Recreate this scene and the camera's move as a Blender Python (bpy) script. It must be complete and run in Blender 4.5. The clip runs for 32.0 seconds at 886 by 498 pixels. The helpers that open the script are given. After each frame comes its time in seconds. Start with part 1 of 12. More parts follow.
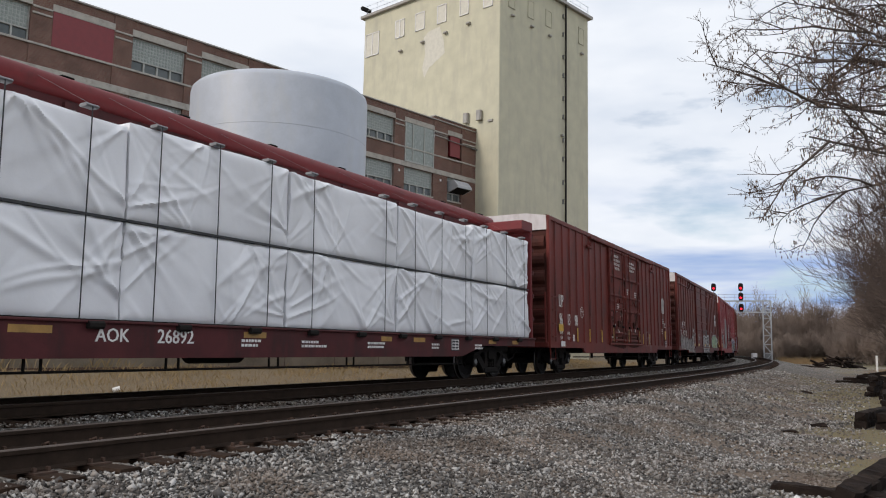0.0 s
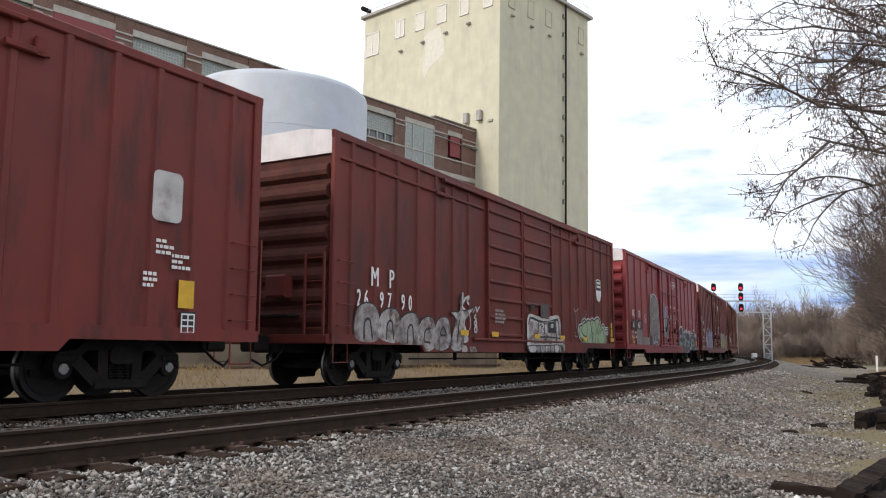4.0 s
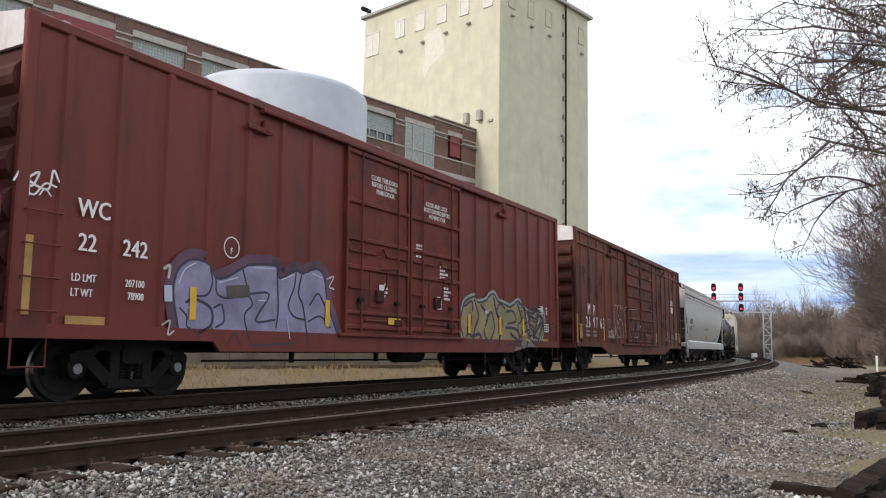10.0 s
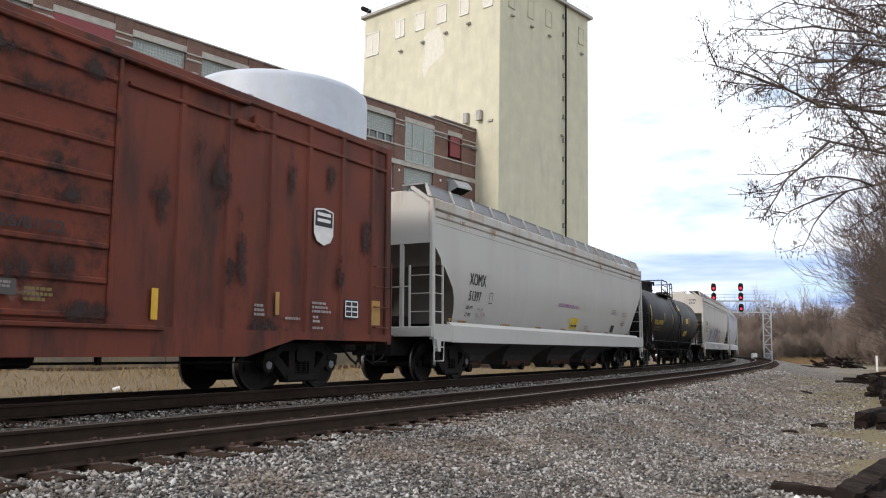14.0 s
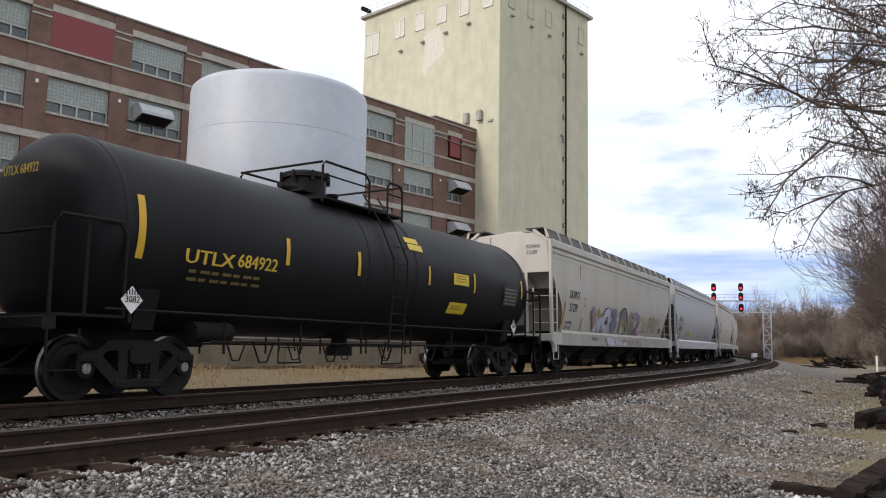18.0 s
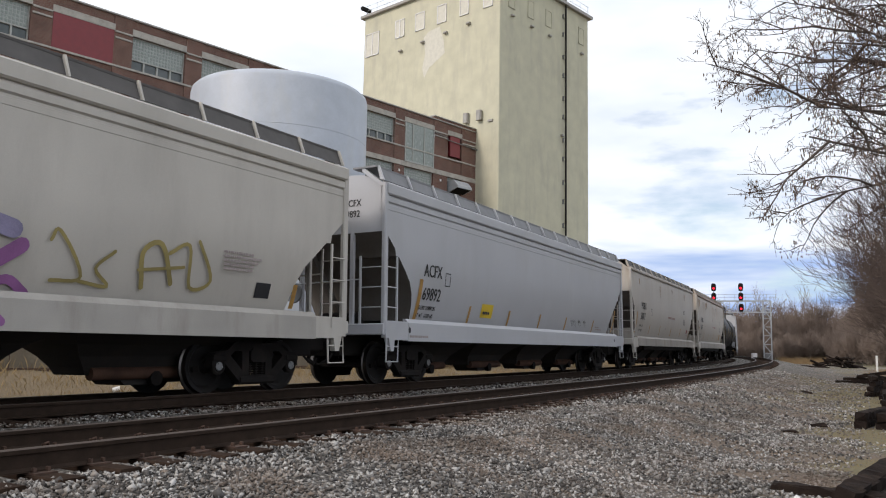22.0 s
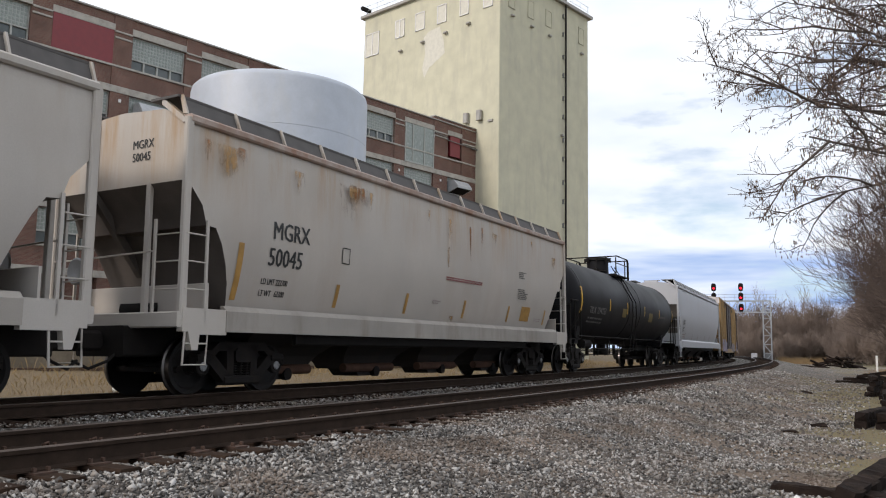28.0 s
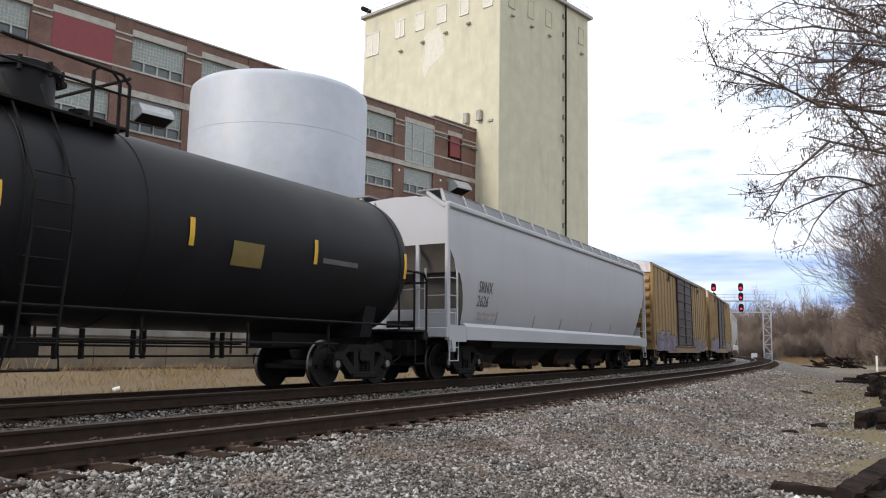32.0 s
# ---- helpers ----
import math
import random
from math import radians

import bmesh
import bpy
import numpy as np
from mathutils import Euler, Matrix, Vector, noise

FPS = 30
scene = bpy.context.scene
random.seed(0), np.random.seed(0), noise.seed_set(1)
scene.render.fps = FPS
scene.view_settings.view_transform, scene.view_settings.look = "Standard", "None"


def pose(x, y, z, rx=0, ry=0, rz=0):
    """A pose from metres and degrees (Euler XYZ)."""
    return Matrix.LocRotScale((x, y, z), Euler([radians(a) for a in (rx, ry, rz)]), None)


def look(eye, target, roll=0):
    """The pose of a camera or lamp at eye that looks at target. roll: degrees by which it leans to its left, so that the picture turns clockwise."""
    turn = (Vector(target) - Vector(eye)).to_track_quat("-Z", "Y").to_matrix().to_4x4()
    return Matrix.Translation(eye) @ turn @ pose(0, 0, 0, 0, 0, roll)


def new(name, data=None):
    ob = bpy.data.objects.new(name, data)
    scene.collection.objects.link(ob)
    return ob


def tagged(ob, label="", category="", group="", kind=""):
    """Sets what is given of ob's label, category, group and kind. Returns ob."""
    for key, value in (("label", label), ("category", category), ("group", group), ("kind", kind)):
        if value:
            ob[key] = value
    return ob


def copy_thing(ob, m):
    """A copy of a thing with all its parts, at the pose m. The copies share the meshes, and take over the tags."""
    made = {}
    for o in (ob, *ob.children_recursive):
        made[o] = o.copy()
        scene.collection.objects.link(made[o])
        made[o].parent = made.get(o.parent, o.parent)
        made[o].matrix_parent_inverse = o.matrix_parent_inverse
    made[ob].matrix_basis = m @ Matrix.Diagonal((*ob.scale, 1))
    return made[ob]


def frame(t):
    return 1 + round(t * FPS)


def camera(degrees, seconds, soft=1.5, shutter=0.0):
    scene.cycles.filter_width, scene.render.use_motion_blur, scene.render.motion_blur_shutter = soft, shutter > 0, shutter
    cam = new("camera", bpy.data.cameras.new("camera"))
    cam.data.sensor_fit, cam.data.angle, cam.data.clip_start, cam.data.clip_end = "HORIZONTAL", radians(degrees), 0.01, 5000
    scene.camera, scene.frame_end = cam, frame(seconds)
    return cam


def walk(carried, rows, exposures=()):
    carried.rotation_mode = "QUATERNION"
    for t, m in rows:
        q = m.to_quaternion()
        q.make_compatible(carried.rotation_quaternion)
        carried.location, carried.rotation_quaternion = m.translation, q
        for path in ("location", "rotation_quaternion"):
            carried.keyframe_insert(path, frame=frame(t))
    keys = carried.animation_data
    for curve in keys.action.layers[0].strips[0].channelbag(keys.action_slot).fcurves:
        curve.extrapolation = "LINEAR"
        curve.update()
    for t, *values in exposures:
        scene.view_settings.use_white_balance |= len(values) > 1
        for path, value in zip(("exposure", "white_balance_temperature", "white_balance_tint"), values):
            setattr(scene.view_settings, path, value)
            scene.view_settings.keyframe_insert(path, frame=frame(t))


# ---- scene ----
# ---- camera: stands still beside the tracks ----
cam = camera(58.17, 32.0, soft=1.1)
EYE_Z = 0.892
_p = radians(6.888)
VIEW = look((0, 0, EYE_Z), (0, math.cos(_p), EYE_Z + math.sin(_p)), roll=1.085)
walk(cam, [(0.0, VIEW), (32.0, VIEW)], exposures=[(0.0, -0.42), (1.0, -0.34), (1.5, -0.18), (2.0, -0.06), (4.0, 0.04), (7.0, 0.07), (12.0, 0.12), (15.0, 0.09), (16.5, -0.16), (17.5, -0.14), (19.0, 0.02), (20.0, -0.05), (21.0, -0.14), (25.0, -0.24), (28.0, -0.18), (30.0, -0.06), (32.0, 0.06)])

# ---- light: bright broken overcast, low soft sun from behind the left shoulder ----
SUN_AZ, SUN_EL = radians(-128), radians(33)   # azimuth from +y towards +x
sun_dir = Vector((math.sin(SUN_AZ) * math.cos(SUN_EL), math.cos(SUN_AZ) * math.cos(SUN_EL), math.sin(SUN_EL)))
sun = new("sun", bpy.data.lights.new("sun", "SUN"))
sun.data.energy, sun.data.angle, sun.data.color = 2.3, radians(12), (1.0, 0.91, 0.84)
sun.matrix_world = look(sun_dir * 200, (0, 0, 0))

world = bpy.data.worlds.new("sky")
scene.world = world
world.use_nodes = True
_n, _l = world.node_tree.nodes, world.node_tree.links
_n.clear()
_out, _bg = _n.new("ShaderNodeOutputWorld"), _n.new("ShaderNodeBackground")
_sky = _n.new("ShaderNodeTexSky")
_sky.sky_type, _sky.sun_disc, _sky.sun_elevation, _sky.sun_rotation = "NISHITA", False, SUN_EL, SUN_AZ
_sky.air_density, _sky.dust_density = 1.0, 0.6
_tc, _map = _n.new("ShaderNodeTexCoord"), _n.new("ShaderNodeMapping")
_map.inputs["Scale"].default_value = (1.0, 1.0, 3.2)
_map.inputs["Location"].default_value = (0.35, 0.1, 0.0)
_no = _n.new("ShaderNodeTexNoise")
_no.inputs["Scale"].default_value, _no.inputs["Detail"].default_value, _no.inputs["Roughness"].default_value = 2.1, 7.0, 0.55
_ra = _n.new("ShaderNodeValToRGB")
_ra.color_ramp.elements[0].position, _ra.color_ramp.elements[1].position = 0.29, 0.40
_cl = _n.new("ShaderNodeTexNoise")
_cl.inputs["Scale"].default_value, _cl.inputs["Detail"].default_value = 3.4, 5.0
_cr = _n.new("ShaderNodeValToRGB")
_cr.color_ramp.elements[0].position, _cr.color_ramp.elements[0].color = 0.34, (9.9, 10.7, 12.0, 1)
_cr.color_ramp.elements[1].position, _cr.color_ramp.elements[1].color = 0.50, (11.9, 12.4, 13.3, 1)
_mix = _n.new("ShaderNodeMix")
_mix.data_type = "RGBA"
_sc = _n.new("ShaderNodeMix")
_sc.data_type, _sc.blend_type = "RGBA", "MULTIPLY"
_sc.inputs["Factor"].default_value = 1.0
_sc.inputs[7].default_value = (1.35, 1.35, 1.35, 1)
_l.new(_tc.outputs["Generated"], _map.inputs["Vector"])
_l.new(_map.outputs["Vector"], _no.inputs["Vector"])
_l.new(_map.outputs["Vector"], _cl.inputs["Vector"])
_l.new(_no.outputs["Fac"], _ra.inputs["Fac"])
_l.new(_cl.outputs["Fac"], _cr.inputs["Fac"])
_l.new(_sky.outputs["Color"], _sc.inputs[6])
_l.new(_ra.outputs["Color"], _mix.inputs["Factor"])
_l.new(_sc.outputs[2], _mix.inputs[6])
# long blue-grey banks low over the horizon
_bm = _n.new("ShaderNodeMapping")
_bm.inputs["Scale"].default_value, _bm.inputs["Location"].default_value = (1.0, 1.0, 7.0), (0.2, 0.4, 0.15)
_bn = _n.new("ShaderNodeTexNoise")
_bn.inputs["Scale"].default_value, _bn.inputs["Detail"].default_value = 2.6, 5.0
_br = _n.new("ShaderNodeMapRange")
_br.inputs["From Min"].default_value, _br.inputs["From Max"].default_value = 0.40, 0.62
_sz = _n.new("ShaderNodeSeparateXYZ")
_lo = _n.new("ShaderNodeMapRange")
_lo.inputs["From Min"].default_value, _lo.inputs["From Max"].default_value = 0.215, 0.12
_mu = _n.new("ShaderNodeMath")
_mu.operation = "MULTIPLY"
_bk = _n.new("ShaderNodeMix")
_bk.data_type = "RGBA"
_bk.inputs[7].default_value = (3.2, 5.2, 9.6, 1)
_l.new(_tc.outputs["Generated"], _bm.inputs["Vector"])
_l.new(_bm.outputs["Vector"], _bn.inputs["Vector"])
_l.new(_bn.outputs["Fac"], _br.inputs["Value"])
_l.new(_tc.outputs["Generated"], _sz.inputs["Vector"])
_l.new(_sz.outputs["Z"], _lo.inputs["Value"])
_l.new(_br.outputs[0], _mu.inputs[0])
_l.new(_lo.outputs[0], _mu.inputs[1])
_l.new(_mu.outputs[0], _bk.inputs["Factor"])
_l.new(_cr.outputs["Color"], _bk.inputs[6])
_l.new(_bk.outputs[2], _mix.inputs[7])
_l.new(_mix.outputs[2], _bg.inputs["Color"])
_bg.inputs["Strength"].default_value = 0.10
_l.new(_bg.outputs["Background"], _out.inputs["Surface"])

# ---- materials ----
def mat(name, col, rough=0.6, metal=0.0, var=0.18, scale=3.0, fine=60.0, bump=0.0, bump_scale=90.0, stain=None, stain_amt=0.0,
        stain_scale=0.7, streak=0.0, coat=0.0, spec=0.5, rust=None, stain_lo=0.50):
    """A painted or natural surface: base colour, broad and fine variation, stains and vertical streaks, bump."""
    m = bpy.data.materials.new(name)
    m.use_nodes = True
    n, l = m.node_tree.nodes, m.node_tree.links
    b = n["Principled BSDF"]
    tc = n.new("ShaderNodeTexCoord")
    mp = n.new("ShaderNodeMapping")
    l.new(tc.outputs["Object"], mp.inputs["Vector"])
    big, small = n.new("ShaderNodeTexNoise"), n.new("ShaderNodeTexNoise")
    big.inputs["Scale"].default_value, big.inputs["Detail"].default_value = scale, 5
    small.inputs["Scale"].default_value, small.inputs["Detail"].default_value = fine, 3
    l.new(mp.outputs["Vector"], big.inputs["Vector"])
    l.new(mp.outputs["Vector"], small.inputs["Vector"])
    add = n.new("ShaderNodeMath")
    add.operation = "MULTIPLY_ADD"
    add.inputs[1].default_value = 0.35
    l.new(small.outputs["Fac"], add.inputs[0])
    l.new(big.outputs["Fac"], add.inputs[2])
    rng = n.new("ShaderNodeMapRange")
    rng.inputs["From Min"].default_value, rng.inputs["From Max"].default_value = 0.4, 0.95
    rng.inputs["To Min"].default_value, rng.inputs["To Max"].default_value = 1 - var, 1 + var
    l.new(add.outputs[0], rng.inputs["Value"])
    mul = n.new("ShaderNodeMix")
    mul.data_type, mul.blend_type = "RGBA", "MULTIPLY"
    mul.inputs["Factor"].default_value = 1
    mul.inputs[6].default_value = (*col, 1)
    l.new(rng.outputs[0], mul.inputs[7])
    out = mul.outputs[2]
    if stain:
        sm = n.new("ShaderNodeMapping")
        sm.inputs["Scale"].default_value = (1, 1, 0.22) if streak else (1, 1, 1)
        l.new(tc.outputs["Object"], sm.inputs["Vector"])
        sn = n.new("ShaderNodeTexNoise")
        sn.inputs["Scale"].default_value, sn.inputs["Detail"].default_value, sn.inputs["Roughness"].default_value = stain_scale, 8, 0.65
        l.new(sm.outputs["Vector"], sn.inputs["Vector"])
        sr = n.new("ShaderNodeMapRange")
        sr.inputs["From Min"].default_value, sr.inputs["From Max"].default_value = stain_lo, stain_lo + 0.22
        sr.inputs["To Max"].default_value = stain_amt
        l.new(sn.outputs["Fac"], sr.inputs["Value"])
        mx = n.new("ShaderNodeMix")
        mx.data_type = "RGBA"
        mx.inputs[7].default_value = (*stain, 1)
        l.new(sr.outputs[0], mx.inputs["Factor"])
        l.new(out, mx.inputs[6])
        out = mx.outputs[2]
    if rust:
        # runs of rust below a seam: (colour, lowest, highest, amount)
        rc, z0, z1, amt = rust
        sp, rz, rm, rn, r2, r3, rx = (n.new("ShaderNode" + k) for k in ("SeparateXYZ", "MapRange", "Mapping", "TexNoise", "MapRange", "Math", "Mix"))
        l.new(tc.outputs["Object"], sp.inputs["Vector"])
        rz.inputs["From Min"].default_value, rz.inputs["From Max"].default_value = z0, z1
        l.new(sp.outputs["Z"], rz.inputs["Value"])
        rm.inputs["Scale"].default_value = (1.0, 1.0, 0.10)
        l.new(tc.outputs["Object"], rm.inputs["Vector"])
        rn.inputs["Scale"].default_value, rn.inputs["Detail"].default_value, rn.inputs["Roughness"].default_value = 1.7, 9, 0.72
        l.new(rm.outputs["Vector"], rn.inputs["Vector"])
        r2.inputs["From Min"].default_value, r2.inputs["From Max"].default_value, r2.inputs["To Max"].default_value = 0.47, 0.66, amt
        l.new(rn.outputs["Fac"], r2.inputs["Value"])
        r3.operation = "MULTIPLY"
        l.new(rz.outputs[0], r3.inputs[0])
        l.new(r2.outputs[0], r3.inputs[1])
        rx.data_type = "RGBA"
        rx.inputs[7].default_value = (*rc, 1)
        l.new(r3.outputs[0], rx.inputs["Factor"])
        l.new(out, rx.inputs[6])
        out = rx.outputs[2]
    l.new(out, b.inputs["Base Color"])
    rr = n.new("ShaderNodeMapRange")
    rr.inputs["To Min"].default_value, rr.inputs["To Max"].default_value = max(rough - 0.1, 0.02), min(rough + 0.1, 1)
    l.new(big.outputs["Fac"], rr.inputs["Value"])
    l.new(rr.outputs[0], b.inputs["Roughness"])
    b.inputs["Metallic"].default_value = metal
    b.inputs["Coat Weight"].default_value = coat
    b.inputs["Specular IOR Level"].default_value = spec
    if bump:
        bp = n.new("ShaderNodeBump")
        bp.inputs["Strength"].default_value, bp.inputs["Distance"].default_value = bump, 0.01
        bn = n.new("ShaderNodeTexNoise")
        bn.inputs["Scale"].default_value, bn.inputs["Detail"].default_value = bump_scale, 4
        l.new(mp.outputs["Vector"], bn.inputs["Vector"])
        l.new(bn.outputs["Fac"], bp.inputs["Height"])
        l.new(bp.outputs["Normal"], b.inputs["Normal"])
    return m


def glow(name, col, strength):
    m = bpy.data.materials.new(name)
    m.use_nodes = True
    b = m.node_tree.nodes["Principled BSDF"]
    b.inputs["Base Color"].default_value = (*col, 1)
    b.inputs["Emission Color"].default_value, b.inputs["Emission Strength"].default_value = (*col, 1), strength
    return m


def smear(name, col, hang=0.0, amount=0.85, stretch=1.0, scale=2.6):
    """A thin film of rust or grime with a ragged, fading rim over the paint below; hang: it starts at the top and thins downwards."""
    m = bpy.data.materials.new(name)
    m.use_nodes = True
    n, l = m.node_tree.nodes, m.node_tree.links
    b = n["Principled BSDF"]
    b.inputs["Base Color"].default_value, b.inputs["Roughness"].default_value = (*col, 1), 0.85
    tc, sep, mp, no = n.new("ShaderNodeTexCoord"), n.new("ShaderNodeSeparateXYZ"), n.new("ShaderNodeMapping"), n.new("ShaderNodeTexNoise")
    l.new(tc.outputs["Generated"], sep.inputs[0])
    l.new(tc.outputs["Object"], mp.inputs["Vector"])
    mp.inputs["Scale"].default_value = (1, 1, stretch)
    no.inputs["Scale"].default_value, no.inputs["Detail"].default_value, no.inputs["Roughness"].default_value = scale, 7, 0.68
    l.new(mp.outputs["Vector"], no.inputs["Vector"])

    def calc(op, a, c, k=0.0):
        q = n.new("ShaderNodeMath")
        q.operation = op
        for i, v in enumerate((a, c, k)):
            if isinstance(v, (int, float)):
                q.inputs[i].default_value = v
            else:
                l.new(v, q.inputs[i])
        return q.outputs[0]

    def ridge(v):
        return calc("SUBTRACT", 1.0, calc("ABSOLUTE", calc("MULTIPLY_ADD", v, 2.0, -1.0), 0.0))
    across = ridge(sep.outputs["X"])
    down = calc("MINIMUM", sep.outputs["Z"], calc("MULTIPLY", calc("SUBTRACT", 1.0, sep.outputs["Z"]), 9.0)) if hang else ridge(sep.outputs["Z"])
    body = calc("MULTIPLY_ADD", calc("SUBTRACT", no.outputs["Fac"], 0.5), 3.4, calc("MULTIPLY", calc("MULTIPLY", across, down), 1.0))
    ramp = n.new("ShaderNodeMapRange")
    ramp.interpolation_type = "SMOOTHSTEP"
    ramp.inputs["From Min"].default_value, ramp.inputs["From Max"].default_value, ramp.inputs["To Max"].default_value = 0.12, 1.05, amount
    l.new(body, ramp.inputs["Value"])
    rim = calc("MULTIPLY", ramp.outputs[0], calc("MINIMUM", calc("MULTIPLY", calc("MULTIPLY", across, down), 3.0), 1.0))
    tr, mix = n.new("ShaderNodeBsdfTransparent"), n.new("ShaderNodeMixShader")
    l.new(rim, mix.inputs[0])
    l.new(tr.outputs[0], mix.inputs[1])
    l.new(b.outputs[0], mix.inputs[2])
    l.new(mix.outputs[0], n["Material Output"].inputs["Surface"])
    return m


M_UP = mat("boxcar_red_brown_paint", (0.152, 0.028, 0.022), 0.55, spec=0.28, var=0.22, scale=0.8, stain=(0.036, 0.018, 0.015), stain_amt=0.8, stain_scale=2.3, streak=1, bump=0.1, bump_scale=40)
M_MP2 = mat("boxcar_oxide_paint", (0.130, 0.026, 0.020), 0.6, spec=0.28, var=0.3, scale=0.8, stain=(0.045, 0.02, 0.016), stain_amt=0.8, stain_scale=2.4, streak=1, bump=0.1, bump_scale=40)
M_NK = mat("boxcar_faded_red_paint", (0.225, 0.029, 0.032), 0.5, spec=0.3, var=0.15, scale=0.7, stain=(0.24, 0.075, 0.07), stain_amt=0.35, stain_scale=1.0, streak=1, bump=0.06, bump_scale=40)
M_WC = mat("boxcar_maroon_paint", (0.140, 0.028, 0.020), 0.55, spec=0.28, var=0.18, scale=0.7, stain=(0.055, 0.02, 0.016), stain_amt=0.7, stain_scale=2.0, streak=1, bump=0.08, bump_scale=40)
M_MP = mat("boxcar_weathered_brown_paint", (0.140, 0.035, 0.020), 0.65, spec=0.28, var=0.28, scale=0.8, stain=(0.030, 0.018, 0.015), stain_amt=0.95, stain_scale=1.5, streak=1, stain_lo=0.47, bump=0.15, bump_scale=30)
M_UPDOOR = mat("scuffed_red_brown_door", (0.142, 0.027, 0.021), 0.65, spec=0.25, var=0.3, scale=1.4, stain=(0.022, 0.014, 0.012), stain_amt=0.95, stain_scale=2.4, bump=0.15, bump_scale=30)
M_WCDOOR = mat("scuffed_maroon_door", (0.135, 0.027, 0.019), 0.65, spec=0.25, var=0.3, scale=1.4, stain=(0.03, 0.016, 0.013), stain_amt=0.85, stain_scale=2.1, bump=0.15, bump_scale=30)
M_MPDOOR = mat("patchy_rust_brown_door", (0.142, 0.035, 0.020), 0.7, spec=0.25, var=0.3, scale=1.4, stain=(0.022, 0.015, 0.013), stain_amt=0.98, stain_scale=2.9, stain_lo=0.46, bump=0.2, bump_scale=25)
M_YEL = mat("boxcar_yellow_paint", (0.30, 0.185, 0.065), 0.55, var=0.2, scale=0.9, stain=(0.12, 0.07, 0.04), stain_amt=0.6, stain_scale=1.5, streak=1)
M_YDOOR = mat("boxcar_dark_door_paint", (0.045, 0.03, 0.028), 0.6, var=0.25)
M_WHTOP = mat("end_cap_white_paint", (0.62, 0.58, 0.57), 0.55, var=0.12, stain=(0.3, 0.2, 0.17), stain_amt=0.5, stain_scale=3, streak=1)
M_GRATE = mat("dark_walkway_grating", (0.085, 0.078, 0.074), 0.7, 0.2, var=0.3, fine=120)
M_GALV = mat("galvanised_roof_sheet", (0.20, 0.20, 0.205), 0.6, 0.2, var=0.2)
M_BLACK = mat("grimy_black_underframe", (0.0125, 0.0105, 0.0092), 0.8, spec=0.2, var=0.4, scale=4, bump=0.2)
M_TRUCK = mat("cast_steel_truck_grime", (0.011, 0.009, 0.008), 0.8, spec=0.2, var=0.4, scale=5, stain=(0.03, 0.02, 0.015), stain_amt=0.5, stain_scale=3, bump=0.25, bump_scale=50)
M_WHEEL = mat("brown_wheel_steel", (0.011, 0.009, 0.008), 0.65, spec=0.25, var=0.3, scale=6, bump=0.1)
M_RIM = mat("polished_wheel_tread", (0.16, 0.145, 0.135), 0.34, 1.0, var=0.25, scale=5)
M_WHITE = mat("white_lettering", (0.72, 0.70, 0.67), 0.6, var=0.15, scale=6)
M_LBLACK = mat("black_lettering", (0.02, 0.02, 0.02), 0.6, var=0.2)
M_YLET = mat("yellow_lettering", (0.62, 0.42, 0.04), 0.6, var=0.15)
M_REFL = mat("yellow_reflector_tape", (0.62, 0.36, 0.02), 0.45, var=0.15, scale=5)
M_REFL2 = mat("worn_ochre_reflector_tape", (0.36, 0.20, 0.05), 0.5, var=0.3, scale=5)
M_HOPW = mat("hopper_light_grey_paint", (0.42, 0.42, 0.435), 0.42, var=0.07, scale=0.6, stain=(0.36, 0.35, 0.34), stain_amt=0.35, stain_scale=1.0, streak=1)
M_HOPX = mat("hopper_white_grey_paint", (0.475, 0.46, 0.425), 0.45, var=0.08, scale=0.6, stain=(0.40, 0.37, 0.33), stain_amt=0.4, stain_scale=1.0, streak=1, rust=((0.33, 0.20, 0.10), 3.75, 4.3, 1.0))
M_HOPD = mat("hopper_cream_grey_paint", (0.485, 0.452, 0.402), 0.48, var=0.1, scale=0.6, stain=(0.33, 0.30, 0.26), stain_amt=0.45, stain_scale=1.1, streak=1)
M_HOPM = mat("hopper_stained_beige_paint", (0.435, 0.395, 0.35), 0.5, var=0.12, scale=0.6, stain=(0.38, 0.31, 0.25), stain_amt=0.55, stain_scale=0.9, streak=1, rust=((0.36, 0.225, 0.11), 2.9, 4.2, 0.9))
M_HOPN = mat("hopper_dusty_beige_paint", (0.43, 0.395, 0.355), 0.5, var=0.12, scale=0.6, stain=(0.36, 0.31, 0.26), stain_amt=0.5, stain_scale=0.9, streak=1, rust=((0.33, 0.24, 0.15), 3.2, 4.4, 0.5))
# Sill paints toned down to stand for shade, with random dirt stains on top.
M_SILLD = mat("shade_toned_dirty_cream_sill", (0.37, 0.345, 0.31), 0.6, var=0.15, scale=1.0, stain=(0.22, 0.19, 0.16), stain_amt=0.6, stain_scale=1.6, streak=1)
M_SILLM = mat("shade_toned_dirty_beige_sill", (0.30, 0.272, 0.24), 0.65, var=0.18, scale=1.0, stain=(0.17, 0.14, 0.11), stain_amt=0.7, stain_scale=1.8, streak=1)
M_EDGE = mat("rust_stained_roof_edge", (0.36, 0.29, 0.25), 0.65, var=0.2, scale=1.5, stain=(0.24, 0.12, 0.07), stain_amt=0.85, stain_scale=1.6, stain_lo=0.44)
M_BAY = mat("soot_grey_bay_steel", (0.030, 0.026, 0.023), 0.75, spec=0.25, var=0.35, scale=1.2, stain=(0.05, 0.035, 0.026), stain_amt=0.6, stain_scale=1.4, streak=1)
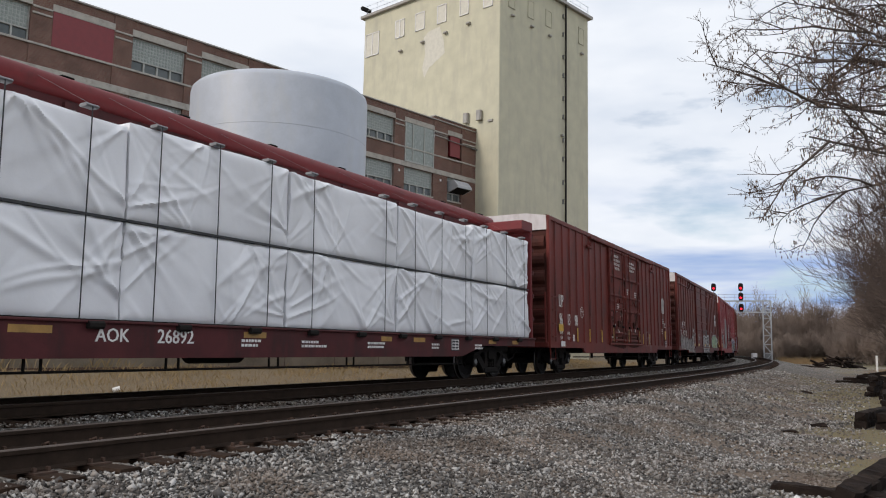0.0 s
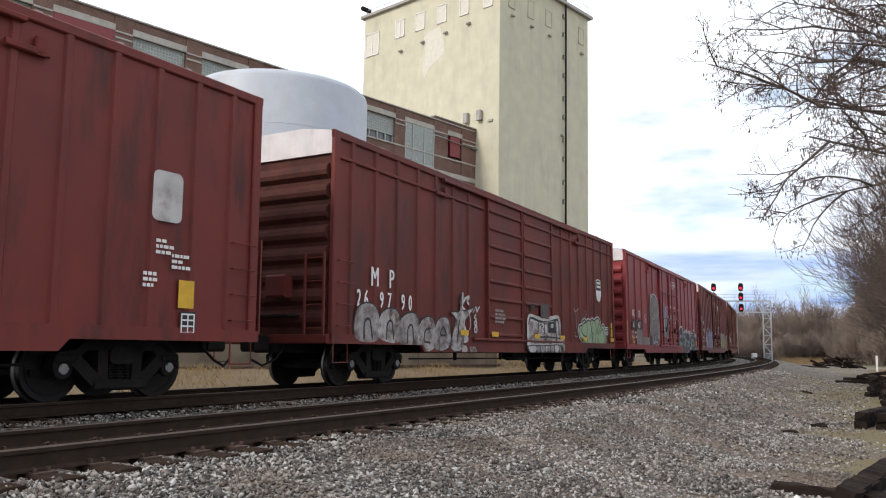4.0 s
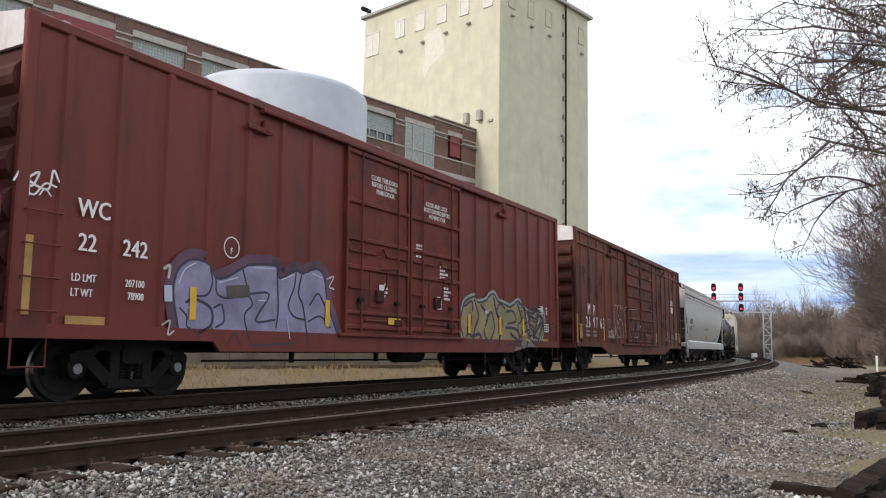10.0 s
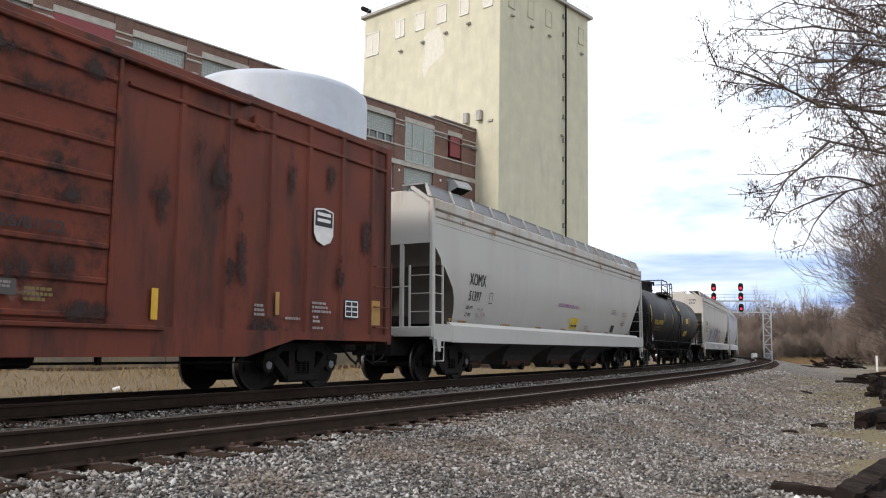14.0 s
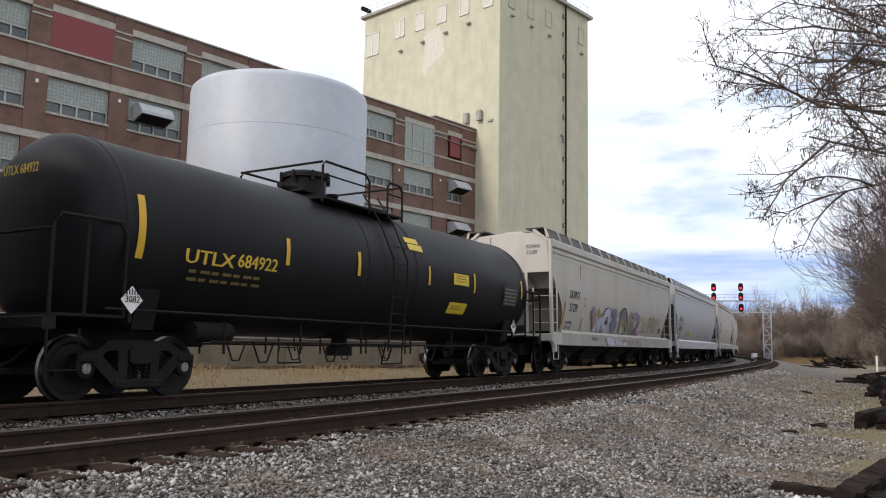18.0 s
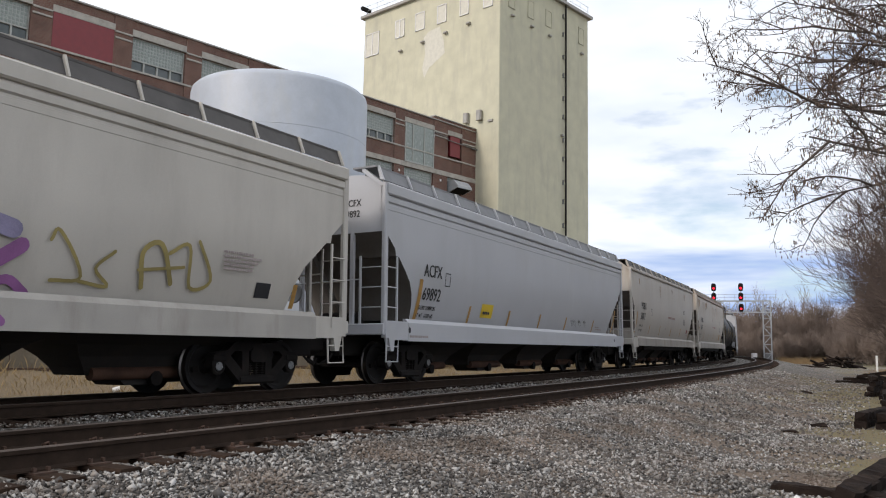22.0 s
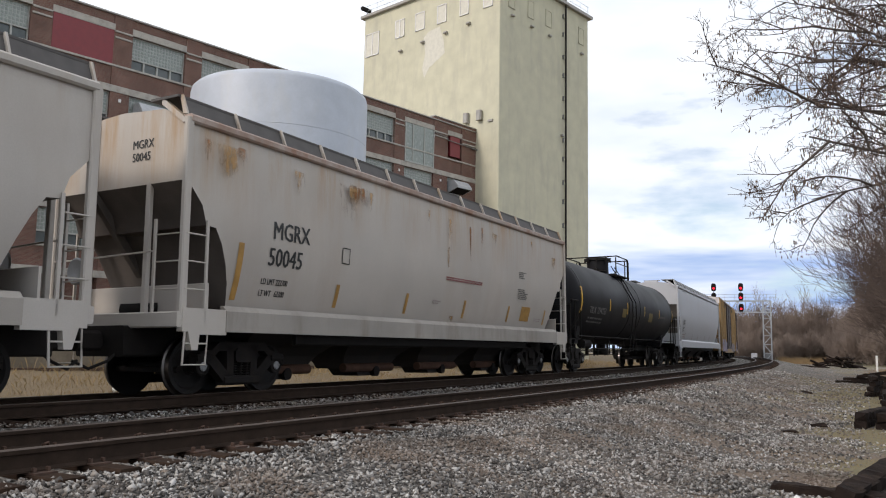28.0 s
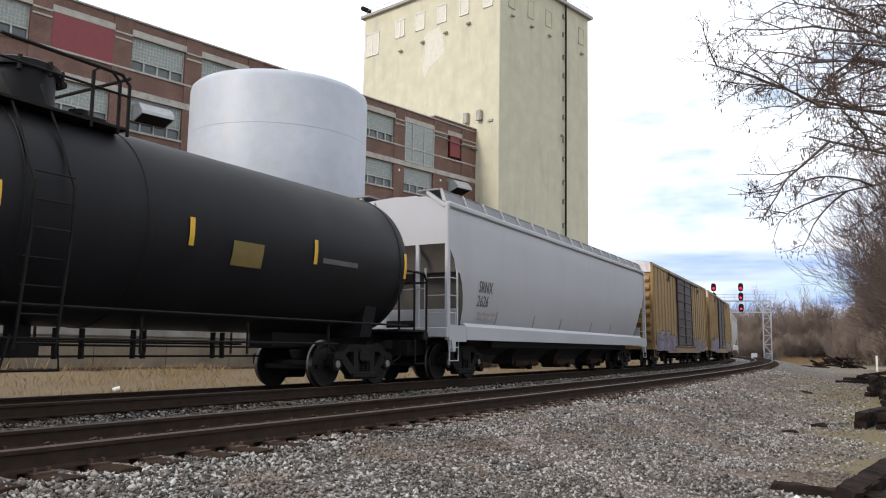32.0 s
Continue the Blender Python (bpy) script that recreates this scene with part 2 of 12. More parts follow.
M_PIPE = mat("rusty_outlet_pipe", (0.085, 0.045, 0.030), 0.8, spec=0.2, var=0.4, scale=3)
# Grey darkened for the shade under the sloped hopper ends.
M_SLOPE = mat("shade_toned_slope_sheet", (0.125, 0.113, 0.10), 0.8, spec=0.2, var=0.25, scale=1.2, stain=(0.10, 0.08, 0.065), stain_amt=0.6, stain_scale=1.6)
# End recess: grime and the shade inside it, both in the colour.
M_RECESS = mat("shaded_grimy_hopper_end", (0.10, 0.085, 0.075), 0.8, spec=0.2, var=0.3, scale=1.5)
# Grime, plus the shade of the gap between cars darkened into the colour.
M_ENDSHADE = mat("grimy_shade_toned_end_steel", (0.085, 0.028, 0.021), 0.75, spec=0.2, var=0.35, scale=1.5, stain=(0.03, 0.018, 0.015), stain_amt=0.7, stain_scale=2.0)
M_RUST = smear("rust_runs", (0.25, 0.105, 0.030), 1.0, 1.0, 0.25, 5.0)
M_OCHRE = smear("ochre_rust_film", (0.42, 0.245, 0.09), 1.0, 0.85, 0.3, 5.5)
M_SMUDGE = smear("dark_grime_smudge", (0.030, 0.015, 0.012), 0.0, 1.0, 0.6, 4.5)
M_SCALE = smear("pale_peeled_film", (0.20, 0.125, 0.10), 0.0, 0.8, 1.0, 5.0)
M_TANK = mat("tank_car_black_paint", (0.0105, 0.0100, 0.0115), 0.5, spec=0.16, var=0.25, scale=0.9, stain=(0.016, 0.015, 0.014), stain_amt=0.5, stain_scale=1.3, streak=1)
M_WRAP = mat("white_lumber_wrap", (0.79, 0.79, 0.81), 0.42, var=0.05, scale=1.5, bump=0.25, bump_scale=9)
M_STRAP = mat("black_strapping", (0.02, 0.02, 0.022), 0.5)
M_CBEAM = mat("centre_beam_red_paint", (0.078, 0.019, 0.020), 0.65, spec=0.25, var=0.3, stain=(0.03, 0.02, 0.018), stain_amt=0.8, stain_scale=2.5, streak=1)
M_BULK = mat("bulkhead_red_paint", (0.17, 0.024, 0.026), 0.5, spec=0.3, var=0.2, stain=(0.05, 0.02, 0.018), stain_amt=0.5, stain_scale=3)
M_RAIL = mat("brown_rail_steel", (0.034, 0.023, 0.017), 0.9, spec=0.1, var=0.3, scale=6, bump=0.15)
M_RAILTOP = mat("worn_rail_head", (0.075, 0.055, 0.044), 0.5, spec=0.3, var=0.25, scale=9)
M_TIE = mat("creosoted_timber", (0.032, 0.020, 0.014), 0.95, spec=0.1, var=0.45, scale=4, fine=40, stain=(0.07, 0.046, 0.032), stain_amt=0.5, stain_scale=4, bump=0.5, bump_scale=35)
M_TIEOLD = mat("old_black_sleeper_timber", (0.017, 0.012, 0.010), 0.95, spec=0.1, var=0.45, scale=4, stain=(0.06, 0.042, 0.030), stain_amt=0.5, stain_scale=5, bump=0.6, bump_scale=30)
M_PLATE = mat("rusty_tie_plate", (0.070, 0.038, 0.025), 0.8, var=0.4, scale=10)
M_GLASS = mat("dark_window_glass", (0.10, 0.115, 0.115), 0.12, var=0.2)
M_BLOCK = mat("glass_block_window", (0.27, 0.30, 0.27), 0.25, var=0.25, scale=5)
M_GFRAME = mat("window_mortar_frame", (0.40, 0.40, 0.37), 0.7, var=0.15)
M_STONE = mat("limestone_band", (0.41, 0.38, 0.33), 0.8, var=0.22, scale=1.5, stain=(0.2, 0.18, 0.15), stain_amt=0.6, stain_scale=2.5, bump=0.2)
M_REDPANEL = mat("red_infill_panel", (0.205, 0.030, 0.034), 0.5, var=0.1)
M_CONC = mat("pale_yellow_painted_concrete", (0.55, 0.52, 0.385), 0.85, var=0.11, scale=0.7, fine=11, stain=(0.37, 0.345, 0.28), stain_amt=0.5, stain_scale=0.8, streak=1, bump=0.12, bump_scale=10)
M_CONCPATCH = mat("pale_plaster_patch", (0.62, 0.59, 0.50), 0.85, var=0.1)
M_CAP = mat("roof_edge_metal", (0.33, 0.31, 0.28), 0.5, 0.3, var=0.2)
M_TANKW = mat("white_storage_tank_paint", (0.44, 0.47, 0.52), 0.5, var=0.08, scale=1.3, fine=9, stain=(0.50, 0.49, 0.45), stain_amt=0.5, stain_scale=0.6, streak=1)
M_STEEL = mat("grey_steel", (0.22, 0.22, 0.22), 0.5, 0.5, var=0.2)
M_GANTRY = mat("galvanised_lattice", (0.46, 0.47, 0.48), 0.5, 0.3, var=0.15)
M_BARK = mat("grey_brown_bark", (0.085, 0.068, 0.058), 0.9, var=0.3, scale=3, bump=0.4, bump_scale=30)
M_TWIG = mat("brown_twigs", (0.085, 0.060, 0.050), 0.95, spec=0.1, var=0.3, scale=2)
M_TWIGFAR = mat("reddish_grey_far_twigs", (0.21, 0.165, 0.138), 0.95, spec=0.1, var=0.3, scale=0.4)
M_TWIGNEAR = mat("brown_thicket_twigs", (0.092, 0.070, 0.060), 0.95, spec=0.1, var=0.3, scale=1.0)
M_ORANGE = mat("orange_brown_winter_grass", (0.24, 0.165, 0.09), 0.95, spec=0.1, var=0.3, scale=0.5)
M_POD = mat("dry_seed_pods", (0.17, 0.115, 0.08), 0.9, var=0.3, scale=8)
M_REDLAMP = glow("red_signal_lens", (1.0, 0.012, 0.03), 3.0)
M_DRY = mat("dry_grass_blades", (0.265, 0.192, 0.100), 0.95, spec=0.1, var=0.35, scale=0.6)
M_DOCKCAP = mat("pale_grey_concrete", (0.23, 0.22, 0.205), 0.9, spec=0.15, var=0.25, scale=0.9, stain=(0.12, 0.105, 0.09), stain_amt=0.7, stain_scale=1.3, streak=1)
M_CREAMWALL = mat("beige_dock_wall", (0.19, 0.158, 0.118), 0.95, spec=0.1, var=0.35, scale=0.8, fine=12)


def brick_mat():
    m = bpy.data.materials.new("red_brown_brick")
    m.use_nodes = True
    n, l = m.node_tree.nodes, m.node_tree.links
    b = n["Principled BSDF"]
    tc, mp, br = n.new("ShaderNodeTexCoord"), n.new("ShaderNodeMapping"), n.new("ShaderNodeTexBrick")
    mp.inputs["Rotation"].default_value = (radians(90), 0, 0)
    l.new(tc.outputs["Object"], mp.inputs["Vector"])
    l.new(mp.outputs["Vector"], br.inputs["Vector"])
    br.inputs["Color1"].default_value, br.inputs["Color2"].default_value = (0.125, 0.056, 0.040, 1), (0.175, 0.082, 0.058, 1)
    br.inputs["Mortar"].default_value = (0.20, 0.16, 0.13, 1)
    br.inputs["Scale"].default_value = 1.0
    br.inputs["Brick Width"].default_value, br.inputs["Row Height"].default_value, br.inputs["Mortar Size"].default_value = 0.215, 0.075, 0.008
    no = n.new("ShaderNodeTexNoise")
    no.inputs["Scale"].default_value, no.inputs["Detail"].default_value = 0.9, 6
    l.new(tc.outputs["Object"], no.inputs["Vector"])
    rg = n.new("ShaderNodeMapRange")
    rg.inputs["From Min"].default_value, rg.inputs["From Max"].default_value = 0.3, 0.7
    rg.inputs["To Min"].default_value, rg.inputs["To Max"].default_value = 0.75, 1.2
    l.new(no.outputs["Fac"], rg.inputs["Value"])
    mx = n.new("ShaderNodeMix")
    mx.data_type, mx.blend_type = "RGBA", "MULTIPLY"
    mx.inputs["Factor"].default_value = 1
    l.new(br.outputs["Color"], mx.inputs[6])
    l.new(rg.outputs[0], mx.inputs[7])
    l.new(mx.outputs[2], b.inputs["Base Color"])
    b.inputs["Roughness"].default_value = 0.85
    return m


M_BRICK = brick_mat()


def ground_mat():
    """Ballast by the tracks, gravel and thin grass on the camera's side, dry grass beyond: by the distance from the track."""
    m = bpy.data.materials.new("ballast_gravel_and_grass")
    m.use_nodes = True
    n, l = m.node_tree.nodes, m.node_tree.links
    b = n["Principled BSDF"]
    tc = n.new("ShaderNodeTexCoord")

    def noise_node(scale, detail=4, rough=0.6):
        x = n.new("ShaderNodeTexNoise")
        x.inputs["Scale"].default_value, x.inputs["Detail"].default_value, x.inputs["Roughness"].default_value = scale, detail, rough
        l.new(tc.outputs["Object"], x.inputs["Vector"])
        return x

    def ramp(src, *stops):
        r = n.new("ShaderNodeValToRGB")
        while len(r.color_ramp.elements) < len(stops):
            r.color_ramp.elements.new(0.5)
        for e, (p, c) in zip(r.color_ramp.elements, stops):
            e.position, e.color = p, (*c, 1) if len(c) == 3 else c
        l.new(src, r.inputs["Fac"])
        return r.outputs["Color"]

    def mix(f, a, c, blend="MIX"):
        x = n.new("ShaderNodeMix")
        x.data_type, x.blend_type = "RGBA", blend
        if isinstance(f, float):
            x.inputs["Factor"].default_value = f
        else:
            l.new(f, x.inputs["Factor"])
        l.new(a, x.inputs[6])
        l.new(c, x.inputs[7])
        return x.outputs[2]

    vo = n.new("ShaderNodeTexVoronoi")
    vo.inputs["Scale"].default_value = 25.0
    l.new(tc.outputs["Object"], vo.inputs["Vector"])
    sep = n.new("ShaderNodeSeparateColor")
    l.new(vo.outputs["Color"], sep.inputs["Color"])
    stones = ramp(sep.outputs["Red"], (0.0, (0.05, 0.043, 0.037)), (0.4, (0.13, 0.117, 0.104)), (0.75, (0.24, 0.222, 0.20)), (1.0, (0.42, 0.395, 0.36)))
    edge = ramp(vo.outputs["Distance"], (0.25, (1, 1, 1)), (0.75, (0.35, 0.33, 0.31)))
    stones = mix(1.0, stones, edge, "MULTIPLY")
    big = noise_node(0.35, 6)
    mid = noise_node(1.7, 6)
    dirt = ramp(noise_node(26, 5).outputs["Fac"], (0.3, (0.095, 0.066, 0.046)), (0.7, (0.20, 0.146, 0.106)))
    grass = ramp(noise_node(33, 6, 0.75).outputs["Fac"], (0.25, (0.085, 0.070, 0.038)), (0.5, (0.165, 0.136, 0.068)), (0.75, (0.125, 0.125, 0.050)))
    dry = ramp(noise_node(14, 8, 0.8).outputs["Fac"], (0.28, (0.070, 0.050, 0.030)), (0.5, (0.150, 0.108, 0.060)), (0.72, (0.25, 0.185, 0.10)))
    at = n.new("ShaderNodeAttribute")
    at.attribute_name = "off"
    jitter = n.new("ShaderNodeMath")
    jitter.operation = "MULTIPLY_ADD"
    jitter.inputs[1].default_value = 3.0
    l.new(mid.outputs["Fac"], jitter.inputs[0])
    l.new(at.outputs["Fac"], jitter.inputs[2])

    def step(src, lo, hi):
        r = n.new("ShaderNodeMapRange")
        r.inputs["From Min"].default_value, r.inputs["From Max"].default_value = lo, hi
        l.new(src, r.inputs["Value"])
        return r.outputs[0]

    def mulv(a, c):
        x = n.new("ShaderNodeMath")
        x.operation = "MULTIPLY"
        l.new(a, x.inputs[0])
        l.new(c, x.inputs[1])
        return x.outputs[0]

    side = mix(step(mid.outputs["Fac"], 0.46, 0.62), stones, dirt)
    side = mix(mulv(step(big.outputs["Fac"], 0.47, 0.58), step(jitter.outputs[0], 10.5, 13.0)), side, grass)
    near = mix(step(jitter.outputs[0], 8.6, 10.2), stones, side)

    def patchy(attr, lo, hi):
        a = n.new("ShaderNodeAttribute")
        a.attribute_name = attr
        j = n.new("ShaderNodeMath")
        j.operation = "MULTIPLY_ADD"
        j.inputs[1].default_value = 0.9
        l.new(mid.outputs["Fac"], j.inputs[0])
        l.new(a.outputs["Fac"], j.inputs[2])
        return step(j.outputs[0], lo, hi)

    def part_of(f, amount):
        x = n.new("ShaderNodeMath")
        x.operation = "MULTIPLY"
        x.inputs[1].default_value = amount
        l.new(f, x.inputs[0])
        return x.outputs[0]

    near = mix(part_of(patchy("bare", 0.72, 1.2), 0.75), near, dirt)
    near = mix(part_of(patchy("green", 0.72, 1.1), 0.85), near, grass)
    far = mix(step(jitter.outputs[0], 17.5, 20.5), near, grass)
    col = mix(step(jitter.outputs[0], -0.9, -1.7), far, dry)
    l.new(col, b.inputs["Base Color"])
    b.inputs["Roughness"].default_value = 0.95
    bp = n.new("ShaderNodeBump")
    bp.inputs["Strength"].default_value, bp.inputs["Distance"].default_value = 0.8, 0.03
    l.new(vo.outputs["Distance"], bp.inputs["Height"])
    bp.invert = True
    l.new(bp.outputs["Normal"], b.inputs["Normal"])
    return m


M_GROUND = ground_mat()


def stone_mat():
    m = bpy.data.materials.new("crushed_stone")
    m.use_nodes = True
    n, l = m.node_tree.nodes, m.node_tree.links
    b = n["Principled BSDF"]
    ge, ra = n.new("ShaderNodeNewGeometry"), n.new("ShaderNodeValToRGB")
    l.new(ge.outputs["Random Per Island"], ra.inputs["Fac"])
    els = ra.color_ramp.elements
    els[0].position, els[0].color = 0.0, (0.030, 0.027, 0.025, 1)
    els[1].position, els[1].color = 1.0, (0.46, 0.445, 0.425, 1)
    for p, c in ((0.25, (0.080, 0.073, 0.068, 1)), (0.5, (0.160, 0.149, 0.138, 1)), (0.6, (0.165, 0.132, 0.105, 1)), (0.68, (0.235, 0.223, 0.209, 1)), (0.88, (0.345, 0.330, 0.310, 1))):
        e = els.new(p)
        e.color = c
    # soil that has washed over the stones in patches
    tc, no, mr, mx = n.new("ShaderNodeTexCoord"), n.new("ShaderNodeTexNoise"), n.new("ShaderNodeMapRange"), n.new("ShaderNodeMix")
    no.inputs["Scale"].default_value, no.inputs["Detail"].default_value = 0.8, 6
    l.new(tc.outputs["Object"], no.inputs["Vector"])
    mr.inputs["From Min"].default_value, mr.inputs["From Max"].default_value, mr.inputs["To Max"].default_value = 0.46, 0.66, 0.72
    l.new(no.outputs["Fac"], mr.inputs["Value"])
    mx.data_type = "RGBA"
    l.new(mr.outputs[0], mx.inputs["Factor"])
    l.new(ra.outputs["Color"], mx.inputs[6])
    mx.inputs[7].default_value = (0.150, 0.110, 0.082, 1)
    # broad dark and pale drifts of oil, fines and washed stone
    n2, m2, x2 = n.new("ShaderNodeTexNoise"), n.new("ShaderNodeMapRange"), n.new("ShaderNodeMix")
    n2.inputs["Scale"].default_value, n2.inputs["Detail"].default_value, n2.inputs["Roughness"].default_value = 0.55, 7, 0.6
    l.new(tc.outputs["Object"], n2.inputs["Vector"])
    m2.inputs["From Min"].default_value, m2.inputs["From Max"].default_value = 0.35, 0.65
    m2.inputs["To Min"].default_value, m2.inputs["To Max"].default_value = 0.68, 1.34
    l.new(n2.outputs["Fac"], m2.inputs["Value"])
    x2.data_type, x2.blend_type = "RGBA", "MULTIPLY"
    x2.inputs["Factor"].default_value = 1
    l.new(mx.outputs[2], x2.inputs[6])
    l.new(m2.outputs[0], x2.inputs[7])
    l.new(x2.outputs[2], b.inputs["Base Color"])
    b.inputs["Roughness"].default_value = 0.9
    return m


M_BALLAST = stone_mat()


# ---- mesh helpers ----
class MB:
    """A mesh in the making: vertices, faces and a material slot for each face."""

    def __init__(self):
        self.v, self.f, self.m = [], [], []

    def add(self, verts, faces, slot=0):
        k = len(self.v)
        self.v += [tuple(p) for p in verts]
        self.f += [tuple(i + k for i in q) for q in faces]
        self.m += [slot] * len(faces)
        return self

    def box(self, x0, x1, y0, y1, z0, z1, slot=0):
        v = [(x, y, z) for z in (z0, z1) for y in (y0, y1) for x in (x0, x1)]
        return self.add(v, [(0, 2, 3, 1), (4, 5, 7, 6), (0, 1, 5, 4), (2, 6, 7, 3), (0, 4, 6, 2), (1, 3, 7, 5)], slot)

    def bbox(self, x0, x1, y0, y1, z0, z1, c=0.02, slot=0):
        """A box with chamfered edges along its longest side."""
        d = [x1 - x0, y1 - y0, z1 - z0]
        ax = d.index(max(d))
        lo, hi = [x0, y0, z0], [x1, y1, z1]
        a, b = [i for i in range(3) if i != ax]
        prof = [(lo[a] + c, lo[b]), (hi[a] - c, lo[b]), (hi[a], lo[b] + c), (hi[a], hi[b] - c), (hi[a] - c, hi[b]), (lo[a] + c, hi[b]), (lo[a], hi[b] - c), (lo[a], lo[b] + c)]
        vs = []
        for e in (lo[ax], hi[ax]):
            for p, q in prof:
                w = [0, 0, 0]
                w[ax], w[a], w[b] = e, p, q
                vs.append(w)
        n = 8
        fs = [(i, (i + 1) % n, n + (i + 1) % n, n + i) for i in range(n)] + [tuple(range(n - 1, -1, -1)), tuple(range(n, 2 * n))]
        return self.add(vs, fs, slot)

    def prism(self, prof, x0, x1, axis=0, slot=0):
        """A closed profile drawn along an axis: 0: (y, z) along x; 1: (x, z) along y; 2: (x, y) along z."""
        n, vs = len(prof), []
        for e in (x0, x1):
            for p, q in prof:
                vs.append([(e, p, q), (p, e, q), (p, q, e)][axis])
        fs = [(i, (i + 1) % n, n + (i + 1) % n, n + i) for i in range(n)] + [tuple(range(n - 1, -1, -1)), tuple(range(n, 2 * n))]
        return self.add(vs, fs, slot)

    def tube(self, pts, r, n=6, slot=0, r1=None):
        pts = [Vector(p) for p in pts]
        vs, k = [], len(pts)
        up = Vector((0, 0, 1))
        for i, p in enumerate(pts):
            t = (pts[min(i + 1, k - 1)] - pts[max(i - 1, 0)]).normalized()
            a = t.cross(up if abs(t.z) < 0.95 else Vector((1, 0, 0))).normalized()
            b = t.cross(a)
            rr = r if r1 is None else r + (r1 - r) * i / (k - 1)
            for j in range(n):
                w = 2 * math.pi * j / n
                vs.append(p + a * (rr * math.cos(w)) + b * (rr * math.sin(w)))
        fs = [(i * n + j, i * n + (j + 1) % n, (i + 1) * n + (j + 1) % n, (i + 1) * n + j) for i in range(k - 1) for j in range(n)]
        fs += [tuple(range(n - 1, -1, -1)), tuple(range((k - 1) * n, k * n))]
        return self.add(vs, fs, slot)

    def lathe(self, prof, n=24, axis="y", c=(0, 0, 0), slot=0):
        """(radius, distance along the axis) turned about the axis."""
        vs = []
        for r, h in prof:
            for j in range(n):
                w = 2 * math.pi * j / n
                a, b = r * math.cos(w), r * math.sin(w)
                p = {"y": (a, h, b), "x": (h, a, b), "z": (a, b, h)}[axis]
                vs.append((p[0] + c[0], p[1] + c[1], p[2] + c[2]))
        k = len(prof)
        fs = [(i * n + j, i * n + (j + 1) % n, (i + 1) * n + (j + 1) % n, (i + 1) * n + j) for i in range(k - 1) for j in range(n)]
        if prof[0][0] > 1e-6:
            fs.append(tuple(range(n - 1, -1, -1)))
        if prof[-1][0] > 1e-6:
            fs.append(tuple(range((k - 1) * n, k * n)))
        return self.add(vs, fs, slot)

    def poly(self, pts, slot=0):
        return self.add(pts, [tuple(range(len(pts)))], slot)

    def mesh(self, name, mats, smooth=False):
        me = bpy.data.meshes.new(name)
        me.from_pydata(self.v, [], self.f)
        for x in mats if isinstance(mats, (list, tuple)) else [mats]:
            me.materials.append(x)
        me.polygons.foreach_set("material_index", self.m)
        bm = bmesh.new()
        bm.from_mesh(me)
        bmesh.ops.recalc_face_normals(bm, faces=bm.faces)
        bm.to_mesh(me)
        bm.free()
        if smooth:
            me.polygons.foreach_set("use_smooth", [True] * len(me.polygons))
            me.set_sharp_from_angle(angle=radians(38))
        me.update()
        return me


def part(name, mb, material, parent, label="", at=None, smooth=False):
    """Link a mesh (MB, or mesh data that other parts share) as one object under a thing or a part."""
    ob = new(name, mb if isinstance(mb, bpy.types.Mesh) else mb.mesh(name, material, smooth))
    ob.parent = parent
    if at is not None:
        ob.matrix_local = at
    if label:
        ob["label"] = label
    return ob


def thing(name, at, label, category, group="", kind=""):
    ob = new(name)
    ob.empty_display_size = 0.3
    ob.matrix_world = at
    return tagged(ob, label, category, group, kind)


_texts = {}


def prepare_writing(strings):
    """Turn every string into mesh data once, while the scene is still empty."""
    obs = []
    for s in strings:
        cu = bpy.data.curves.new("letters", "FONT")
        cu.body, cu.size, cu.align_x, cu.resolution_u, cu.offset = s, 1.36, "LEFT", 2, 0.0
        ob = bpy.data.objects.new("letters", cu)
        scene.collection.objects.link(ob)
        obs.append((s, ob))
    dg = bpy.context.evaluated_depsgraph_get()
    for s, ob in obs:
        _texts[s] = bpy.data.meshes.new_from_object(ob.evaluated_get(dg))
    for s, ob in obs:
        bpy.data.objects.remove(ob)


ALL_WRITING = ("-IMPORTANT-", "13", "2", "202400", "203400", "207100", "21239", "22", "242", "2626", "26892", "26/01/22", "0", "3082", "294353", "3", "457", "50017", "50045", "51397", "6", "65", "684922", "69892", "7", "78900", "82600", "83600", "9", "90", "96", "ACFX", "AOK", "BEFORE CLOSING", "BOTH DOORS BEFORE", "C", "CENTER FLOW", "CLOSE AND LOCK", "CLOSE THIS DOOR", "DDWX", "DO NOT HAMMER ON SIDES OF CAR", "F", "K", "LD LMT", "LD LMT 196700", "LD LMT 219800 LBS", "LD LMT 222700", "LT WT", "LT WT   63300", "LT WT   67200 LBS", "LT WT  66300", "M", "MAIN DOOR", "MGRX", "MOVING CAR", "MP 269763", "N", "NKCR 65457", "P", "R", "SRNX", "TILX", "UP", "UTLX", "UTLX 684922", "UP 961390", "WC", "WC 22242", "XOMX")
prepare_writing(ALL_WRITING)


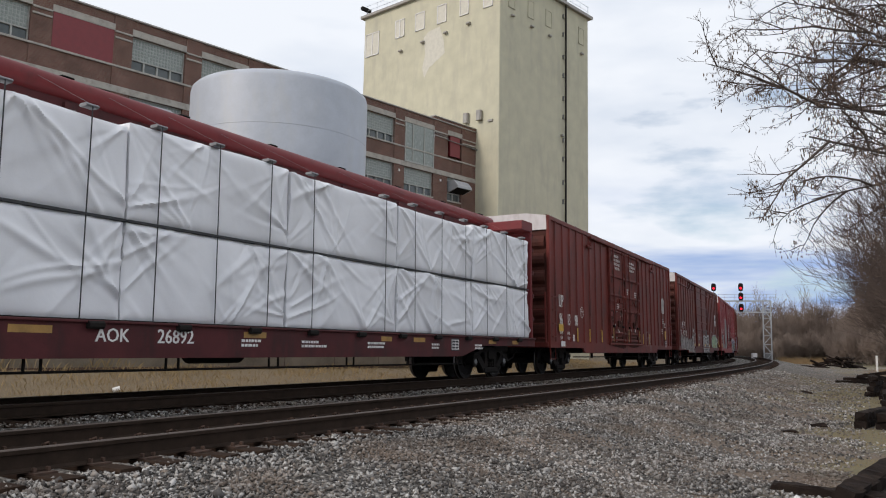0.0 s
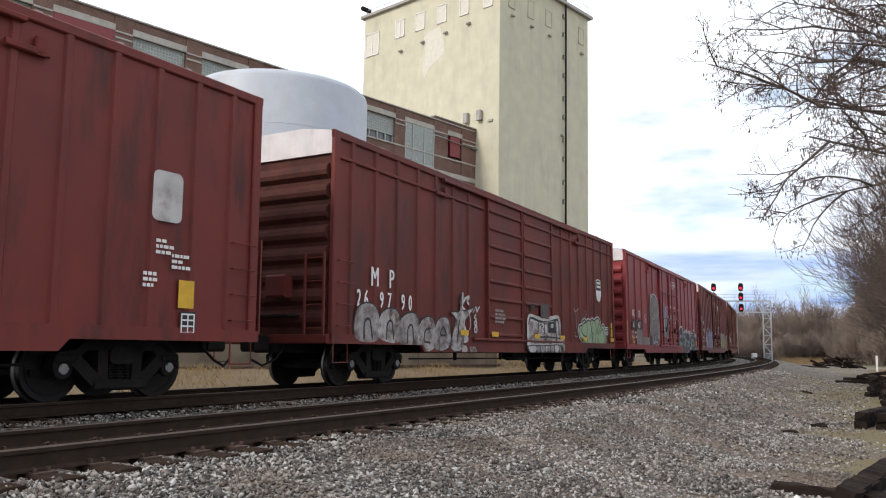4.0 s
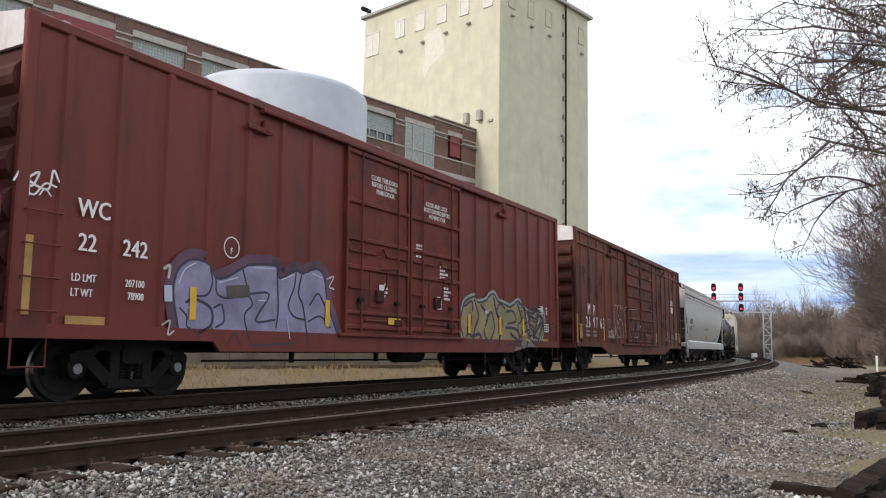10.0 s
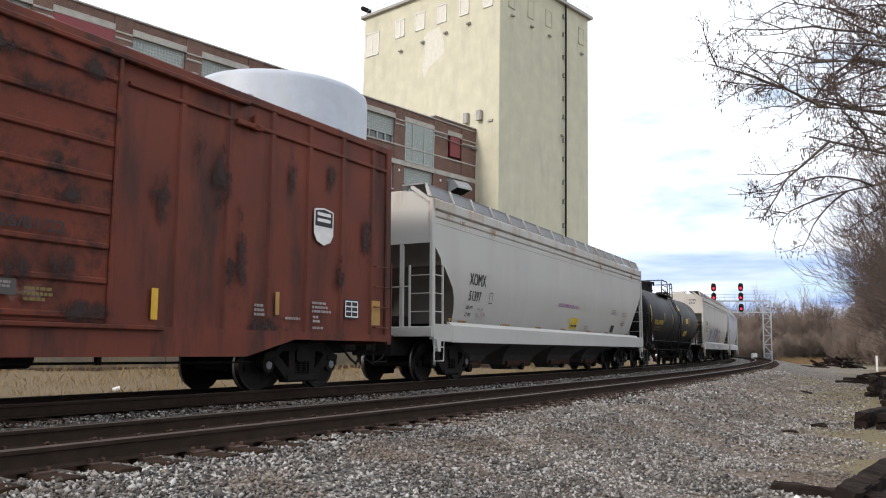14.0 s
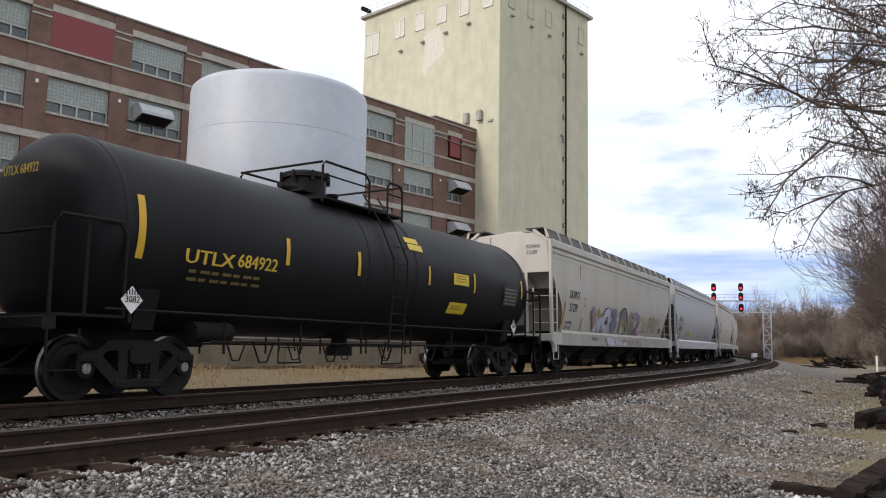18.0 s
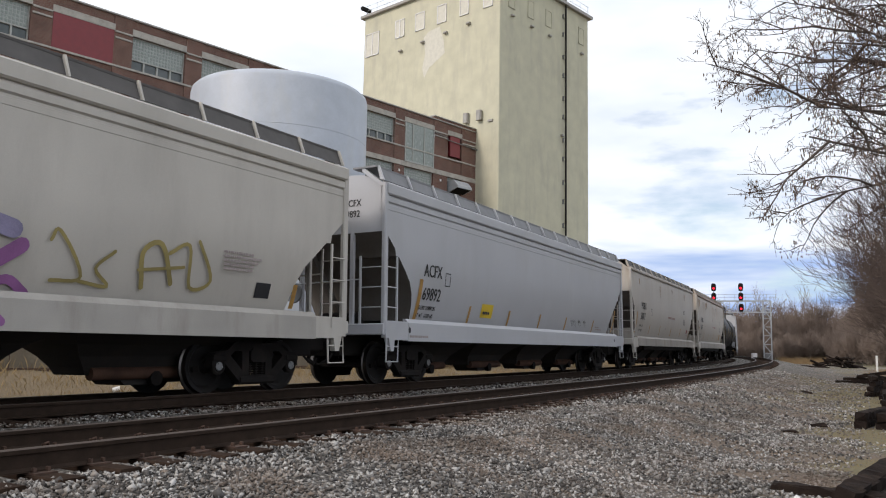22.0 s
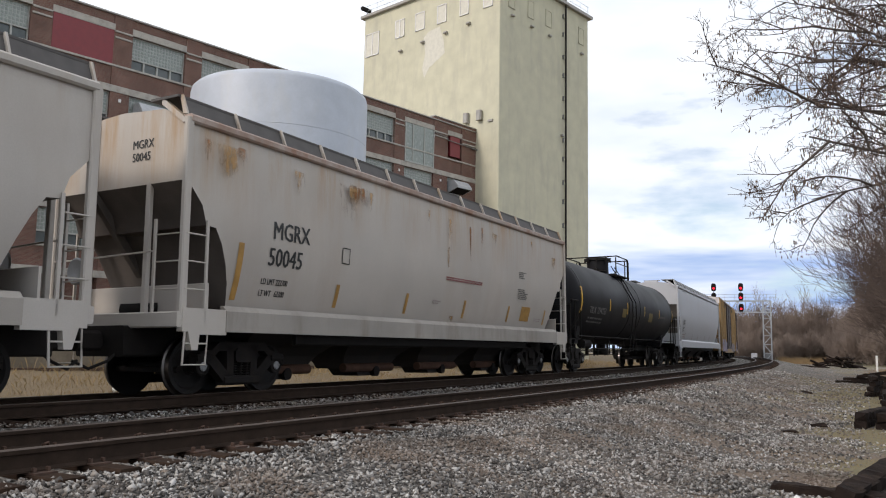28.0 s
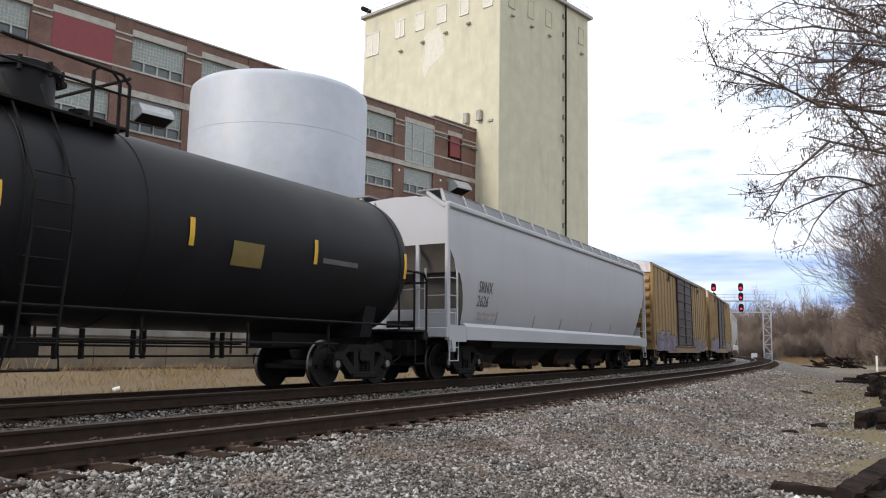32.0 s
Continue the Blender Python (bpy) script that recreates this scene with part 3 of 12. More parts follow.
def letters(name, string, size, material, parent, x, z, y, width=1.0, center=False, turn=0.0, label="", end=False):
    """Painted writing on the side that faces -y (or, with end, on the end that faces -x: then x is its distance and y runs across)."""
    if string not in _texts:
        cu = bpy.data.curves.new("letters", "FONT")
        cu.body, cu.size, cu.align_x, cu.resolution_u = string, 1.38, "CENTER" if center else "LEFT", 2
        ob = bpy.data.objects.new("letters", cu)
        scene.collection.objects.link(ob)
        _texts[string] = bpy.data.meshes.new_from_object(ob.evaluated_get(bpy.context.evaluated_depsgraph_get()))
        bpy.data.objects.remove(ob)
    # bold painted strokes: the glyphs laid thrice, a little apart
    src = _texts[string]
    co = np.empty(len(src.vertices) * 3)
    src.vertices.foreach_get("co", co)
    co = co.reshape(-1, 3)
    faces = [tuple(p.vertices) for p in src.polygons]
    vs, fs = [], []
    for k, dx in enumerate((0.0, -0.03, 0.03)):
        fs += [tuple(i + len(vs) for i in f) for f in faces]
        vs += [((x + dx / width) * size * width, y * size, 0.0004 * k) for x, y, _ in co]
    me = bpy.data.meshes.new("letters")
    me.from_pydata(vs, [], fs)
    me.materials.append(material)
    if end:
        m = Matrix.Translation((x, y, z)) @ pose(0, 0, 0, 90, 0, -90)
    else:
        m = Matrix.Translation((x, y, z)) @ pose(0, 0, 0, 90, 0, 0) @ pose(0, 0, 0, 0, 0, turn)
    return part(name, me, material, parent, label, m)


def ribbon(mb, pts, w, y, slot=0, sub=5):
    """A flat painted stroke with round ends in a plane of constant y. pts: (x, z)."""
    P = [np.array(p, float) for p in pts]
    if len(P) > 2:
        Q = [2 * P[0] - P[1]] + P + [2 * P[-1] - P[-2]]
        C = []
        for i in range(1, len(Q) - 2):
            for k in range(sub):
                t = k / sub
                C.append(0.5 * (2 * Q[i] + (Q[i + 1] - Q[i - 1]) * t + (2 * Q[i - 1] - 5 * Q[i] + 4 * Q[i + 1] - Q[i + 2]) * t * t + (3 * Q[i] - Q[i - 1] - 3 * Q[i + 1] + Q[i + 2]) * t ** 3))
        C.append(P[-1])
    else:
        C = P
    L, R = [], []
    for i, c in enumerate(C):
        t = C[min(i + 1, len(C) - 1)] - C[max(i - 1, 0)]
        t = t / (np.hypot(*t) + 1e-9)
        nrm = np.array([-t[1], t[0]]) * w / 2
        L.append(c + nrm)
        R.append(c - nrm)
    n = len(C)
    mb.add([(a[0], y, a[1]) for a in L] + [(a[0], y, a[1]) for a in R], [(i, i + 1, n + i + 1, n + i) for i in range(n - 1)], slot)
    for c in (C[0], C[-1]):
        mb.add([(c[0] + w / 2 * math.cos(k * math.pi / 5), y + 0.0004, c[1] + w / 2 * math.sin(k * math.pi / 5)) for k in range(10)], [tuple(range(10))], slot)


# ---- the tracks: a long curve to the left, in numbers ----
D_NEAR = 4.122      # distance between the two tracks' centre lines
CANT = 0.0188
_S = np.arange(-300, 460, 0.5)
_Sc = np.clip(_S, -20, 200)
_K = np.minimum(0.0023122 - 0.24538e-4 * _Sc + 0.26636e-6 * _Sc ** 2, 0.006)
_H = np.concatenate([[0], np.cumsum((_K[1:] + _K[:-1]) / 4)])
_H = 0.5448 - (_H - np.interp(0, _S, _H))
_X = np.concatenate([[0], np.cumsum((np.sin(_H[1:]) + np.sin(_H[:-1])) / 4)])
_Y = np.concatenate([[0], np.cumsum((np.cos(_H[1:]) + np.cos(_H[:-1])) / 4)])
_X += -11.0611 * math.cos(0.5448) - np.interp(0, _S, _X)
_Y += 11.0611 * math.sin(0.5448) - np.interp(0, _S, _Y)


def track(s, off=0.0):
    """Place and heading (from +y towards +x) at the distance s along the train's track; off: metres towards the camera's side."""
    h = np.interp(s, _S, _H)
    return np.interp(s, _S, _X) + off * np.cos(h), np.interp(s, _S, _Y) - off * np.sin(h), h


def on_track(s, off, z):
    x, y, h = track(s, off)
    return Matrix.Translation((x, y, z)) @ Matrix.Rotation(math.pi / 2 - h, 4, "Z")


def gone(t):
    """How far the train has come between 16 s and t."""
    u = t - 16
    return 7.43857 * u - 0.019605 * u * u - 0.0001069 * u ** 3


_ss = np.arange(-120, 330, 1.0)
_tx, _ty, _th = track(_ss)


def off_of(x, y):
    """Signed distance from the train's track (towards the camera's side positive) and the place along it, for arrays."""
    o, s = np.empty(len(x)), np.empty(len(x))
    for i in range(0, len(x), 4000):
        dx, dy = x[i:i + 4000, None] - _tx, y[i:i + 4000, None] - _ty
        k = np.argmin(dx * dx + dy * dy, 1)
        r = np.arange(len(k))
        o[i:i + 4000] = dx[r, k] * np.cos(_th[k]) - dy[r, k] * np.sin(_th[k])
        s[i:i + 4000] = _ss[k]
        far = np.hypot(dx[r, k], dy[r, k])
        o[i:i + 4000] = np.where(np.abs(o[i:i + 4000]) < far * 0.7, np.sign(o[i:i + 4000] + 1e-9) * far, o[i:i + 4000])
    return o, s


def ground_z(o, x, y):
    z = np.interp(o, [-70, -38, -8, -4.2, -2.4, -1.7, 1.6, 2.1, 2.6, 5.9, 6.5, 8.6, 14, 40], [0.45, 0.22, -0.46, -0.56, -0.42, -0.235, -0.235, -0.29, -0.235, -0.235, -0.27, -0.66, -0.70, -0.70])
    wob = 0.035 * np.sin(x * 0.9 + 1.3 * np.sin(y * 0.7)) * np.sin(y * 1.1 + x * 0.23) + 0.02 * np.sin(x * 2.7 + y * 1.9)
    return z + wob * np.where((o > -1.8) & (o < 6.4), 0.15, 1.0)


# bare soil and thin grass on the access track: azimuth, distance, half widths across and along
BARE = ((24.0, 21.8, 2.0, 1.4), (21.4, 21.8, 1.2, 1.0), (22.6, 25.5, 1.6, 2.0), (20.4, 28.5, 2.2, 3.2), (24.3, 30.0, 2.0, 3.5), (26.5, 13.5, 1.6, 1.1), (18.0, 14.0, 1.3, 0.9), (14.0, 16.5, 1.4, 1.0), (10.5, 11.6, 1.1, 0.6), (20.5, 41.0, 2.6, 7.0), (16.5, 20.0, 1.6, 1.6), (21.5, 11.0, 1.1, 0.6), (24.5, 17.0, 1.5, 1.0), (5.0, 9.6, 0.8, 0.4))
GREEN = ((26.3, 33.0, 1.5, 6.0), (27.1, 36.0, 1.7, 8.0), (25.0, 31.5, 1.0, 1.6), (28.6, 17.2, 1.6, 2.0), (28.9, 22.5, 1.2, 3.0), (28.3, 27.5, 1.4, 4.0), (24.6, 45.0, 1.2, 6.0), (22.5, 26.5, 0.7, 0.8), (29.5, 12.5, 1.2, 1.0), (25.6, 23.5, 0.8, 0.8))


def patches(x, y, spec):
    v = np.zeros(len(x))
    for a, d, w, l in spec:
        ux, uy = math.sin(radians(a)), math.cos(radians(a))
        along, across = x * ux + y * uy - d, x * uy - y * ux
        v = np.maximum(v, np.clip(1.25 - np.sqrt((along / l) ** 2 + (across / w) ** 2) * 0.85, 0, 1))
    return v


# ---- the ground: one sheet to the horizon ----
def build_ground():
    def axis(lo, hi, step, out, n):
        mid = np.arange(lo, hi + step / 2, step)
        g = np.geomspace(step * 2, out, n)
        return np.concatenate([lo - g[::-1], mid, hi + g])
    xs, ys = axis(-22, 62, 0.45, 2600, 26), axis(-4, 125, 0.45, 2600, 26)
    gx, gy = np.meshgrid(xs, ys)
    x, y = gx.ravel(), gy.ravel()
    o, s = off_of(x, y)
    z = ground_z(o, x, y)
    nx, ny = len(xs), len(ys)
    i = np.arange(nx * ny).reshape(ny, nx)
    f = np.stack([i[:-1, :-1], i[:-1, 1:], i[1:, 1:], i[1:, :-1]], -1).reshape(-1, 4)
    me = bpy.data.meshes.new("ground")
    me.from_pydata(np.stack([x, y, z], 1).tolist(), [], f.tolist())
    me.attributes.new("off", "FLOAT", "POINT").data.foreach_set("value", np.clip(o, -100, 100).astype(np.float32))
    for key, spec in (("bare", BARE), ("green", GREEN)):
        me.attributes.new(key, "FLOAT", "POINT").data.foreach_set("value", patches(x, y, spec).astype(np.float32))
    me.polygons.foreach_set("use_smooth", np.ones(len(f), bool))
    me.materials.append(M_GROUND)
    tagged(new("ground", me), "gravel, ballast and dry grass ground beside the railway", "ground", kind="structure")


build_ground()


def scatter(name, x, y, z, size, seed, material, label, category):
    """Thousands of small rough stones in one mesh."""
    rng = np.random.default_rng(seed)
    n = len(x)
    # sharp shards: six corners, pulled far out of shape
    base = np.array([(1, 0, 0), (0, 1, 0), (-1, 0, 0), (0, -1, 0), (0.1, 0.1, 0.8), (0, 0, -0.8)])
    v = base[None] * rng.uniform(0.6, 1.25, (n, 6, 1)) + rng.uniform(-0.42, 0.42, (n, 6, 3))
    v *= (size[:, None, None] / 2) * rng.uniform(0.7, 1.3, (n, 1, 3))
    a, b = rng.uniform(0, 6.28, n), rng.uniform(-0.7, 0.7, n)
    ca, sa, cb, sb = np.cos(a)[:, None], np.sin(a)[:, None], np.cos(b)[:, None], np.sin(b)[:, None]
    X, Y, Z = v[..., 0], v[..., 1], v[..., 2]
    Y, Z = Y * cb - Z * sb, Y * sb + Z * cb
    X, Y = X * ca - Y * sa, X * sa + Y * ca
    v = np.stack([X + x[:, None], Y + y[:, None], Z + z[:, None]], -1).reshape(-1, 3)
    q = np.array([(0, 1, 4), (1, 2, 4), (2, 3, 4), (3, 0, 4), (1, 0, 5), (2, 1, 5), (3, 2, 5), (0, 3, 5)])
    f = (q[None] + (np.arange(n) * 6)[:, None, None]).reshape(-1)
    me = bpy.data.meshes.new(name)
    me.vertices.add(len(v))
    me.vertices.foreach_set("co", v.ravel())
    me.loops.add(len(f))
    me.loops.foreach_set("vertex_index", f)
    me.polygons.add(n * 8)
    me.polygons.foreach_set("loop_start", np.arange(0, n * 24, 3))
    me.materials.append(material)
    me.update(calc_edges=True)
    return tagged(new(name, me), label, category, kind="stuff")


def build_stones():
    rng = np.random.default_rng(5)
    # ballast shoulder, the bed round the sleepers' ends and the strip between the tracks
    n1, n2, n3 = 78000, 34000, 30000
    s = np.concatenate([rng.uniform(-7, 16, n1), rng.uniform(16, 50, n2), -7 + 75 * rng.uniform(0, 1, n3) ** 1.6])
    off = np.concatenate([4.95 + rng.beta(1.1, 1.3, n1 + n2) * 5.4, rng.uniform(0.95, 3.25, n3)])
    x, y, _ = track(s, off)
    n = len(s)
    size = np.exp(rng.normal(0, 0.28, n)) * np.where(s < 16, 0.039, 0.052)
    heap = np.interp(off, [0.9, 1.3, 2.8, 3.2, 4.9, 5.3, 5.7, 6.2], [0.02, 0.065, 0.065, 0.02, 0.01, 0.035, 0.03, 0.0])
    z = ground_z(off, x, y) + 0.010 + heap * rng.uniform(0.3, 1.0, n)
    cover = np.maximum(patches(x, y, BARE), patches(x, y, GREEN)) * (off > 6.8)
    k = rng.uniform(0, 1, n) > cover * 0.72
    x, y, z, size = x[k], y[k], z[k], size[k]
    scatter("ballast_stones", x, y, z, size, 6, M_BALLAST, "grey crushed stone ballast heaped beside the rails", "ballast")
    # loose gravel on the track side, thin where soil and grass show
    m = 56000
    r, a = 5.5 + 40 * rng.uniform(0, 1, m) ** 1.55, np.radians(rng.uniform(-16, 33, m))
    x, y = r * np.sin(a), r * np.cos(a)
    off, _ = off_of(x, y)
    cover = np.maximum(patches(x, y, BARE), patches(x, y, GREEN))
    k = (off > 8.0) & (rng.uniform(0, 1, m) > cover * 0.85)
    x, y, off, r = x[k], y[k], off[k], r[k]
    scatter("loose_gravel", x, y, ground_z(off, x, y) + 0.004, np.exp(rng.normal(0, 0.3, len(x))) * (0.026 + 0.0009 * r), 7, M_BALLAST, "loose grey gravel strewn over the access track", "gravel")


build_stones()


# ---- rails and sleepers ----
def rail_mesh(name, s0, s1, off, zc):
    prof = [(-0.07, -0.185, 0), (0.07, -0.185, 0), (0.068, -0.172, 0), (0.012, -0.155, 0), (0.009, -0.05, 0), (0.036, -0.042, 0), (0.037, -0.008, 1),
            (0.028, 0.0, 1), (-0.028, 0.0, 1), (-0.037, -0.008, 0), (-0.036, -0.042, 0), (-0.009, -0.05, 0), (-0.012, -0.155, 0), (-0.068, -0.172, 0)]
    ss = np.concatenate([np.arange(s0, 140, 1.0), np.arange(140, s1, 4.0)])
    vs, fs, ms, n = [], [], [], len(prof)
    for s in ss:
        x, y, h = track(s, off)
        for p, z, _ in prof:
            vs.append((x + p * math.cos(h), y - p * math.sin(h), zc + z))
    for i in range(len(ss) - 1):
        for j in range(n):
            fs.append((i * n + j, i * n + (j + 1) % n, (i + 1) * n + (j + 1) % n, (i + 1) * n + j))
            ms.append(prof[j][2])
    b = MB()
    b.v, b.f, b.m = vs, fs, ms
    return b.mesh(name, [M_RAIL, M_RAILTOP])


def build_tracks():
    tie = MB().bbox(-0.115, 0.115, -1.28, 1.28, -0.17, 0.0, 0.012).mesh("sleeper", M_TIE)
    tie2 = MB().bbox(-0.11, 0.11, -1.31, 1.27, -0.17, 0.0, 0.02).mesh("sleeper", M_TIE)
    plate = MB().box(-0.095, 0.095, -0.18, 0.18, 0.0, 0.014)
    for a in (-0.06, 0.06):
        for c in (-0.1, 0.1):
            plate.bbox(a - 0.011, a + 0.011, c - 0.018, c + 0.018, 0.014, 0.05, 0.004)
    plate.tube([(0.0, 0.09, 0.02), (0.03, 0.13, 0.06), (0.06, 0.12, 0.05), (0.07, 0.09, 0.03)], 0.012, 6)
    plate = plate.mesh("tie_plate", M_PLATE)
    rng = random.Random(3)
    for name, c, s0, s1, lab in (("railway_track", D_NEAR, -7.0, 100.0, "empty railway track of brown rails on dark sleepers"), ("railway_track", 0.0, -7.0, 42.0, "railway track under the moving freight train")):
        base = thing(name, Matrix.Identity(4), lab, "railway track", kind="structure")
        for e in (-1, 1):
            part("rail", rail_mesh("rail", -230, 440, c + e * 0.7525, CANT * e * 0.7525), None, base)
        n = 0
        s = s0
        while s < s1:
            zt = -0.199
            m = on_track(s, c, zt) @ pose(0, rng.uniform(-0.05, 0.05), rng.uniform(-0.008, 0.008), -math.degrees(CANT), 0, rng.uniform(-1.2, 1.2))
            t = part("sleeper", tie if n % 2 else tie2, None, base, at=m)
            if s < 62 and c > 0:
                for e in (-1, 1):
                    part("tie_plate", plate, None, t, at=pose(0, -e * 0.7525, 0.001, 0, 0, 0 if e > 0 else 180))
            s += 0.52
            n += 1
        # the far lengths of sleepers, joined
        far = MB()
        for k in range(int((210 - s1) / 0.56)):
            sx = s1 + k * 0.56
            x, y, h = track(sx, c)
            ux, uy = math.sin(h), math.cos(h)
            vx, vy = math.cos(h), -math.sin(h)
            pts = [(x + ux * a + vx * b, y + uy * a + vy * b, z) for z in (-0.36, -0.2) for a, b in ((-.11, -1.28), (.11, -1.28), (.11, 1.28), (-.11, 1.28))]
            far.add(pts, [(4, 5, 6, 7), (0, 1, 5, 4), (1, 2, 6, 5), (2, 3, 7, 6), (3, 0, 4, 7)])
        tagged(part("far_sleepers", far, M_TIE, base), kind="stuff")


build_tracks()

# ---- the factory: brick block, concrete elevator, storage tank ----
AZ = radians(42.0)
ALONG = Vector((math.sin(AZ), math.cos(AZ), 0))          # along the facade, away from the camera
INTO = Vector((-math.cos(AZ), math.sin(AZ), 0))          # into the building
GZ = -0.75


def facade_frame(origin):
    """Local x along the facade, y into the building, z up."""
    return Matrix(((ALONG.x, INTO.x, 0, origin[0]), (ALONG.y, INTO.y, 0, origin[1]), (0, 0, 1, GZ), (0, 0, 0, 1)))


def build_brick_factory():
    base = thing("brick_factory", facade_frame((3.0384, 76.732)), "long red-brick factory with limestone bands and glass-block windows", "factory")
    L, H, dep = 86.0, 21.75 - GZ, 16.0
    zz = lambda z: z - GZ
    bays = [(-9.9 - 5.1 * k, -6.08 - 5.1 * k) for k in range(0, 15)]
    rows = [(18.48, 20.70), (14.45, 16.65), (10.45, 12.65), (6.45, 8.65), (2.2, 4.65)]
    xs = [-L] + [v for b in reversed(bays) for v in b] + [-4.13, -2.13, 0.0]
    # piers run full height; spandrels fill between the windows of each bay
    pier = lambda a, b: MB().box(a, b, 0.0, 0.55, 0.0, H)
    for i in range(0, len(xs) - 1, 2):
        part("brick_pier", pier(xs[i], xs[i + 1]), M_BRICK, base)
    cuts = [GZ] + [v for lo, hi in reversed(rows) for v in (lo, hi)] + [21.75]
    for a, b in bays + [(-4.13, -2.13)]:
        for k in range(0, len(cuts), 2):
            part("spandrel", MB().box(a, b, 0.06, 0.55, zz(cuts[k]), zz(cuts[k + 1])), M_BRICK, base)
    body = MB().box(-L, -0.004, 0.56, dep, 0.0, H - 0.35)
    part("back_wall", body, M_BRICK, base)
    part("roof", MB().box(-L - 0.1, 0.0, 0.3, dep + 0.1, H - 0.34, H - 0.2), M_CAP, base, "grey tar roof")
    part("coping", MB().bbox(-L, 0.03, -0.07, 0.42, H, H + 0.13, 0.03), M_CAP, base, "metal roof coping")
    part("roof_step", MB().box(-6.0, 0.0, 0.0, 0.5, H + 0.13, H + 0.33), M_BRICK, base)
    part("roof_step_coping", MB().bbox(-6.1, 0.05, -0.08, 0.55, H + 0.33, H + 0.45, 0.03), M_CAP, base)
    # stone bands
    for z0, z1, y in ((18.33, 18.47, -0.05), (16.66, 17.10, -0.04), (12.66, 13.10, -0.03), (8.66, 9.1, -0.03), (4.66, 5.1, -0.03)):
        part("stone_band", MB().bbox(-L, 0.0, y, 0.03, zz(z0), zz(z1), 0.015), M_STONE, base, "weathered limestone band")
    for a, b in bays + [(-4.13, -2.13)]:
        part("lintel", MB().bbox(a - 0.05, b + 0.05, -0.03, 0.2, zz(20.71), zz(21.16), 0.015), M_STONE, base, "limestone lintel")
        for r in rows[1:]:
            part("sill", MB().bbox(a - 0.03, b + 0.03, -0.05, 0.2, zz(r[0] - 0.15), zz(r[0] - 0.01), 0.01), M_STONE, base)
    for i in range(0, len(xs) - 1, 2):
        a, b = xs[i] + 0.06, xs[i + 1] - 0.06
        for z in (20.22, 20.62):
            part("pier_band", MB().bbox(a, b, -0.07, 0.03, zz(z), zz(z + 0.13), 0.02), M_STONE, base)
        part("wall_lamp", MB().box((a + b) / 2 - 0.09, (a + b) / 2 + 0.09, -0.06, 0.0, zz(16.05), zz(16.27)), M_WHITE, base)

    # windows
    def window(a, b, z0, z1, low, parent=base):
        w = part("window", MB().box(a, b, 0.34, 0.44, zz(z0), zz(z1)), M_GLASS, parent)
        zl = z0 + low
        fr = MB()
        for p, q, r, s in ((a, b, zl - 0.05, zl + 0.03), (a, b, z0, z0 + 0.06), (a, b, z1 - 0.05, z1), (a, a + 0.07, z0, z1), (b - 0.07, b, z0, z1)):
            fr.box(p, q, 0.2, 0.335, zz(r), zz(s))
        n = max(2, round((b - a) / 0.95))
        for k in range(1, n):
            x = a + (b - a) * k / n
            fr.box(x - 0.05, x + 0.05, 0.2, 0.335, zz(z0 + 0.06), zz(zl - 0.05))
        part("window_frame", fr, M_GFRAME, w, "pale window frame")
        blk = MB()
        nx, nz = int((b - a - 0.16) / 0.21), max(2, int((z1 - zl - 0.1) / 0.21))
        dx, dz = (b - a - 0.16) / nx, (z1 - zl - 0.1) / nz
        for i in range(nx):
            for j in range(nz):
                x, z = a + 0.08 + i * dx, zz(zl + 0.05 + j * dz)
                blk.add([(x + .012, .25, z + .012), (x + dx - .012, .25, z + .012), (x + dx - .012, .25, z + dz - .012), (x + .012, .25, z + dz - .012),
                         (x + dx / 2, .235, z + dz / 2)], [(0, 1, 4), (1, 2, 4), (2, 3, 4), (3, 0, 4)])
        part("glass_block_panel", blk, M_BLOCK, w, "grey-green glass blocks")
        part("mortar", MB().box(a + 0.07, b - 0.07, 0.256, 0.333, zz(zl + 0.03), zz(z1 - 0.05)), M_GFRAME, w)
    for bi, (a, b) in enumerate(bays):
        for ri, (z0, z1) in enumerate(rows[:4]):
            if ri == 0 and bi == 0:
                p = part("window", MB().box(a, b, 0.0, 0.44, zz(17.14), zz(20.7)), M_BLOCK, base, "tall grey glass panel with three lights")
                fr = MB()
                for x in (a, a + 0.96, a + 2.45, b - 0.1):
                    fr.box(x, x + 0.1, -0.06, 0.0, zz(17.14), zz(20.7))
                fr.box(a, b, -0.065, 0.0, zz(17.1), zz(17.22))
                part("window_frame", fr, M_GFRAME, p)
            elif ri == 0 and bi == 6:
                part("infill_panel", MB().box(a, b, -0.02, 0.3, zz(18.48), zz(20.7)), M_REDPANEL, base, "flat dark red infill panel")
            else:
                window(a, b, z0, z1, 0.74 if ri < 3 else 0.8)
    part("infill_panel", MB().box(-3.75, -2.35, 0.02, 0.3, zz(18.75), zz(20.7)), M_REDPANEL, base, "flat red infill panel")
    window(-4.13, -2.13, 14.45, 16.65, 0.74)
    # ventilation hoods in the windows
    for x0, x1, z, row in ((-3.85, -1.75, 16.35, 0), (-35.0, -32.7, 16.2, 1), (-3.85, -1.75, 12.4, 2)):
        h = MB().prism([(0.2, zz(z)), (-0.55, zz(z)), (-1.05, zz(z - 0.55)), (-1.05, zz(z - 0.75)), (0.2, zz(z - 1.15))], x0, x1, 0)
        part("vent_hood", h, M_GANTRY, base, "galvanised sheet ventilation hood")
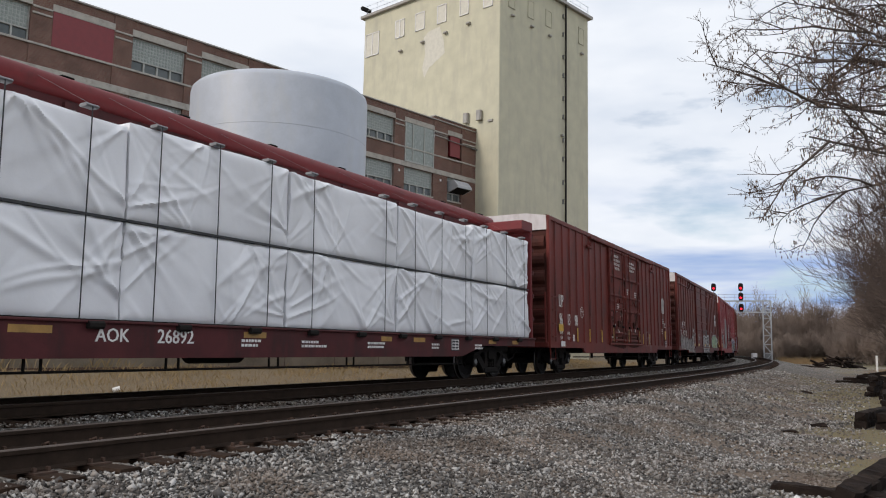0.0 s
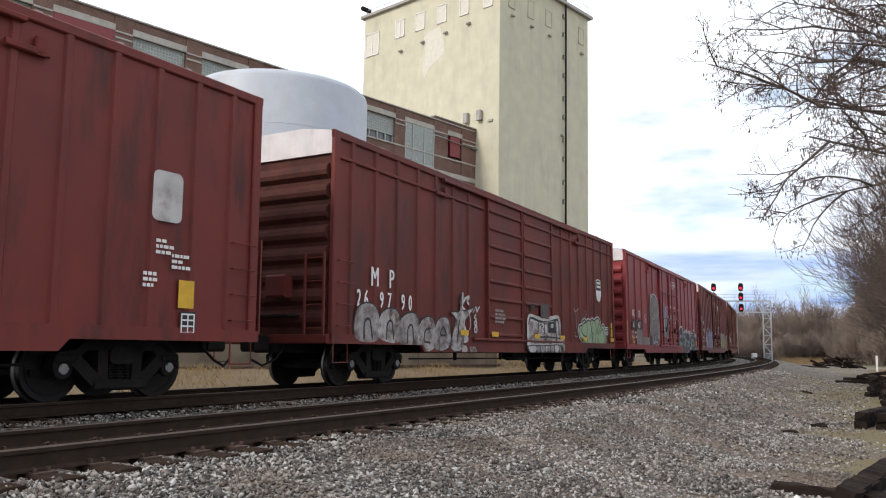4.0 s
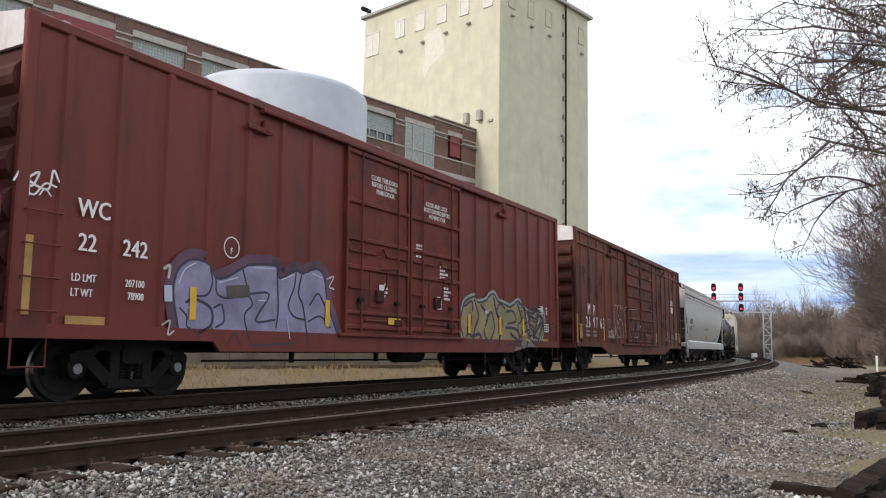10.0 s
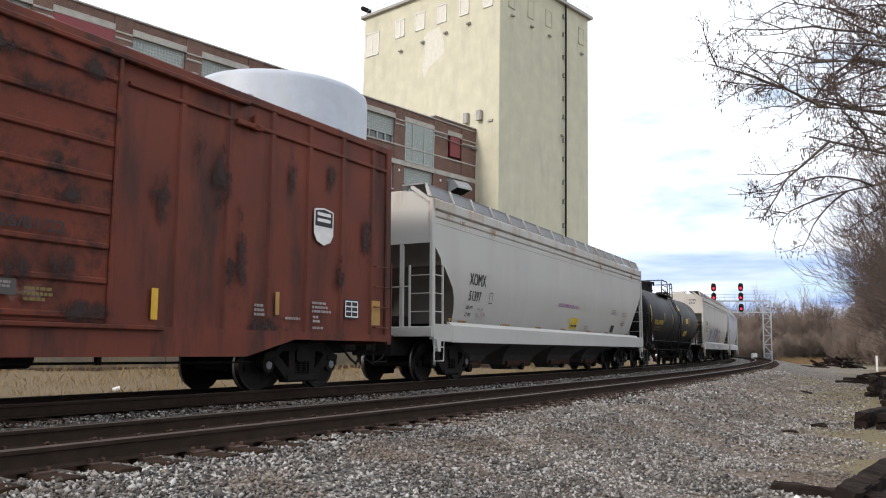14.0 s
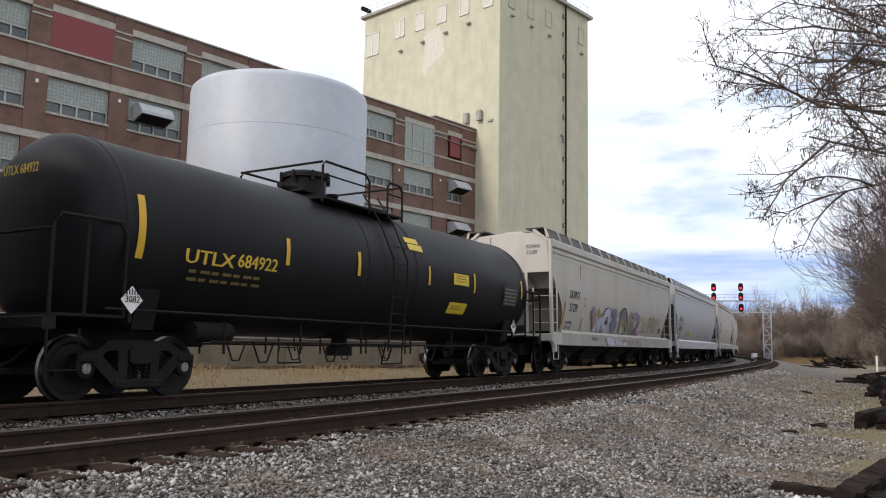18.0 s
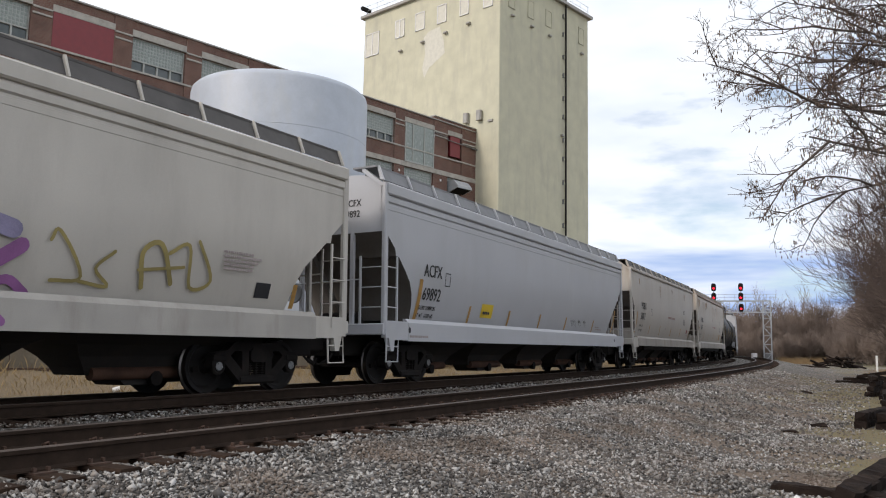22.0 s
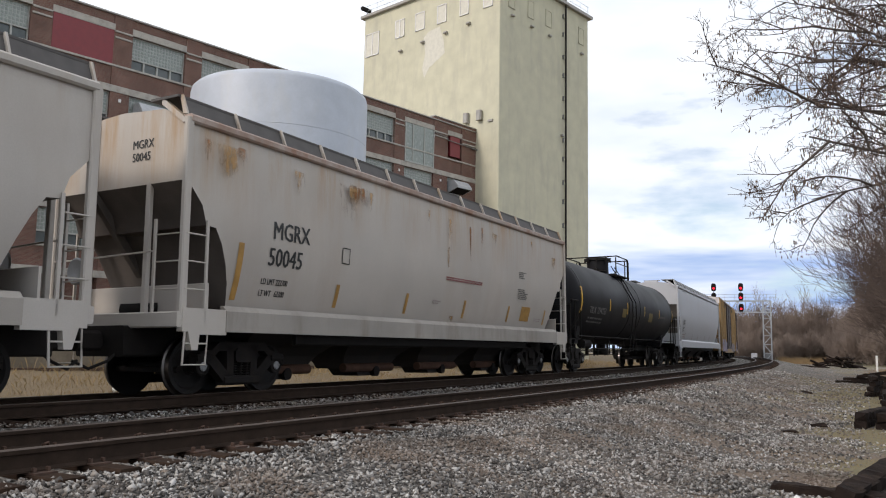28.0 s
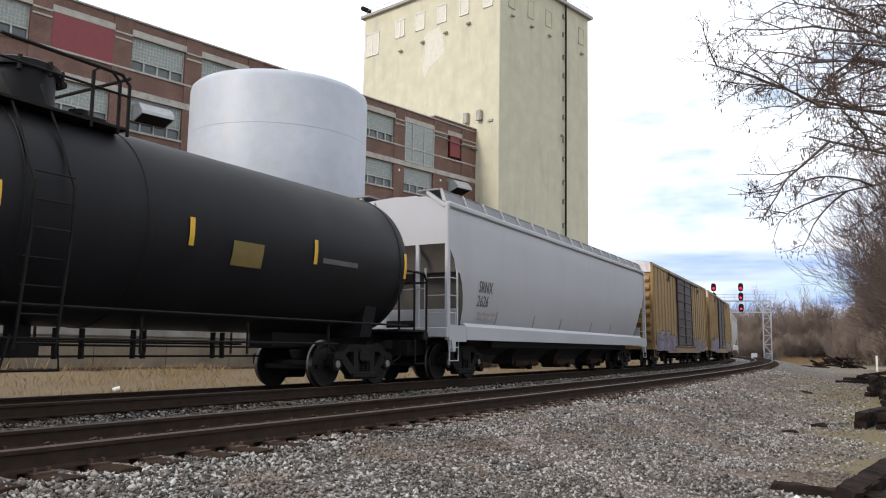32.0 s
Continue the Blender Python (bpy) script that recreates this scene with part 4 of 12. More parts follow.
        # Flat black sheet painted for the shade inside the hood's open underside.
        part("hood_inner_shade", MB().add([(x0 + .08, -1.0, zz(z - .775)), (x1 - .08, -1.0, zz(z - .775)), (x1 - .08, .1, zz(z - 1.13)), (x0 + .08, .1, zz(z - 1.13))], [(0, 1, 2, 3)]), M_BLACK, base)
    # pipe that leaves the wall end towards the elevator
    pipe = MB().tube([(-0.9, -0.15, zz(20.05)), (0.6, -0.15, zz(20.02)), (1.0, -0.1, zz(19.9)), (1.25, 0.0, zz(19.5)), (1.28, 0.02, zz(18.8)), (1.28, 0.02, zz(11))], 0.09, 8)
    pipe.tube([(0.9, 0.3, zz(20.9)), (1.25, 0.05, zz(19.55))], 0.03, 5)
    pipe.tube([(1.28, 0.0, zz(20.9)), (1.28, 0.02, zz(19.2))], 0.03, 5)
    part("pipe", pipe, M_STEEL, base, "grey bent steam pipe", smooth=True)
    cond = MB().tube([(-6.0, -0.12, zz(20.5)), (-4.4, -0.12, zz(20.4)), (-4.35, -0.12, zz(20.15)), (-2.2, -0.12, zz(20.1)), (-0.2, -0.12, zz(20.05))], 0.045, 6)
    part("conduit", cond, M_STEEL, base)


build_brick_factory()


def build_elevator():
    base = thing("grain_elevator", facade_frame((5.1595, 74.822)), "tall pale-yellow concrete grain elevator tower", "grain elevator")
    W, Dp, H = 16.2, 19.7, 38.0 - GZ
    zz = lambda z: z - GZ
    part("tower_wall", MB().bbox(0, W, 0, Dp, 0, H, 0.06), M_CONC, base)
    part("roof_slab", MB().bbox(-0.35, W + 0.45, -0.4, Dp + 0.4, H, H + 0.35, 0.04), M_CAP, base, "overhanging grey roof edge")
    part("plaster_patch", MB().poly([(-0.012, y, zz(z)) for y, z in ((10.3, 33.4), (9.6, 33.9), (8.0, 34.1), (7.4, 32.4), (7.2, 31.0), (8.4, 30.4), (9.4, 29.9), (10.1, 28.9), (10.4, 30.1), (10.0, 31.6))]), M_CONCPATCH, base, "pale patch of bare plaster")

    def pane(face, a, b, z0, z1, split, matg):
        f = MB()
        e = 0.09
        quads = [(a, a + e, z0, z1), (b - e, b, z0, z1), (a, b, z1 - e, z1), (a, b, z0, z0 + e)]
        if split:
            quads.append(((a + b) / 2 - 0.06, (a + b) / 2 + 0.06, z0, z1))
        for p, q, r, s in quads:
            if face == "left":
                f.box(-0.09, 0.0, p, q, zz(r), zz(s))
            else:
                f.box(p, q, -0.07, 0.0, zz(r), zz(s))
        g = MB().box(-0.035, 0.0, a, b, zz(z0), zz(z1)) if face == "left" else MB().box(a, b, -0.03, 0.0, zz(z0), zz(z1))
        w = part("window", g, matg, base)
        part("window_frame", f, M_WHITE if face == "left" else M_CONC, w)
    for a, b, z0, z1, sp in ((17.2, 19.4, 33.3, 36.0, 1), (13.2, 14.6, 34.35, 36.4, 1), (10.15, 11.55, 34.4, 36.4, 0), (7.05, 8.35, 34.4, 36.4, 0), (4.0, 5.2, 34.4, 36.4, 0), (0.9, 2.1, 34.4, 36.4, 0)):
        pane("left", a, b, z0, z1, sp, M_CONCPATCH)
    for a, b, z0, z1 in ((1.3, 2.4, 34.5, 36.4), (4.6, 5.7, 34.5, 36.4), (7.8, 8.9, 34.6, 36.4), (14.2, 15.3, 34.6, 36.5)):
        pane("right", a, b, z0, z1, 0, M_CONC)
    # lamps on the walls
    for face, a, z in (("left", 13.6, 32.6), ("left", 10.3, 32.8), ("left", 7.0, 33.0), ("left", 3.9, 33.2), ("right", 1.9, 33.6), ("right", 5.2, 33.5), ("right", 8.4, 33.5), ("right", 14.7, 33.4), ("right", 10.8, 23.2)):
        lamp = MB()
        if face == "left":
            lamp.bbox(-0.35, 0.0, a - 0.22, a + 0.22, zz(z), zz(z) + 0.2, 0.05)
        else:
            lamp.bbox(a - 0.2, a + 0.2, -0.3, 0.0, zz(z), zz(z) + 0.2, 0.05)
        part("wall_lamp", lamp, M_CAP, base)
    for a in (4.0, 2.3):
        part("wall_vent", MB().bbox(-0.45, 0.0, a - 0.3, a + 0.3, zz(22.9), zz(23.9), 0.1), M_CAP, base, "grey louvred wall vent")
    part("junction_box", MB().box(-0.15, 0.0, 0.7, 1.3, zz(22.6), zz(22.8)), M_CAP, base)
    # cable pipe with brackets on the dark face
    pipe = MB().tube([(11.3, -0.25, zz(2)), (11.3, -0.25, zz(30)), (11.3, -0.25, zz(44))], 0.10, 8)
    part("conduit", pipe, M_BLACK, base, "black vertical conduit", smooth=True)
    for k in range(15):
        z = 36.4 - k * 2.3 + (0.25 if k % 2 else 0)
        br = MB().box(11.0, 11.3, -0.16, -0.1, zz(z), zz(z) + 0.05).box(11.0, 11.06, -0.16, 0.0, zz(z), zz(z) + 0.5).box(11.0, 11.3, -0.16, -0.1, zz(z) + 0.45, zz(z) + 0.5)
        part("bracket", br, M_STEEL, base)
    # roof rail
    rail = MB()
    for a in np.arange(0, W, 1.6):
        rail.tube([(a, -0.1, H + 0.35), (a, -0.1, H + 1.4)], 0.025, 4)
    for a in np.arange(0, Dp, 1.6):
        rail.tube([(-0.1, a, H + 0.35), (-0.1, a, H + 1.4)], 0.025, 4)
    for z in (0.85, 1.4):
        rail.tube([(-0.1, Dp, H + z), (-0.1, -0.1, H + z), (W, -0.1, H + z)], 0.025, 4)
    part("roof_railing", rail, M_GANTRY, base, "thin pale roof railing")
    part("floodlight", MB().bbox(-0.9, 0.4, Dp - 0.6, Dp - 0.2, H + 0.75, H + 1.15, 0.06), M_BLACK, base, "black roof floodlight")
    part("floodlight_post", MB().box(-0.1, 0.0, Dp - 0.45, Dp - 0.35, H + 0.35, H + 0.8), M_BLACK, base)


build_elevator()


def build_tank():
    d, az = 46.0, radians(-12.04)
    base = thing("storage_tank", pose(d * math.sin(az), d * math.cos(az), GZ), "large white cylindrical steel storage tank", "storage tank")
    r, H = 5.02, 15.06 - GZ
    prof = [(r, 0), (r, H - 6.4), (r + 0.004, H - 6.38), (r + 0.004, H - 3.6), (r, H - 3.58), (r, H - 0.35), (r - 0.05, H - 0.14), (r - 0.2, H), (r * 0.5, H + 0.12), (0.001, H + 0.2)]
    part("tank_shell", MB().lathe(prof, 96, "z"), M_TANKW, base, smooth=True)
    for z in (H - 2.9, H - 6.0, H - 9.1):
        part("weld_seam", MB().lathe([(r + 0.003, z - 0.025), (r + 0.009, z), (r + 0.003, z + 0.025)], 96, "z"), M_TANKW, base)
    part("roof_vent", MB().lathe([(0.12, H - 0.2), (0.12, H + 0.12), (0.16, H + 0.14), (0.001, H + 0.2)], 12, "z", (0.4, -4.3, 0)), M_CAP, base, smooth=True)


build_tank()


def build_dock():
    """The low pale wall and rails of the siding behind the train."""
    at = facade_frame((-4.6, 40.4))
    base = thing("retaining_wall", at, "low beige concrete wall beyond the dry grass", "wall")
    part("wall_face", MB().bbox(-45, 12, 0, 0.4, 0, 1.72, 0.05), M_CREAMWALL, base)
    part("wall_cap", MB().bbox(-45, 12, -0.06, 0.46, 1.72, 2.5, 0.06), M_DOCKCAP, base, "pale grey concrete top of the wall")
    part("base_rail", MB().bbox(-45, 12, -0.30, -0.22, 0.42, 0.56, 0.02), M_PLATE, base, "rusty rail along the wall's foot")
    for k in range(19):
        part("wall_joint", MB().box(-43 + 3 * k, -42.97 + 3 * k, -0.004, 0.0, 0.1, 1.7), M_PLATE, base)


build_dock()


def build_gantry():
    """Signal bridge over both tracks."""
    d = 130.0
    def at_az(a):
        return Vector((d * math.sin(radians(a)), d * math.cos(radians(a)), 0))
    p0, p1 = at_az(22.17), at_az(18.86)
    ax = (p1 - p0)
    ax.normalize()
    m = Matrix(((ax.x, -ax.y, 0, p0.x), (ax.y, ax.x, 0, p0.y), (0, 0, 1, -0.7), (0, 0, 0, 1)))
    base = thing("signal_gantry", m, "galvanised lattice signal gantry over the tracks", "signal gantry")
    zb, zt, span = 7.45, 9.15, 16.5

    def lattice(x0, x1, z0, z1, n, upright):
        b = MB()
        for y in (-0.55, 0.55):
            if upright:
                for x in (x0, x1):
                    b.box(x - 0.07, x + 0.07, y - 0.07, y + 0.07, z0, z1)
            else:
                for z in (z0, z1):
                    b.box(x0, x1, y - 0.06, y + 0.06, z - 0.07, z + 0.07)
            for i in range(n):
                t0, t1 = i / n, (i + 1) / n
                if upright:
                    a, c = (z0 + (z1 - z0) * t0), (z0 + (z1 - z0) * t1)
                    b.tube([(x0, y, a), (x1, y, a)], 0.045, 4)
                    b.tube([(x0, y, a), (x1, y, c)] if i % 2 else [(x1, y, a), (x0, y, c)], 0.05, 4)
                else:
                    a, c = (x0 + (x1 - x0) * t0), (x0 + (x1 - x0) * t1)
                    b.tube([(a, y, z0), (a, y, z1)], 0.045, 4)
                    b.tube([(a, y, z0), (c, y, z1)] if i % 2 else [(a, y, z1), (c, y, z0)], 0.05, 4)
        return b
    part("lattice_post", lattice(-0.55, 0.55, 0, zt, 7, True), M_GANTRY, base)
    part("lattice_post", lattice(span - 0.55, span + 0.55, 0, zt, 7, True), M_GANTRY, base)
    part("lattice_beam", lattice(-0.55, span + 0.55, zb, zt, 15, False), M_GANTRY, base)
    rl = MB()
    for k in range(12):
        rl.box(k * 1.5 - 0.02, k * 1.5 + 0.03, 0.55, 0.6, zt, zt + 1.0)
    rl.box(-1.5, span, 0.55, 0.6, zt + 0.95, zt + 1.0).box(-1.5, span, 0.55, 0.6, zt + 0.5, zt + 0.54)
    part("handrail", rl, M_GANTRY, base)
    part("cabinet", MB().bbox(-0.45, 0.45, -0.4, 0.4, 0, 1.2, 0.05), M_STEEL, base, "grey equipment cabinet")
    for x, zs in ((3.62, (8.05, 9.75, 11.2)), (7.52, (9.75, 11.2))):
        mast = part("signal_mast", MB().box(x - 0.06, x + 0.06, 0.63, 0.75, zb, 11.6), M_GANTRY, base)
        for z in zs:
            hd = MB().prism([(-0.28, z - 0.55), (0.28, z - 0.55), (0.36, z - 0.2), (0.36, z + 0.35), (0.2, z + 0.62), (-0.2, z + 0.62), (-0.36, z + 0.35), (-0.36, z - 0.2)], 0.76, 0.85, 1)
            hd.v = [(a + x, b, c) for a, b, c in hd.v]
            h = part("signal_head", hd, M_BLACK, base, "black signal head with a lit red lens")
            part("lens", MB().lathe([(0.15, 0.86), (0.13, 0.93), (0.001, 0.95)], 16, "y", (x, 0, z - 0.14)), M_REDLAMP, h, "lit red lens")
            part("hood", MB().tube([(x - 0.28, 0.86, z + 0.05), (x - 0.2, 1.0, z + 0.22), (x, 1.05, z + 0.28), (x + 0.2, 1.0, z + 0.22), (x + 0.28, 0.86, z + 0.05)], 0.03, 5), M_BLACK, h)
    tagged(base)
    ob = thing("trackside_cabinet", pose(*(p0 + ax * 2.3 - Vector((0, 1, 0))).to_tuple()[:2], -0.75), "small white trackside equipment box", "equipment box")
    part("box", MB().bbox(-0.35, 0.35, -0.3, 0.3, 0, 1.35, 0.05), M_WHITE, ob)


build_gantry()


# ---- rolling stock ----
# Local axes of every car: x along the track away from the camera, -y the side that faces the camera, z up from the rail's top.
WHEEL_R = 0.457
WHEELSETS = []      # turning wheelsets and the car they belong to
CARS = []           # (car, place of its middle along the track at 16 s, half the distance of its truck centres)


def truck_meshes():
    ws = MB()
    for e in (-1, 1):
        y = e * 0.70
        prof = [(0.001, y - e * 0.02), (0.10, y - e * 0.03), (0.13, y - e * 0.01), (0.33, y - e * 0.035), (0.38, y - e * 0.07), (0.495, y - e * 0.07), (0.495, y - e * 0.04), (0.46, y - e * 0.025),
                (0.452, y + e * 0.065), (0.385, y + e * 0.068), (0.34, y + e * 0.03), (0.14, y + e * 0.05), (0.12, y + e * 0.09), (0.001, y + e * 0.09)]
        k = len(ws.f)
        ws.lathe(prof, 28)
        for i in range(28 * 6, 28 * 8):
            ws.m[k + i] = 1
    ws.tube([(0, -0.72, 0), (0, 0.72, 0)], 0.085, 12)
    for e in (-1, 1):
        ws.lathe([(0.10, e * 0.80), (0.10, e * 1.04), (0.085, e * 1.07)], 14)
        for a in range(3):
            w = a * 2.094
            ws.lathe([(0.022, e * 1.068), (0.022, e * 1.09)], 6, "y", (0.05 * math.cos(w), 0, 0.05 * math.sin(w)), 2)
        ws.lathe([(0.075, e * 1.07), (0.07, e * 1.078)], 14, "y", (0, 0, 0), 2)
    ws = ws.mesh("wheelset", [M_WHEEL, M_RIM, M_STEEL], True)
    # cast side frame with its two windows
    sf = MB()
    top = [(-1.05, 0.60), (-0.98, 0.68), (-0.72, 0.72), (-0.55, 0.86), (0.55, 0.86), (0.72, 0.72), (0.98, 0.68), (1.05, 0.60)]
    for a, b in zip(top[:-1], top[1:]):
        sf.add([(a[0], y, a[1] - h) for y in (-0.09, 0.09) for h in (0, 0.15)] + [(b[0], y, b[1] - h) for y in (-0.09, 0.09) for h in (0, 0.15)],
               [(0, 1, 5, 4), (2, 6, 7, 3), (0, 4, 6, 2), (1, 3, 7, 5), (0, 2, 3, 1), (4, 5, 7, 6)])
    for e in (-1, 1):
        for a, b, w in (((e * 0.74, 0.60), (e * 0.32, 0.22), 0.09), ((e * 0.30, 0.80), (e * 0.28, 0.28), 0.08)):
            n = Vector((b[0] - a[0], 0, b[1] - a[1])).normalized()
            q = Vector((n.z, 0, -n.x)) * w
            pts = []
            for y in (-0.09, 0.09):
                for p in (a, b):
                    pts += [(p[0] + q.x, y, p[1] + q.z), (p[0] - q.x, y, p[1] - q.z)]
            sf.add(pts, [(0, 1, 3, 2), (4, 6, 7, 5), (0, 2, 6, 4), (1, 5, 7, 3), (0, 4, 5, 1), (2, 3, 7, 6)])
        sf.bbox(e * 0.889 - 0.15, e * 0.889 + 0.15, -0.11, 0.11, 0.53, 0.66, 0.03)
    sf.bbox(-0.42, 0.42, -0.12, 0.12, 0.14, 0.30, 0.04)
    sf = sf.mesh("side_frame", M_TRUCK)
    sp = MB()
    for x in (-0.15, 0.0, 0.15):
        pts = [(x + 0.055 * math.cos(k * 1.05), 0.055 * math.sin(k * 1.05) - 0.02, 0.30 + 0.25 * k / 36) for k in range(37)]
        sp.tube(pts, 0.014, 4)
    sp = sp.mesh("spring_nest", M_TRUCK)
    bo = MB().bbox(-0.2, 0.2, -1.12, 1.12, 0.52, 0.76, 0.05).box(-0.35, 0.35, -0.3, 0.3, 0.66, 0.82)
    bo.bbox(-1.2, -1.1, -0.8, 0.8, 0.36, 0.46, 0.02).bbox(1.1, 1.2, -0.8, 0.8, 0.36, 0.46, 0.02)
    bo = bo.mesh("truck", M_TRUCK)
    cap = MB().lathe([(0.145, -0.98), (0.145, -1.06), (0.12, -1.075), (0.11, -1.06)], 16).mesh("bearing_ring", M_TRUCK, True)
    return ws, sf, sp, bo, cap


TR_WS, TR_SF, TR_SP, TR_BO, TR_CAP = truck_meshes()


def add_truck(car, x):
    t = part("truck", TR_BO, None, car, "grimy cast-steel four-wheel truck", pose(x, 0, 0))
    for e in (-1, 1):
        part("side_frame", TR_SF, None, t, at=pose(0, e * 0.99, 0))
        part("spring_nest", TR_SP, None, t, at=pose(0, e * 0.99, 0))
    for e in (-1, 1):
        w = part("wheelset", TR_WS, None, t, at=pose(e * 0.889, 0, WHEEL_R))
        WHEELSETS.append(w)
        part("bearing_ring", TR_CAP, None, t, at=pose(e * 0.889, 0, WHEEL_R))
    return t


def add_couplers(car, half, z=0.86):
    for e in (-1, 1):
        b = MB().bbox(e * (half - 0.3) if e > 0 else -half - 0.66, e * (half + 0.66) if e > 0 else -half + 0.3, -0.09, 0.09, z - 0.09, z + 0.09, 0.02)
        b.bbox(e * (half + 0.42) - 0.2, e * (half + 0.42) + 0.2, -0.2, 0.16, z - 0.16, z + 0.16, 0.05)
        part("coupler", b, M_TRUCK, car)
        h = MB().tube([(e * (half - 0.1), -0.35, z - 0.05), (e * (half + 0.2), -0.36, z - 0.3), (e * (half + 0.5), -0.3, z - 0.42), (e * (half + 0.72), -0.2, z - 0.3)], 0.025, 6)
        part("air_hose", h, M_BLACK, car, smooth=True)


def add_ladder(car, pts0, pts1, n, r=0.013, material=None, name="ladder"):
    """Rungs between two upright lines."""
    a0, a1, c0, c1 = (Vector(p) for p in (*pts0, *pts1))
    for k in range(n):
        t = k / (n - 1)
        part(name + "_rung", MB().tube([a0.lerp(a1, t), c0.lerp(c1, t)], r, 5), material, car)


def make_car(name, label, category, s_mid, half_truck, group="freight cars in the moving train"):
    c = thing(name, Matrix.Identity(4), label, category, group)
    CARS.append((c, s_mid, half_truck))
    return c


def small_bars(car, x, z, y, rows, w, h, material, seed=0, name="stencil_bar"):
    """Lines of writing too small to read."""
    rng = random.Random(seed)
    b = MB()
    for k in range(rows):
        ww = w * rng.uniform(0.6, 1.0)
        x0 = x
        while x0 < x + ww:
            e = rng.uniform(0.6, 2.2) * h
            b.add([(x0, y, z - k * h * 1.7), (x0 + e, y, z - k * h * 1.7), (x0 + e, y, z - k * h * 1.7 + h), (x0, y, z - k * h * 1.7 + h)], [(0, 1, 2, 3)])
            x0 += e + 0.35 * h
    tagged(part(name, b, material, car), kind="stuff")

def closed_curve(P, sub=4):
    """Round a closed polygon off."""
    n, out = len(P), []
    P = [np.array(p, float) for p in P]
    for i in range(n):
        a, b, c, d = P[i - 1], P[i], P[(i + 1) % n], P[(i + 2) % n]
        for k in range(sub):
            t = k / sub
            out.append(0.5 * (2 * b + (c - a) * t + (2 * a - 5 * b + 4 * c - d) * t * t + (3 * b - a - 3 * c + d) * t ** 3))
    return out


def grown(P, w):
    """A closed outline pushed outwards by w."""
    n, out = len(P), []
    c = sum(P) / n
    for i in range(n):
        t = P[(i + 1) % n] - P[i - 1]
        m = np.array([t[1], -t[0]]) / (np.hypot(*t) + 1e-9)
        if np.dot(m, P[i] - c) < 0 and w > 0:
            m = (P[i] - c) / (np.hypot(*(P[i] - c)) + 1e-9)
        out.append(P[i] + m * w)
    return out


def sheet(mb, P, y, slot):
    c = sum(P) / len(P)
    n = len(P)
    mb.add([(c[0], y, c[1])] + [(p[0], y, p[1]) for p in P], [(0, i + 1, (i + 1) % n + 1) for i in range(n)], slot)


def piece(car, x0, x1, z0, z1, n, seed, y, fills, outline, halo=None, angular=False, lw=0.035, tops=None, inner=3, second=None, halo_w=0.09, label="sprayed graffiti block with a dark outline"):
    """A row of sprayed blocks without meaning, side by side: a halo, an outline, a fill and thin inner lines; each block is a part."""
    rng = random.Random(seed)
    cw, ch = (x1 - x0) / n, z1 - z0
    for i in range(n):
        cx, hw = x0 + (i + 0.5) * cw, cw * 0.56
        top = z1 - ch * (1 - (tops[i % len(tops)] if tops else rng.uniform(0.78, 1.0)))
        lean = rng.uniform(-0.25, 0.25) * hw
        u = lambda a: a * hw + rng.uniform(-0.13, 0.13) * hw
        v = lambda b: z0 + (top - z0) * (0.5 + 0.5 * b) + rng.uniform(-0.05, 0.05) * ch
        raw = [(-0.9, -1), (0.0, -1.0), (0.9, -1), (1.0, -0.35), (rng.uniform(0.6, 1.05), 0.1), (1.0, 0.55), (0.75, 1.0), (0.0, rng.uniform(0.8, 1.0)), (-0.8, 1.0), (-1.0, 0.4), (rng.uniform(-1.05, -0.6), -0.1), (-1.0, -0.5)]
        P = [np.array([cx + u(a) + lean * b, max(z0, min(z1, v(b)))]) for a, b in raw]
        P = P if angular else closed_curve(P)
        b = MB()
        mats = [outline, fills[i % len(fills)], second or outline] + ([halo] if halo else [])
        dy = 0.0016 * i
        if halo:
            H = [np.array([p[0], max(p[1], z0 - 0.02)]) for p in grown(P, halo_w + rng.uniform(0, 0.03))]
            sheet(b, H, y + 0.0, 3)
        sheet(b, [np.array([p[0], max(p[1], z0 - 0.01)]) for p in grown(P, lw)], y - 0.002 - dy, 0)
        sheet(b, P, y - 0.0028 - dy, 1)
        if second:
            q = closed_curve([(cx + hw * a, z0 + (top - z0) * c) for a, c in ((-0.7, 0.02), (0.7, 0.02), (rng.uniform(0.4, 0.85), 0.38), (-0.1, rng.uniform(0.25, 0.5)), (-0.75, rng.uniform(0.2, 0.5)))], 3)
            sheet(b, q, y - 0.0032 - dy, 2)
        for k in range(inner):
            zc_ = z0 + (top - z0) * (k + 0.6 + rng.uniform(-0.2, 0.3)) / (inner + 0.4)
            s = rng.choice((-1, 1))
            st = [(cx + s * hw * 0.85, zc_ + rng.uniform(-0.1, 0.1)), (cx + s * hw * rng.uniform(0, 0.4), zc_ + rng.uniform(-0.16, 0.16)), (cx - s * hw * rng.uniform(0.0, 0.5), zc_ + rng.uniform(-0.22, 0.22))]
            ribbon(b, st, lw * rng.uniform(0.5, 1.3), y - 0.0036 - dy - 0.0002 * k, 0, 2 if angular else 4)
        part("graffiti_block", b, mats, car, label)


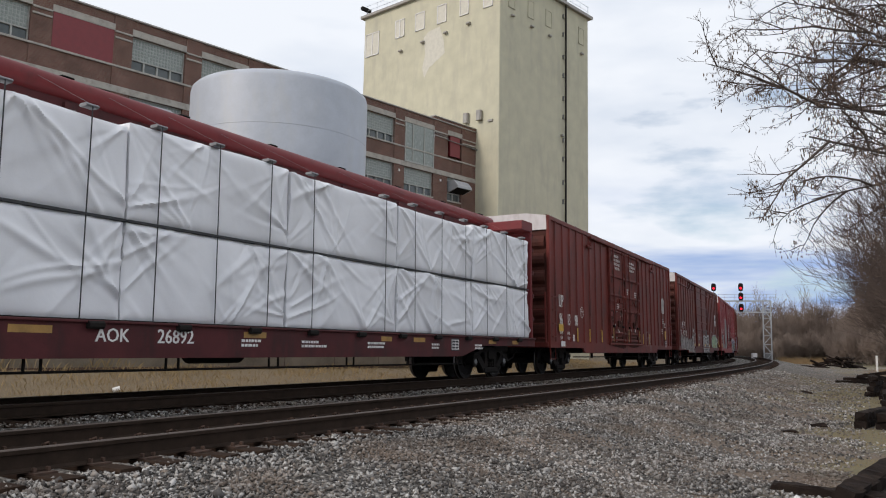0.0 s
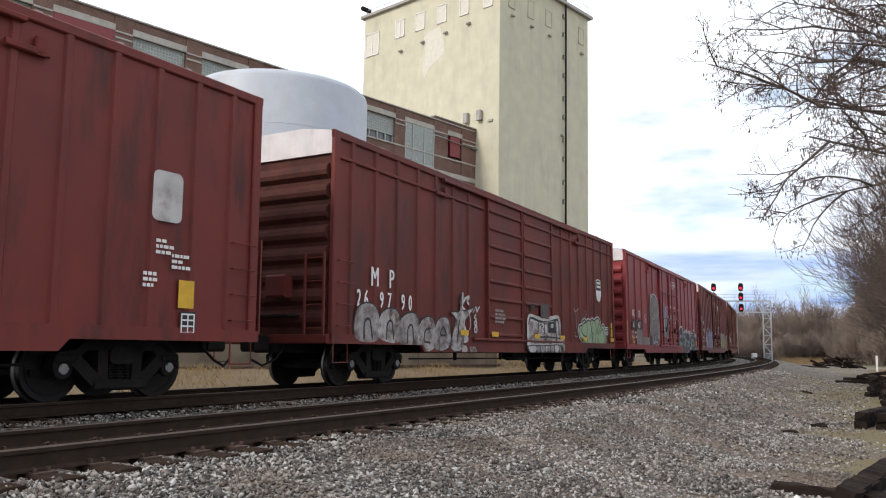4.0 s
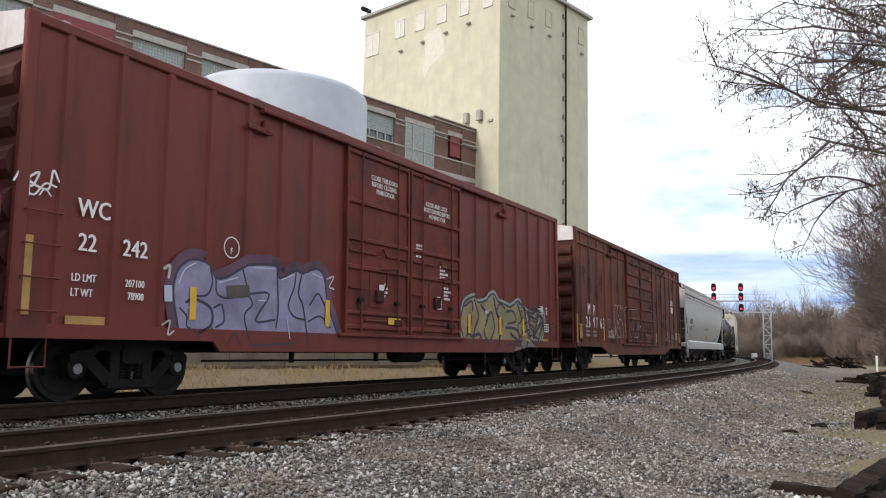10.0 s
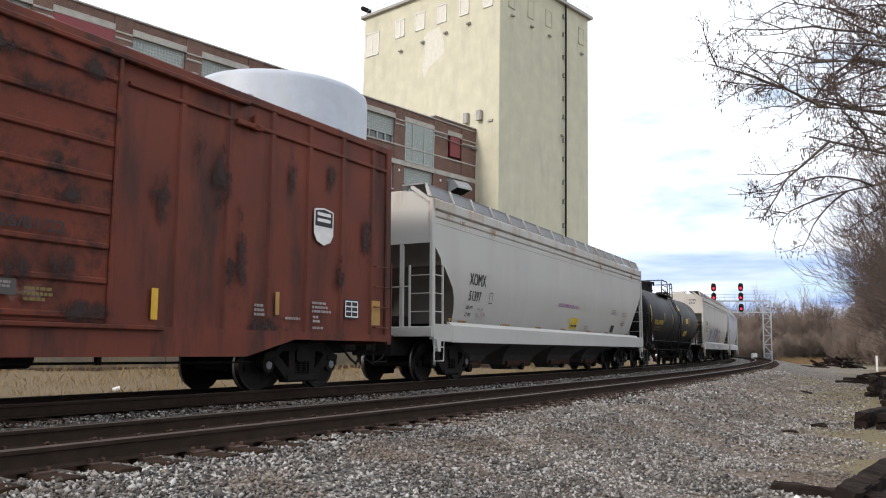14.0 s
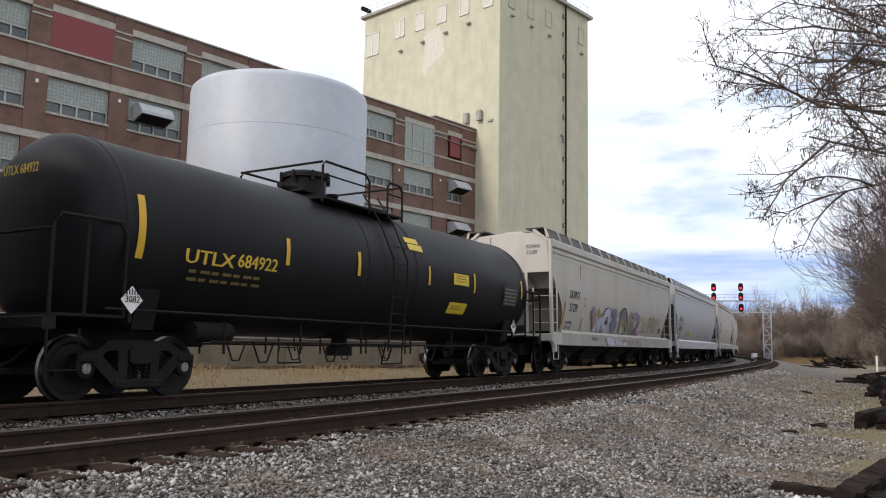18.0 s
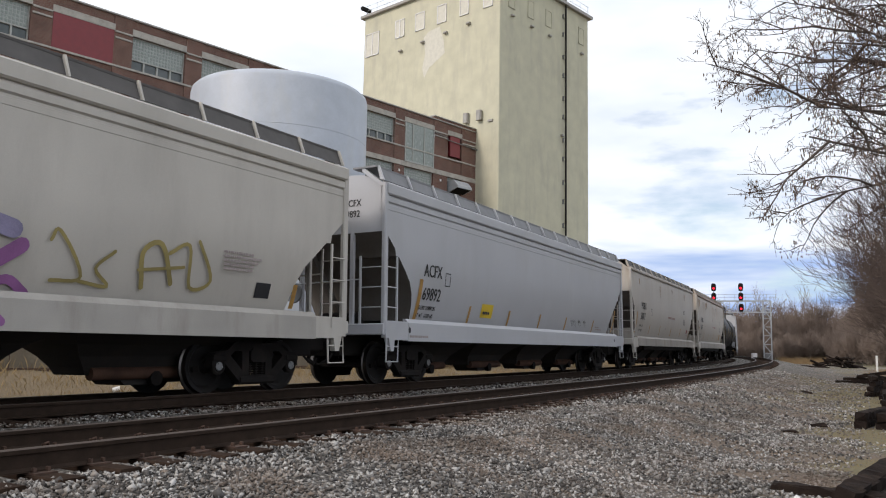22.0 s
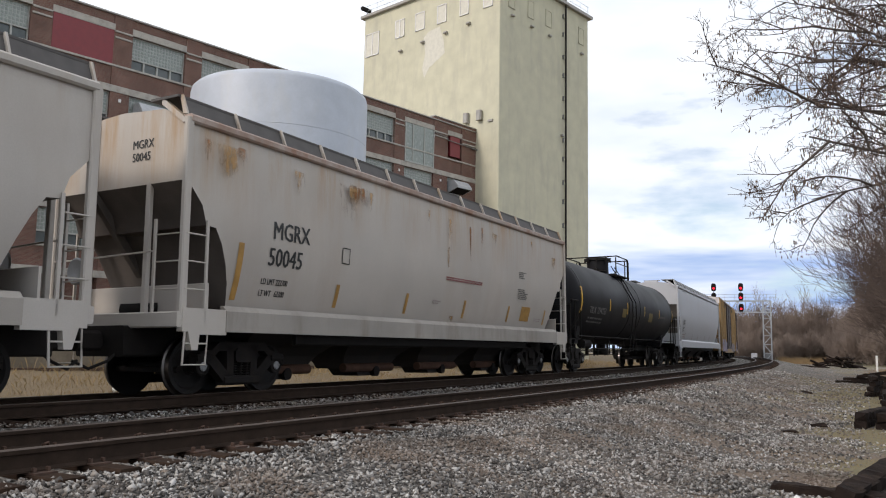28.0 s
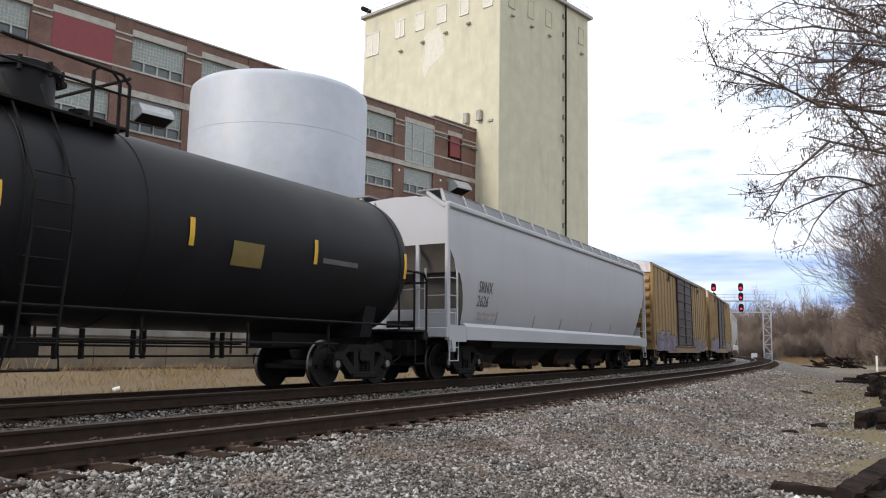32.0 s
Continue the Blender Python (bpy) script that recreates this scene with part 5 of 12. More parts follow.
def patch(car, x0, x1, z0, z1, y, material, name="paint_patch", label="", corner=0.0):
    b = MB()
    if corner:
        pts = []
        for cx, cz, a0 in ((x1 - corner, z0 + corner, -90), (x1 - corner, z1 - corner, 0), (x0 + corner, z1 - corner, 90), (x0 + corner, z0 + corner, 180)):
            for k in range(4):
                a = radians(a0 + k * 30)
                pts.append((cx + corner * math.cos(a), y, cz + corner * math.sin(a)))
        b.poly(pts)
    else:
        b.poly([(x0, y, z0), (x1, y, z0), (x1, y, z1), (x0, y, z1)])
    return part(name, b, material, car, label)


def ring(car, x, z, r, y, material, w=0.02):
    b = MB()
    n = 24
    v = [((x + rr * math.cos(2 * math.pi * k / n)), y, z + rr * math.sin(2 * math.pi * k / n)) for rr in (r - w, r) for k in range(n)]
    b.add(v, [(k, (k + 1) % n, n + (k + 1) % n, n + k) for k in range(n)])
    part("stencil_ring", b, material, car)


M_GRIME = mat("brown_black_door_grime", (0.062, 0.021, 0.016), 0.8, spec=0.2, var=0.5, scale=5, stain=(0.13, 0.032, 0.024), stain_amt=0.8, stain_scale=4.0)
M_SCRAPE = mat("scraped_pink_paint", (0.26, 0.085, 0.075), 0.75, spec=0.2, var=0.4, scale=6, stain=(0.10, 0.03, 0.025), stain_amt=0.8, stain_scale=5.0)
M_DARKRED = mat("grimy_dark_red_iron", (0.05, 0.018, 0.014), 0.75, spec=0.2, var=0.4)


def boxcar(name, label, s_l, s_r, paint, style, ribs=7, top=5.03, belly=False, band=False, end_n=8, door_paint=None):
    """A sixty-foot boxcar with outside posts, double doors, corrugated ends, ladders and trucks."""
    half = (s_r - s_l) / 2
    car = make_car(name, label, "boxcar", (s_l + s_r) / 2, half - 2.25)
    W = 1.50
    zf = 0.98 if not belly else 1.02
    bz = [(-W, zf), (-W, top - 0.06), (-W + 0.05, top), (-0.75, top + 0.11), (0.75, top + 0.11), (W - 0.05, top), (W, top - 0.06), (W, zf)]
    part("body", MB().prism(bz, -half + 0.09, half - 0.09), paint, car)
    # roof ribs
    for k in range(int(half * 2 / 1.25)):
        x = -half + 0.6 + k * 1.25
        part("roof_rib", MB().prism([(-W + 0.02, top + 0.005), (-0.75, top + 0.112), (0.75, top + 0.112), (W - 0.02, top + 0.005), (W - 0.05, top + 0.05), (0.75, top + 0.16), (-0.75, top + 0.16), (-W + 0.05, top + 0.05)], x - 0.05, x + 0.05), M_GALV, car)
    for e in (-1, 1):
        part("roof_rail", MB().bbox(-half, half, e * W - 0.05 if e > 0 else -W - 0.05, e * W + 0.05 if e > 0 else -W + 0.05, top - 0.16, top - 0.005, 0.02), paint, car)
        # side sill: drops between the trucks
        if belly:
            sill = [(-half, 0.92), (-half + 3.0, 0.92), (-half + 4.2, 0.62), (half - 4.2, 0.62), (half - 3.0, 0.92), (half, 0.92), (half, 1.06), (-half, 1.06)]
        else:
            sill = [(-half, 0.86), (-half + 3.4, 0.86), (-half + 3.55, 0.70), (half - 3.55, 0.70), (half - 3.4, 0.86), (half, 0.86), (half, 1.05), (-half, 1.05)]
        part("side_sill", MB().prism(sill, e * (W - 0.02), e * (W + 0.05), 1), paint, car)
        # corner posts
        for x in (-half + 0.09, half - 0.09):
            part("corner_post", MB().bbox(x - 0.09, x + 0.09, e * W - 0.055, e * W + 0.055, 0.98, top - 0.02, 0.02), paint, car)
        n = ribs
        for sgn in (-1, 1):
            a, c = sgn * 2.55, sgn * (half - 0.64)
            for k in range(1, n + 1):
                x = a + (c - a) * k / n
                part("side_post", MB().prism([(x - 0.075, e * W), (x - 0.045, e * (W + 0.042)), (x + 0.045, e * (W + 0.042)), (x + 0.075, e * W)], 1.05, top - 0.14, 2), paint, car)
        if band:
            for sgn in (-1, 1):
                part("side_belt", MB().bbox(min(sgn * 2.55, sgn * (half - 0.15)), max(sgn * 2.55, sgn * (half - 0.15)), e * W - 0.05, e * W + 0.05, top - 0.56, top - 0.49, 0.015), paint, car)
    # doors
    dp = door_paint or paint
    for e in (-1, 1):
        for a, c in ((-2.4, -0.03), (0.03, 2.4)):
            y0, y1 = sorted((e * (W + 0.005), e * (W + 0.055)))
            d = part("door", MB().box(a, c, y0, y1, 1.08, top - 0.22), dp, car, "sliding double door leaf")
            ys, yl = sorted((e * (W + 0.055), e * (W + 0.10)))
            if style == "corrugated":
                for k in range(8):
                    z = 1.17 + 0.48 * k
                    part("door_rib", MB().bbox(a + 0.1, c - 0.1, ys, yl, z - 0.045, z + 0.045, 0.02), dp, d)
            else:
                for z in (1.2, 2.40, 2.98, 3.74, top - 0.30):
                    part("door_rib", MB().bbox(a + 0.05, c - 0.05, ys, yl, z - 0.05, z + 0.05, 0.02), dp, d)
                for x in (a + 0.5, c - 0.5):
                    part("lock_rod", MB().tube([(x, e * (W + 0.11), 1.1), (x, e * (W + 0.11), top - 0.26)], 0.022, 6), dp, d)
                    part("rod_bracket", MB().bbox(x - 0.07, x + 0.07, ys, e * (W + 0.13) if e > 0 else yl, 1.7, 1.78, 0.01) if e > 0 else MB().bbox(x - 0.07, x + 0.07, -W - 0.13, -W - 0.055, 1.7, 1.78, 0.01), M_BLACK, d)
                m = (a + c) / 2
                part("lock_plate", MB().bbox(m - 0.34, m + 0.22, *sorted((e * (W + 0.056), e * (W + 0.075))), 1.62, 2.3, 0.01), dp, d)
                part("lock_box", MB().bbox(m - 0.16, m + 0.1, *sorted((e * (W + 0.076), e * (W + 0.15))), 1.72, 1.98, 0.03), M_DARKRED, d, "grimy door lock box")
                part("lock_handle", MB().tube([(m - 0.02, e * (W + 0.16), 1.86), (m + 0.12, e * (W + 0.17), 2.05), (m + 0.16, e * (W + 0.17), 2.4)], 0.018, 5), M_DARKRED, d)
                part("lock_link", MB().tube([(m + 0.05, e * (W + 0.12), 2.42), (c - 0.5, e * (W + 0.12), 2.5)], 0.016, 5), dp, d)
                for zz, x2, x3 in ((2.72, a + 0.12, m - 0.1), (2.72, m + 0.25, c - 0.12), (1.98, a + 0.12, a + 0.7), (1.34, m - 0.5, m + 0.5)):
                    part("door_crank", MB().bbox(x2, x3, *sorted((e * (W + 0.06), e * (W + 0.095))), zz - 0.02, zz + 0.02, 0.008), dp, d)
                part("crank_link", MB().tube([(m - 0.1, e * (W + 0.09), 2.72), (m, e * (W + 0.1), 2.86), (m + 0.1, e * (W + 0.1), 2.86), (m + 0.25, e * (W + 0.09), 2.72)], 0.018, 5), dp, d)
                part("door_roller", MB().bbox(m + 0.55, m + 0.85, *sorted((e * (W + 0.056), e * (W + 0.12))), 1.26, 1.40, 0.02), M_DARKRED, d)
                part("door_foot_bar", MB().bbox(a + 0.05, c - 0.05, ys, yl, 1.44, 1.52, 0.02), dp, d)
            for x in (a + 0.035, c - 0.035):
                part("door_edge", MB().bbox(x - 0.035, x + 0.035, ys, yl, 1.08, top - 0.22, 0.015), dp, d)
        low = 2.6 if style == "plug" else 3.3
        for z0, z1 in ((1.0, 1.07), (top - 0.23, top - 0.15)):
            y0, y1 = sorted((e * (W + 0.003), e * (W + 0.12)))
            part("door_track", MB().bbox(-(low if z0 < 2 else 4.9), low if z0 < 2 else 4.9, y0, y1, z0, z1, 0.015), dp, car)
        for x in (-4.95, 4.95):
            y0, y1 = sorted((e * (W + 0.04), e * (W + 0.1)))
            part("door_stop", MB().bbox(x - 0.3, x + 0.3, y0, y1, top - 0.60, top - 0.50, 0.02).bbox(x + 0.1, x + 0.25, y0, y1 + 0.02, top - 0.60, top - 0.35, 0.02), dp, car)
    # corrugated ends with a pale top
    for e in (-1, 1):
        x0 = e * (half - 0.09)
        # Darker than the sides: shade and grime share one end colour.
        grimy = paint if paint is M_NK or paint is M_YEL else M_ENDSHADE
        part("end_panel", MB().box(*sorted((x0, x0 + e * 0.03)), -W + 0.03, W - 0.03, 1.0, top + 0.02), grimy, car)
        part("end_cap", MB().prism([(-W - 0.02, top - 0.47), (W + 0.02, top - 0.47), (W + 0.02, top - 0.02), (0.75, top + 0.1), (-0.75, top + 0.1), (-W - 0.02, top - 0.02)], *sorted((x0 + e * 0.031, x0 + e * 0.085))), M_WHTOP, car, "pale chalky end top panel")
        for k in range(end_n):
            z = 1.15 + (top - 0.6 - 1.15) * (k + 0.5) / end_n
            h = (top - 1.75) / end_n * 0.30
            prof = [(x0 + e * 0.03, z - h * 1.35), (x0 + e * 0.13, z - h * 0.7), (x0 + e * 0.15, z), (x0 + e * 0.13, z + h * 0.7), (x0 + e * 0.03, z + h * 1.35)]
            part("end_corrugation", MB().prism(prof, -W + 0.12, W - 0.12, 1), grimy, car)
        part("end_sill", MB().bbox(*sorted((x0 + e * 0.0, x0 + e * 0.2)), -W, W, 0.86, 1.04, 0.02), paint, car)
        # end ladder, brake wheel and platform
        add_ladder(car, ((x0 + e * 0.24, -W + 0.05, 1.15), (x0 + e * 0.24, -W + 0.05, 2.5)), ((x0 + e * 0.24, -W + 0.5, 1.15), (x0 + e * 0.24, -W + 0.5, 2.5)), 4, 0.014, paint, "end_ladder")
        for yy in (-W + 0.05, -W + 0.5):
            part("ladder_stile", MB().bbox(*sorted((x0 + e * 0.22, x0 + e * 0.26)), yy - 0.025, yy + 0.025, 1.0, 2.6, 0.005), paint, car)
        part("brake_housing", MB().bbox(*sorted((x0 + e * 0.15, x0 + e * 0.4)), -0.62, -0.15, 1.75, 2.2, 0.04), M_CAP if paint is M_NK else M_BLACK if e > 0 else paint, car)
        part("brake_step", MB().box(*sorted((x0 + e * 0.1, x0 + e * 0.5)), -0.8, 0.4, 1.38, 1.42), M_BLACK, car)
        # side grab irons and stirrup
        for sy in (-1, 1):
            for k in range(4):
                z = 1.2 + 0.42 * k
                y = sy * (W + 0.11)
                part("grab_iron", MB().tube([(e * (half - 0.12), sy * (W + 0.04), z), (e * (half - 0.12), y, z), (e * (half - 0.62), y, z), (e * (half - 0.62), sy * (W + 0.03), z)], 0.012, 5), paint, car)
            part("stirrup", MB().tube([(e * (half - 0.08), sy * (W + 0.02), 0.98), (e * (half - 0.08), sy * (W + 0.02), 0.5), (e * (half - 0.55), sy * (W + 0.02), 0.5), (e * (half - 0.55), sy * (W + 0.02), 0.98)], 0.018, 5), M_BLACK if belly else paint, car)
    # underframe
    part("centre_sill", MB().bbox(-half - 0.1, half + 0.1, -0.28, 0.28, 0.68, 0.98, 0.03), M_BLACK, car)
    for x in np.arange(-half + 4.2, half - 4, 1.7):
        part("cross_bearer", MB().box(x - 0.06, x + 0.06, -W + 0.03, W - 0.03, 0.76, 0.98), M_BLACK, car)
    part("air_reservoir", MB().lathe([(0.001, -0.6), (0.2, -0.55), (0.2, 0.55), (0.001, 0.6)], 16, "x", (1.2, -0.75, 0.66)), M_BLACK, car, smooth=True)
    part("brake_rod", MB().tube([(-half + 3.6, -1.1, 0.55), (half - 3.6, -1.1, 0.52)], 0.02, 5), M_BLACK, car)
    for x in (-3.4, -0.6, 2.6):
        part("hanger", MB().bbox(x - 0.04, x + 0.04, -1.14, -1.06, 0.5, 0.85, 0.01), M_BLACK, car)
    for x in (-half + 2.25, half - 2.25):
        add_truck(car, x)
    add_couplers(car, half)
    return car, half, -W - 0.048


def reflectors(car, xs, z0, h, y, material=M_REFL, w=0.1, lean=0.0):
    for x in xs:
        part("reflector", MB().poly([(x, y, z0), (x + w, y, z0), (x + w + lean, y, z0 + h), (x + lean, y, z0 + h)]), material, car)


def hopper(name, label, s_l, s_r, paint, pods=4, top=4.30, ribbed=True, deck=None, bays=None, slope=None, sill=None, edge=None):
    """A covered hopper: bulging sides, sloped ends, roof with walkway, corner posts, ladders, discharge bays and trucks."""
    half = (s_r - s_l) / 2
    car = make_car(name, label, "hopper car", (s_l + s_r) / 2, half - 1.95)
    zs, W = 1.42, 1.57
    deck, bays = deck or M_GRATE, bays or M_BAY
    H = half - 0.12

    def y_at(z):
        # bulge of the side between the sill and the roof's edge
        t = (z - zs) / (top - zs)
        return W - 0.03 - 0.26 * max(0, (0.5 - t) / 0.5) ** 2 - 0.2 * max(0, t - 0.86)
    xs, lows = [], []
    slope_x, zmid = 1.9, 3.27
    if ribbed:
        cut = ((0.0, zmid), (0.40, 2.92), (0.43, 2.77), (0.56, 2.76), (0.84, 2.50), (1.09, 2.27), (1.25, 2.02), (1.35, 1.75), (1.42, zs))
    else:
        zmid = 3.34
        cut = ((0.0, zmid), (0.33, 2.98), (0.43, 2.68), (0.64, 2.66), (0.80, 2.42), (0.94, 2.12), (1.06, 1.8), (1.16, zs))
    for dx, lo in cut:
        xs.append(-H + dx)
        lows.append(lo)
    X = xs + [-x for x in reversed(xs)]
    LO = lows + list(reversed(lows))
    b = MB()
    n = 15
    ring_n = 2 * n + 3
    for x, lo in zip(X, LO):
        zz = [lo + (top - lo) * k / 14 for k in range(15)]
        pts = [(x, -y_at(z), z) for z in zz] + [(x, -0.95, top + 0.24), (x, 0.0, top + 0.30), (x, 0.95, top + 0.24)] + [(x, y_at(z), z) for z in reversed(zz)]
        b.v += pts
    for i in range(len(X) - 1):
        for j in range(ring_n - 1):
            b.f.append((i * ring_n + j, i * ring_n + j + 1, (i + 1) * ring_n + j + 1, (i + 1) * ring_n + j))
            b.m.append(0)
        b.f.append((i * ring_n + ring_n - 1, i * ring_n, (i + 1) * ring_n, (i + 1) * ring_n + ring_n - 1))
        b.m.append(1)
    b.f += [tuple(range(ring_n - 1, -1, -1)), tuple(range((len(X) - 1) * ring_n, len(X) * ring_n))]
    b.m += [0, 0]
    # Slot 1 carries the painted-in shade of the end slopes.
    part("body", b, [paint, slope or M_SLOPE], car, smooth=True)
    y_out = -(W + 0.0)
    for e in (-1, 1):
        # side sill with its sloping shelf
        y0 = e * (W - 0.12)
        sb = 0.94 if ribbed else 1.01
        prof = [(y0, sb), (e * (W + 0.03), sb), (e * (W + 0.03), 1.34), (e * (W - 0.06), 1.43), (y0, 1.43)]
        part("side_sill", MB().prism(prof, -half + 1.0, half - 1.0), sill or paint, car)
        # roof edge: a stepped cornice
        if ribbed:
            for k, (za, zb, o) in enumerate(((top - 0.235, top + 0.03, 0.075), (top - 0.415, top - 0.25, 0.045), (top - 0.585, top - 0.43, 0.022))):
                part("roof_edge_rib", MB().bbox(-H, H, *sorted((e * (W - 0.16), e * (W - 0.045 + o))), za, zb, 0.03), paint, car)
        else:
            part("roof_edge_rib", MB().bbox(-H, H, *sorted((e * (W - 0.2), e * (W + 0.02))), top - 0.06, top + 0.08, 0.03), edge or paint, car)
        # corner posts from platform to roof
        for sx in (-1, 1):
            part("corner_post", MB().bbox(sx * H - 0.07, sx * H + 0.07, *sorted((e * (W - 0.09), e * (W + 0.01))), 1.1, top + 0.02, 0.02), paint, car)
            a = MB().prism([(e * (W - 0.02), top - 0.04), (e * 0.95, top + 0.42), (e * 0.95, top + 0.30), (e * (W - 0.12), top - 0.06)], *sorted((sx * H - 0.05, sx * H + 0.05)))
            part("roof_corner", a, paint, car)
            # side ladder
            lx = sx * (H - 0.43)
            part("ladder_stile", MB().bbox(lx - 0.025, lx + 0.025, *sorted((e * (W - 0.02), e * (W + 0.02))), 1.15, 2.75, 0.005), paint, car)
            add_ladder(car, ((sx * H, e * (W + 0.01), 1.22), (sx * H, e * (W + 0.01), 2.5)), ((lx, e * W, 1.22), (lx, e * W, 2.5)), 4, 0.013, paint, "side_ladder")
            part("stirrup", MB().tube([(sx * (H - 0.05), e * W, 1.12), (sx * (H - 0.02), e * W, 0.5), (sx * (H - 0.48), e * W, 0.5), (sx * (H - 0.52), e * W, 1.12)], 0.02, 5), paint, car)
            part("stirrup_rung", MB().tube([(sx * (H - 0.03), e * W, 0.82), (sx * (H - 0.5), e * W, 0.82)], 0.014, 5), paint, car)
            # jacking bracket and end of the sill
            part("sill_end", MB().prism([(sx * (H + 0.02), 1.0), (sx * (H + 0.02), 1.36), (sx * (half - 1.02), 1.36), (sx * (half - 1.02), 0.96), (sx * (half - 0.45), 0.96), (sx * (half - 0.42), 0.72), (sx * (half - 0.30), 0.72), (sx * (half - 0.22), 1.0)], *sorted((e * (W - 0.1), e * (W + 0.02))), 1), paint, car)
    for sx in (-1, 1):
        # end frame: cross beam, slope ribs, platform, hand rails
        part("end_beam", MB().bbox(*sorted((sx * (H - 0.06), sx * (H + 0.12))), -W, W, 1.06, 1.3, 0.02), paint, car)
        part("platform", MB().box(*sorted((sx * (half - 2.1), sx * H)), -W + 0.1, W - 0.1, 1.08, 1.13), M_BLACK, car)
        # a rib runs on from the end post down the slope sheet
        p = [(sx * (H + 0.06), zmid), (sx * (H + 0.06), zmid - 0.1), (sx * (H - 1.7), 1.13), (sx * (H - 1.8), 1.2), (sx * (H - 0.02), zmid + 0.02)]
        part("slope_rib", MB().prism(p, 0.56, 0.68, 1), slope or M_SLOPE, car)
        if not ribbed:
            part("end_apron", MB().bbox(*sorted((sx * (H - 0.62), sx * (H - 0.58))), -W + 0.12, W - 0.12, 1.13, 1.78, 0.01), paint, car)
        part("end_rib", MB().box(*sorted((sx * H, sx * (H + 0.06))), 0.56, 0.68, zmid, top + 0.2), paint, car)
        for y in (-0.62, 0.62):
            part("end_stay", MB().bbox(*sorted((sx * (H - 0.07), sx * (H + 0.01))), y * 1.1 - 0.05, y * 1.1 + 0.05, 1.12, zmid + 0.03, 0.01), paint, car)
        add_ladder(car, ((sx * (H + 0.05), -W + 0.06, 1.22), (sx * (H + 0.05), -W + 0.06, 2.5)), ((sx * (H + 0.05), -W + 0.62, 1.22), (sx * (H + 0.05), -W + 0.62, 2.5)), 4, 0.013, paint, "end_ladder")
        part("ladder_stile", MB().bbox(*sorted((sx * (H + 0.03), sx * (H + 0.07))), -W + 0.6, -W + 0.65, 1.1, 2.75, 0.005), paint, car)
        part("hand_rail", MB().tube([(sx * (H + 0.06), -0.95, 2.25), (sx * (H + 0.06), 0.95, 2.2), (sx * (H + 0.06), W - 0.1, 2.2)], 0.016, 5), paint, car)
        part("air_reservoir", MB().lathe([(0.001, -0.5), (0.2, -0.45), (0.2, 0.45), (0.001, 0.5)], 14, "y", (sx * (H - 0.75), 0.1, 1.4)), M_BLACK, car, smooth=True)
        part("brake_wheel", MB().lathe([(0.2, sx * (H + 0.14)), (0.23, sx * (H + 0.16)), (0.2, sx * (H + 0.18)), (0.05, sx * (H + 0.16))], 16, "x", (0, 0.75, 2.0)), M_STEEL, car)
    # roof walkway and hatch trough
    for e in (-1, 1):
        yy = sorted((e * 0.72, e * (W - 0.24)))
        part("running_board", MB().box(-half + 0.05, half - 0.05, yy[0], yy[1], top + 0.37, top + 0.41), deck, car, "roof walkway grating")
        # One deck-coloured sheet for the walkway's side and the shaded roof behind it.
        wall = MB()
        wall.add([(-H, e * (W - 0.25), top + 0.38), (H, e * (W - 0.25), top + 0.38), (H, e * (W - 0.13), top + 0.10), (-H, e * (W - 0.13), top + 0.10)], [(0, 1, 2, 3)])
        part("roof_slope", wall, deck, car)
        k = int(2 * H / 1.15)
        for i in range(k + 1):
            x = -H + 2 * H * i / k
            part("walkway_bracket", MB().prism([(e * (W - 0.07), top + 0.08), (e * (W - 0.20), top + 0.41), (e * (W - 0.26), top + 0.41), (e * (W - 0.17), top + 0.10)], x - 0.017, x + 0.017), paint, car)
    part("hatch_trough", MB().bbox(-H + 0.6, H - 0.6, -0.34, 0.34, top + 0.28, top + 0.42, 0.04), paint, car, "long roof hatch cover")
    for i in range(6):
        x = -H + 1.0 + (2 * H - 2.0) * i / 5
        part("hatch_latch", MB().bbox(x - 0.06, x + 0.06, -0.45, 0.45, top + 0.42, top + 0.47, 0.01), M_STEEL, car)
    # discharge bays
    span = 2 * (H - slope_x - 0.05)
    for i in range(pods):
        c = -span / 2 + span * (i + 0.5) / pods
        u = span / pods
        # a broad funnel with rounded shoulders, then the outlet box and its cross pipe
        lev = ((1.08, 0.495, 1.28), (0.94, 0.465, 1.00), (0.80, 0.40, 0.74), (0.62, 0.345, 0.52), (0.46, 0.305, 0.42), (0.34, 0.285, 0.38))
        bay = MB()
        for z, wx, wy in lev:
            bay.v += [(c - u * wx, -wy, z), (c + u * wx, -wy, z), (c + u * wx, wy, z), (c - u * wx, wy, z)]
        for k in range(len(lev) - 1):
            bay.f += [(4 * k + j, 4 * k + (j + 1) % 4, 4 * k + 4 + (j + 1) % 4, 4 * k + 4 + j) for j in range(4)]
        bay.f += [(0, 3, 2, 1), tuple(range(4 * len(lev) - 4, 4 * len(lev)))]
        bay.m = [0] * len(bay.f)
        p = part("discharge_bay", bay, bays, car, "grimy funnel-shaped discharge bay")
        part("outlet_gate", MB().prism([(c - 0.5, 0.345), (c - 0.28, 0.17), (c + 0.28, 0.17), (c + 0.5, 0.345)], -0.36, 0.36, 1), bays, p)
        part("outlet_tube", MB().lathe([(0.10, -0.95), (0.10, 0.95)], 12, "x", (c, -0.40, 0.36)), M_PIPE, p, "rust-brown outlet pipe", smooth=True)
        part("outlet_cap", MB().lathe([(0.12, -0.52), (0.12, -0.40), (0.08, -0.38)], 10, "y", (c + 0.2, 0, 0.27)), M_TRUCK, p)
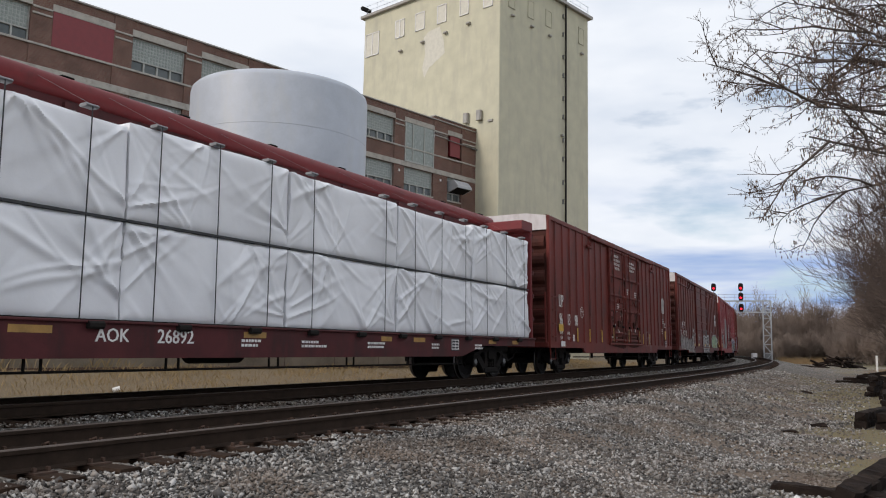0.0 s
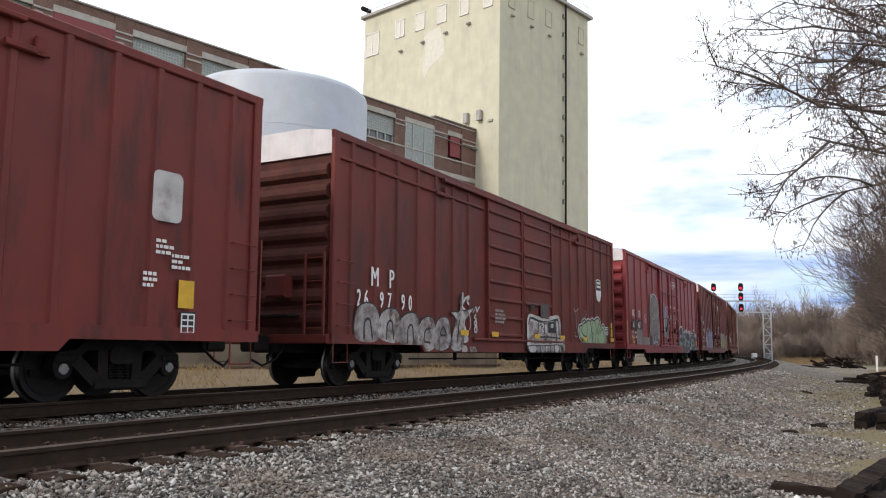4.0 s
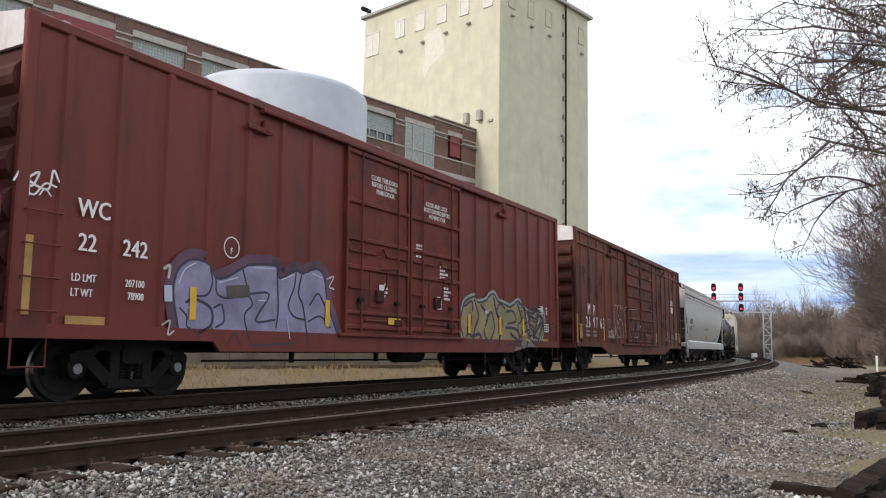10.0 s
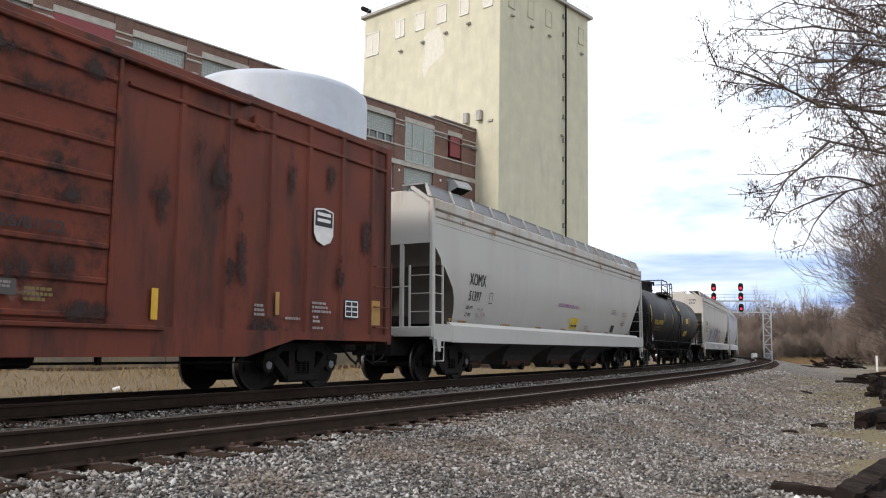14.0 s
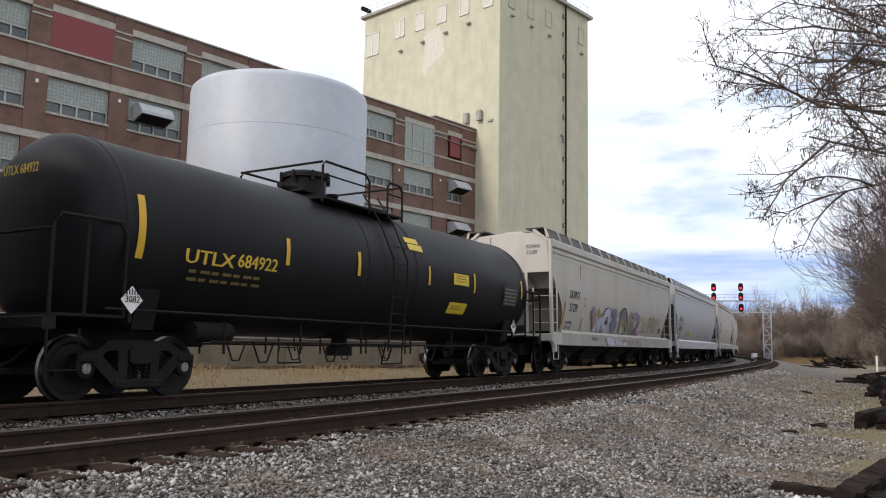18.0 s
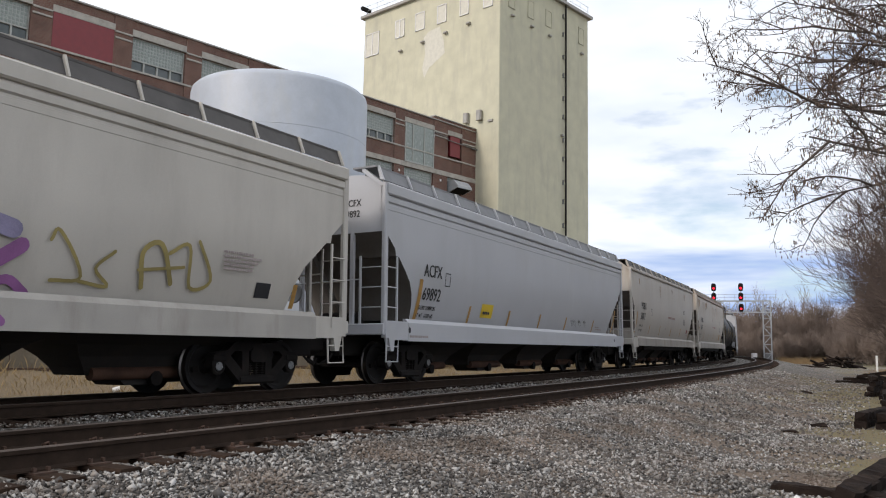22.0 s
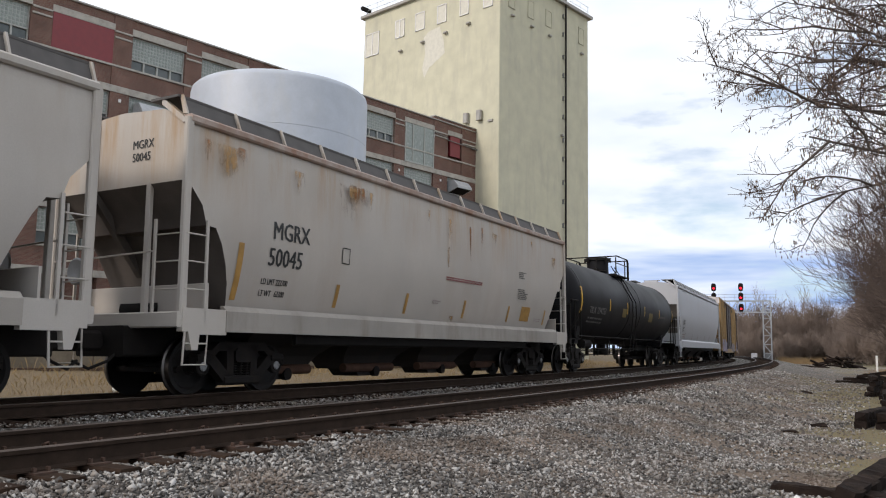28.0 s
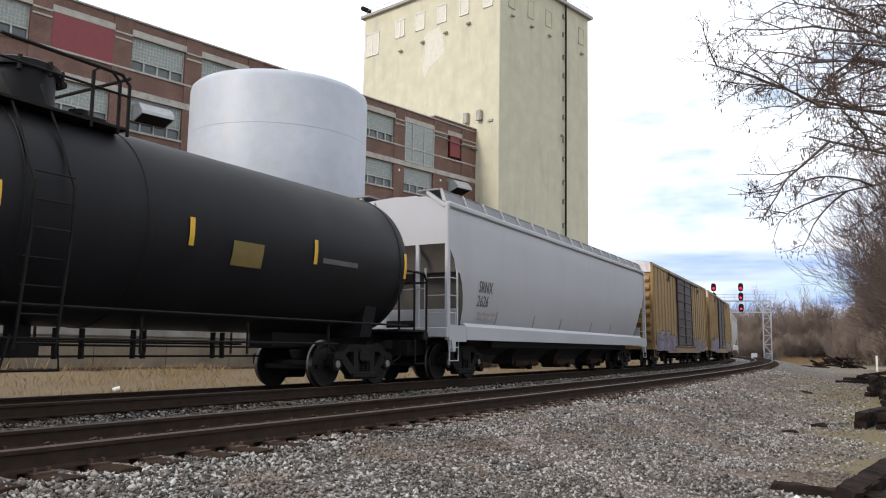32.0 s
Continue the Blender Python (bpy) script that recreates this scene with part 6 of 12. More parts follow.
        part("bay_seam", MB().box(c - 0.02, c + 0.02, -1.31, -1.24, 0.95, 1.06), bays, p)
    part("centre_sill", MB().bbox(-half + 2.9, half - 2.9, -0.3, 0.3, 0.94, 1.08, 0.03), M_BLACK, car)
    if not ribbed:
        for e in (-1, 1):
            part("side_girder", MB().bbox(-half + 3.0, half - 3.0, *sorted((e * 1.28, e * 1.38)), 0.82, 1.02, 0.03), M_BLACK, car)
    for e in (-1, 1):
        part("draft_sill", MB().bbox(*sorted((e * (half - 3.4), e * (half + 0.1))), -0.55, 0.55, 0.62, 1.10, 0.03), M_BLACK, car)
    for x in (-half + 1.95, half - 1.95):
        add_truck(car, x)
    add_couplers(car, half)
    return car, half, y_out - 0.004, y_at


def on_side(y_at, z):
    return -y_at(z) - 0.006


def tank_car(name, label, s_l, s_r, dome, rails, r, zc, rise, lid, tall, rods=False, climb=0.0):
    """A black tank car: barrel with dished heads, saddles, dome platform, ladders, hand rails, trucks. s_l..s_r: the heads' tips."""
    half = (s_r - s_l) / 2
    car = make_car(name, label, "tank car", (s_l + s_r) / 2, half - 1.4)
    hd = 0.62
    prof = [(0.001, -half)]
    for k in range(1, 9):
        a = k / 8 * math.pi / 2
        prof.append((r * math.sin(a) ** 0.9, -half + hd * (1 - math.cos(a))))
    for x in (-3.2, -3.14, 0.0):
        prof += [(r, x)]
    full = prof + [(a, -b) for a, b in reversed(prof[:-1])]
    b = MB().lathe(full, 64, "x", (0, 0, zc))
    part("tank_barrel", b, M_TANK, car, smooth=True)
    for x in (-half + 0.75, -0.95, 0.95, half - 0.75):
        part("weld_band", MB().lathe([(r - 0.01, x - 0.06), (r + 0.012, x - 0.04), (r + 0.012, x + 0.04), (r - 0.01, x + 0.06)], 64, "x", (0, 0, zc)), M_TANK, car, smooth=True)
    # stub sills and saddles
    for e in (-1, 1):
        part("stub_sill", MB().bbox(*sorted((e * (half - 3.4), e * (half + 0.75))), -0.3, 0.3, 0.78, 1.12, 0.03), M_BLACK, car)
        part("saddle", MB().prism([(-1.1, 1.02), (1.1, 1.02), (1.25, 1.75), (0.8, 1.3), (-0.8, 1.3), (-1.25, 1.75)], e * (half - 1.4) - 0.2, e * (half - 1.4) + 0.2), M_TANK, car)
        part("end_sill", MB().bbox(*sorted((e * (half + 0.3), e * (half + 0.5))), -1.5, 1.5, 0.98, 1.16, 0.02), M_BLACK, car)
        part("end_platform", MB().box(*sorted((e * (half - 0.75), e * (half + 0.45))), -1.5, 1.5, 1.16, 1.2), M_BLACK, car)
        for sy in (-1, 1):
            y = sy * 1.5
            part("end_hand_rail", MB().tube([(e * (half + 0.42), y, 1.18), (e * (half + 0.42), y, 2.35), (e * (half + 0.3), y, 2.5), (e * (half - 0.6), y, 2.5), (e * (half - 0.72), y, 2.35), (e * (half - 0.72), y, 1.18)], 0.03, 6), M_BLACK, car, smooth=True)
            part("hand_rail_post", MB().tube([(e * (half - 0.1), y, 1.18), (e * (half - 0.1), y, 2.5)], 0.028, 6), M_BLACK, car)
            part("stirrup", MB().tube([(e * (half + 0.42), y, 1.0), (e * (half + 0.42), y, 0.45), (e * (half - 0.05), y, 0.45), (e * (half - 0.05), y, 1.0)], 0.02, 5), M_BLACK, car)
        part("end_rail_cross", MB().tube([(e * (half + 0.42), -1.5, 2.3), (e * (half + 0.42), 1.5, 2.3)], 0.025, 6), M_BLACK, car)
    # long walkway rail along the side, low
    for sy in (-1, 1):
        y = sy * 1.52
        part("side_rail", MB().tube([(-half + 0.4, y, 1.28), (0, y, 1.28), (half - 0.4, y, 1.28)], 0.022, 5), M_BLACK, car)
        part("lower_rail", MB().tube([(-half + 2.6, y * 0.85, 0.86), (half - 2.6, y * 0.85, 0.86)], 0.02, 5), M_BLACK, car)
        for k in range(6):
            x = -half + 2.9 + (2 * half - 5.8) * k / 5
            part("rail_post", MB().tube([(x, y * 0.85, 0.66), (x, y * 0.85, 1.2), (x, y * 0.97, 1.3)], 0.024, 5), M_BLACK, car)
        # ladder to the dome
        for x in (climb - 0.28, climb + 0.28):
            part("ladder_stile", MB().tube([(x, sy * 1.5, 0.72), (x, sy * (r + 0.13), zc - 0.4), (x, sy * (r + 0.13), zc + 0.2), (x, sy * 1.25, zc + 1.05), (x, sy * 0.8, zc + r + 0.2)], 0.022, 5), M_BLACK, car, smooth=True)
        for k in range(7):
            z = 0.8 + 0.36 * k
            yy = 1.53 if z < zc - 0.5 else r + 0.13
            part("ladder_rung", MB().tube([(climb - 0.28, sy * yy, z), (climb + 0.28, sy * yy, z)], 0.014, 5), M_BLACK, car)
        part("step", MB().tube([(climb - 0.32, sy * 1.48, 0.9), (climb - 0.4, sy * 1.42, 0.45), (climb + 0.4, sy * 1.42, 0.45), (climb + 0.32, sy * 1.48, 0.9)], 0.022, 5), M_BLACK, car)
    # dome, platform and rails
    zt = zc + r
    x0, x1 = rails
    part("dome", MB().lathe([(lid - 0.05, zt - 0.1), (lid - 0.05, zt + tall - 0.17), (lid + 0.02, zt + tall - 0.16), (lid + 0.02, zt + tall - 0.06), (lid - 0.06, zt + tall - 0.02), (0.001, zt + tall)], 32, "z", (dome, 0, 0)), M_TANK, car, "black valve dome with a flat lid", None, True)
    for k in range(8):
        w = k * math.pi / 4 + 0.2
        part("lid_bolt", MB().lathe([(0.035, zt + tall - 0.25), (0.035, zt + tall - 0.04)], 6, "z", (dome + (lid + 0.03) * math.cos(w), (lid + 0.03) * math.sin(w), 0)), M_BLACK, car)
    part("dome_handle", MB().bbox(dome + lid, dome + lid + 0.16, -0.1, 0.1, zt + tall - 0.2, zt + tall - 0.1, 0.02), M_BLACK, car)
    for y in (-0.86, 0.86):
        part("platform", MB().box(x0, x1, *sorted((y - 0.26, y + 0.26)), zt - 0.22, zt - 0.18), M_BLACK, car)
    for x in (x0 + 0.2, x1 - 0.2):
        part("platform", MB().box(x - 0.2, x + 0.2, -0.59, 0.59, zt - 0.02, zt + 0.03), M_BLACK, car)
    top = zt + rise
    for sy in (-1, 1):
        for a, c in ((x0, dome + lid + 0.35), (x1 - 0.62, x1)):
            part("platform_rail", MB().tube([(a, sy * 1.1, zt - 0.3), (a, sy * 1.1, top - 0.09), (a + 0.1, sy * 1.1, top), (c - 0.14, sy * 1.1, top), (c, sy * 1.1, top - 0.13), (c, sy * 1.1, zt - 0.3)], 0.027, 6), M_BLACK, car, smooth=True)
            part("platform_mid_rail", MB().tube([(a, sy * 1.1, zt + rise * 0.5), (c, sy * 1.1, zt + rise * 0.5)], 0.02, 5), M_BLACK, car)
    for x in (x0, x1):
        part("platform_cross_rail", MB().tube([(x, -1.1, top - 0.02), (x, 1.1, top - 0.02)], 0.026, 6), M_BLACK, car)
    part("safety_valve", MB().lathe([(0.10, zt - 0.05), (0.10, zt + 0.16), (0.15, zt + 0.17), (0.15, zt + 0.24)], 14, "z", (dome + lid + 0.45, 0, 0)), M_BLACK, car)
    part("fill_pipe", MB().tube([(dome - lid - 0.55, -0.2, zt + 0.08), (dome - lid + 0.1, -0.1, zt + 0.12)], 0.07, 8), M_BLACK, car, smooth=True)
    # brake rods in their hangers, or pipe trusses, between the trucks
    if rods:
        for z in (0.79, 0.62):
            part("brake_rod", MB().tube([(-half + 3.4, 0, z), (half - 3.4, 0, z)], 0.02, 6), M_BLACK, car)
        for e in (-1, 1):
            for x in (0.6, 1.05, 2.0, 2.2, 3.75, 3.98):
                part("rod_hanger", MB().box(e * x - 0.025, e * x + 0.025, -0.04, 0.04, 0.58, 1.05), M_BLACK, car)
    for sy in () if rods else (-1, 1):
        for k in range(5):
            x = -half + 3.9 + (2 * half - 7.8) * k / 4
            part("pipe_truss", MB().tube([(x - 0.28, sy * 1.25, 0.88), (x - 0.1, sy * 1.25, 0.52), (x + 0.1, sy * 1.25, 0.52), (x + 0.28, sy * 1.25, 0.88)], 0.018, 5), M_BLACK, car)
    part("bottom_outlet", MB().lathe([(0.3, 0.62), (0.3, 0.8), (0.18, 0.9), (0.18, 1.12)], 16, "z", (0, 0, 0)), M_BLACK, car)
    part("air_reservoir", MB().lathe([(0.001, -0.45), (0.17, -0.42), (0.17, 0.42), (0.001, 0.45)], 14, "x", (-half + 2.9, -0.95, 1.02)), M_BLACK, car, smooth=True)
    for x in (-half + 1.4, half - 1.4):
        add_truck(car, x)
    add_couplers(car, half - 0.05)

    def wrapped(name, a0, a1, x0, x1, material, lab="", n=6):
        """A painted band or panel that lies on the barrel: angles in degrees from its middle height up."""
        bb = MB()
        pts = []
        for x in (x0, x1):
            for k in range(n + 1):
                a = radians(a0 + (a1 - a0) * k / n)
                pts.append((x, -(r + 0.016) * math.cos(a), zc + (r + 0.016) * math.sin(a)))
        bb.add(pts, [(k, k + 1, n + 2 + k, n + 1 + k) for k in range(n)])
        return part(name, bb, material, car, lab)
    return car, half, zc, r, wrapped


def tank_letters(name, string, size, material, car, x, deg, zc, r, span):
    """Writing that follows the barrel; span: its length."""
    ob = letters(name, string, size, material, car, 0, 0, 0)
    me = ob.data
    lo, hi = min(v.co.x for v in me.vertices), max(v.co.x for v in me.vertices)
    for v in me.vertices:
        v.co.x = (v.co.x - lo) * span / (hi - lo)
    for v in me.vertices:
        a = radians(deg) + v.co.y / (r + 0.01)
        rr = r + 0.01 + v.co.z
        v.co = Vector((x + v.co.x, -rr * math.cos(a), zc + rr * math.sin(a)))
    ob.matrix_local = Matrix.Identity(4)
    return ob


def centerbeam(s_r):
    L = 22.6
    half = L / 2
    car = make_car("centerbeam_flatcar", "red centre-beam flatcar loaded with white-wrapped lumber bundles", "flatcar", s_r - half, half - 2.2)
    W = 1.42
    part("deck", MB().box(-half, half, -W + 0.02, W - 0.02, 1.06, 1.14), M_BLACK, car)
    for e in (-1, 1):
        prof = [(-half, 0.98), (-half + 3.4, 0.98), (-half + 4.6, 0.70), (half - 4.6, 0.70), (half - 3.4, 0.98), (half, 0.98), (half, 1.20), (-half, 1.20)]
        prof = [(a, b - 0.10) for a, b in prof]
        part("side_sill", MB().prism(prof, e * (W - 0.02), e * (W + 0.05), 1), M_CBEAM, car)
        part("sill_flange", MB().bbox(-half, half, *sorted((e * (W - 0.05), e * (W + 0.09))), 1.08, 1.12, 0.01), M_CBEAM, car)
        for k in range(14):
            x = -half + 1.2 + (L - 2.4) * k / 13
            part("winch", MB().bbox(x - 0.12, x + 0.12, *sorted((e * (W + 0.04), e * (W + 0.14))), 1.0, 1.11, 0.03), M_BLACK, car)
    for e in (-1, 1):
        b = MB().bbox(*sorted((e * (half - 0.12), e * half)), -W, W, 1.14, 4.5, 0.03)
        part("end_bulkhead", b, M_BULK, car, "red end bulkhead")
        for z in (1.7, 2.4, 3.1, 3.8, 4.25):
            part("bulkhead_rib", MB().bbox(*sorted((e * half, e * (half + 0.1))), -W, W, z - 0.06, z + 0.06, 0.02), M_CBEAM, car)
        part("bulkhead_top", MB().bbox(*sorted((e * (half - 0.75), e * (half + 0.02))), -W, W, 4.36, 4.64, 0.03), M_BULK, car, "red bulkhead top plate")
    part("centre_beam", MB().lathe([(0.15, -half + 0.1), (0.18, -half + 0.12), (0.18, half - 0.12), (0.15, half - 0.1)], 24, "x", (0, 0, 4.73)), M_BULK, car, "round red top chord of the centre beam", smooth=True)
    part("chord_web", MB().box(-half + 0.2, half - 0.2, -0.05, 0.05, 4.35, 4.56), M_CBEAM, car)
    for k in range(10):
        x = -half + 0.7 + (L - 1.4) * k / 9
        part("centre_post", MB().box(x - 0.08, x + 0.08, -0.12, 0.12, 1.12, 4.5), M_CBEAM, car)
        part("load_strap_anchor", MB().bbox(x - 0.1, x + 0.1, -0.06, 0.06, 4.905, 4.94, 0.015), M_BLACK, car)
    part("centre_sill", MB().bbox(-half - 0.1, half + 0.1, -0.3, 0.3, 0.7, 1.06, 0.03), M_BLACK, car)
    part("air_reservoir", MB().lathe([(0.001, -0.6), (0.22, -0.55), (0.22, 0.55), (0.001, 0.6)], 16, "x", (-1.0, -0.8, 0.72)), M_BLACK, car, smooth=True)
    part("pipe_rail", MB().tube([(-half + 4.2, -1.25, 0.42), (half - 4.2, -1.25, 0.42)], 0.02, 5), M_BLACK, car)
    for k in range(7):
        x = -half + 4.4 + (L - 8.8) * k / 6
        for dx in (-0.12, 0.12):
            part("pipe_hanger", MB().tube([(x + dx, -1.25, 0.40), (x + dx, -1.25, 0.95)], 0.022, 5), M_BLACK, car)
    for x in (-half + 2.2, half - 2.2):
        add_truck(car, x)
    add_couplers(car, half)
    return car, half, W


# ---- the train, in order from the camera's end ----
def wrapped_bundle(car, x0, x1, y0, y1, z0, z1, seed):
    """A lumber bundle in wrinkled white sheeting: a grid over front, top and ends, pushed in and out by folds."""
    rng = np.random.default_rng(seed)
    L, H = x1 - x0, z1 - z0
    nx, nz = int(L / 0.03), 46
    X, Z = np.meshgrid(np.linspace(0, L, nx + 1), np.linspace(0, H, nz + 1))
    d = 0.035 * np.sin(X * 1.7 + seed) * np.sin(Z / H * 3.1 + seed * 0.7) + 0.012 * np.sin(X * 4.1 + Z * 2.3 + seed * 2.0)
    # creases fan out from where the sheet is gathered: the corners and the foot of the straps
    foci = [(0.0, rng.uniform(0, 0.3) * H, 0.2, 1.25), (L, rng.uniform(0, 0.3) * H, 1.9, 2.95), (0.0, H, -1.2, -0.15), (L, H, 3.3, 4.3), (rng.uniform(0.25, 0.75) * L, 0.0, 0.5, 2.6), (rng.uniform(0.2, 0.8) * L, H, 3.6, 5.8)]
    for fx, fz, a0, a1 in foci:
        for _ in range(rng.integers(5, 9)):
            a, ln, am = rng.uniform(a0, a1), rng.uniform(0.3, 1.1), rng.uniform(0.018, 0.055) * rng.choice((1, 1, -0.7))
            P, Q = (X - fx) * np.cos(a) + (Z - fz) * np.sin(a), -(X - fx) * np.sin(a) + (Z - fz) * np.cos(a)
            Q = Q + 0.05 * np.sin(P * rng.uniform(1.5, 3.0) + a * 5)
            pp = np.maximum(P, 0)
            d += am * np.exp(-(Q / (0.024 + 0.034 * pp)) ** 2) * np.exp(-pp / ln) * (1 - np.exp(-pp / 0.15)) * (P > 0)
    # long slack folds and small puckers
    for _ in range(7):
        cx, cz, a, ln, w, am = rng.uniform(0, L), rng.uniform(0, H), rng.choice((-1, 1)) * rng.uniform(0.15, 0.9), rng.uniform(0.4, 1.2), rng.uniform(0.028, 0.07), rng.uniform(0.016, 0.045)
        P, Q = (X - cx) * np.cos(a) + (Z - cz) * np.sin(a), -(X - cx) * np.sin(a) + (Z - cz) * np.cos(a) + 0.06 * np.sin((X - cx) * 2.5)
        d += am * np.exp(-(Q / w) ** 2 - (P / ln) ** 2)
    edge = np.minimum(np.minimum(X, L - X), np.minimum(Z, H - Z))
    d -= 0.05 * np.exp(-edge / 0.05)
    b = MB()
    b.v = list(zip((x0 + X).ravel().tolist(), (y0 - d).ravel().tolist(), (z0 + Z).ravel().tolist()))
    for j in range(nz):
        for i in range(nx):
            k = j * (nx + 1) + i
            b.f.append((k, k + 1, k + nx + 2, k + nx + 1))
            b.m.append(0)
    # top, ends and back
    base = len(b.v)
    top0 = nz * (nx + 1)
    for i in range(nx + 1):
        b.v.append((x0 + i / nx * L, y1, z1 + 0.02 * noise.noise((i * 0.3, seed, 0))))
    for i in range(nx):
        b.f.append((top0 + i, top0 + i + 1, base + i + 1, base + i))
        b.m.append(0)
    for col, xx in ((0, x0), (nx, x1)):
        eb = len(b.v)
        for j in range(nz + 1):
            b.v.append((xx + 0.015 * noise.noise((j * 0.4, seed, col)), y1, z0 + j / nz * H))
        for j in range(nz):
            a, c = j * (nx + 1) + col, (j + 1) * (nx + 1) + col
            b.f.append((a, c, eb + j + 1, eb + j))
            b.m.append(0)
    return part("wrapped_load", b, M_WRAP, car, "wrinkled white sheet-wrapped lumber load", smooth=True)


def build_lumber_car():
    car, half, W = centerbeam(-101.55)
    edges = (11.08, 7.45, 3.85, 0.18, -3.38, -7.0, -10.95)
    cols = [(b + 0.02, a - 0.02) for a, b in zip(edges[:-1], edges[1:])]
    seed = 1
    for a, b in cols:
        for z0, z1 in ((1.13, 2.56), (2.60, 4.02)):
            for e in (-1, 1):
                seed += 1
                if e < 0:
                    wrapped_bundle(car, a, b, -W + 0.03, -0.16, z0, z1 + (0.05 * math.sin(seed * 2.1) if z0 > 2 else 0), seed)
                else:
                    part("wrapped_load", MB().bbox(a, b, 0.16, W - 0.03, z0, z1, 0.04), M_WRAP, car, "white sheet-wrapped lumber load")
        # Black strip stands for the shaded gap between the two tiers.
        for z in (2.58,):
            part("tier_gap_strip", MB().box(a, b, -W + 0.02, -W + 0.2, z - 0.018, z + 0.018), M_STRAP, car)
    # straps over the load; one is gone where the sheet has torn loose
    for k in range(18):
        x = 10.59 - 1.225 * k
        if k == 7:
            continue
        lean = 0.02 * math.sin(k * 2.3)
        part("load_strap", MB().prism([(x - 0.009, 1.1), (x + 0.009, 1.1), (x + 0.009 + lean, 4.10), (x - 0.009 + lean, 4.10)], -W - 0.047, -W - 0.040, 1), M_STRAP, car, "black load strap")
        part("strap_top", MB().add([(x + lean - 0.014, -W - 0.04, 4.10), (x + lean + 0.014, -W - 0.04, 4.10), (x + 0.014, -0.17, 4.76), (x - 0.014, -0.17, 4.76)], [(0, 1, 2, 3)]), M_STRAP, car)
        part("strap_corner", MB().bbox(x + lean - 0.10, x + lean + 0.10, -W - 0.05, -W + 0.12, 4.07, 4.12, 0.02), M_GALV, car, "grey strap corner guard")
    return car, half, W


LUMBER = build_lumber_car()
UP = boxcar("boxcar", "weathered red-brown boxcar with faded white numbers", -100.46, -82.05, M_UP, "plug", 8, 5.08, end_n=6, door_paint=M_UPDOOR)
MP2 = boxcar("boxcar", "oxide-red boxcar with green and white graffiti along its foot", -80.05, -61.5, M_MP2, "corrugated", 7, 5.05, band=True)
NK = boxcar("boxcar", "faded raspberry-red boxcar with black and teal graffiti", -59.70, -41.25, M_NK, "plug", 5, 5.03, end_n=7)
WC = boxcar("boxcar", "dark maroon boxcar with lilac and yellow graffiti", -39.80, -21.34, M_WC, "plug", 7, 5.06, end_n=6, door_paint=M_WCDOOR)
MP = boxcar("boxcar", "patchy weathered brown boxcar with a deep belly sill", -19.60, -1.05, M_MP, "corrugated", 6, 5.08, belly=True, band=True, end_n=7, door_paint=M_MPDOOR)
XO = hopper("covered_hopper", "off-white covered hopper car with a ribbed roof edge", 0.60, 20.05, M_HOPX, 4, deck=M_GALV, bays=M_GRATE)
UT = tank_car("tank_car", "glossy black tank car with yellow markings", 21.3, 36.84, -1.32, (-2.12, 0.87), 1.50, 2.49, 0.54, 0.50, 0.56)
DD = hopper("covered_hopper", "cream-grey covered hopper car with multicoloured graffiti", 38.0, 56.3, M_HOPD, 4, deck=M_GRATE, sill=M_SILLD)
AC = hopper("covered_hopper", "clean light-grey covered hopper car with black lettering", 57.45, 75.55, M_HOPW, 4, deck=M_GALV)
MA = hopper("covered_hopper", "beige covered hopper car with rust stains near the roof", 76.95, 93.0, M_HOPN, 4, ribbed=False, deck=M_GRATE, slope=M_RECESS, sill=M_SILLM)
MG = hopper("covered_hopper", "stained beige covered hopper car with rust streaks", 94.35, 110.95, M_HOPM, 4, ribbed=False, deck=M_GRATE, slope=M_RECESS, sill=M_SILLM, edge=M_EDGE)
TI = tank_car("tank_car", "matt black tank car with faded ochre markings", 111.85, 128.65, -0.22, (-1.28, 0.82), 1.57, 2.63, 0.62, 0.52, 0.70, rods=True, climb=-0.68)
SR = hopper("covered_hopper", "pale grey covered hopper car with smooth bulging sides", 129.85, 149.2, M_HOPW, 4, ribbed=False, deck=M_GALV)
Y1 = boxcar("boxcar", "mustard-yellow boxcar with dark doors and graffiti", 150.9, 168.7, M_YEL, "corrugated", 7, 5.0, door_paint=M_YDOOR)
Y2 = boxcar("boxcar", "faded yellow boxcar with dark brown doors", 170.3, 188.2, M_YEL, "corrugated", 7, 5.0, door_paint=M_YDOOR)
hopper("covered_hopper", "white covered hopper car at the far end of the train", 189.8, 207.5, M_HOPX, 4)


# ---- lettering, reflectors and graffiti ----
G_GREEN = mat("mint_green_spray", (0.27, 0.36, 0.22), 0.65, var=0.2, scale=1.5)
G_BLACK = mat("black_spray", (0.015, 0.015, 0.018), 0.6, var=0.3)
G_GREY = mat("grey_primer_spray", (0.22, 0.19, 0.185), 0.8, var=0.35, scale=2.5, stain=(0.10, 0.055, 0.055), stain_amt=0.75, stain_scale=2.6)
G_LGREY = mat("pale_grey_spray", (0.45, 0.42, 0.42), 0.7, var=0.2)
M_BOARD = mat("weathered_route_board", (0.085, 0.07, 0.064), 0.8, var=0.3, scale=4)
G_TEAL = mat("teal_spray", (0.03, 0.33, 0.29), 0.6, var=0.15)
G_LILAC = mat("lilac_spray", (0.235, 0.21, 0.32), 0.7, var=0.35, scale=2.2, stain=(0.12, 0.10, 0.17), stain_amt=0.6, stain_scale=1.8)
G_VIOLET = mat("violet_haze_spray", (0.10, 0.048, 0.075), 0.75, var=0.6, scale=1.5)
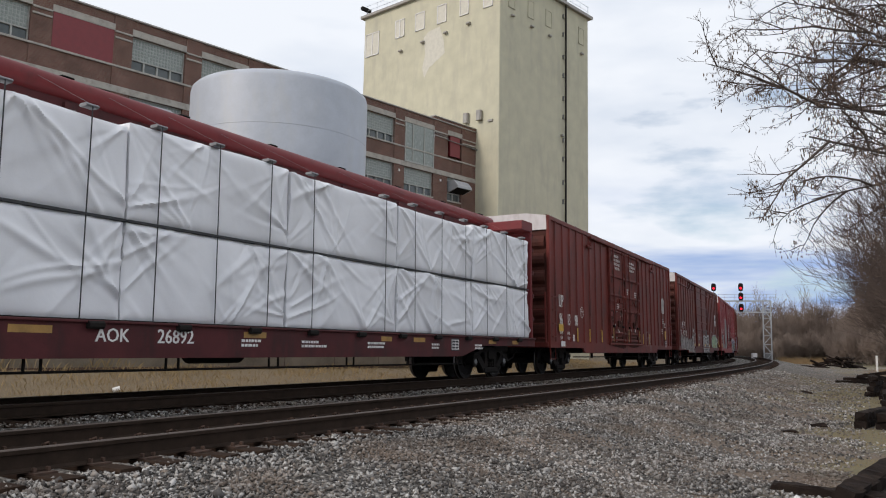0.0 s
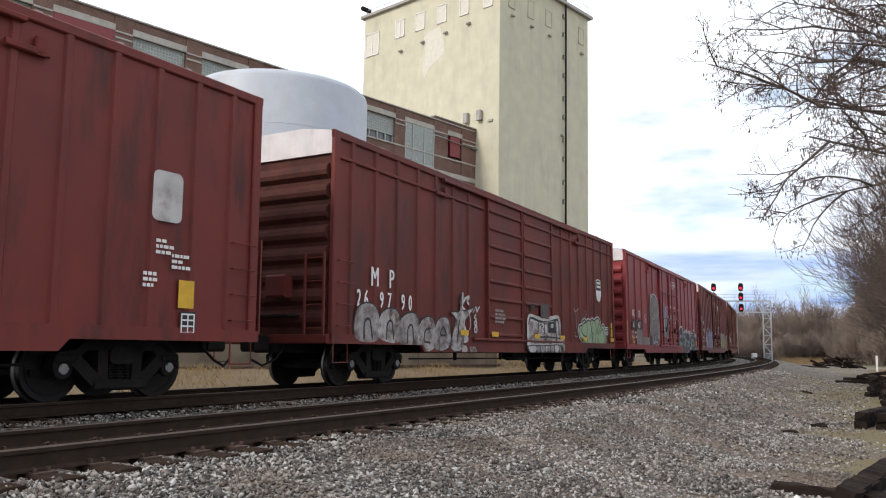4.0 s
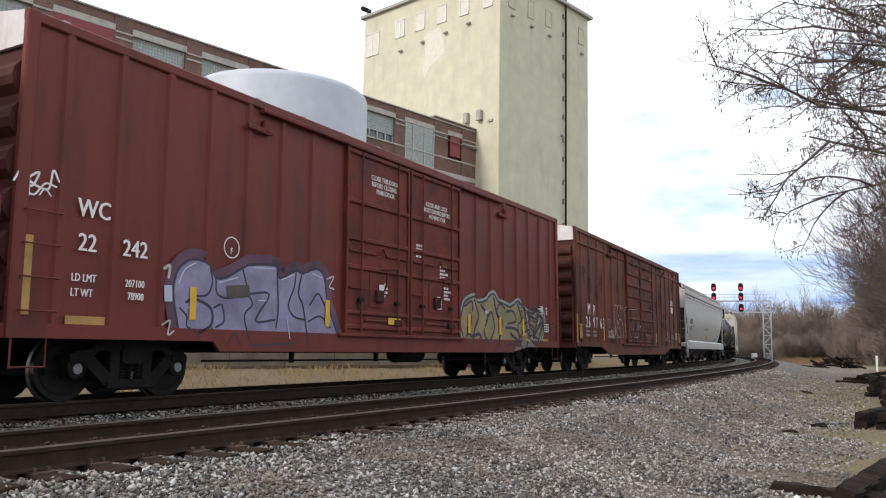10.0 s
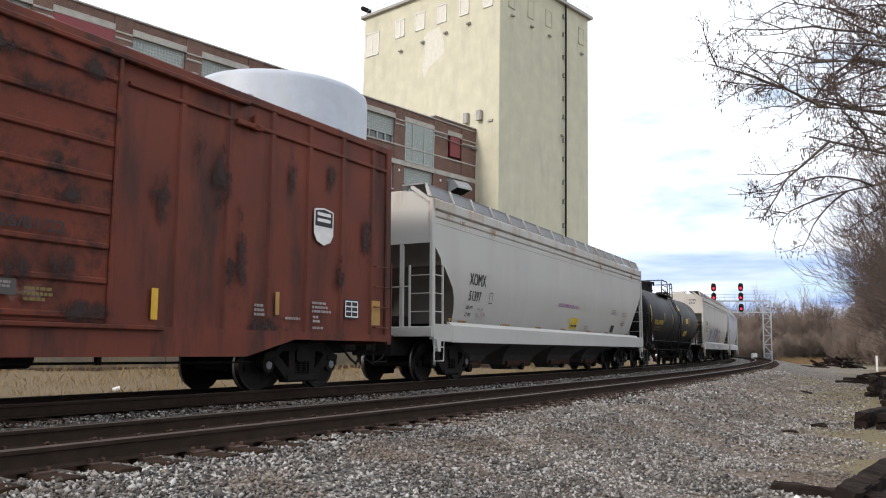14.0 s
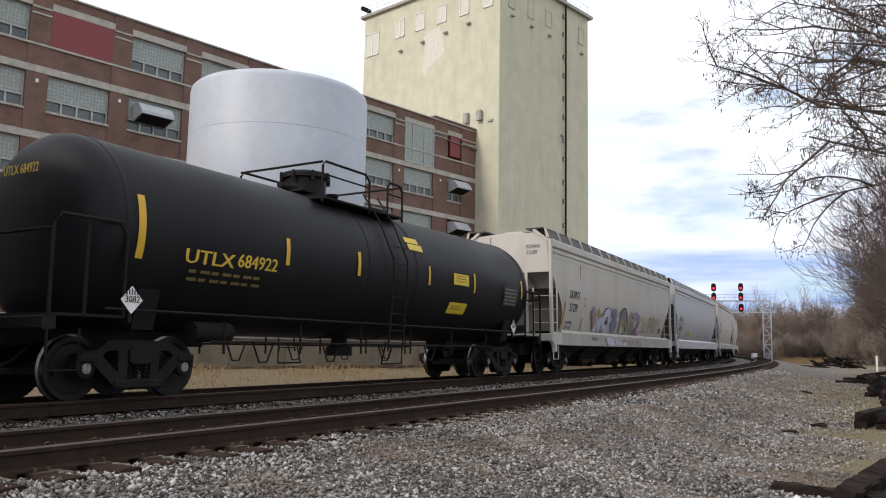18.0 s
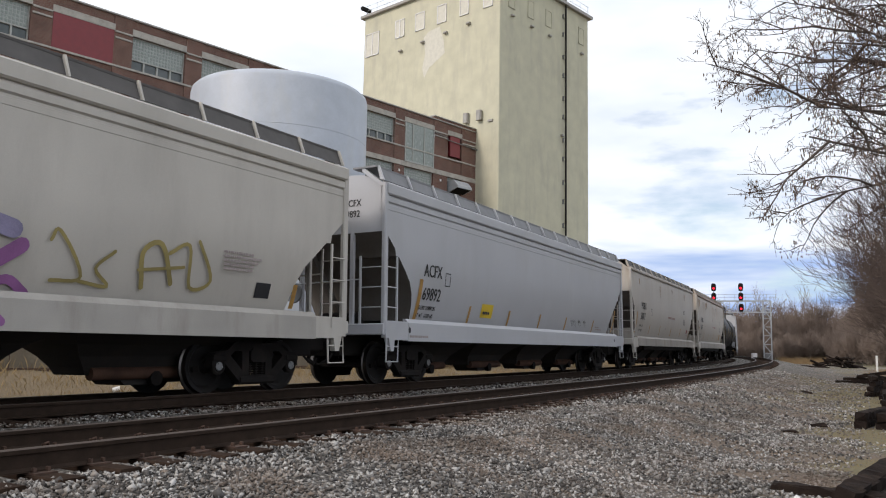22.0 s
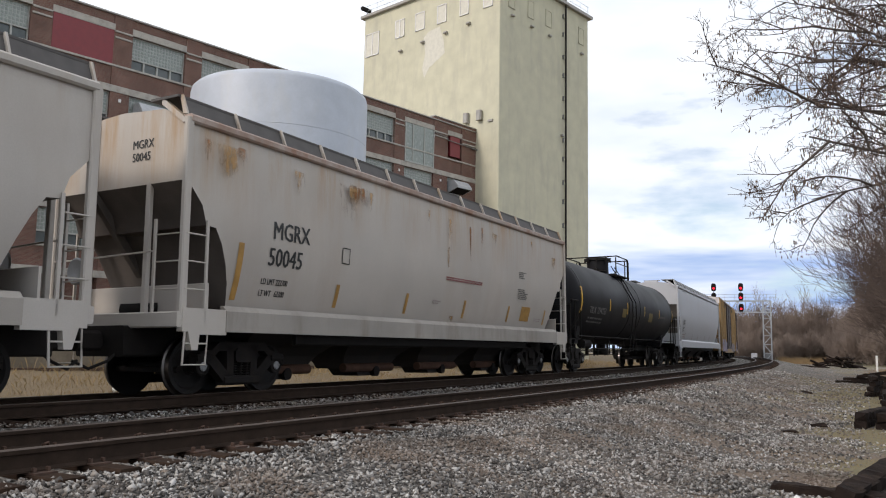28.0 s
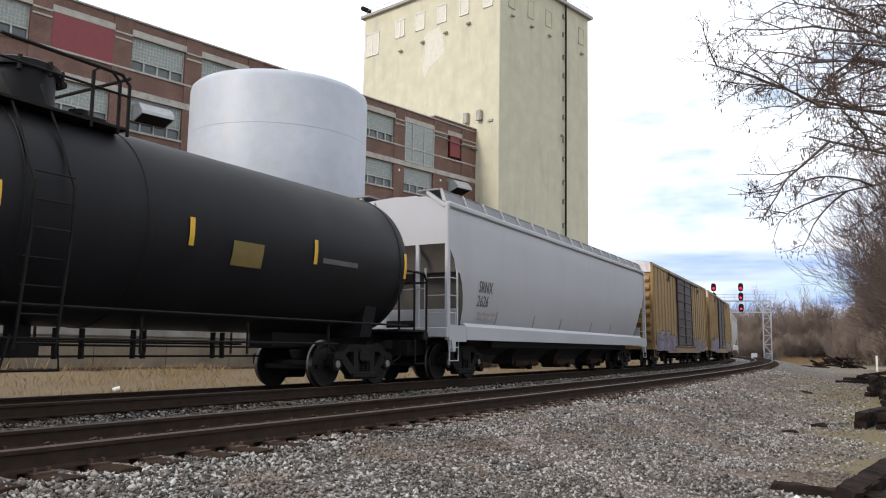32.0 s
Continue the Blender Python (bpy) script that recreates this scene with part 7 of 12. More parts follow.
G_KHAKI = mat("khaki_yellow_spray", (0.25, 0.20, 0.10), 0.7, var=0.3, scale=2)
G_OLIVE = mat("olive_gold_spray", (0.27, 0.215, 0.075), 0.7, var=0.3, scale=2)
G_MAUVE = mat("dusty_mauve_spray", (0.20, 0.15, 0.155), 0.7, var=0.3, scale=2)
G_AQUA = mat("pale_aqua_spray", (0.22, 0.29, 0.265), 0.7, var=0.25)
G_DVIOLET = mat("dark_violet_spray", (0.035, 0.028, 0.05), 0.7, var=0.3)
G_BLUEV = mat("violet_blue_spray", (0.23, 0.20, 0.44), 0.7, var=0.15)
G_PURPLE = mat("magenta_purple_spray", (0.26, 0.10, 0.26), 0.65, var=0.2)
G_BROWN = mat("ochre_spray", (0.36, 0.23, 0.07), 0.65, var=0.2)
G_SKY = mat("pale_blue_grey_spray", (0.45, 0.46, 0.55), 0.65, var=0.15)
G_CHALK = mat("chalky_white_spray", (0.50, 0.48, 0.465), 0.8, var=0.25, scale=3, stain=(0.22, 0.15, 0.135), stain_amt=0.6, stain_scale=3.5, stain_lo=0.46)
G_WORN = mat("worn_dirty_white_spray", (0.40, 0.365, 0.345), 0.85, var=0.35, scale=4, stain=(0.06, 0.028, 0.024), stain_amt=0.95, stain_scale=4.2, stain_lo=0.42)
G_WORNGREY = mat("worn_dirty_grey_spray", (0.33, 0.30, 0.29), 0.85, var=0.3, scale=3, stain=(0.06, 0.028, 0.024), stain_amt=0.9, stain_scale=3.6, stain_lo=0.45)
M_FADED = mat("faded_grey_lettering", (0.30, 0.25, 0.24), 0.7, var=0.3)
M_TFADE = mat("dull_tank_lettering", (0.16, 0.155, 0.15), 0.6, var=0.25)
M_DULL = mat("worn_dark_stencil", (0.09, 0.085, 0.08), 0.6, var=0.3)
M_OLIVE = mat("olive_brown_placard", (0.16, 0.115, 0.03), 0.6, var=0.2)
M_PLACARD = mat("yellow_placard", (0.66, 0.46, 0.03), 0.5, var=0.12)


def artwork(car, y, items, label, layer=0, y_at=None, low=None, high=9.0):
    """Sprayed shapes laid over one another in order: ("fill", paint, growth, outline) or ("line", paint, width, points), on the plane y or on a bulging side."""
    for k, (kind, paint, size, pts) in enumerate(items):
        b, yy = MB(), (0.0 if y_at else y) - 0.0005 * (layer + k)
        if kind == "fill":
            P = [np.array(p, float) for p in pts]
            if sum(a[0] * c[1] - c[0] * a[1] for a, c in zip(P, P[1:] + P[:1])) < 0:
                P.reverse()
            P = closed_curve(P, 3) if len(P) > 4 else P
            if size:
                P = grown(P, size)
            b.poly([(q[0], yy, q[1]) for q in P])
        else:
            ribbon(b, pts, size, yy)
        b.v = [(a, q, min(max(c, low or (0.865 if abs(a) > 5.7 else 0.705)), high)) for a, q, c in b.v]
        if y_at:
            b.v = [(a, on_side(y_at, c) + y + q - (0.02 if size > 0.15 else 0.008), c) for a, q, c in b.v]
        part("graffiti_" + kind if "spray" in label or "letter" in label else "worn_patch", b, paint, car, label)


def spots(car, items, y, name="graffiti_spot"):
    for x, z, a, b, m in items:
        q = MB().poly([(x + a * math.cos(k * math.pi / 8) * (1 + 0.12 * math.sin(3 * k)), y, z + b * math.sin(k * math.pi / 8) * (1 + 0.1 * math.cos(5 * k))) for k in range(16)])
        part(name, q, m, car)


def shield(car, x0, x1, z0, z1, y):
    """A railway emblem as plain shapes: white shield with a dark head."""
    w, h = x1 - x0, z1 - z0
    o = [(0.0, 0.93), (0.18, 0.97), (0.5, 1.0), (0.82, 0.97), (1.0, 0.93), (1.0, 0.3), (0.85, 0.1), (0.5, 0.0), (0.15, 0.1), (0.0, 0.3)]
    s = part("emblem", MB().poly([(x0 + a * w, y, z0 + b * h) for a, b in o]), M_WHITE, car, "white shield emblem with a dark head")
    part("emblem_head", MB().poly([(x0 + a * w, y - 0.002, z0 + b * h) for a, b in ((0.06, 0.90), (0.5, 0.96), (0.94, 0.90), (0.94, 0.50), (0.06, 0.50))]), G_BLACK, s)
    for k in range(2):
        part("emblem_bar", MB().poly([(x0 + a * w, y - 0.004, z0 + (b - 0.16 * k) * h) for a, b in ((0.16, 0.78), (0.84, 0.78), (0.84, 0.87), (0.16, 0.87))]), M_WHITE, s)


def table_box(car, x, z, y, w=0.55, h=0.4):
    b = part("service_panel", MB().poly([(x, y, z), (x + w, y, z), (x + w, y, z + h), (x, y, z + h)]), G_BLACK, car, "black service stencil panel with white lines")
    f = MB()
    for k in range(4):
        zz_ = z + 0.04 + k * (h - 0.08) / 3
        f.add([(x + 0.03, y - 0.002, zz_ - 0.012), (x + w - 0.03, y - 0.002, zz_ - 0.012), (x + w - 0.03, y - 0.002, zz_ + 0.012), (x + 0.03, y - 0.002, zz_ + 0.012)], [(0, 1, 2, 3)])
    for k in range(3):
        xx = x + 0.03 + k * (w - 0.06) / 2
        f.add([(xx - 0.012, y - 0.003, z + 0.03), (xx + 0.012, y - 0.003, z + 0.03), (xx + 0.012, y - 0.003, z + h - 0.03), (xx - 0.012, y - 0.003, z + h - 0.03)], [(0, 1, 2, 3)])
    tagged(part("panel_lines", f, M_WHITE, b), kind="stuff")


# the lumber car
M_CHALK = G_CHALK
car, half, W = LUMBER
y = -W - 0.054
letters("reporting_mark", "AOK", 0.20, M_WHITE, car, -3.85, 0.83, y, 0.95)
letters("car_number", "26892", 0.22, M_WHITE, car, -2.80, 0.82, y, 0.95)
for x, w, m in ((-5.1, 0.6, M_REFL2), (-1.0, 0.55, M_REFL2), (3.1, 0.4, M_REFL2), (4.4, 0.5, M_REFL2), (8.2, 0.45, M_REFL2), (9.7, 0.4, M_REFL2)):
    patch(car, x, x + w, 0.93, 1.03, y, m, "reflector")
for k, (x, w) in enumerate(((-1.05, 0.5), (0.5, 0.7), (2.6, 0.6), (5.2, 0.5), (7.4, 0.5))):
    small_bars(car, x, 0.86, y, 2, w, 0.045, M_WHITE, k)
table_box(car, 6.14, 0.74, y, 0.40, 0.30)

# the first boxcar
car, half, y = UP
letters("end_number", "UP 961390", 0.15, M_WHITE, car, -half - 0.001, 4.42, 0.2, 0.85, end=True)
letters("reporting_mark", "UP", 0.43, M_WHITE, car, -8.36, 2.18, y, 0.62)
for s, x in (("96", -8.32), ("13", -7.52), ("90", -6.74)):
    letters("car_number", s, 0.40, M_WHITE, car, x, 1.61, y, 0.58)
patch(car, -8.38, -7.93, 1.39, 1.63, y, M_REFL, "yellow_panel")
ring(car, -5.92, 2.10, 0.19, y, M_WHITE)
letters("plate_letter", "F", 0.11, M_WHITE, car, -5.95, 2.0, y, 0.9)
small_bars(car, -6.03, 2.17, y, 2, 0.22, 0.03, M_WHITE, 3)
letters("stencil", "LD LMT", 0.10, M_WHITE, car, -8.30, 1.30, y, 0.7)
letters("stencil", "LT WT", 0.10, M_WHITE, car, -8.30, 1.13, y, 0.7)
letters("stencil", "203400", 0.10, M_WHITE, car, -7.58, 1.30, y, 0.75)
letters("stencil", "82600", 0.10, M_WHITE, car, -7.52, 1.13, y, 0.75)
patch(car, -8.32, -7.92, 0.90, 1.07, y - 0.05, M_WHITE, "paper_placard")
patch(car, -6.95, -6.78, 1.09, 1.30, y, M_WHITE, "paper_placard")
reflectors(car, (-6.48, -5.07, -3.54, 3.0, 4.2), 1.09, 0.45, y)
reflectors(car, (-2.1, 0.25, 2.1), 1.15, 0.5, y - 0.06, M_REFL2)
reflectors(car, (7.55,), 1.35, 0.42, y, M_REFL, 0.3)
table_box(car, 7.6, 0.95, y, 0.3, 0.35)
for k, (t, x, z, s) in enumerate((("-IMPORTANT-", -1.62, 4.52, .13), ("CLOSE THIS DOOR", -1.72, 4.36, .13), ("BEFORE CLOSING", -1.7, 4.20, .13), ("MAIN DOOR", -1.5, 4.04, .13), ("CLOSE AND LOCK", 0.68, 4.46, .13), ("BOTH DOORS BEFORE", 0.58, 4.30, .13), ("MOVING CAR", 0.84, 4.14, .13))):
    letters("door_notice", t, s * 0.85, M_WHITE, car, x, z, -1.5 - 0.058, 0.78)
for k, (x, z) in enumerate(((0.3, 3.3), (1.55, 3.25), (-1.6, 1.3), (0.8, 1.2), (-1.3, 2.6), (7.1, 2.3), (7.4, 2.1), (6.9, 1.8))):
    small_bars(car, x, z, y - (0.012 if abs(x) < 2.4 else 0), 3, 0.3, 0.05, M_WHITE, k + 9)
patch(car, 7.0, 7.55, 2.62, 3.38, y, M_CHALK, "emblem", "blanked white emblem", 0.1)
artwork(car, y - 0.011, [("fill", M_GRIME, 0, ((-2.22, 2.43), (-1.53, 2.47), (-0.21, 2.51), (-0.18, 2.4), (-1.13, 2.23), (-1.58, 1.87), (-1.93, 1.92), (-2.21, 2.04))),
    ("fill", M_GRIME, 0, ((-1.81, 2.08), (-1.35, 1.9), (-1.37, 1.58), (-1.74, 1.63))),
    ("fill", M_GRIME, 0, ((-2.23, 1.37), (-1.64, 1.48), (-0.98, 1.36), (-0.14, 1.36), (-0.11, 0.89), (-1.42, 0.93), (-2.19, 1))),
    ("fill", M_GRIME, 0, ((-1.11, 1.92), (-0.51, 2.06), (-0.27, 1.74), (-0.68, 1.46), (-1.04, 1.6))),
    ("fill", M_GRIME, 0, ((0.57, 2.31), (1.99, 2.47), (2.08, 2.13), (1.59, 1.69), (0.92, 1.74), (0.65, 2)))], "dark grime and pink scrapes on the door", 0)
artwork(car, y - 0.011, [("fill", M_GRIME, 0, ((0.19, 1.6), (0.93, 1.55), (2.03, 1.52), (2.28, 1.03), (1.22, 0.91), (0.22, 1.03))),
    ("fill", M_GRIME, 0, ((-2.11, 4.46), (-1.85, 4.63), (-1.85, 4.38), (-2.05, 4.24))),
    ("fill", M_GRIME, 0, ((-1.98, 3.94), (-1.77, 4.04), (-1.79, 3.75), (-1.95, 3.75))),
    ("fill", M_GRIME, 0, ((-0.42, 4.36), (-0.14, 4.39), (-0.18, 4.1), (-0.35, 4.11))),
    ("fill", M_SCRAPE, 0, ((-2.21, 2.32), (-1.94, 2.32), (-1.93, 2.13), (-2.22, 2.13))),
    ("fill", M_SCRAPE, 0, ((1.04, 2.41), (1.45, 2.4), (1.5, 1.84), (1.09, 1.85))),
    ("fill", M_SCRAPE, 0, ((0.22, 2.25), (0.46, 2.27), (0.45, 2.07), (0.21, 2.08)))], "dark grime and pink scrapes on the door", 5)
artwork(car, y - 0.011, [("fill", M_SCRAPE, 0, ((-1.38, 2.41), (-0.97, 2.45), (-0.98, 2.18), (-1.11, 1.92), (-1.33, 2.06))),
    ("fill", M_SCRAPE, 0, ((-0.91, 2.19), (-0.62, 2.18), (-0.63, 1.97), (-0.9, 1.98))),
    ("fill", M_WHITE, 0, ((-1.79, 1.82), (-1.61, 1.85), (-1.57, 1.78), (-1.74, 1.76))),
    ("fill", M_WHITE, 0, ((-0.92, 1.97), (-0.75, 2), (-0.71, 1.95), (-0.87, 1.93))),
    ("fill", M_WHITE, 0, ((0.65, 1.66), (0.85, 1.7), (0.88, 1.6), (0.7, 1.58))),
    ("fill", M_WHITE, 0, ((-1.25, 1.65), (-1.15, 1.68), (-1.13, 1.6), (-1.22, 1.58))),
    ("fill", M_WHITE, 0, ((-1.16, 1.54), (-1, 1.57), (-0.97, 1.48), (-1.12, 1.47)))], "dark grime and pink scrapes on the door", 12)
artwork(car, y - 0.011, [("fill", M_WHITE, 0, ((-1.47, 2.37), (-1.32, 2.41), (-1.28, 2.34), (-1.43, 2.31))),
    ("fill", M_WHITE, 0, ((-1.11, 2.42), (-0.96, 2.46), (-0.93, 2.38), (-1.07, 2.36))),
    ("fill", M_WHITE, 0, ((-2.32, 1.32), (-2.02, 1.35), (-1.96, 1.3), (-2.25, 1.28))),
    ("fill", M_WHITE, 0, ((-1.47, 1.19), (-1.35, 1.21), (-1.32, 1.17), (-1.44, 1.16))),
    ("fill", M_WHITE, 0, ((-0.93, 1.2), (-0.83, 1.22), (-0.81, 1.16), (-0.9, 1.15))),
    ("fill", M_WHITE, 0, ((1.45, 1.68), (1.57, 1.72), (1.6, 1.58), (1.49, 1.56))),
    ("fill", M_WHITE, 0, ((1, 1.69), (1.08, 1.71), (1.1, 1.65), (1.02, 1.63)))], "dark grime and pink scrapes on the door", 19)
ring(car, -0.75, 2.2, 0.12, y - 0.03, M_WHITE)
artwork(car, y, [("line", M_FADED, 0.0164395, ((3.74, 1.36), (3.77, 1.12), (3.7, 1.14))),
    ("line", M_FADED, 0.014812, ((4.34, 1.58), (4.46, 1.37), (4.47, 1.22))),
    ("line", M_FADED, 0.0196183, ((4.13, 1.64), (4.22, 1.43), (4.24, 1.23))),
    ("line", M_FADED, 0.0190932, ((3.57, 1.21), (3.53, 1.12), (3.7, 0.87))),
    ("line", M_FADED, 0.0205696, ((4.23, 1.15), (4.33, 0.97), (4.35, 0.81))),
    ("line", M_FADED, 0.0131695, ((4.46, 1.16), (4.38, 1.01), (4.62, 0.81))),
    ("line", M_FADED, 0.0180869, ((4.12, 1.54), (4.1, 1.36), (4.2, 1.15))),
    ("line", M_FADED, 0.0231473, ((4.42, 1.29), (4.51, 0.96), (4.52, 1.02))),
    ("line", M_FADED, 0.0228564, ((4.38, 1.1), (4.4, 0.83), (4.38, 0.64))),
    ("line", M_FADED, 0.0127615, ((4.07, 1.55), (4.16, 1.22), (4.04, 1.1)))], "thin faded sprayed scrawl", 0)
artwork(car, y, [("line", M_FADED, 0.0155267, ((3.9, 1.63), (3.97, 1.33), (3.87, 1.24))),
    ("line", M_FADED, 0.0159714, ((3.55, 1.24), (3.64, 0.92), (3.61, 0.76))),
    ("line", M_FADED, 0.0191972, ((3.8, 1.67), (3.7, 1.53), (3.84, 1.29))),
    ("line", M_FADED, 0.0224133, ((3.64, 1.69), (3.61, 1.37), (3.78, 1.37))),
    ("line", M_FADED, 0.0197267, ((3.96, 1.39), (3.99, 1.16), (4.04, 0.91))),
    ("line", M_FADED, 0.0206437, ((4, 1.45), (3.95, 1.28), (4.16, 1.08)))], "thin faded sprayed scrawl", 10)

# the second boxcar
car, half, y = MP2
for s, x in (("M", -7.97), ("P", -7.27)):
    letters("reporting_mark", s, 0.42, M_WHITE, car, x, 2.06, y, 0.7)
for s, x in (("2", -8.46), ("6", -8.2), ("9", -7.62), ("7", -7.32), ("9", -6.76), ("0", -6.46)):
    letters("car_number", s, 0.36, M_WHITE, car, x, 1.62, y + 0.001, 0.6)
bubble = ([(-8.49, 0.98), (-8.5, 1.43), (-8.29, 1.65), (-7.88, 1.67), (-7.66, 1.46), (-7.62, 1.02), (-7.95, 0.9)], [(-7.66, 1.02), (-7.62, 1.41), (-7.38, 1.59), (-6.98, 1.6), (-6.81, 1.37), (-6.82, 0.95), (-7.2, 0.9)],
          [(-6.84, 0.92), (-6.84, 1.34), (-6.5, 1.54), (-6.12, 1.53), (-5.95, 1.21), (-5.97, 0.78), (-6.45, 0.72)], [(-6.02, 0.79), (-6.02, 1.21), (-5.8, 1.46), (-5.39, 1.48), (-5.22, 1.17), (-5.3, 0.8), (-5.65, 0.72)],
          [(-5.3, 0.82), (-5.22, 1.33), (-4.93, 1.52), (-4.56, 1.44), (-4.5, 0.9), (-4.9, 0.74)], [(-4.46, 0.8), (-4.2, 1.5), (-4.46, 1.66), (-3.98, 1.72), (-3.92, 2.2), (-3.84, 1.72), (-3.1, 1.86), (-3.7, 1.5), (-3.8, 0.82)])
artwork(car, y, [("fill", G_BLACK, 0.035, p) for p in bubble] + [("fill", G_WORN if k % 2 else G_WORNGREY, 0, p) for k, p in enumerate(bubble)], "worn white bubble-shaped spray with a dark outline", 0)
artwork(car, y, [("line", G_BLACK, 0.05, p) for p in (((-8.2, 0.98), (-8.18, 1.3), (-8.0, 1.36), (-7.9, 1.0)), ((-7.36, 0.98), (-7.32, 1.3), (-7.15, 1.34), (-7.08, 0.98)), ((-6.5, 0.9), (-6.48, 1.22), (-6.3, 1.28), (-6.24, 0.86)), ((-5.48, 1.25), (-5.7, 1.2), (-5.76, 0.96), (-5.5, 0.92)),
                                                      ((-4.7, 1.1), (-5.0, 1.12), (-4.86, 1.3), (-4.72, 1.14)), ((-4.15, 0.95), (-4.02, 1.5)))], "dark inner lines of a bubble-shaped spray", 14)
artwork(car, y, [("line", G_CHALK, 0.09, ((-3.94, 1.94), (-3.85, 2.05), (-3.86, 1.84), (-3.71, 1.75))),
    ("line", G_CHALK, 0.08, ((-3.82, 2.16), (-3.82, 1.95), (-3.71, 2.04))),
    ("line", G_CHALK, 0.07, ((-3.71, 2.04), (-3.47, 2.11), (-3.58, 1.98), (-3.5, 1.92))),
    ("line", G_CHALK, 0.05, ((-3.22, 1.74), (-3.1, 1.87), (-3.03, 1.74), (-2.94, 1.84))),
    ("line", G_CHALK, 0.05, ((-3.09, 1.66), (-3.18, 1.6), (-3.07, 1.55))),
    ("line", G_CHALK, 0.06, ((-3.17, 1.48), (-3.06, 1.5), (-3.06, 1.41), (-3.17, 1.41), (-3.17, 1.48))),
    ("line", G_CHALK, 0.06, ((-3.16, 1.33), (-3.05, 1.35), (-3.04, 1.24), (-3.16, 1.23), (-3.16, 1.33))),
    ("line", G_CHALK, 0.03, ((-3.47, 1.7), (-3.39, 1.42), (-3.45, 1.27)))], "chalky white sprayed scrawls", 0)
artwork(car, y, [("line", G_CHALK, 0.03, ((-2.95, 1.82), (-2.86, 1.89))),
    ("fill", G_CHALK, 0, ((-3.91, 1.46), (-3.74, 1.4), (-3.62, 1.23), (-3.52, 0.99), (-3.87, 0.97))),
    ("fill", G_LGREY, 0, ((-3.9, 1.35), (-3.79, 1.33), (-3.68, 1.16), (-3.66, 1.02), (-3.87, 1.01))),
    ("fill", G_WORNGREY, 0, ((-3.86, 0.86), (-3.65, 0.86), (-3.57, 0.76), (-3.68, 0.68), (-3.85, 0.69))),
    ("fill", G_WORNGREY, 0, ((-3.44, 0.85), (-3.11, 0.84), (-3.02, 0.7), (-3.41, 0.68)))], "chalky white sprayed scrawls", 8)
artwork(car, y - 0.062, [("fill", G_CHALK, 0.04, ((0.23, 1.33), (0.25, 1.67), (0.38, 1.79), (0.62, 1.79), (0.99, 1.76), (1.56, 1.72), (2.02, 1.78), (2.53, 1.84), (2.81, 1.83), (2.95, 1.68), (2.99, 1.23), (3.13, 1.17), (3.12, 1), (0.46, 0.93), (0.27, 1.05))),
    ("line", G_BLACK, 0.075, ((0.32, 1.55), (0.41, 1.7), (0.63, 1.72), (1.04, 1.66), (1.56, 1.63), (2.03, 1.66), (2.53, 1.73), (2.77, 1.72), (2.86, 1.49), (2.88, 1.13))),
    ("fill", G_WORN, 0, ((0.35, 1.51), (0.45, 1.63), (1.04, 1.59), (2.73, 1.68), (2.81, 1.04), (0.45, 0.98), (0.32, 1.2)))], "worn white sprayed piece with black lines", 0)
artwork(car, y - 0.062, [("fill", G_WORNGREY, 0, ((0.39, 1.33), (0.73, 1.42), (0.99, 1.33), (0.94, 1.23), (0.43, 1.23))),
    ("fill", M_MP2, 0, ((0.68, 1.25), (0.93, 1.3), (1.08, 1.22), (0.75, 1.16))),
    ("fill", G_CHALK, 0, ((1.13, 1.58), (1.52, 1.59), (1.53, 1.31), (1.16, 1.32))),
    ("fill", G_CHALK, 0, ((1.59, 1.55), (1.77, 1.56), (1.78, 1.3), (1.62, 1.3))),
    ("fill", G_CHALK, 0, ((2.54, 1.67), (2.77, 1.65), (2.79, 1.35), (2.6, 1.34))),
    ("line", G_BLACK, 0.05, ((1.07, 1.61), (1.11, 1.34))),
    ("line", G_BLACK, 0.05, ((1.17, 1.52), (1.3, 1.55))),
    ("line", G_BLACK, 0.05, ((1.27, 1.32), (1.35, 1.53), (1.47, 1.39))),
    ("line", G_BLACK, 0.05, ((1.54, 1.63), (1.57, 1.28)))], "worn white sprayed piece with black lines", 3)
artwork(car, y - 0.062, [("line", G_BLACK, 0.04, ((1.15, 1.17), (2.06, 1.18), (2.98, 1.15))),
    ("line", G_BLACK, 0.04, ((2.53, 1.7), (2.6, 0.98))),
    ("line", G_BLACK, 0.04, ((2.63, 1.51), (2.63, 1.22))),
    ("line", G_BLACK, 0.03, ((1.24, 1.16), (1.25, 0.95))),
    ("line", G_BLACK, 0.03, ((0.75, 1.14), (0.76, 0.94))),
    ("line", G_BLACK, 0.03, ((2.1, 1.26), (2.12, 0.97))),
    ("line", G_BLACK, 0.03, ((1.72, 1.26), (1.74, 0.96))),
    ("line", G_BLACK, 0.03, ((0.45, 1.02), (1.17, 1.01), (2.89, 1.02))),
    ("fill", G_BLACK, 0, ((0.15, 0.9), (1.43, 0.93), (3.07, 0.94), (3.06, 0.66), (1.72, 0.65), (0.63, 0.65), (0.28, 0.76)))], "worn white sprayed piece with black lines", 12)
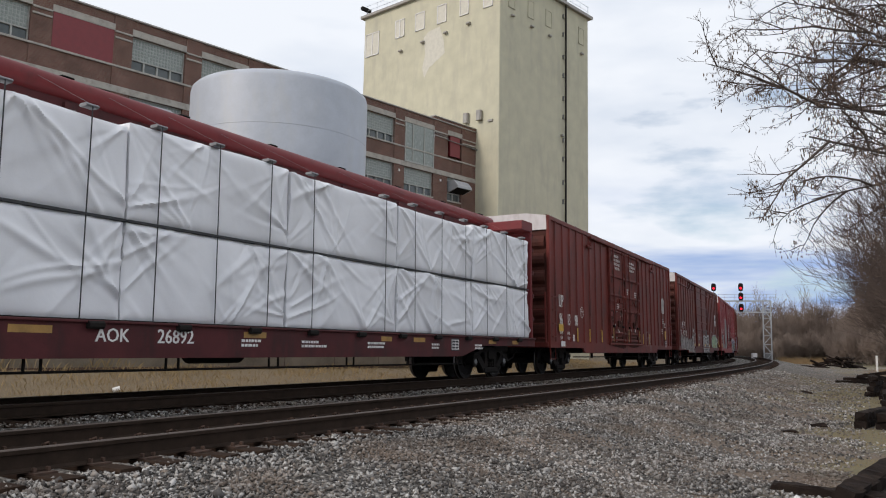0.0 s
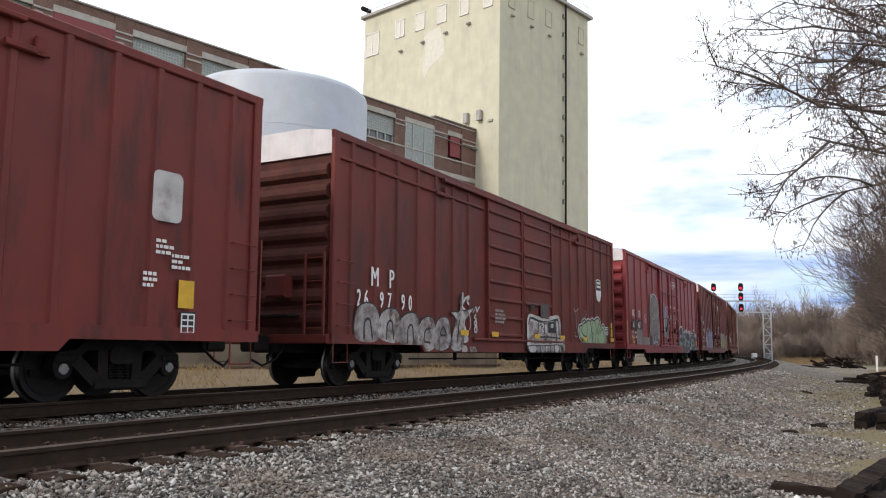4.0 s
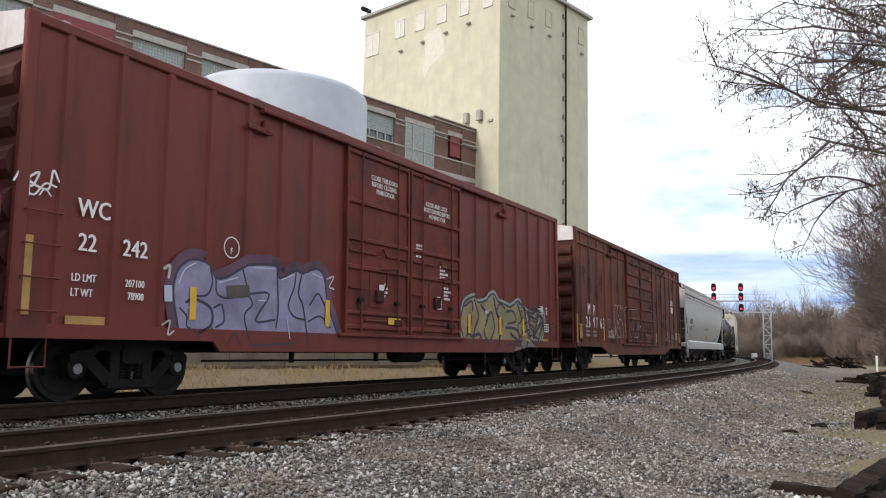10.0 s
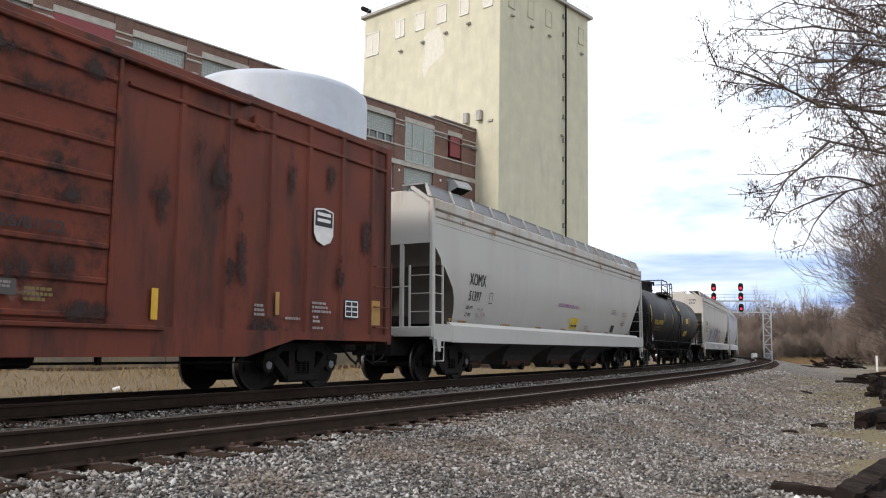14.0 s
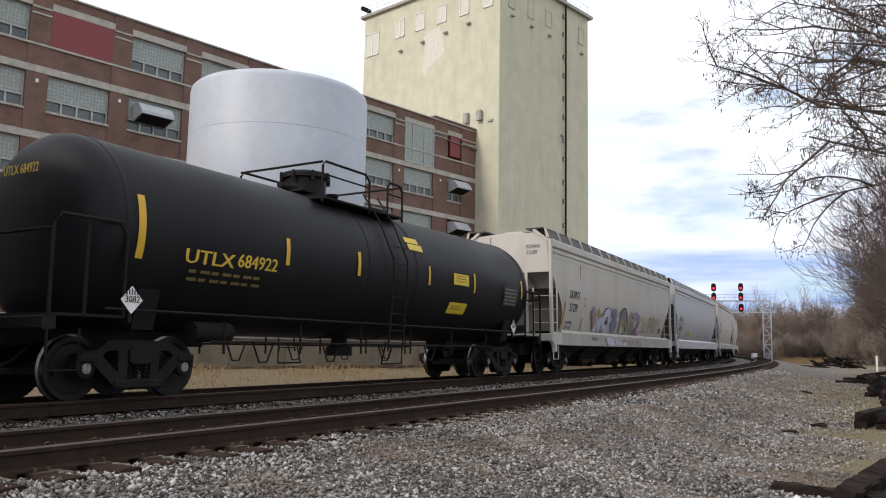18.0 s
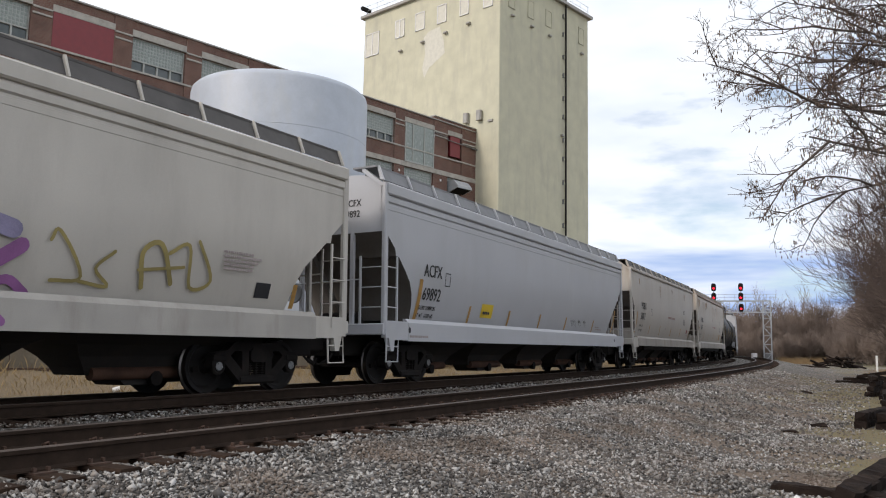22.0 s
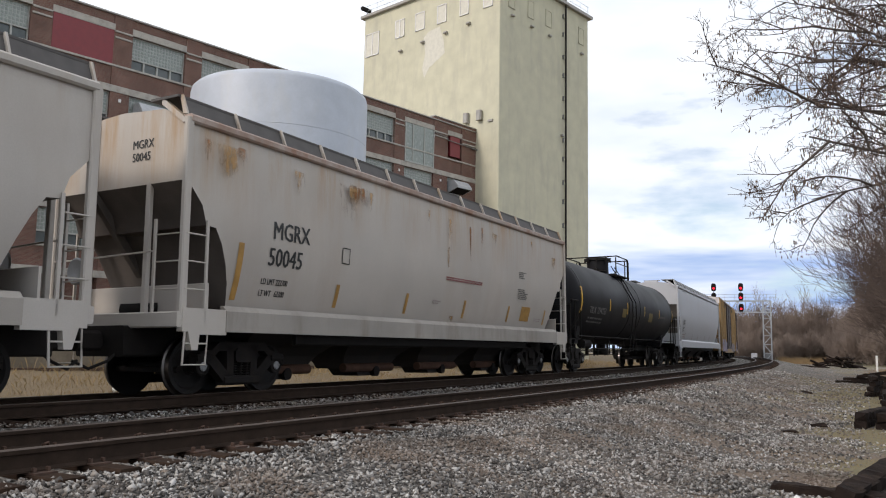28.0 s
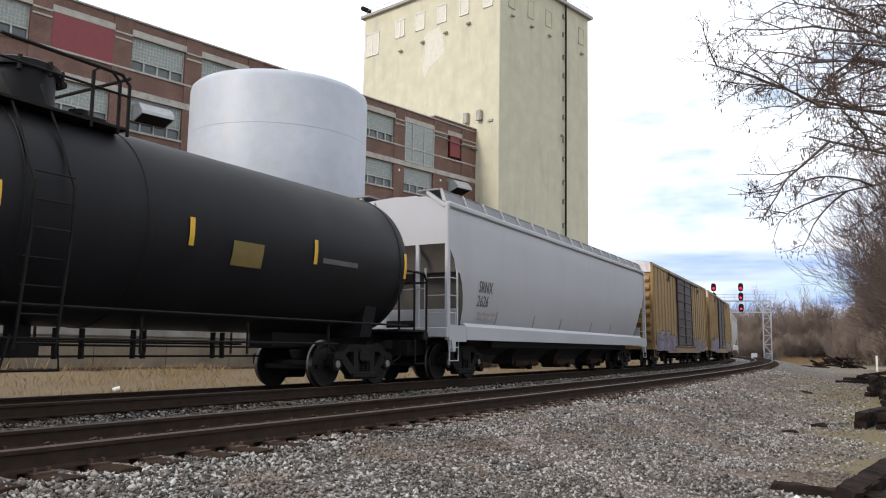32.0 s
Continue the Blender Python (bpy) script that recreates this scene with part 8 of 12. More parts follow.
artwork(car, y - 0.062, [("fill", G_LGREY, 0, ((0.25, 0.87), (0.54, 0.89), (0.85, 0.88), (0.85, 0.75), (0.56, 0.68), (0.35, 0.75))),
    ("fill", G_WORNGREY, 0, ((0.92, 0.88), (1.04, 0.9), (1.17, 0.88), (1.17, 0.76), (1.05, 0.68), (0.94, 0.75))),
    ("fill", G_WORNGREY, 0, ((1.22, 0.88), (1.41, 0.9), (1.6, 0.89), (1.6, 0.76), (1.42, 0.68), (1.25, 0.76))),
    ("fill", G_LGREY, 0, ((1.65, 0.89), (1.72, 0.91), (1.78, 0.89), (1.78, 0.76), (1.73, 0.68), (1.68, 0.76))),
    ("fill", G_WORNGREY, 0, ((1.83, 0.89), (1.92, 0.91), (2.01, 0.9), (2.01, 0.76), (1.93, 0.68), (1.86, 0.76)))], "worn white sprayed piece with black lines", 21)
artwork(car, y - 0.062, [("fill", G_WORNGREY, 0, ((2.07, 0.9), (2.21, 0.92), (2.36, 0.9), (2.36, 0.77), (2.23, 0.68), (2.1, 0.76))),
    ("fill", G_LGREY, 0, ((2.43, 0.91), (2.59, 0.93), (2.76, 0.91), (2.76, 0.77), (2.6, 0.68), (2.45, 0.77))),
    ("fill", G_WORNGREY, 0, ((2.81, 0.91), (2.89, 0.93), (2.98, 0.92), (2.98, 0.77), (2.91, 0.69), (2.84, 0.77)))], "worn white sprayed piece with black lines", 26)
artwork(car, y, [("fill", G_CHALK, 0.07, ((5.01, 1.44), (5.06, 1.62), (5.31, 1.66), (5.38, 1.79), (5.61, 1.86), (5.82, 1.81), (6.01, 1.87), (6.24, 1.83), (6.48, 1.91), (6.69, 1.86), (6.91, 1.93), (7.16, 1.97), (7.39, 1.85), (7.51, 1.68), (7.79, 1.73), (7.99, 1.56), (8.06, 1.21), (8.01, 0.86), (7.46, 0.85), (6.59, 0.82), (6.38, 0.7), (5.97, 0.67), (5.27, 0.65), (5.11, 0.81), (5.23, 1.01), (5.3, 1.16), (5.1, 1.22)))], "mint-green bubble lettering outlined in black and white", 0)
artwork(car, y, [("fill", G_BLACK, 0.02, ((5.01, 1.44), (5.06, 1.62), (5.31, 1.66), (5.38, 1.79), (5.61, 1.86), (5.82, 1.81), (6.01, 1.87), (6.24, 1.83), (6.48, 1.91), (6.69, 1.86), (6.91, 1.93), (7.16, 1.97), (7.39, 1.85), (7.51, 1.68), (7.79, 1.73), (7.99, 1.56), (8.06, 1.21), (8.01, 0.86), (7.46, 0.85), (6.59, 0.82), (6.38, 0.7), (5.97, 0.67), (5.27, 0.65), (5.11, 0.81), (5.23, 1.01), (5.3, 1.16), (5.1, 1.22)))], "mint-green bubble lettering outlined in black and white", 1)
artwork(car, y, [("fill", G_GREEN, -0.035, ((5.01, 1.44), (5.06, 1.62), (5.31, 1.66), (5.38, 1.79), (5.61, 1.86), (5.82, 1.81), (6.01, 1.87), (6.24, 1.83), (6.48, 1.91), (6.69, 1.86), (6.91, 1.93), (7.16, 1.97), (7.39, 1.85), (7.51, 1.68), (7.79, 1.73), (7.99, 1.56), (8.06, 1.21), (8.01, 0.86), (7.46, 0.85), (6.59, 0.82), (6.38, 0.7), (5.97, 0.67), (5.27, 0.65), (5.11, 0.81), (5.23, 1.01), (5.3, 1.16), (5.1, 1.22))),
    ("line", G_BLACK, 0.045, ((5.78, 1.78), (5.44, 1.68), (5.27, 1.45), (5.52, 1.3), (5.8, 1.25), (5.94, 1.04), (5.89, 0.71)))], "mint-green bubble lettering outlined in black and white", 2)
artwork(car, y, [("line", G_BLACK, 0.04, ((5.28, 1.15), (5.56, 1.12), (5.6, 0.93), (5.42, 0.83))),
    ("line", G_BLACK, 0.045, ((5.83, 1.79), (5.89, 1.51), (5.84, 1.29))),
    ("line", G_BLACK, 0.045, ((6.21, 1.83), (6.35, 1.59), (6.42, 1.21), (6.35, 0.82))),
    ("line", G_BLACK, 0.04, ((6.48, 1.87), (6.42, 1.5), (6.51, 0.95))),
    ("line", G_BLACK, 0.045, ((6.73, 1.87), (6.92, 1.62), (6.82, 1.19), (6.76, 0.84))),
    ("line", G_BLACK, 0.045, ((7, 1.38), (7.21, 1.74), (7.44, 1.69), (7.18, 1.38))),
    ("line", G_BLACK, 0.045, ((7.37, 1.41), (7.67, 1.59), (7.86, 1.25), (7.85, 0.9))),
    ("line", G_BLACK, 0.04, ((7.04, 1.23), (7.23, 0.96), (7.12, 0.83)))], "mint-green bubble lettering outlined in black and white", 4)
artwork(car, y, [("line", G_BLACK, 0.022, ((6.03, 1.36), (6.13, 1.2), (6.23, 1.37))),
    ("line", G_BLACK, 0.022, ((6.36, 1.37), (6.57, 1.4), (6.57, 1.25))),
    ("line", G_BLACK, 0.025, ((5.3, 0.83), (5.36, 0.73), (5.48, 0.85))),
    ("line", G_BLACK, 0.025, ((6.46, 0.89), (7.85, 0.9))),
    ("line", M_FADED, 0.05, ((4.53, 2.19), (4.58, 2.11), (4.8, 2.15), (4.94, 2.21))),
    ("line", M_FADED, 0.04, ((4.69, 2.08), (4.73, 1.6), (4.81, 1.41))),
    ("line", M_FADED, 0.04, ((4.89, 2.1), (4.89, 1.46), (4.78, 1.25), (4.56, 1.28), (4.58, 1.4))),
    ("line", G_MAUVE, 0.025, ((5.52, 2.03), (5.67, 2.17), (5.81, 2.06), (5.65, 1.94), (5.52, 1.99)))], "mint-green bubble lettering outlined in black and white", 12)
patch(car, 1.86, 2.52, 1.32, 1.66, y - 0.085, G_BLACK, "notice_panel", "black notice panel with small white lines")
small_bars(car, 2.05, 1.56, y - 0.088, 3, 0.3, 0.024, M_WHITE, 77)
patch(car, 3.08, 3.52, 0.76, 0.98, y - 0.004, G_GREEN, "spray_band")
shield(car, 7.0, 7.6, 2.57, 3.43, y)
for x in (-4.1, -2.3, 0.7, 2.9, 5.2, 8.4):
    patch(car, x, x + 0.42, 1.12, 1.25, y - 0.09, M_REFL, "reflector")
table_box(car, 8.0, 1.35, y, 0.4, 0.35)
patch(car, 8.75, 8.95, 1.3, 1.85, y, M_REFL, "yellow_panel")
patch(car, 1.25, 1.92, 1.74, 2.2, y - 0.076, M_BOARD, "route_board", "grey weathered route card board")
patch(car, 0.5, 0.85, 1.98, 2.14, y - 0.056, G_BLACK, "route_board", "dark route card board")
small_bars(car, -2.0, 1.8, y - 0.055, 4, 0.6, 0.06, M_FADED, 4)

# the faded red boxcar
car, half, y = NK
for s, x in (("N", -8.18), ("K", -7.93), ("C", -7.07), ("R", -6.82)):
    letters("reporting_mark", s, 0.34, M_WHITE, car, x, 2.24, y, 0.6)
for x0, x1, s in ((-8.22, -7.44, "65"), (-7.25, -6.34, "457")):
    p = patch(car, x0, x1, 1.70, 2.12, y, G_BLACK, "number_panel", "black number panel")
    letters("car_number", s, 0.27, M_WHITE, car, x0 + 0.12, 1.78, y - 0.003, 0.8)
ring(car, -5.64, 2.25, 0.19, y, M_WHITE)
letters("plate_letter", "F", 0.11, M_WHITE, car, -5.67, 2.15, y, 0.9)
letters("stencil", "LD LMT", 0.11, M_WHITE, car, -8.3, 1.52, y, 0.7)
letters("stencil", "202400", 0.11, M_WHITE, car, -7.75, 1.52, y, 0.7)
letters("stencil", "LT WT", 0.11, M_WHITE, car, -8.3, 1.34, y, 0.7)
letters("stencil", "83600", 0.11, M_WHITE, car, -7.68, 1.34, y, 0.7)
patch(car, -8.17, -7.86, 1.12, 1.36, y, M_PLACARD, "yellow_panel")
small_bars(car, -8.12, 1.30, y - 0.002, 3, 0.24, 0.035, G_BLACK, 6)
reflectors(car, (-9.2,), 1.1, 0.95, y - 0.01, M_REFL2, 0.16)
patch(car, -7.40, -6.30, 0.86, 1.72, y - 0.001, G_GREY, "primer_patch", "grey primer patch over old paint")
patch(car, -6.2, -4.9, 0.86, 1.4, y - 0.001, G_GREY, "primer_patch")
artwork(car, y, [("fill", G_LGREY, 0.09, ((-4.53, 1.54), (-4.59, 2.18), (-4.56, 2.72), (-4.39, 3.12), (-4.08, 3.36), (-3.66, 3.41), (-3.08, 3.27), (-2.76, 3.05), (-2.63, 2.69), (-2.7, 2.47), (-2.6, 2.19), (-2.6, 1.82), (-2.69, 1.4), (-2.94, 1.09), (-3.07, 1.25), (-3.47, 1.26), (-3.58, 0.86), (-4.3, 0.85))),
    ("fill", M_BOARD, 0.02, ((-4.53, 1.54), (-4.59, 2.18), (-4.56, 2.72), (-4.39, 3.12), (-4.08, 3.36), (-3.66, 3.41), (-3.08, 3.27), (-2.76, 3.05), (-2.63, 2.69), (-2.7, 2.47), (-2.6, 2.19), (-2.6, 1.82), (-2.69, 1.4), (-2.94, 1.09), (-3.07, 1.25), (-3.47, 1.26), (-3.58, 0.86), (-4.3, 0.85)))], "large grey sprayed letters with dark and pale outlines", 0)
artwork(car, y, [("fill", G_GREY, -0.05, ((-4.53, 1.54), (-4.59, 2.18), (-4.56, 2.72), (-4.39, 3.12), (-4.08, 3.36), (-3.66, 3.41), (-3.08, 3.27), (-2.76, 3.05), (-2.63, 2.69), (-2.7, 2.47), (-2.6, 2.19), (-2.6, 1.82), (-2.69, 1.4), (-2.94, 1.09), (-3.07, 1.25), (-3.47, 1.26), (-3.58, 0.86), (-4.3, 0.85))),
    ("line", G_LGREY, 0.06, ((-4.47, 3.06), (-4.53, 3.26), (-4.42, 3.19), (-4.36, 3.46), (-4.27, 3.27), (-4.12, 3.43), (-4.13, 3.29))),
    ("line", M_BOARD, 0.05, ((-4.09, 3.25), (-3.95, 2.87), (-3.78, 2.65), (-3.78, 2.57), (-4.12, 2.49))),
    ("line", M_BOARD, 0.05, ((-4.05, 2.47), (-3.91, 2.33), (-3.92, 1.74), (-3.9, 0.97)))], "large grey sprayed letters with dark and pale outlines", 2)
artwork(car, y, [("line", M_BOARD, 0.16, ((-3.84, 2.31), (-3.83, 1.82), (-3.8, 0.93))),
    ("line", G_LGREY, 0.06, ((-3.83, 2.16), (-3.82, 2.01))),
    ("line", G_LGREY, 0.06, ((-3.82, 1.86), (-3.82, 1.67))),
    ("line", G_LGREY, 0.04, ((-3.78, 2.59), (-3.76, 2.33), (-4.02, 2.27))),
    ("line", M_BOARD, 0.05, ((-3.5, 2.28), (-3.35, 2.26), (-3.25, 2.04), (-3.38, 1.83), (-3.49, 1.7))),
    ("line", M_BOARD, 0.05, ((-3.54, 2.25), (-3.51, 1.62), (-3.28, 1.64), (-2.93, 1.51))),
    ("line", M_BOARD, 0.06, ((-3.08, 2.22), (-2.85, 2.33), (-2.7, 2.47))),
    ("line", M_BOARD, 0.06, ((-3.54, 1.54), (-3.17, 1.41), (-2.93, 1.15))),
    ("line", G_LGREY, 0.05, ((-2.65, 1.69), (-2.79, 1.44), (-2.99, 1.5)))], "large grey sprayed letters with dark and pale outlines", 6)
artwork(car, y, [("line", G_LILAC, 0.12, ((-3.24, 3.28), (-3.14, 3.18), (-3.14, 3.02))),
    ("line", G_SKY, 0.1, ((-3.85, 1.15), (-3.69, 1.27))),
    ("fill", M_NK, 0, ((-4.39, 1.09), (-4.09, 1.14), (-4.01, 0.96), (-4.22, 0.85))),
    ("line", M_BOARD, 0.02, ((-4.43, 2.63), (-4.38, 2.55))),
    ("line", M_BOARD, 0.02, ((-4.35, 2.46), (-4.29, 2.38))),
    ("line", M_BOARD, 0.02, ((-4.4, 2.26), (-4.35, 2.18))),
    ("line", M_BOARD, 0.02, ((-4.32, 2.08), (-4.27, 2))),
    ("line", M_BOARD, 0.02, ((-4.37, 1.89), (-4.32, 1.8)))], "large grey sprayed letters with dark and pale outlines", 15)
# Flat dark panel at the lower left of the grey letters.
patch(car, -4.85, -4.25, 1.05, 1.5, y - 0.006, G_BLACK, "dark_panel")
artwork(car, y - 0.059, [("fill", G_CHALK, 0.045, ((-1.76, 2.89), (-1.66, 3.08), (-1.44, 2.99), (-1.31, 2.52), (-1.71, 2.43))),
    ("fill", G_BLACK, 0.012, ((-1.76, 2.89), (-1.66, 3.08), (-1.44, 2.99), (-1.31, 2.52), (-1.71, 2.43))),
    ("fill", G_LILAC, -0.03, ((-1.76, 2.89), (-1.66, 3.08), (-1.44, 2.99), (-1.31, 2.52), (-1.71, 2.43))),
    ("fill", G_CHALK, 0.045, ((-1.34, 2.92), (-1.21, 3.03), (-1.11, 2.62), (-1.27, 2.52))),
    ("fill", G_BLACK, 0.012, ((-1.34, 2.92), (-1.21, 3.03), (-1.11, 2.62), (-1.27, 2.52))),
    ("fill", G_LGREY, -0.03, ((-1.34, 2.92), (-1.21, 3.03), (-1.11, 2.62), (-1.27, 2.52))),
    ("fill", G_CHALK, 0.045, ((-1.14, 2.99), (-0.94, 3.11), (-0.8, 2.55), (-1.07, 2.55)))], "small grey and white sprayed tag with black outline", 0)
artwork(car, y - 0.059, [("fill", G_BLACK, 0.012, ((-1.14, 2.99), (-0.94, 3.11), (-0.8, 2.55), (-1.07, 2.55))),
    ("fill", G_LILAC, -0.03, ((-1.14, 2.99), (-0.94, 3.11), (-0.8, 2.55), (-1.07, 2.55))),
    ("fill", G_CHALK, 0.045, ((-0.75, 2.47), (-0.49, 2.58), (-0.32, 2.39), (-0.5, 2.22), (-0.66, 2.13))),
    ("fill", G_BLACK, 0.012, ((-0.75, 2.47), (-0.49, 2.58), (-0.32, 2.39), (-0.5, 2.22), (-0.66, 2.13))),
    ("fill", G_LILAC, -0.03, ((-0.75, 2.47), (-0.49, 2.58), (-0.32, 2.39), (-0.5, 2.22), (-0.66, 2.13))),
    ("fill", G_CHALK, 0.045, ((-1.71, 2.36), (-1.4, 2.36), (-1.4, 1.78), (-1.55, 1.49), (-1.66, 1.85))),
    ("fill", G_BLACK, 0.012, ((-1.71, 2.36), (-1.4, 2.36), (-1.4, 1.78), (-1.55, 1.49), (-1.66, 1.85)))], "small grey and white sprayed tag with black outline", 7)
artwork(car, y - 0.059, [("fill", G_LGREY, -0.03, ((-1.71, 2.36), (-1.4, 2.36), (-1.4, 1.78), (-1.55, 1.49), (-1.66, 1.85))),
    ("fill", G_CHALK, 0.045, ((-1.4, 2.36), (-1.11, 2.41), (-1.06, 1.81), (-1.19, 1.53), (-1.34, 1.57))),
    ("fill", G_BLACK, 0.012, ((-1.4, 2.36), (-1.11, 2.41), (-1.06, 1.81), (-1.19, 1.53), (-1.34, 1.57))),
    ("fill", G_GREY, -0.03, ((-1.4, 2.36), (-1.11, 2.41), (-1.06, 1.81), (-1.19, 1.53), (-1.34, 1.57))),
    ("fill", G_CHALK, 0.045, ((-1.09, 2.42), (-0.8, 2.43), (-0.85, 1.78), (-0.97, 1.68))),
    ("fill", G_BLACK, 0.012, ((-1.09, 2.42), (-0.8, 2.43), (-0.85, 1.78), (-0.97, 1.68))),
    ("fill", G_LGREY, -0.03, ((-1.09, 2.42), (-0.8, 2.43), (-0.85, 1.78), (-0.97, 1.68)))], "small grey and white sprayed tag with black outline", 14)
artwork(car, y - 0.059, [("fill", G_CHALK, 0.045, ((-0.83, 2.39), (-0.6, 2.13), (-0.64, 1.8), (-0.81, 1.46), (-0.95, 1.64))),
    ("fill", G_BLACK, 0.012, ((-0.83, 2.39), (-0.6, 2.13), (-0.64, 1.8), (-0.81, 1.46), (-0.95, 1.64))),
    ("fill", G_GREY, -0.03, ((-0.83, 2.39), (-0.6, 2.13), (-0.64, 1.8), (-0.81, 1.46), (-0.95, 1.64))),
    ("line", G_BLACK, 0.05, ((-1.74, 2.39), (-1.14, 2.43), (-0.27, 2.36))),
    ("line", G_BLACK, 0.03, ((-1.53, 2.85), (-1.44, 2.59))),
    ("line", G_BLACK, 0.03, ((-0.98, 2.28), (-1.01, 1.82))),
    ("fill", G_CHALK, 0, ((-1.8, 3.17), (-1.71, 3.19), (-1.72, 3.1), (-1.79, 3.1))),
    ("fill", G_CHALK, 0, ((-1.69, 3.24), (-1.6, 3.27), (-1.6, 3.18), (-1.67, 3.17)))], "small grey and white sprayed tag with black outline", 21)
artwork(car, y - 0.059, [("fill", G_CHALK, 0, ((-0.82, 2.81), (-0.72, 2.83), (-0.73, 2.74), (-0.81, 2.73))),
    ("fill", G_CHALK, 0, ((-0.41, 2.09), (-0.3, 2.11), (-0.31, 2.01), (-0.4, 2.02))),
    ("fill", G_CHALK, 0, ((-1.01, 1.48), (-0.91, 1.5), (-0.92, 1.41), (-1, 1.41))),
    ("fill", G_CHALK, 0, ((-0.75, 3.03), (-0.65, 3.05), (-0.66, 2.96), (-0.74, 2.95)))], "small grey and white sprayed tag with black outline", 29)
# the black and teal piece
artwork(car, y, [("fill", G_CHALK, 0.08, ((2.65, 1.42), (2.75, 1.9), (3.11, 2.07), (3.57, 2.09), (3.79, 1.95), (3.98, 1.47), (4.12, 0.99), (4.08, 0.74), (2.9, 0.72), (2.74, 0.96))),
    ("fill", G_BLACK, -0.01, ((2.65, 1.42), (2.75, 1.9), (3.11, 2.07), (3.57, 2.09), (3.79, 1.95), (3.98, 1.47), (4.12, 0.99), (4.08, 0.74), (2.9, 0.72), (2.74, 0.96))),
    ("line", G_CHALK, 0.04, ((3.71, 1.64), (3.81, 1.1), (3.95, 0.81)))], "black bubble lettering outlined in white, with teal and violet clouds", 0)
artwork(car, y, [("fill", G_CHALK, 0.07, ((3.69, 1.77), (4.01, 1.82), (4.12, 1.46), (4.21, 1.13), (4.36, 1.09), (4.3, 0.67), (3.87, 0.62), (3.77, 1.15))),
    ("fill", G_CHALK, 0.07, ((4.12, 1.71), (4.43, 1.84), (4.51, 1.33), (4.58, 1.09), (4.52, 0.7), (4.3, 0.68), (4.21, 1.16))),
    ("fill", G_CHALK, 0.07, ((4.5, 1.8), (4.89, 1.85), (4.94, 1.35), (4.92, 1.03), (4.89, 0.87), (4.98, 0.68), (4.57, 0.67), (4.54, 1.18))),
    ("fill", G_CHALK, 0.07, ((4.92, 1.68), (5.07, 1.79), (5.51, 1.86), (5.8, 1.69), (5.89, 1.23), (5.9, 0.68), (5.1, 0.67), (4.95, 1.19)))], "black bubble lettering outlined in white, with teal and violet clouds", 0)
artwork(car, y, [("fill", G_CHALK, 0.07, ((5.89, 1.65), (6.19, 1.86), (6.5, 1.78), (6.6, 1.26), (6.36, 0.97), (6.61, 0.74), (5.94, 0.69), (5.88, 1.06))),
    ("fill", G_CHALK, 0.07, ((6.57, 1.53), (6.7, 1.81), (7.16, 1.81), (7.28, 1.97), (7.61, 2.02), (7.7, 1.7), (8.02, 1.6), (8.3, 1.29), (8.38, 0.95), (8.23, 0.79), (6.7, 0.74), (6.62, 0.99))),
    ("fill", G_CHALK, 0, ((4.65, 1.83), (4.78, 2.03), (4.93, 2.07), (5.11, 2), (5.15, 1.78), (4.73, 1.69))),
    ("fill", G_CHALK, 0.03, ((3.69, 1.77), (4.01, 1.82), (4.12, 1.46), (4.21, 1.13), (4.36, 1.09), (4.3, 0.67), (3.87, 0.62), (3.77, 1.15)))], "black bubble lettering outlined in white, with teal and violet clouds", 4)
artwork(car, y, [("fill", G_BLACK, -0.012, ((3.69, 1.77), (4.01, 1.82), (4.12, 1.46), (4.21, 1.13), (4.36, 1.09), (4.3, 0.67), (3.87, 0.62), (3.77, 1.15))),
    ("fill", G_CHALK, 0.03, ((4.12, 1.71), (4.43, 1.84), (4.51, 1.33), (4.58, 1.09), (4.52, 0.7), (4.3, 0.68), (4.21, 1.16))),
    ("fill", G_BLACK, -0.012, ((4.12, 1.71), (4.43, 1.84), (4.51, 1.33), (4.58, 1.09), (4.52, 0.7), (4.3, 0.68), (4.21, 1.16))),
    ("fill", G_CHALK, 0.03, ((4.5, 1.8), (4.89, 1.85), (4.94, 1.35), (4.92, 1.03), (4.89, 0.87), (4.98, 0.68), (4.57, 0.67), (4.54, 1.18)))], "black bubble lettering outlined in white, with teal and violet clouds", 8)
artwork(car, y, [("fill", G_BLACK, -0.012, ((4.5, 1.8), (4.89, 1.85), (4.94, 1.35), (4.92, 1.03), (4.89, 0.87), (4.98, 0.68), (4.57, 0.67), (4.54, 1.18))),
    ("fill", G_CHALK, 0.03, ((4.92, 1.68), (5.07, 1.79), (5.51, 1.86), (5.8, 1.69), (5.89, 1.23), (5.9, 0.68), (5.1, 0.67), (4.95, 1.19))),
    ("fill", G_BLACK, -0.012, ((4.92, 1.68), (5.07, 1.79), (5.51, 1.86), (5.8, 1.69), (5.89, 1.23), (5.9, 0.68), (5.1, 0.67), (4.95, 1.19))),
    ("fill", G_CHALK, 0.03, ((5.89, 1.65), (6.19, 1.86), (6.5, 1.78), (6.6, 1.26), (6.36, 0.97), (6.61, 0.74), (5.94, 0.69), (5.88, 1.06)))], "black bubble lettering outlined in white, with teal and violet clouds", 12)
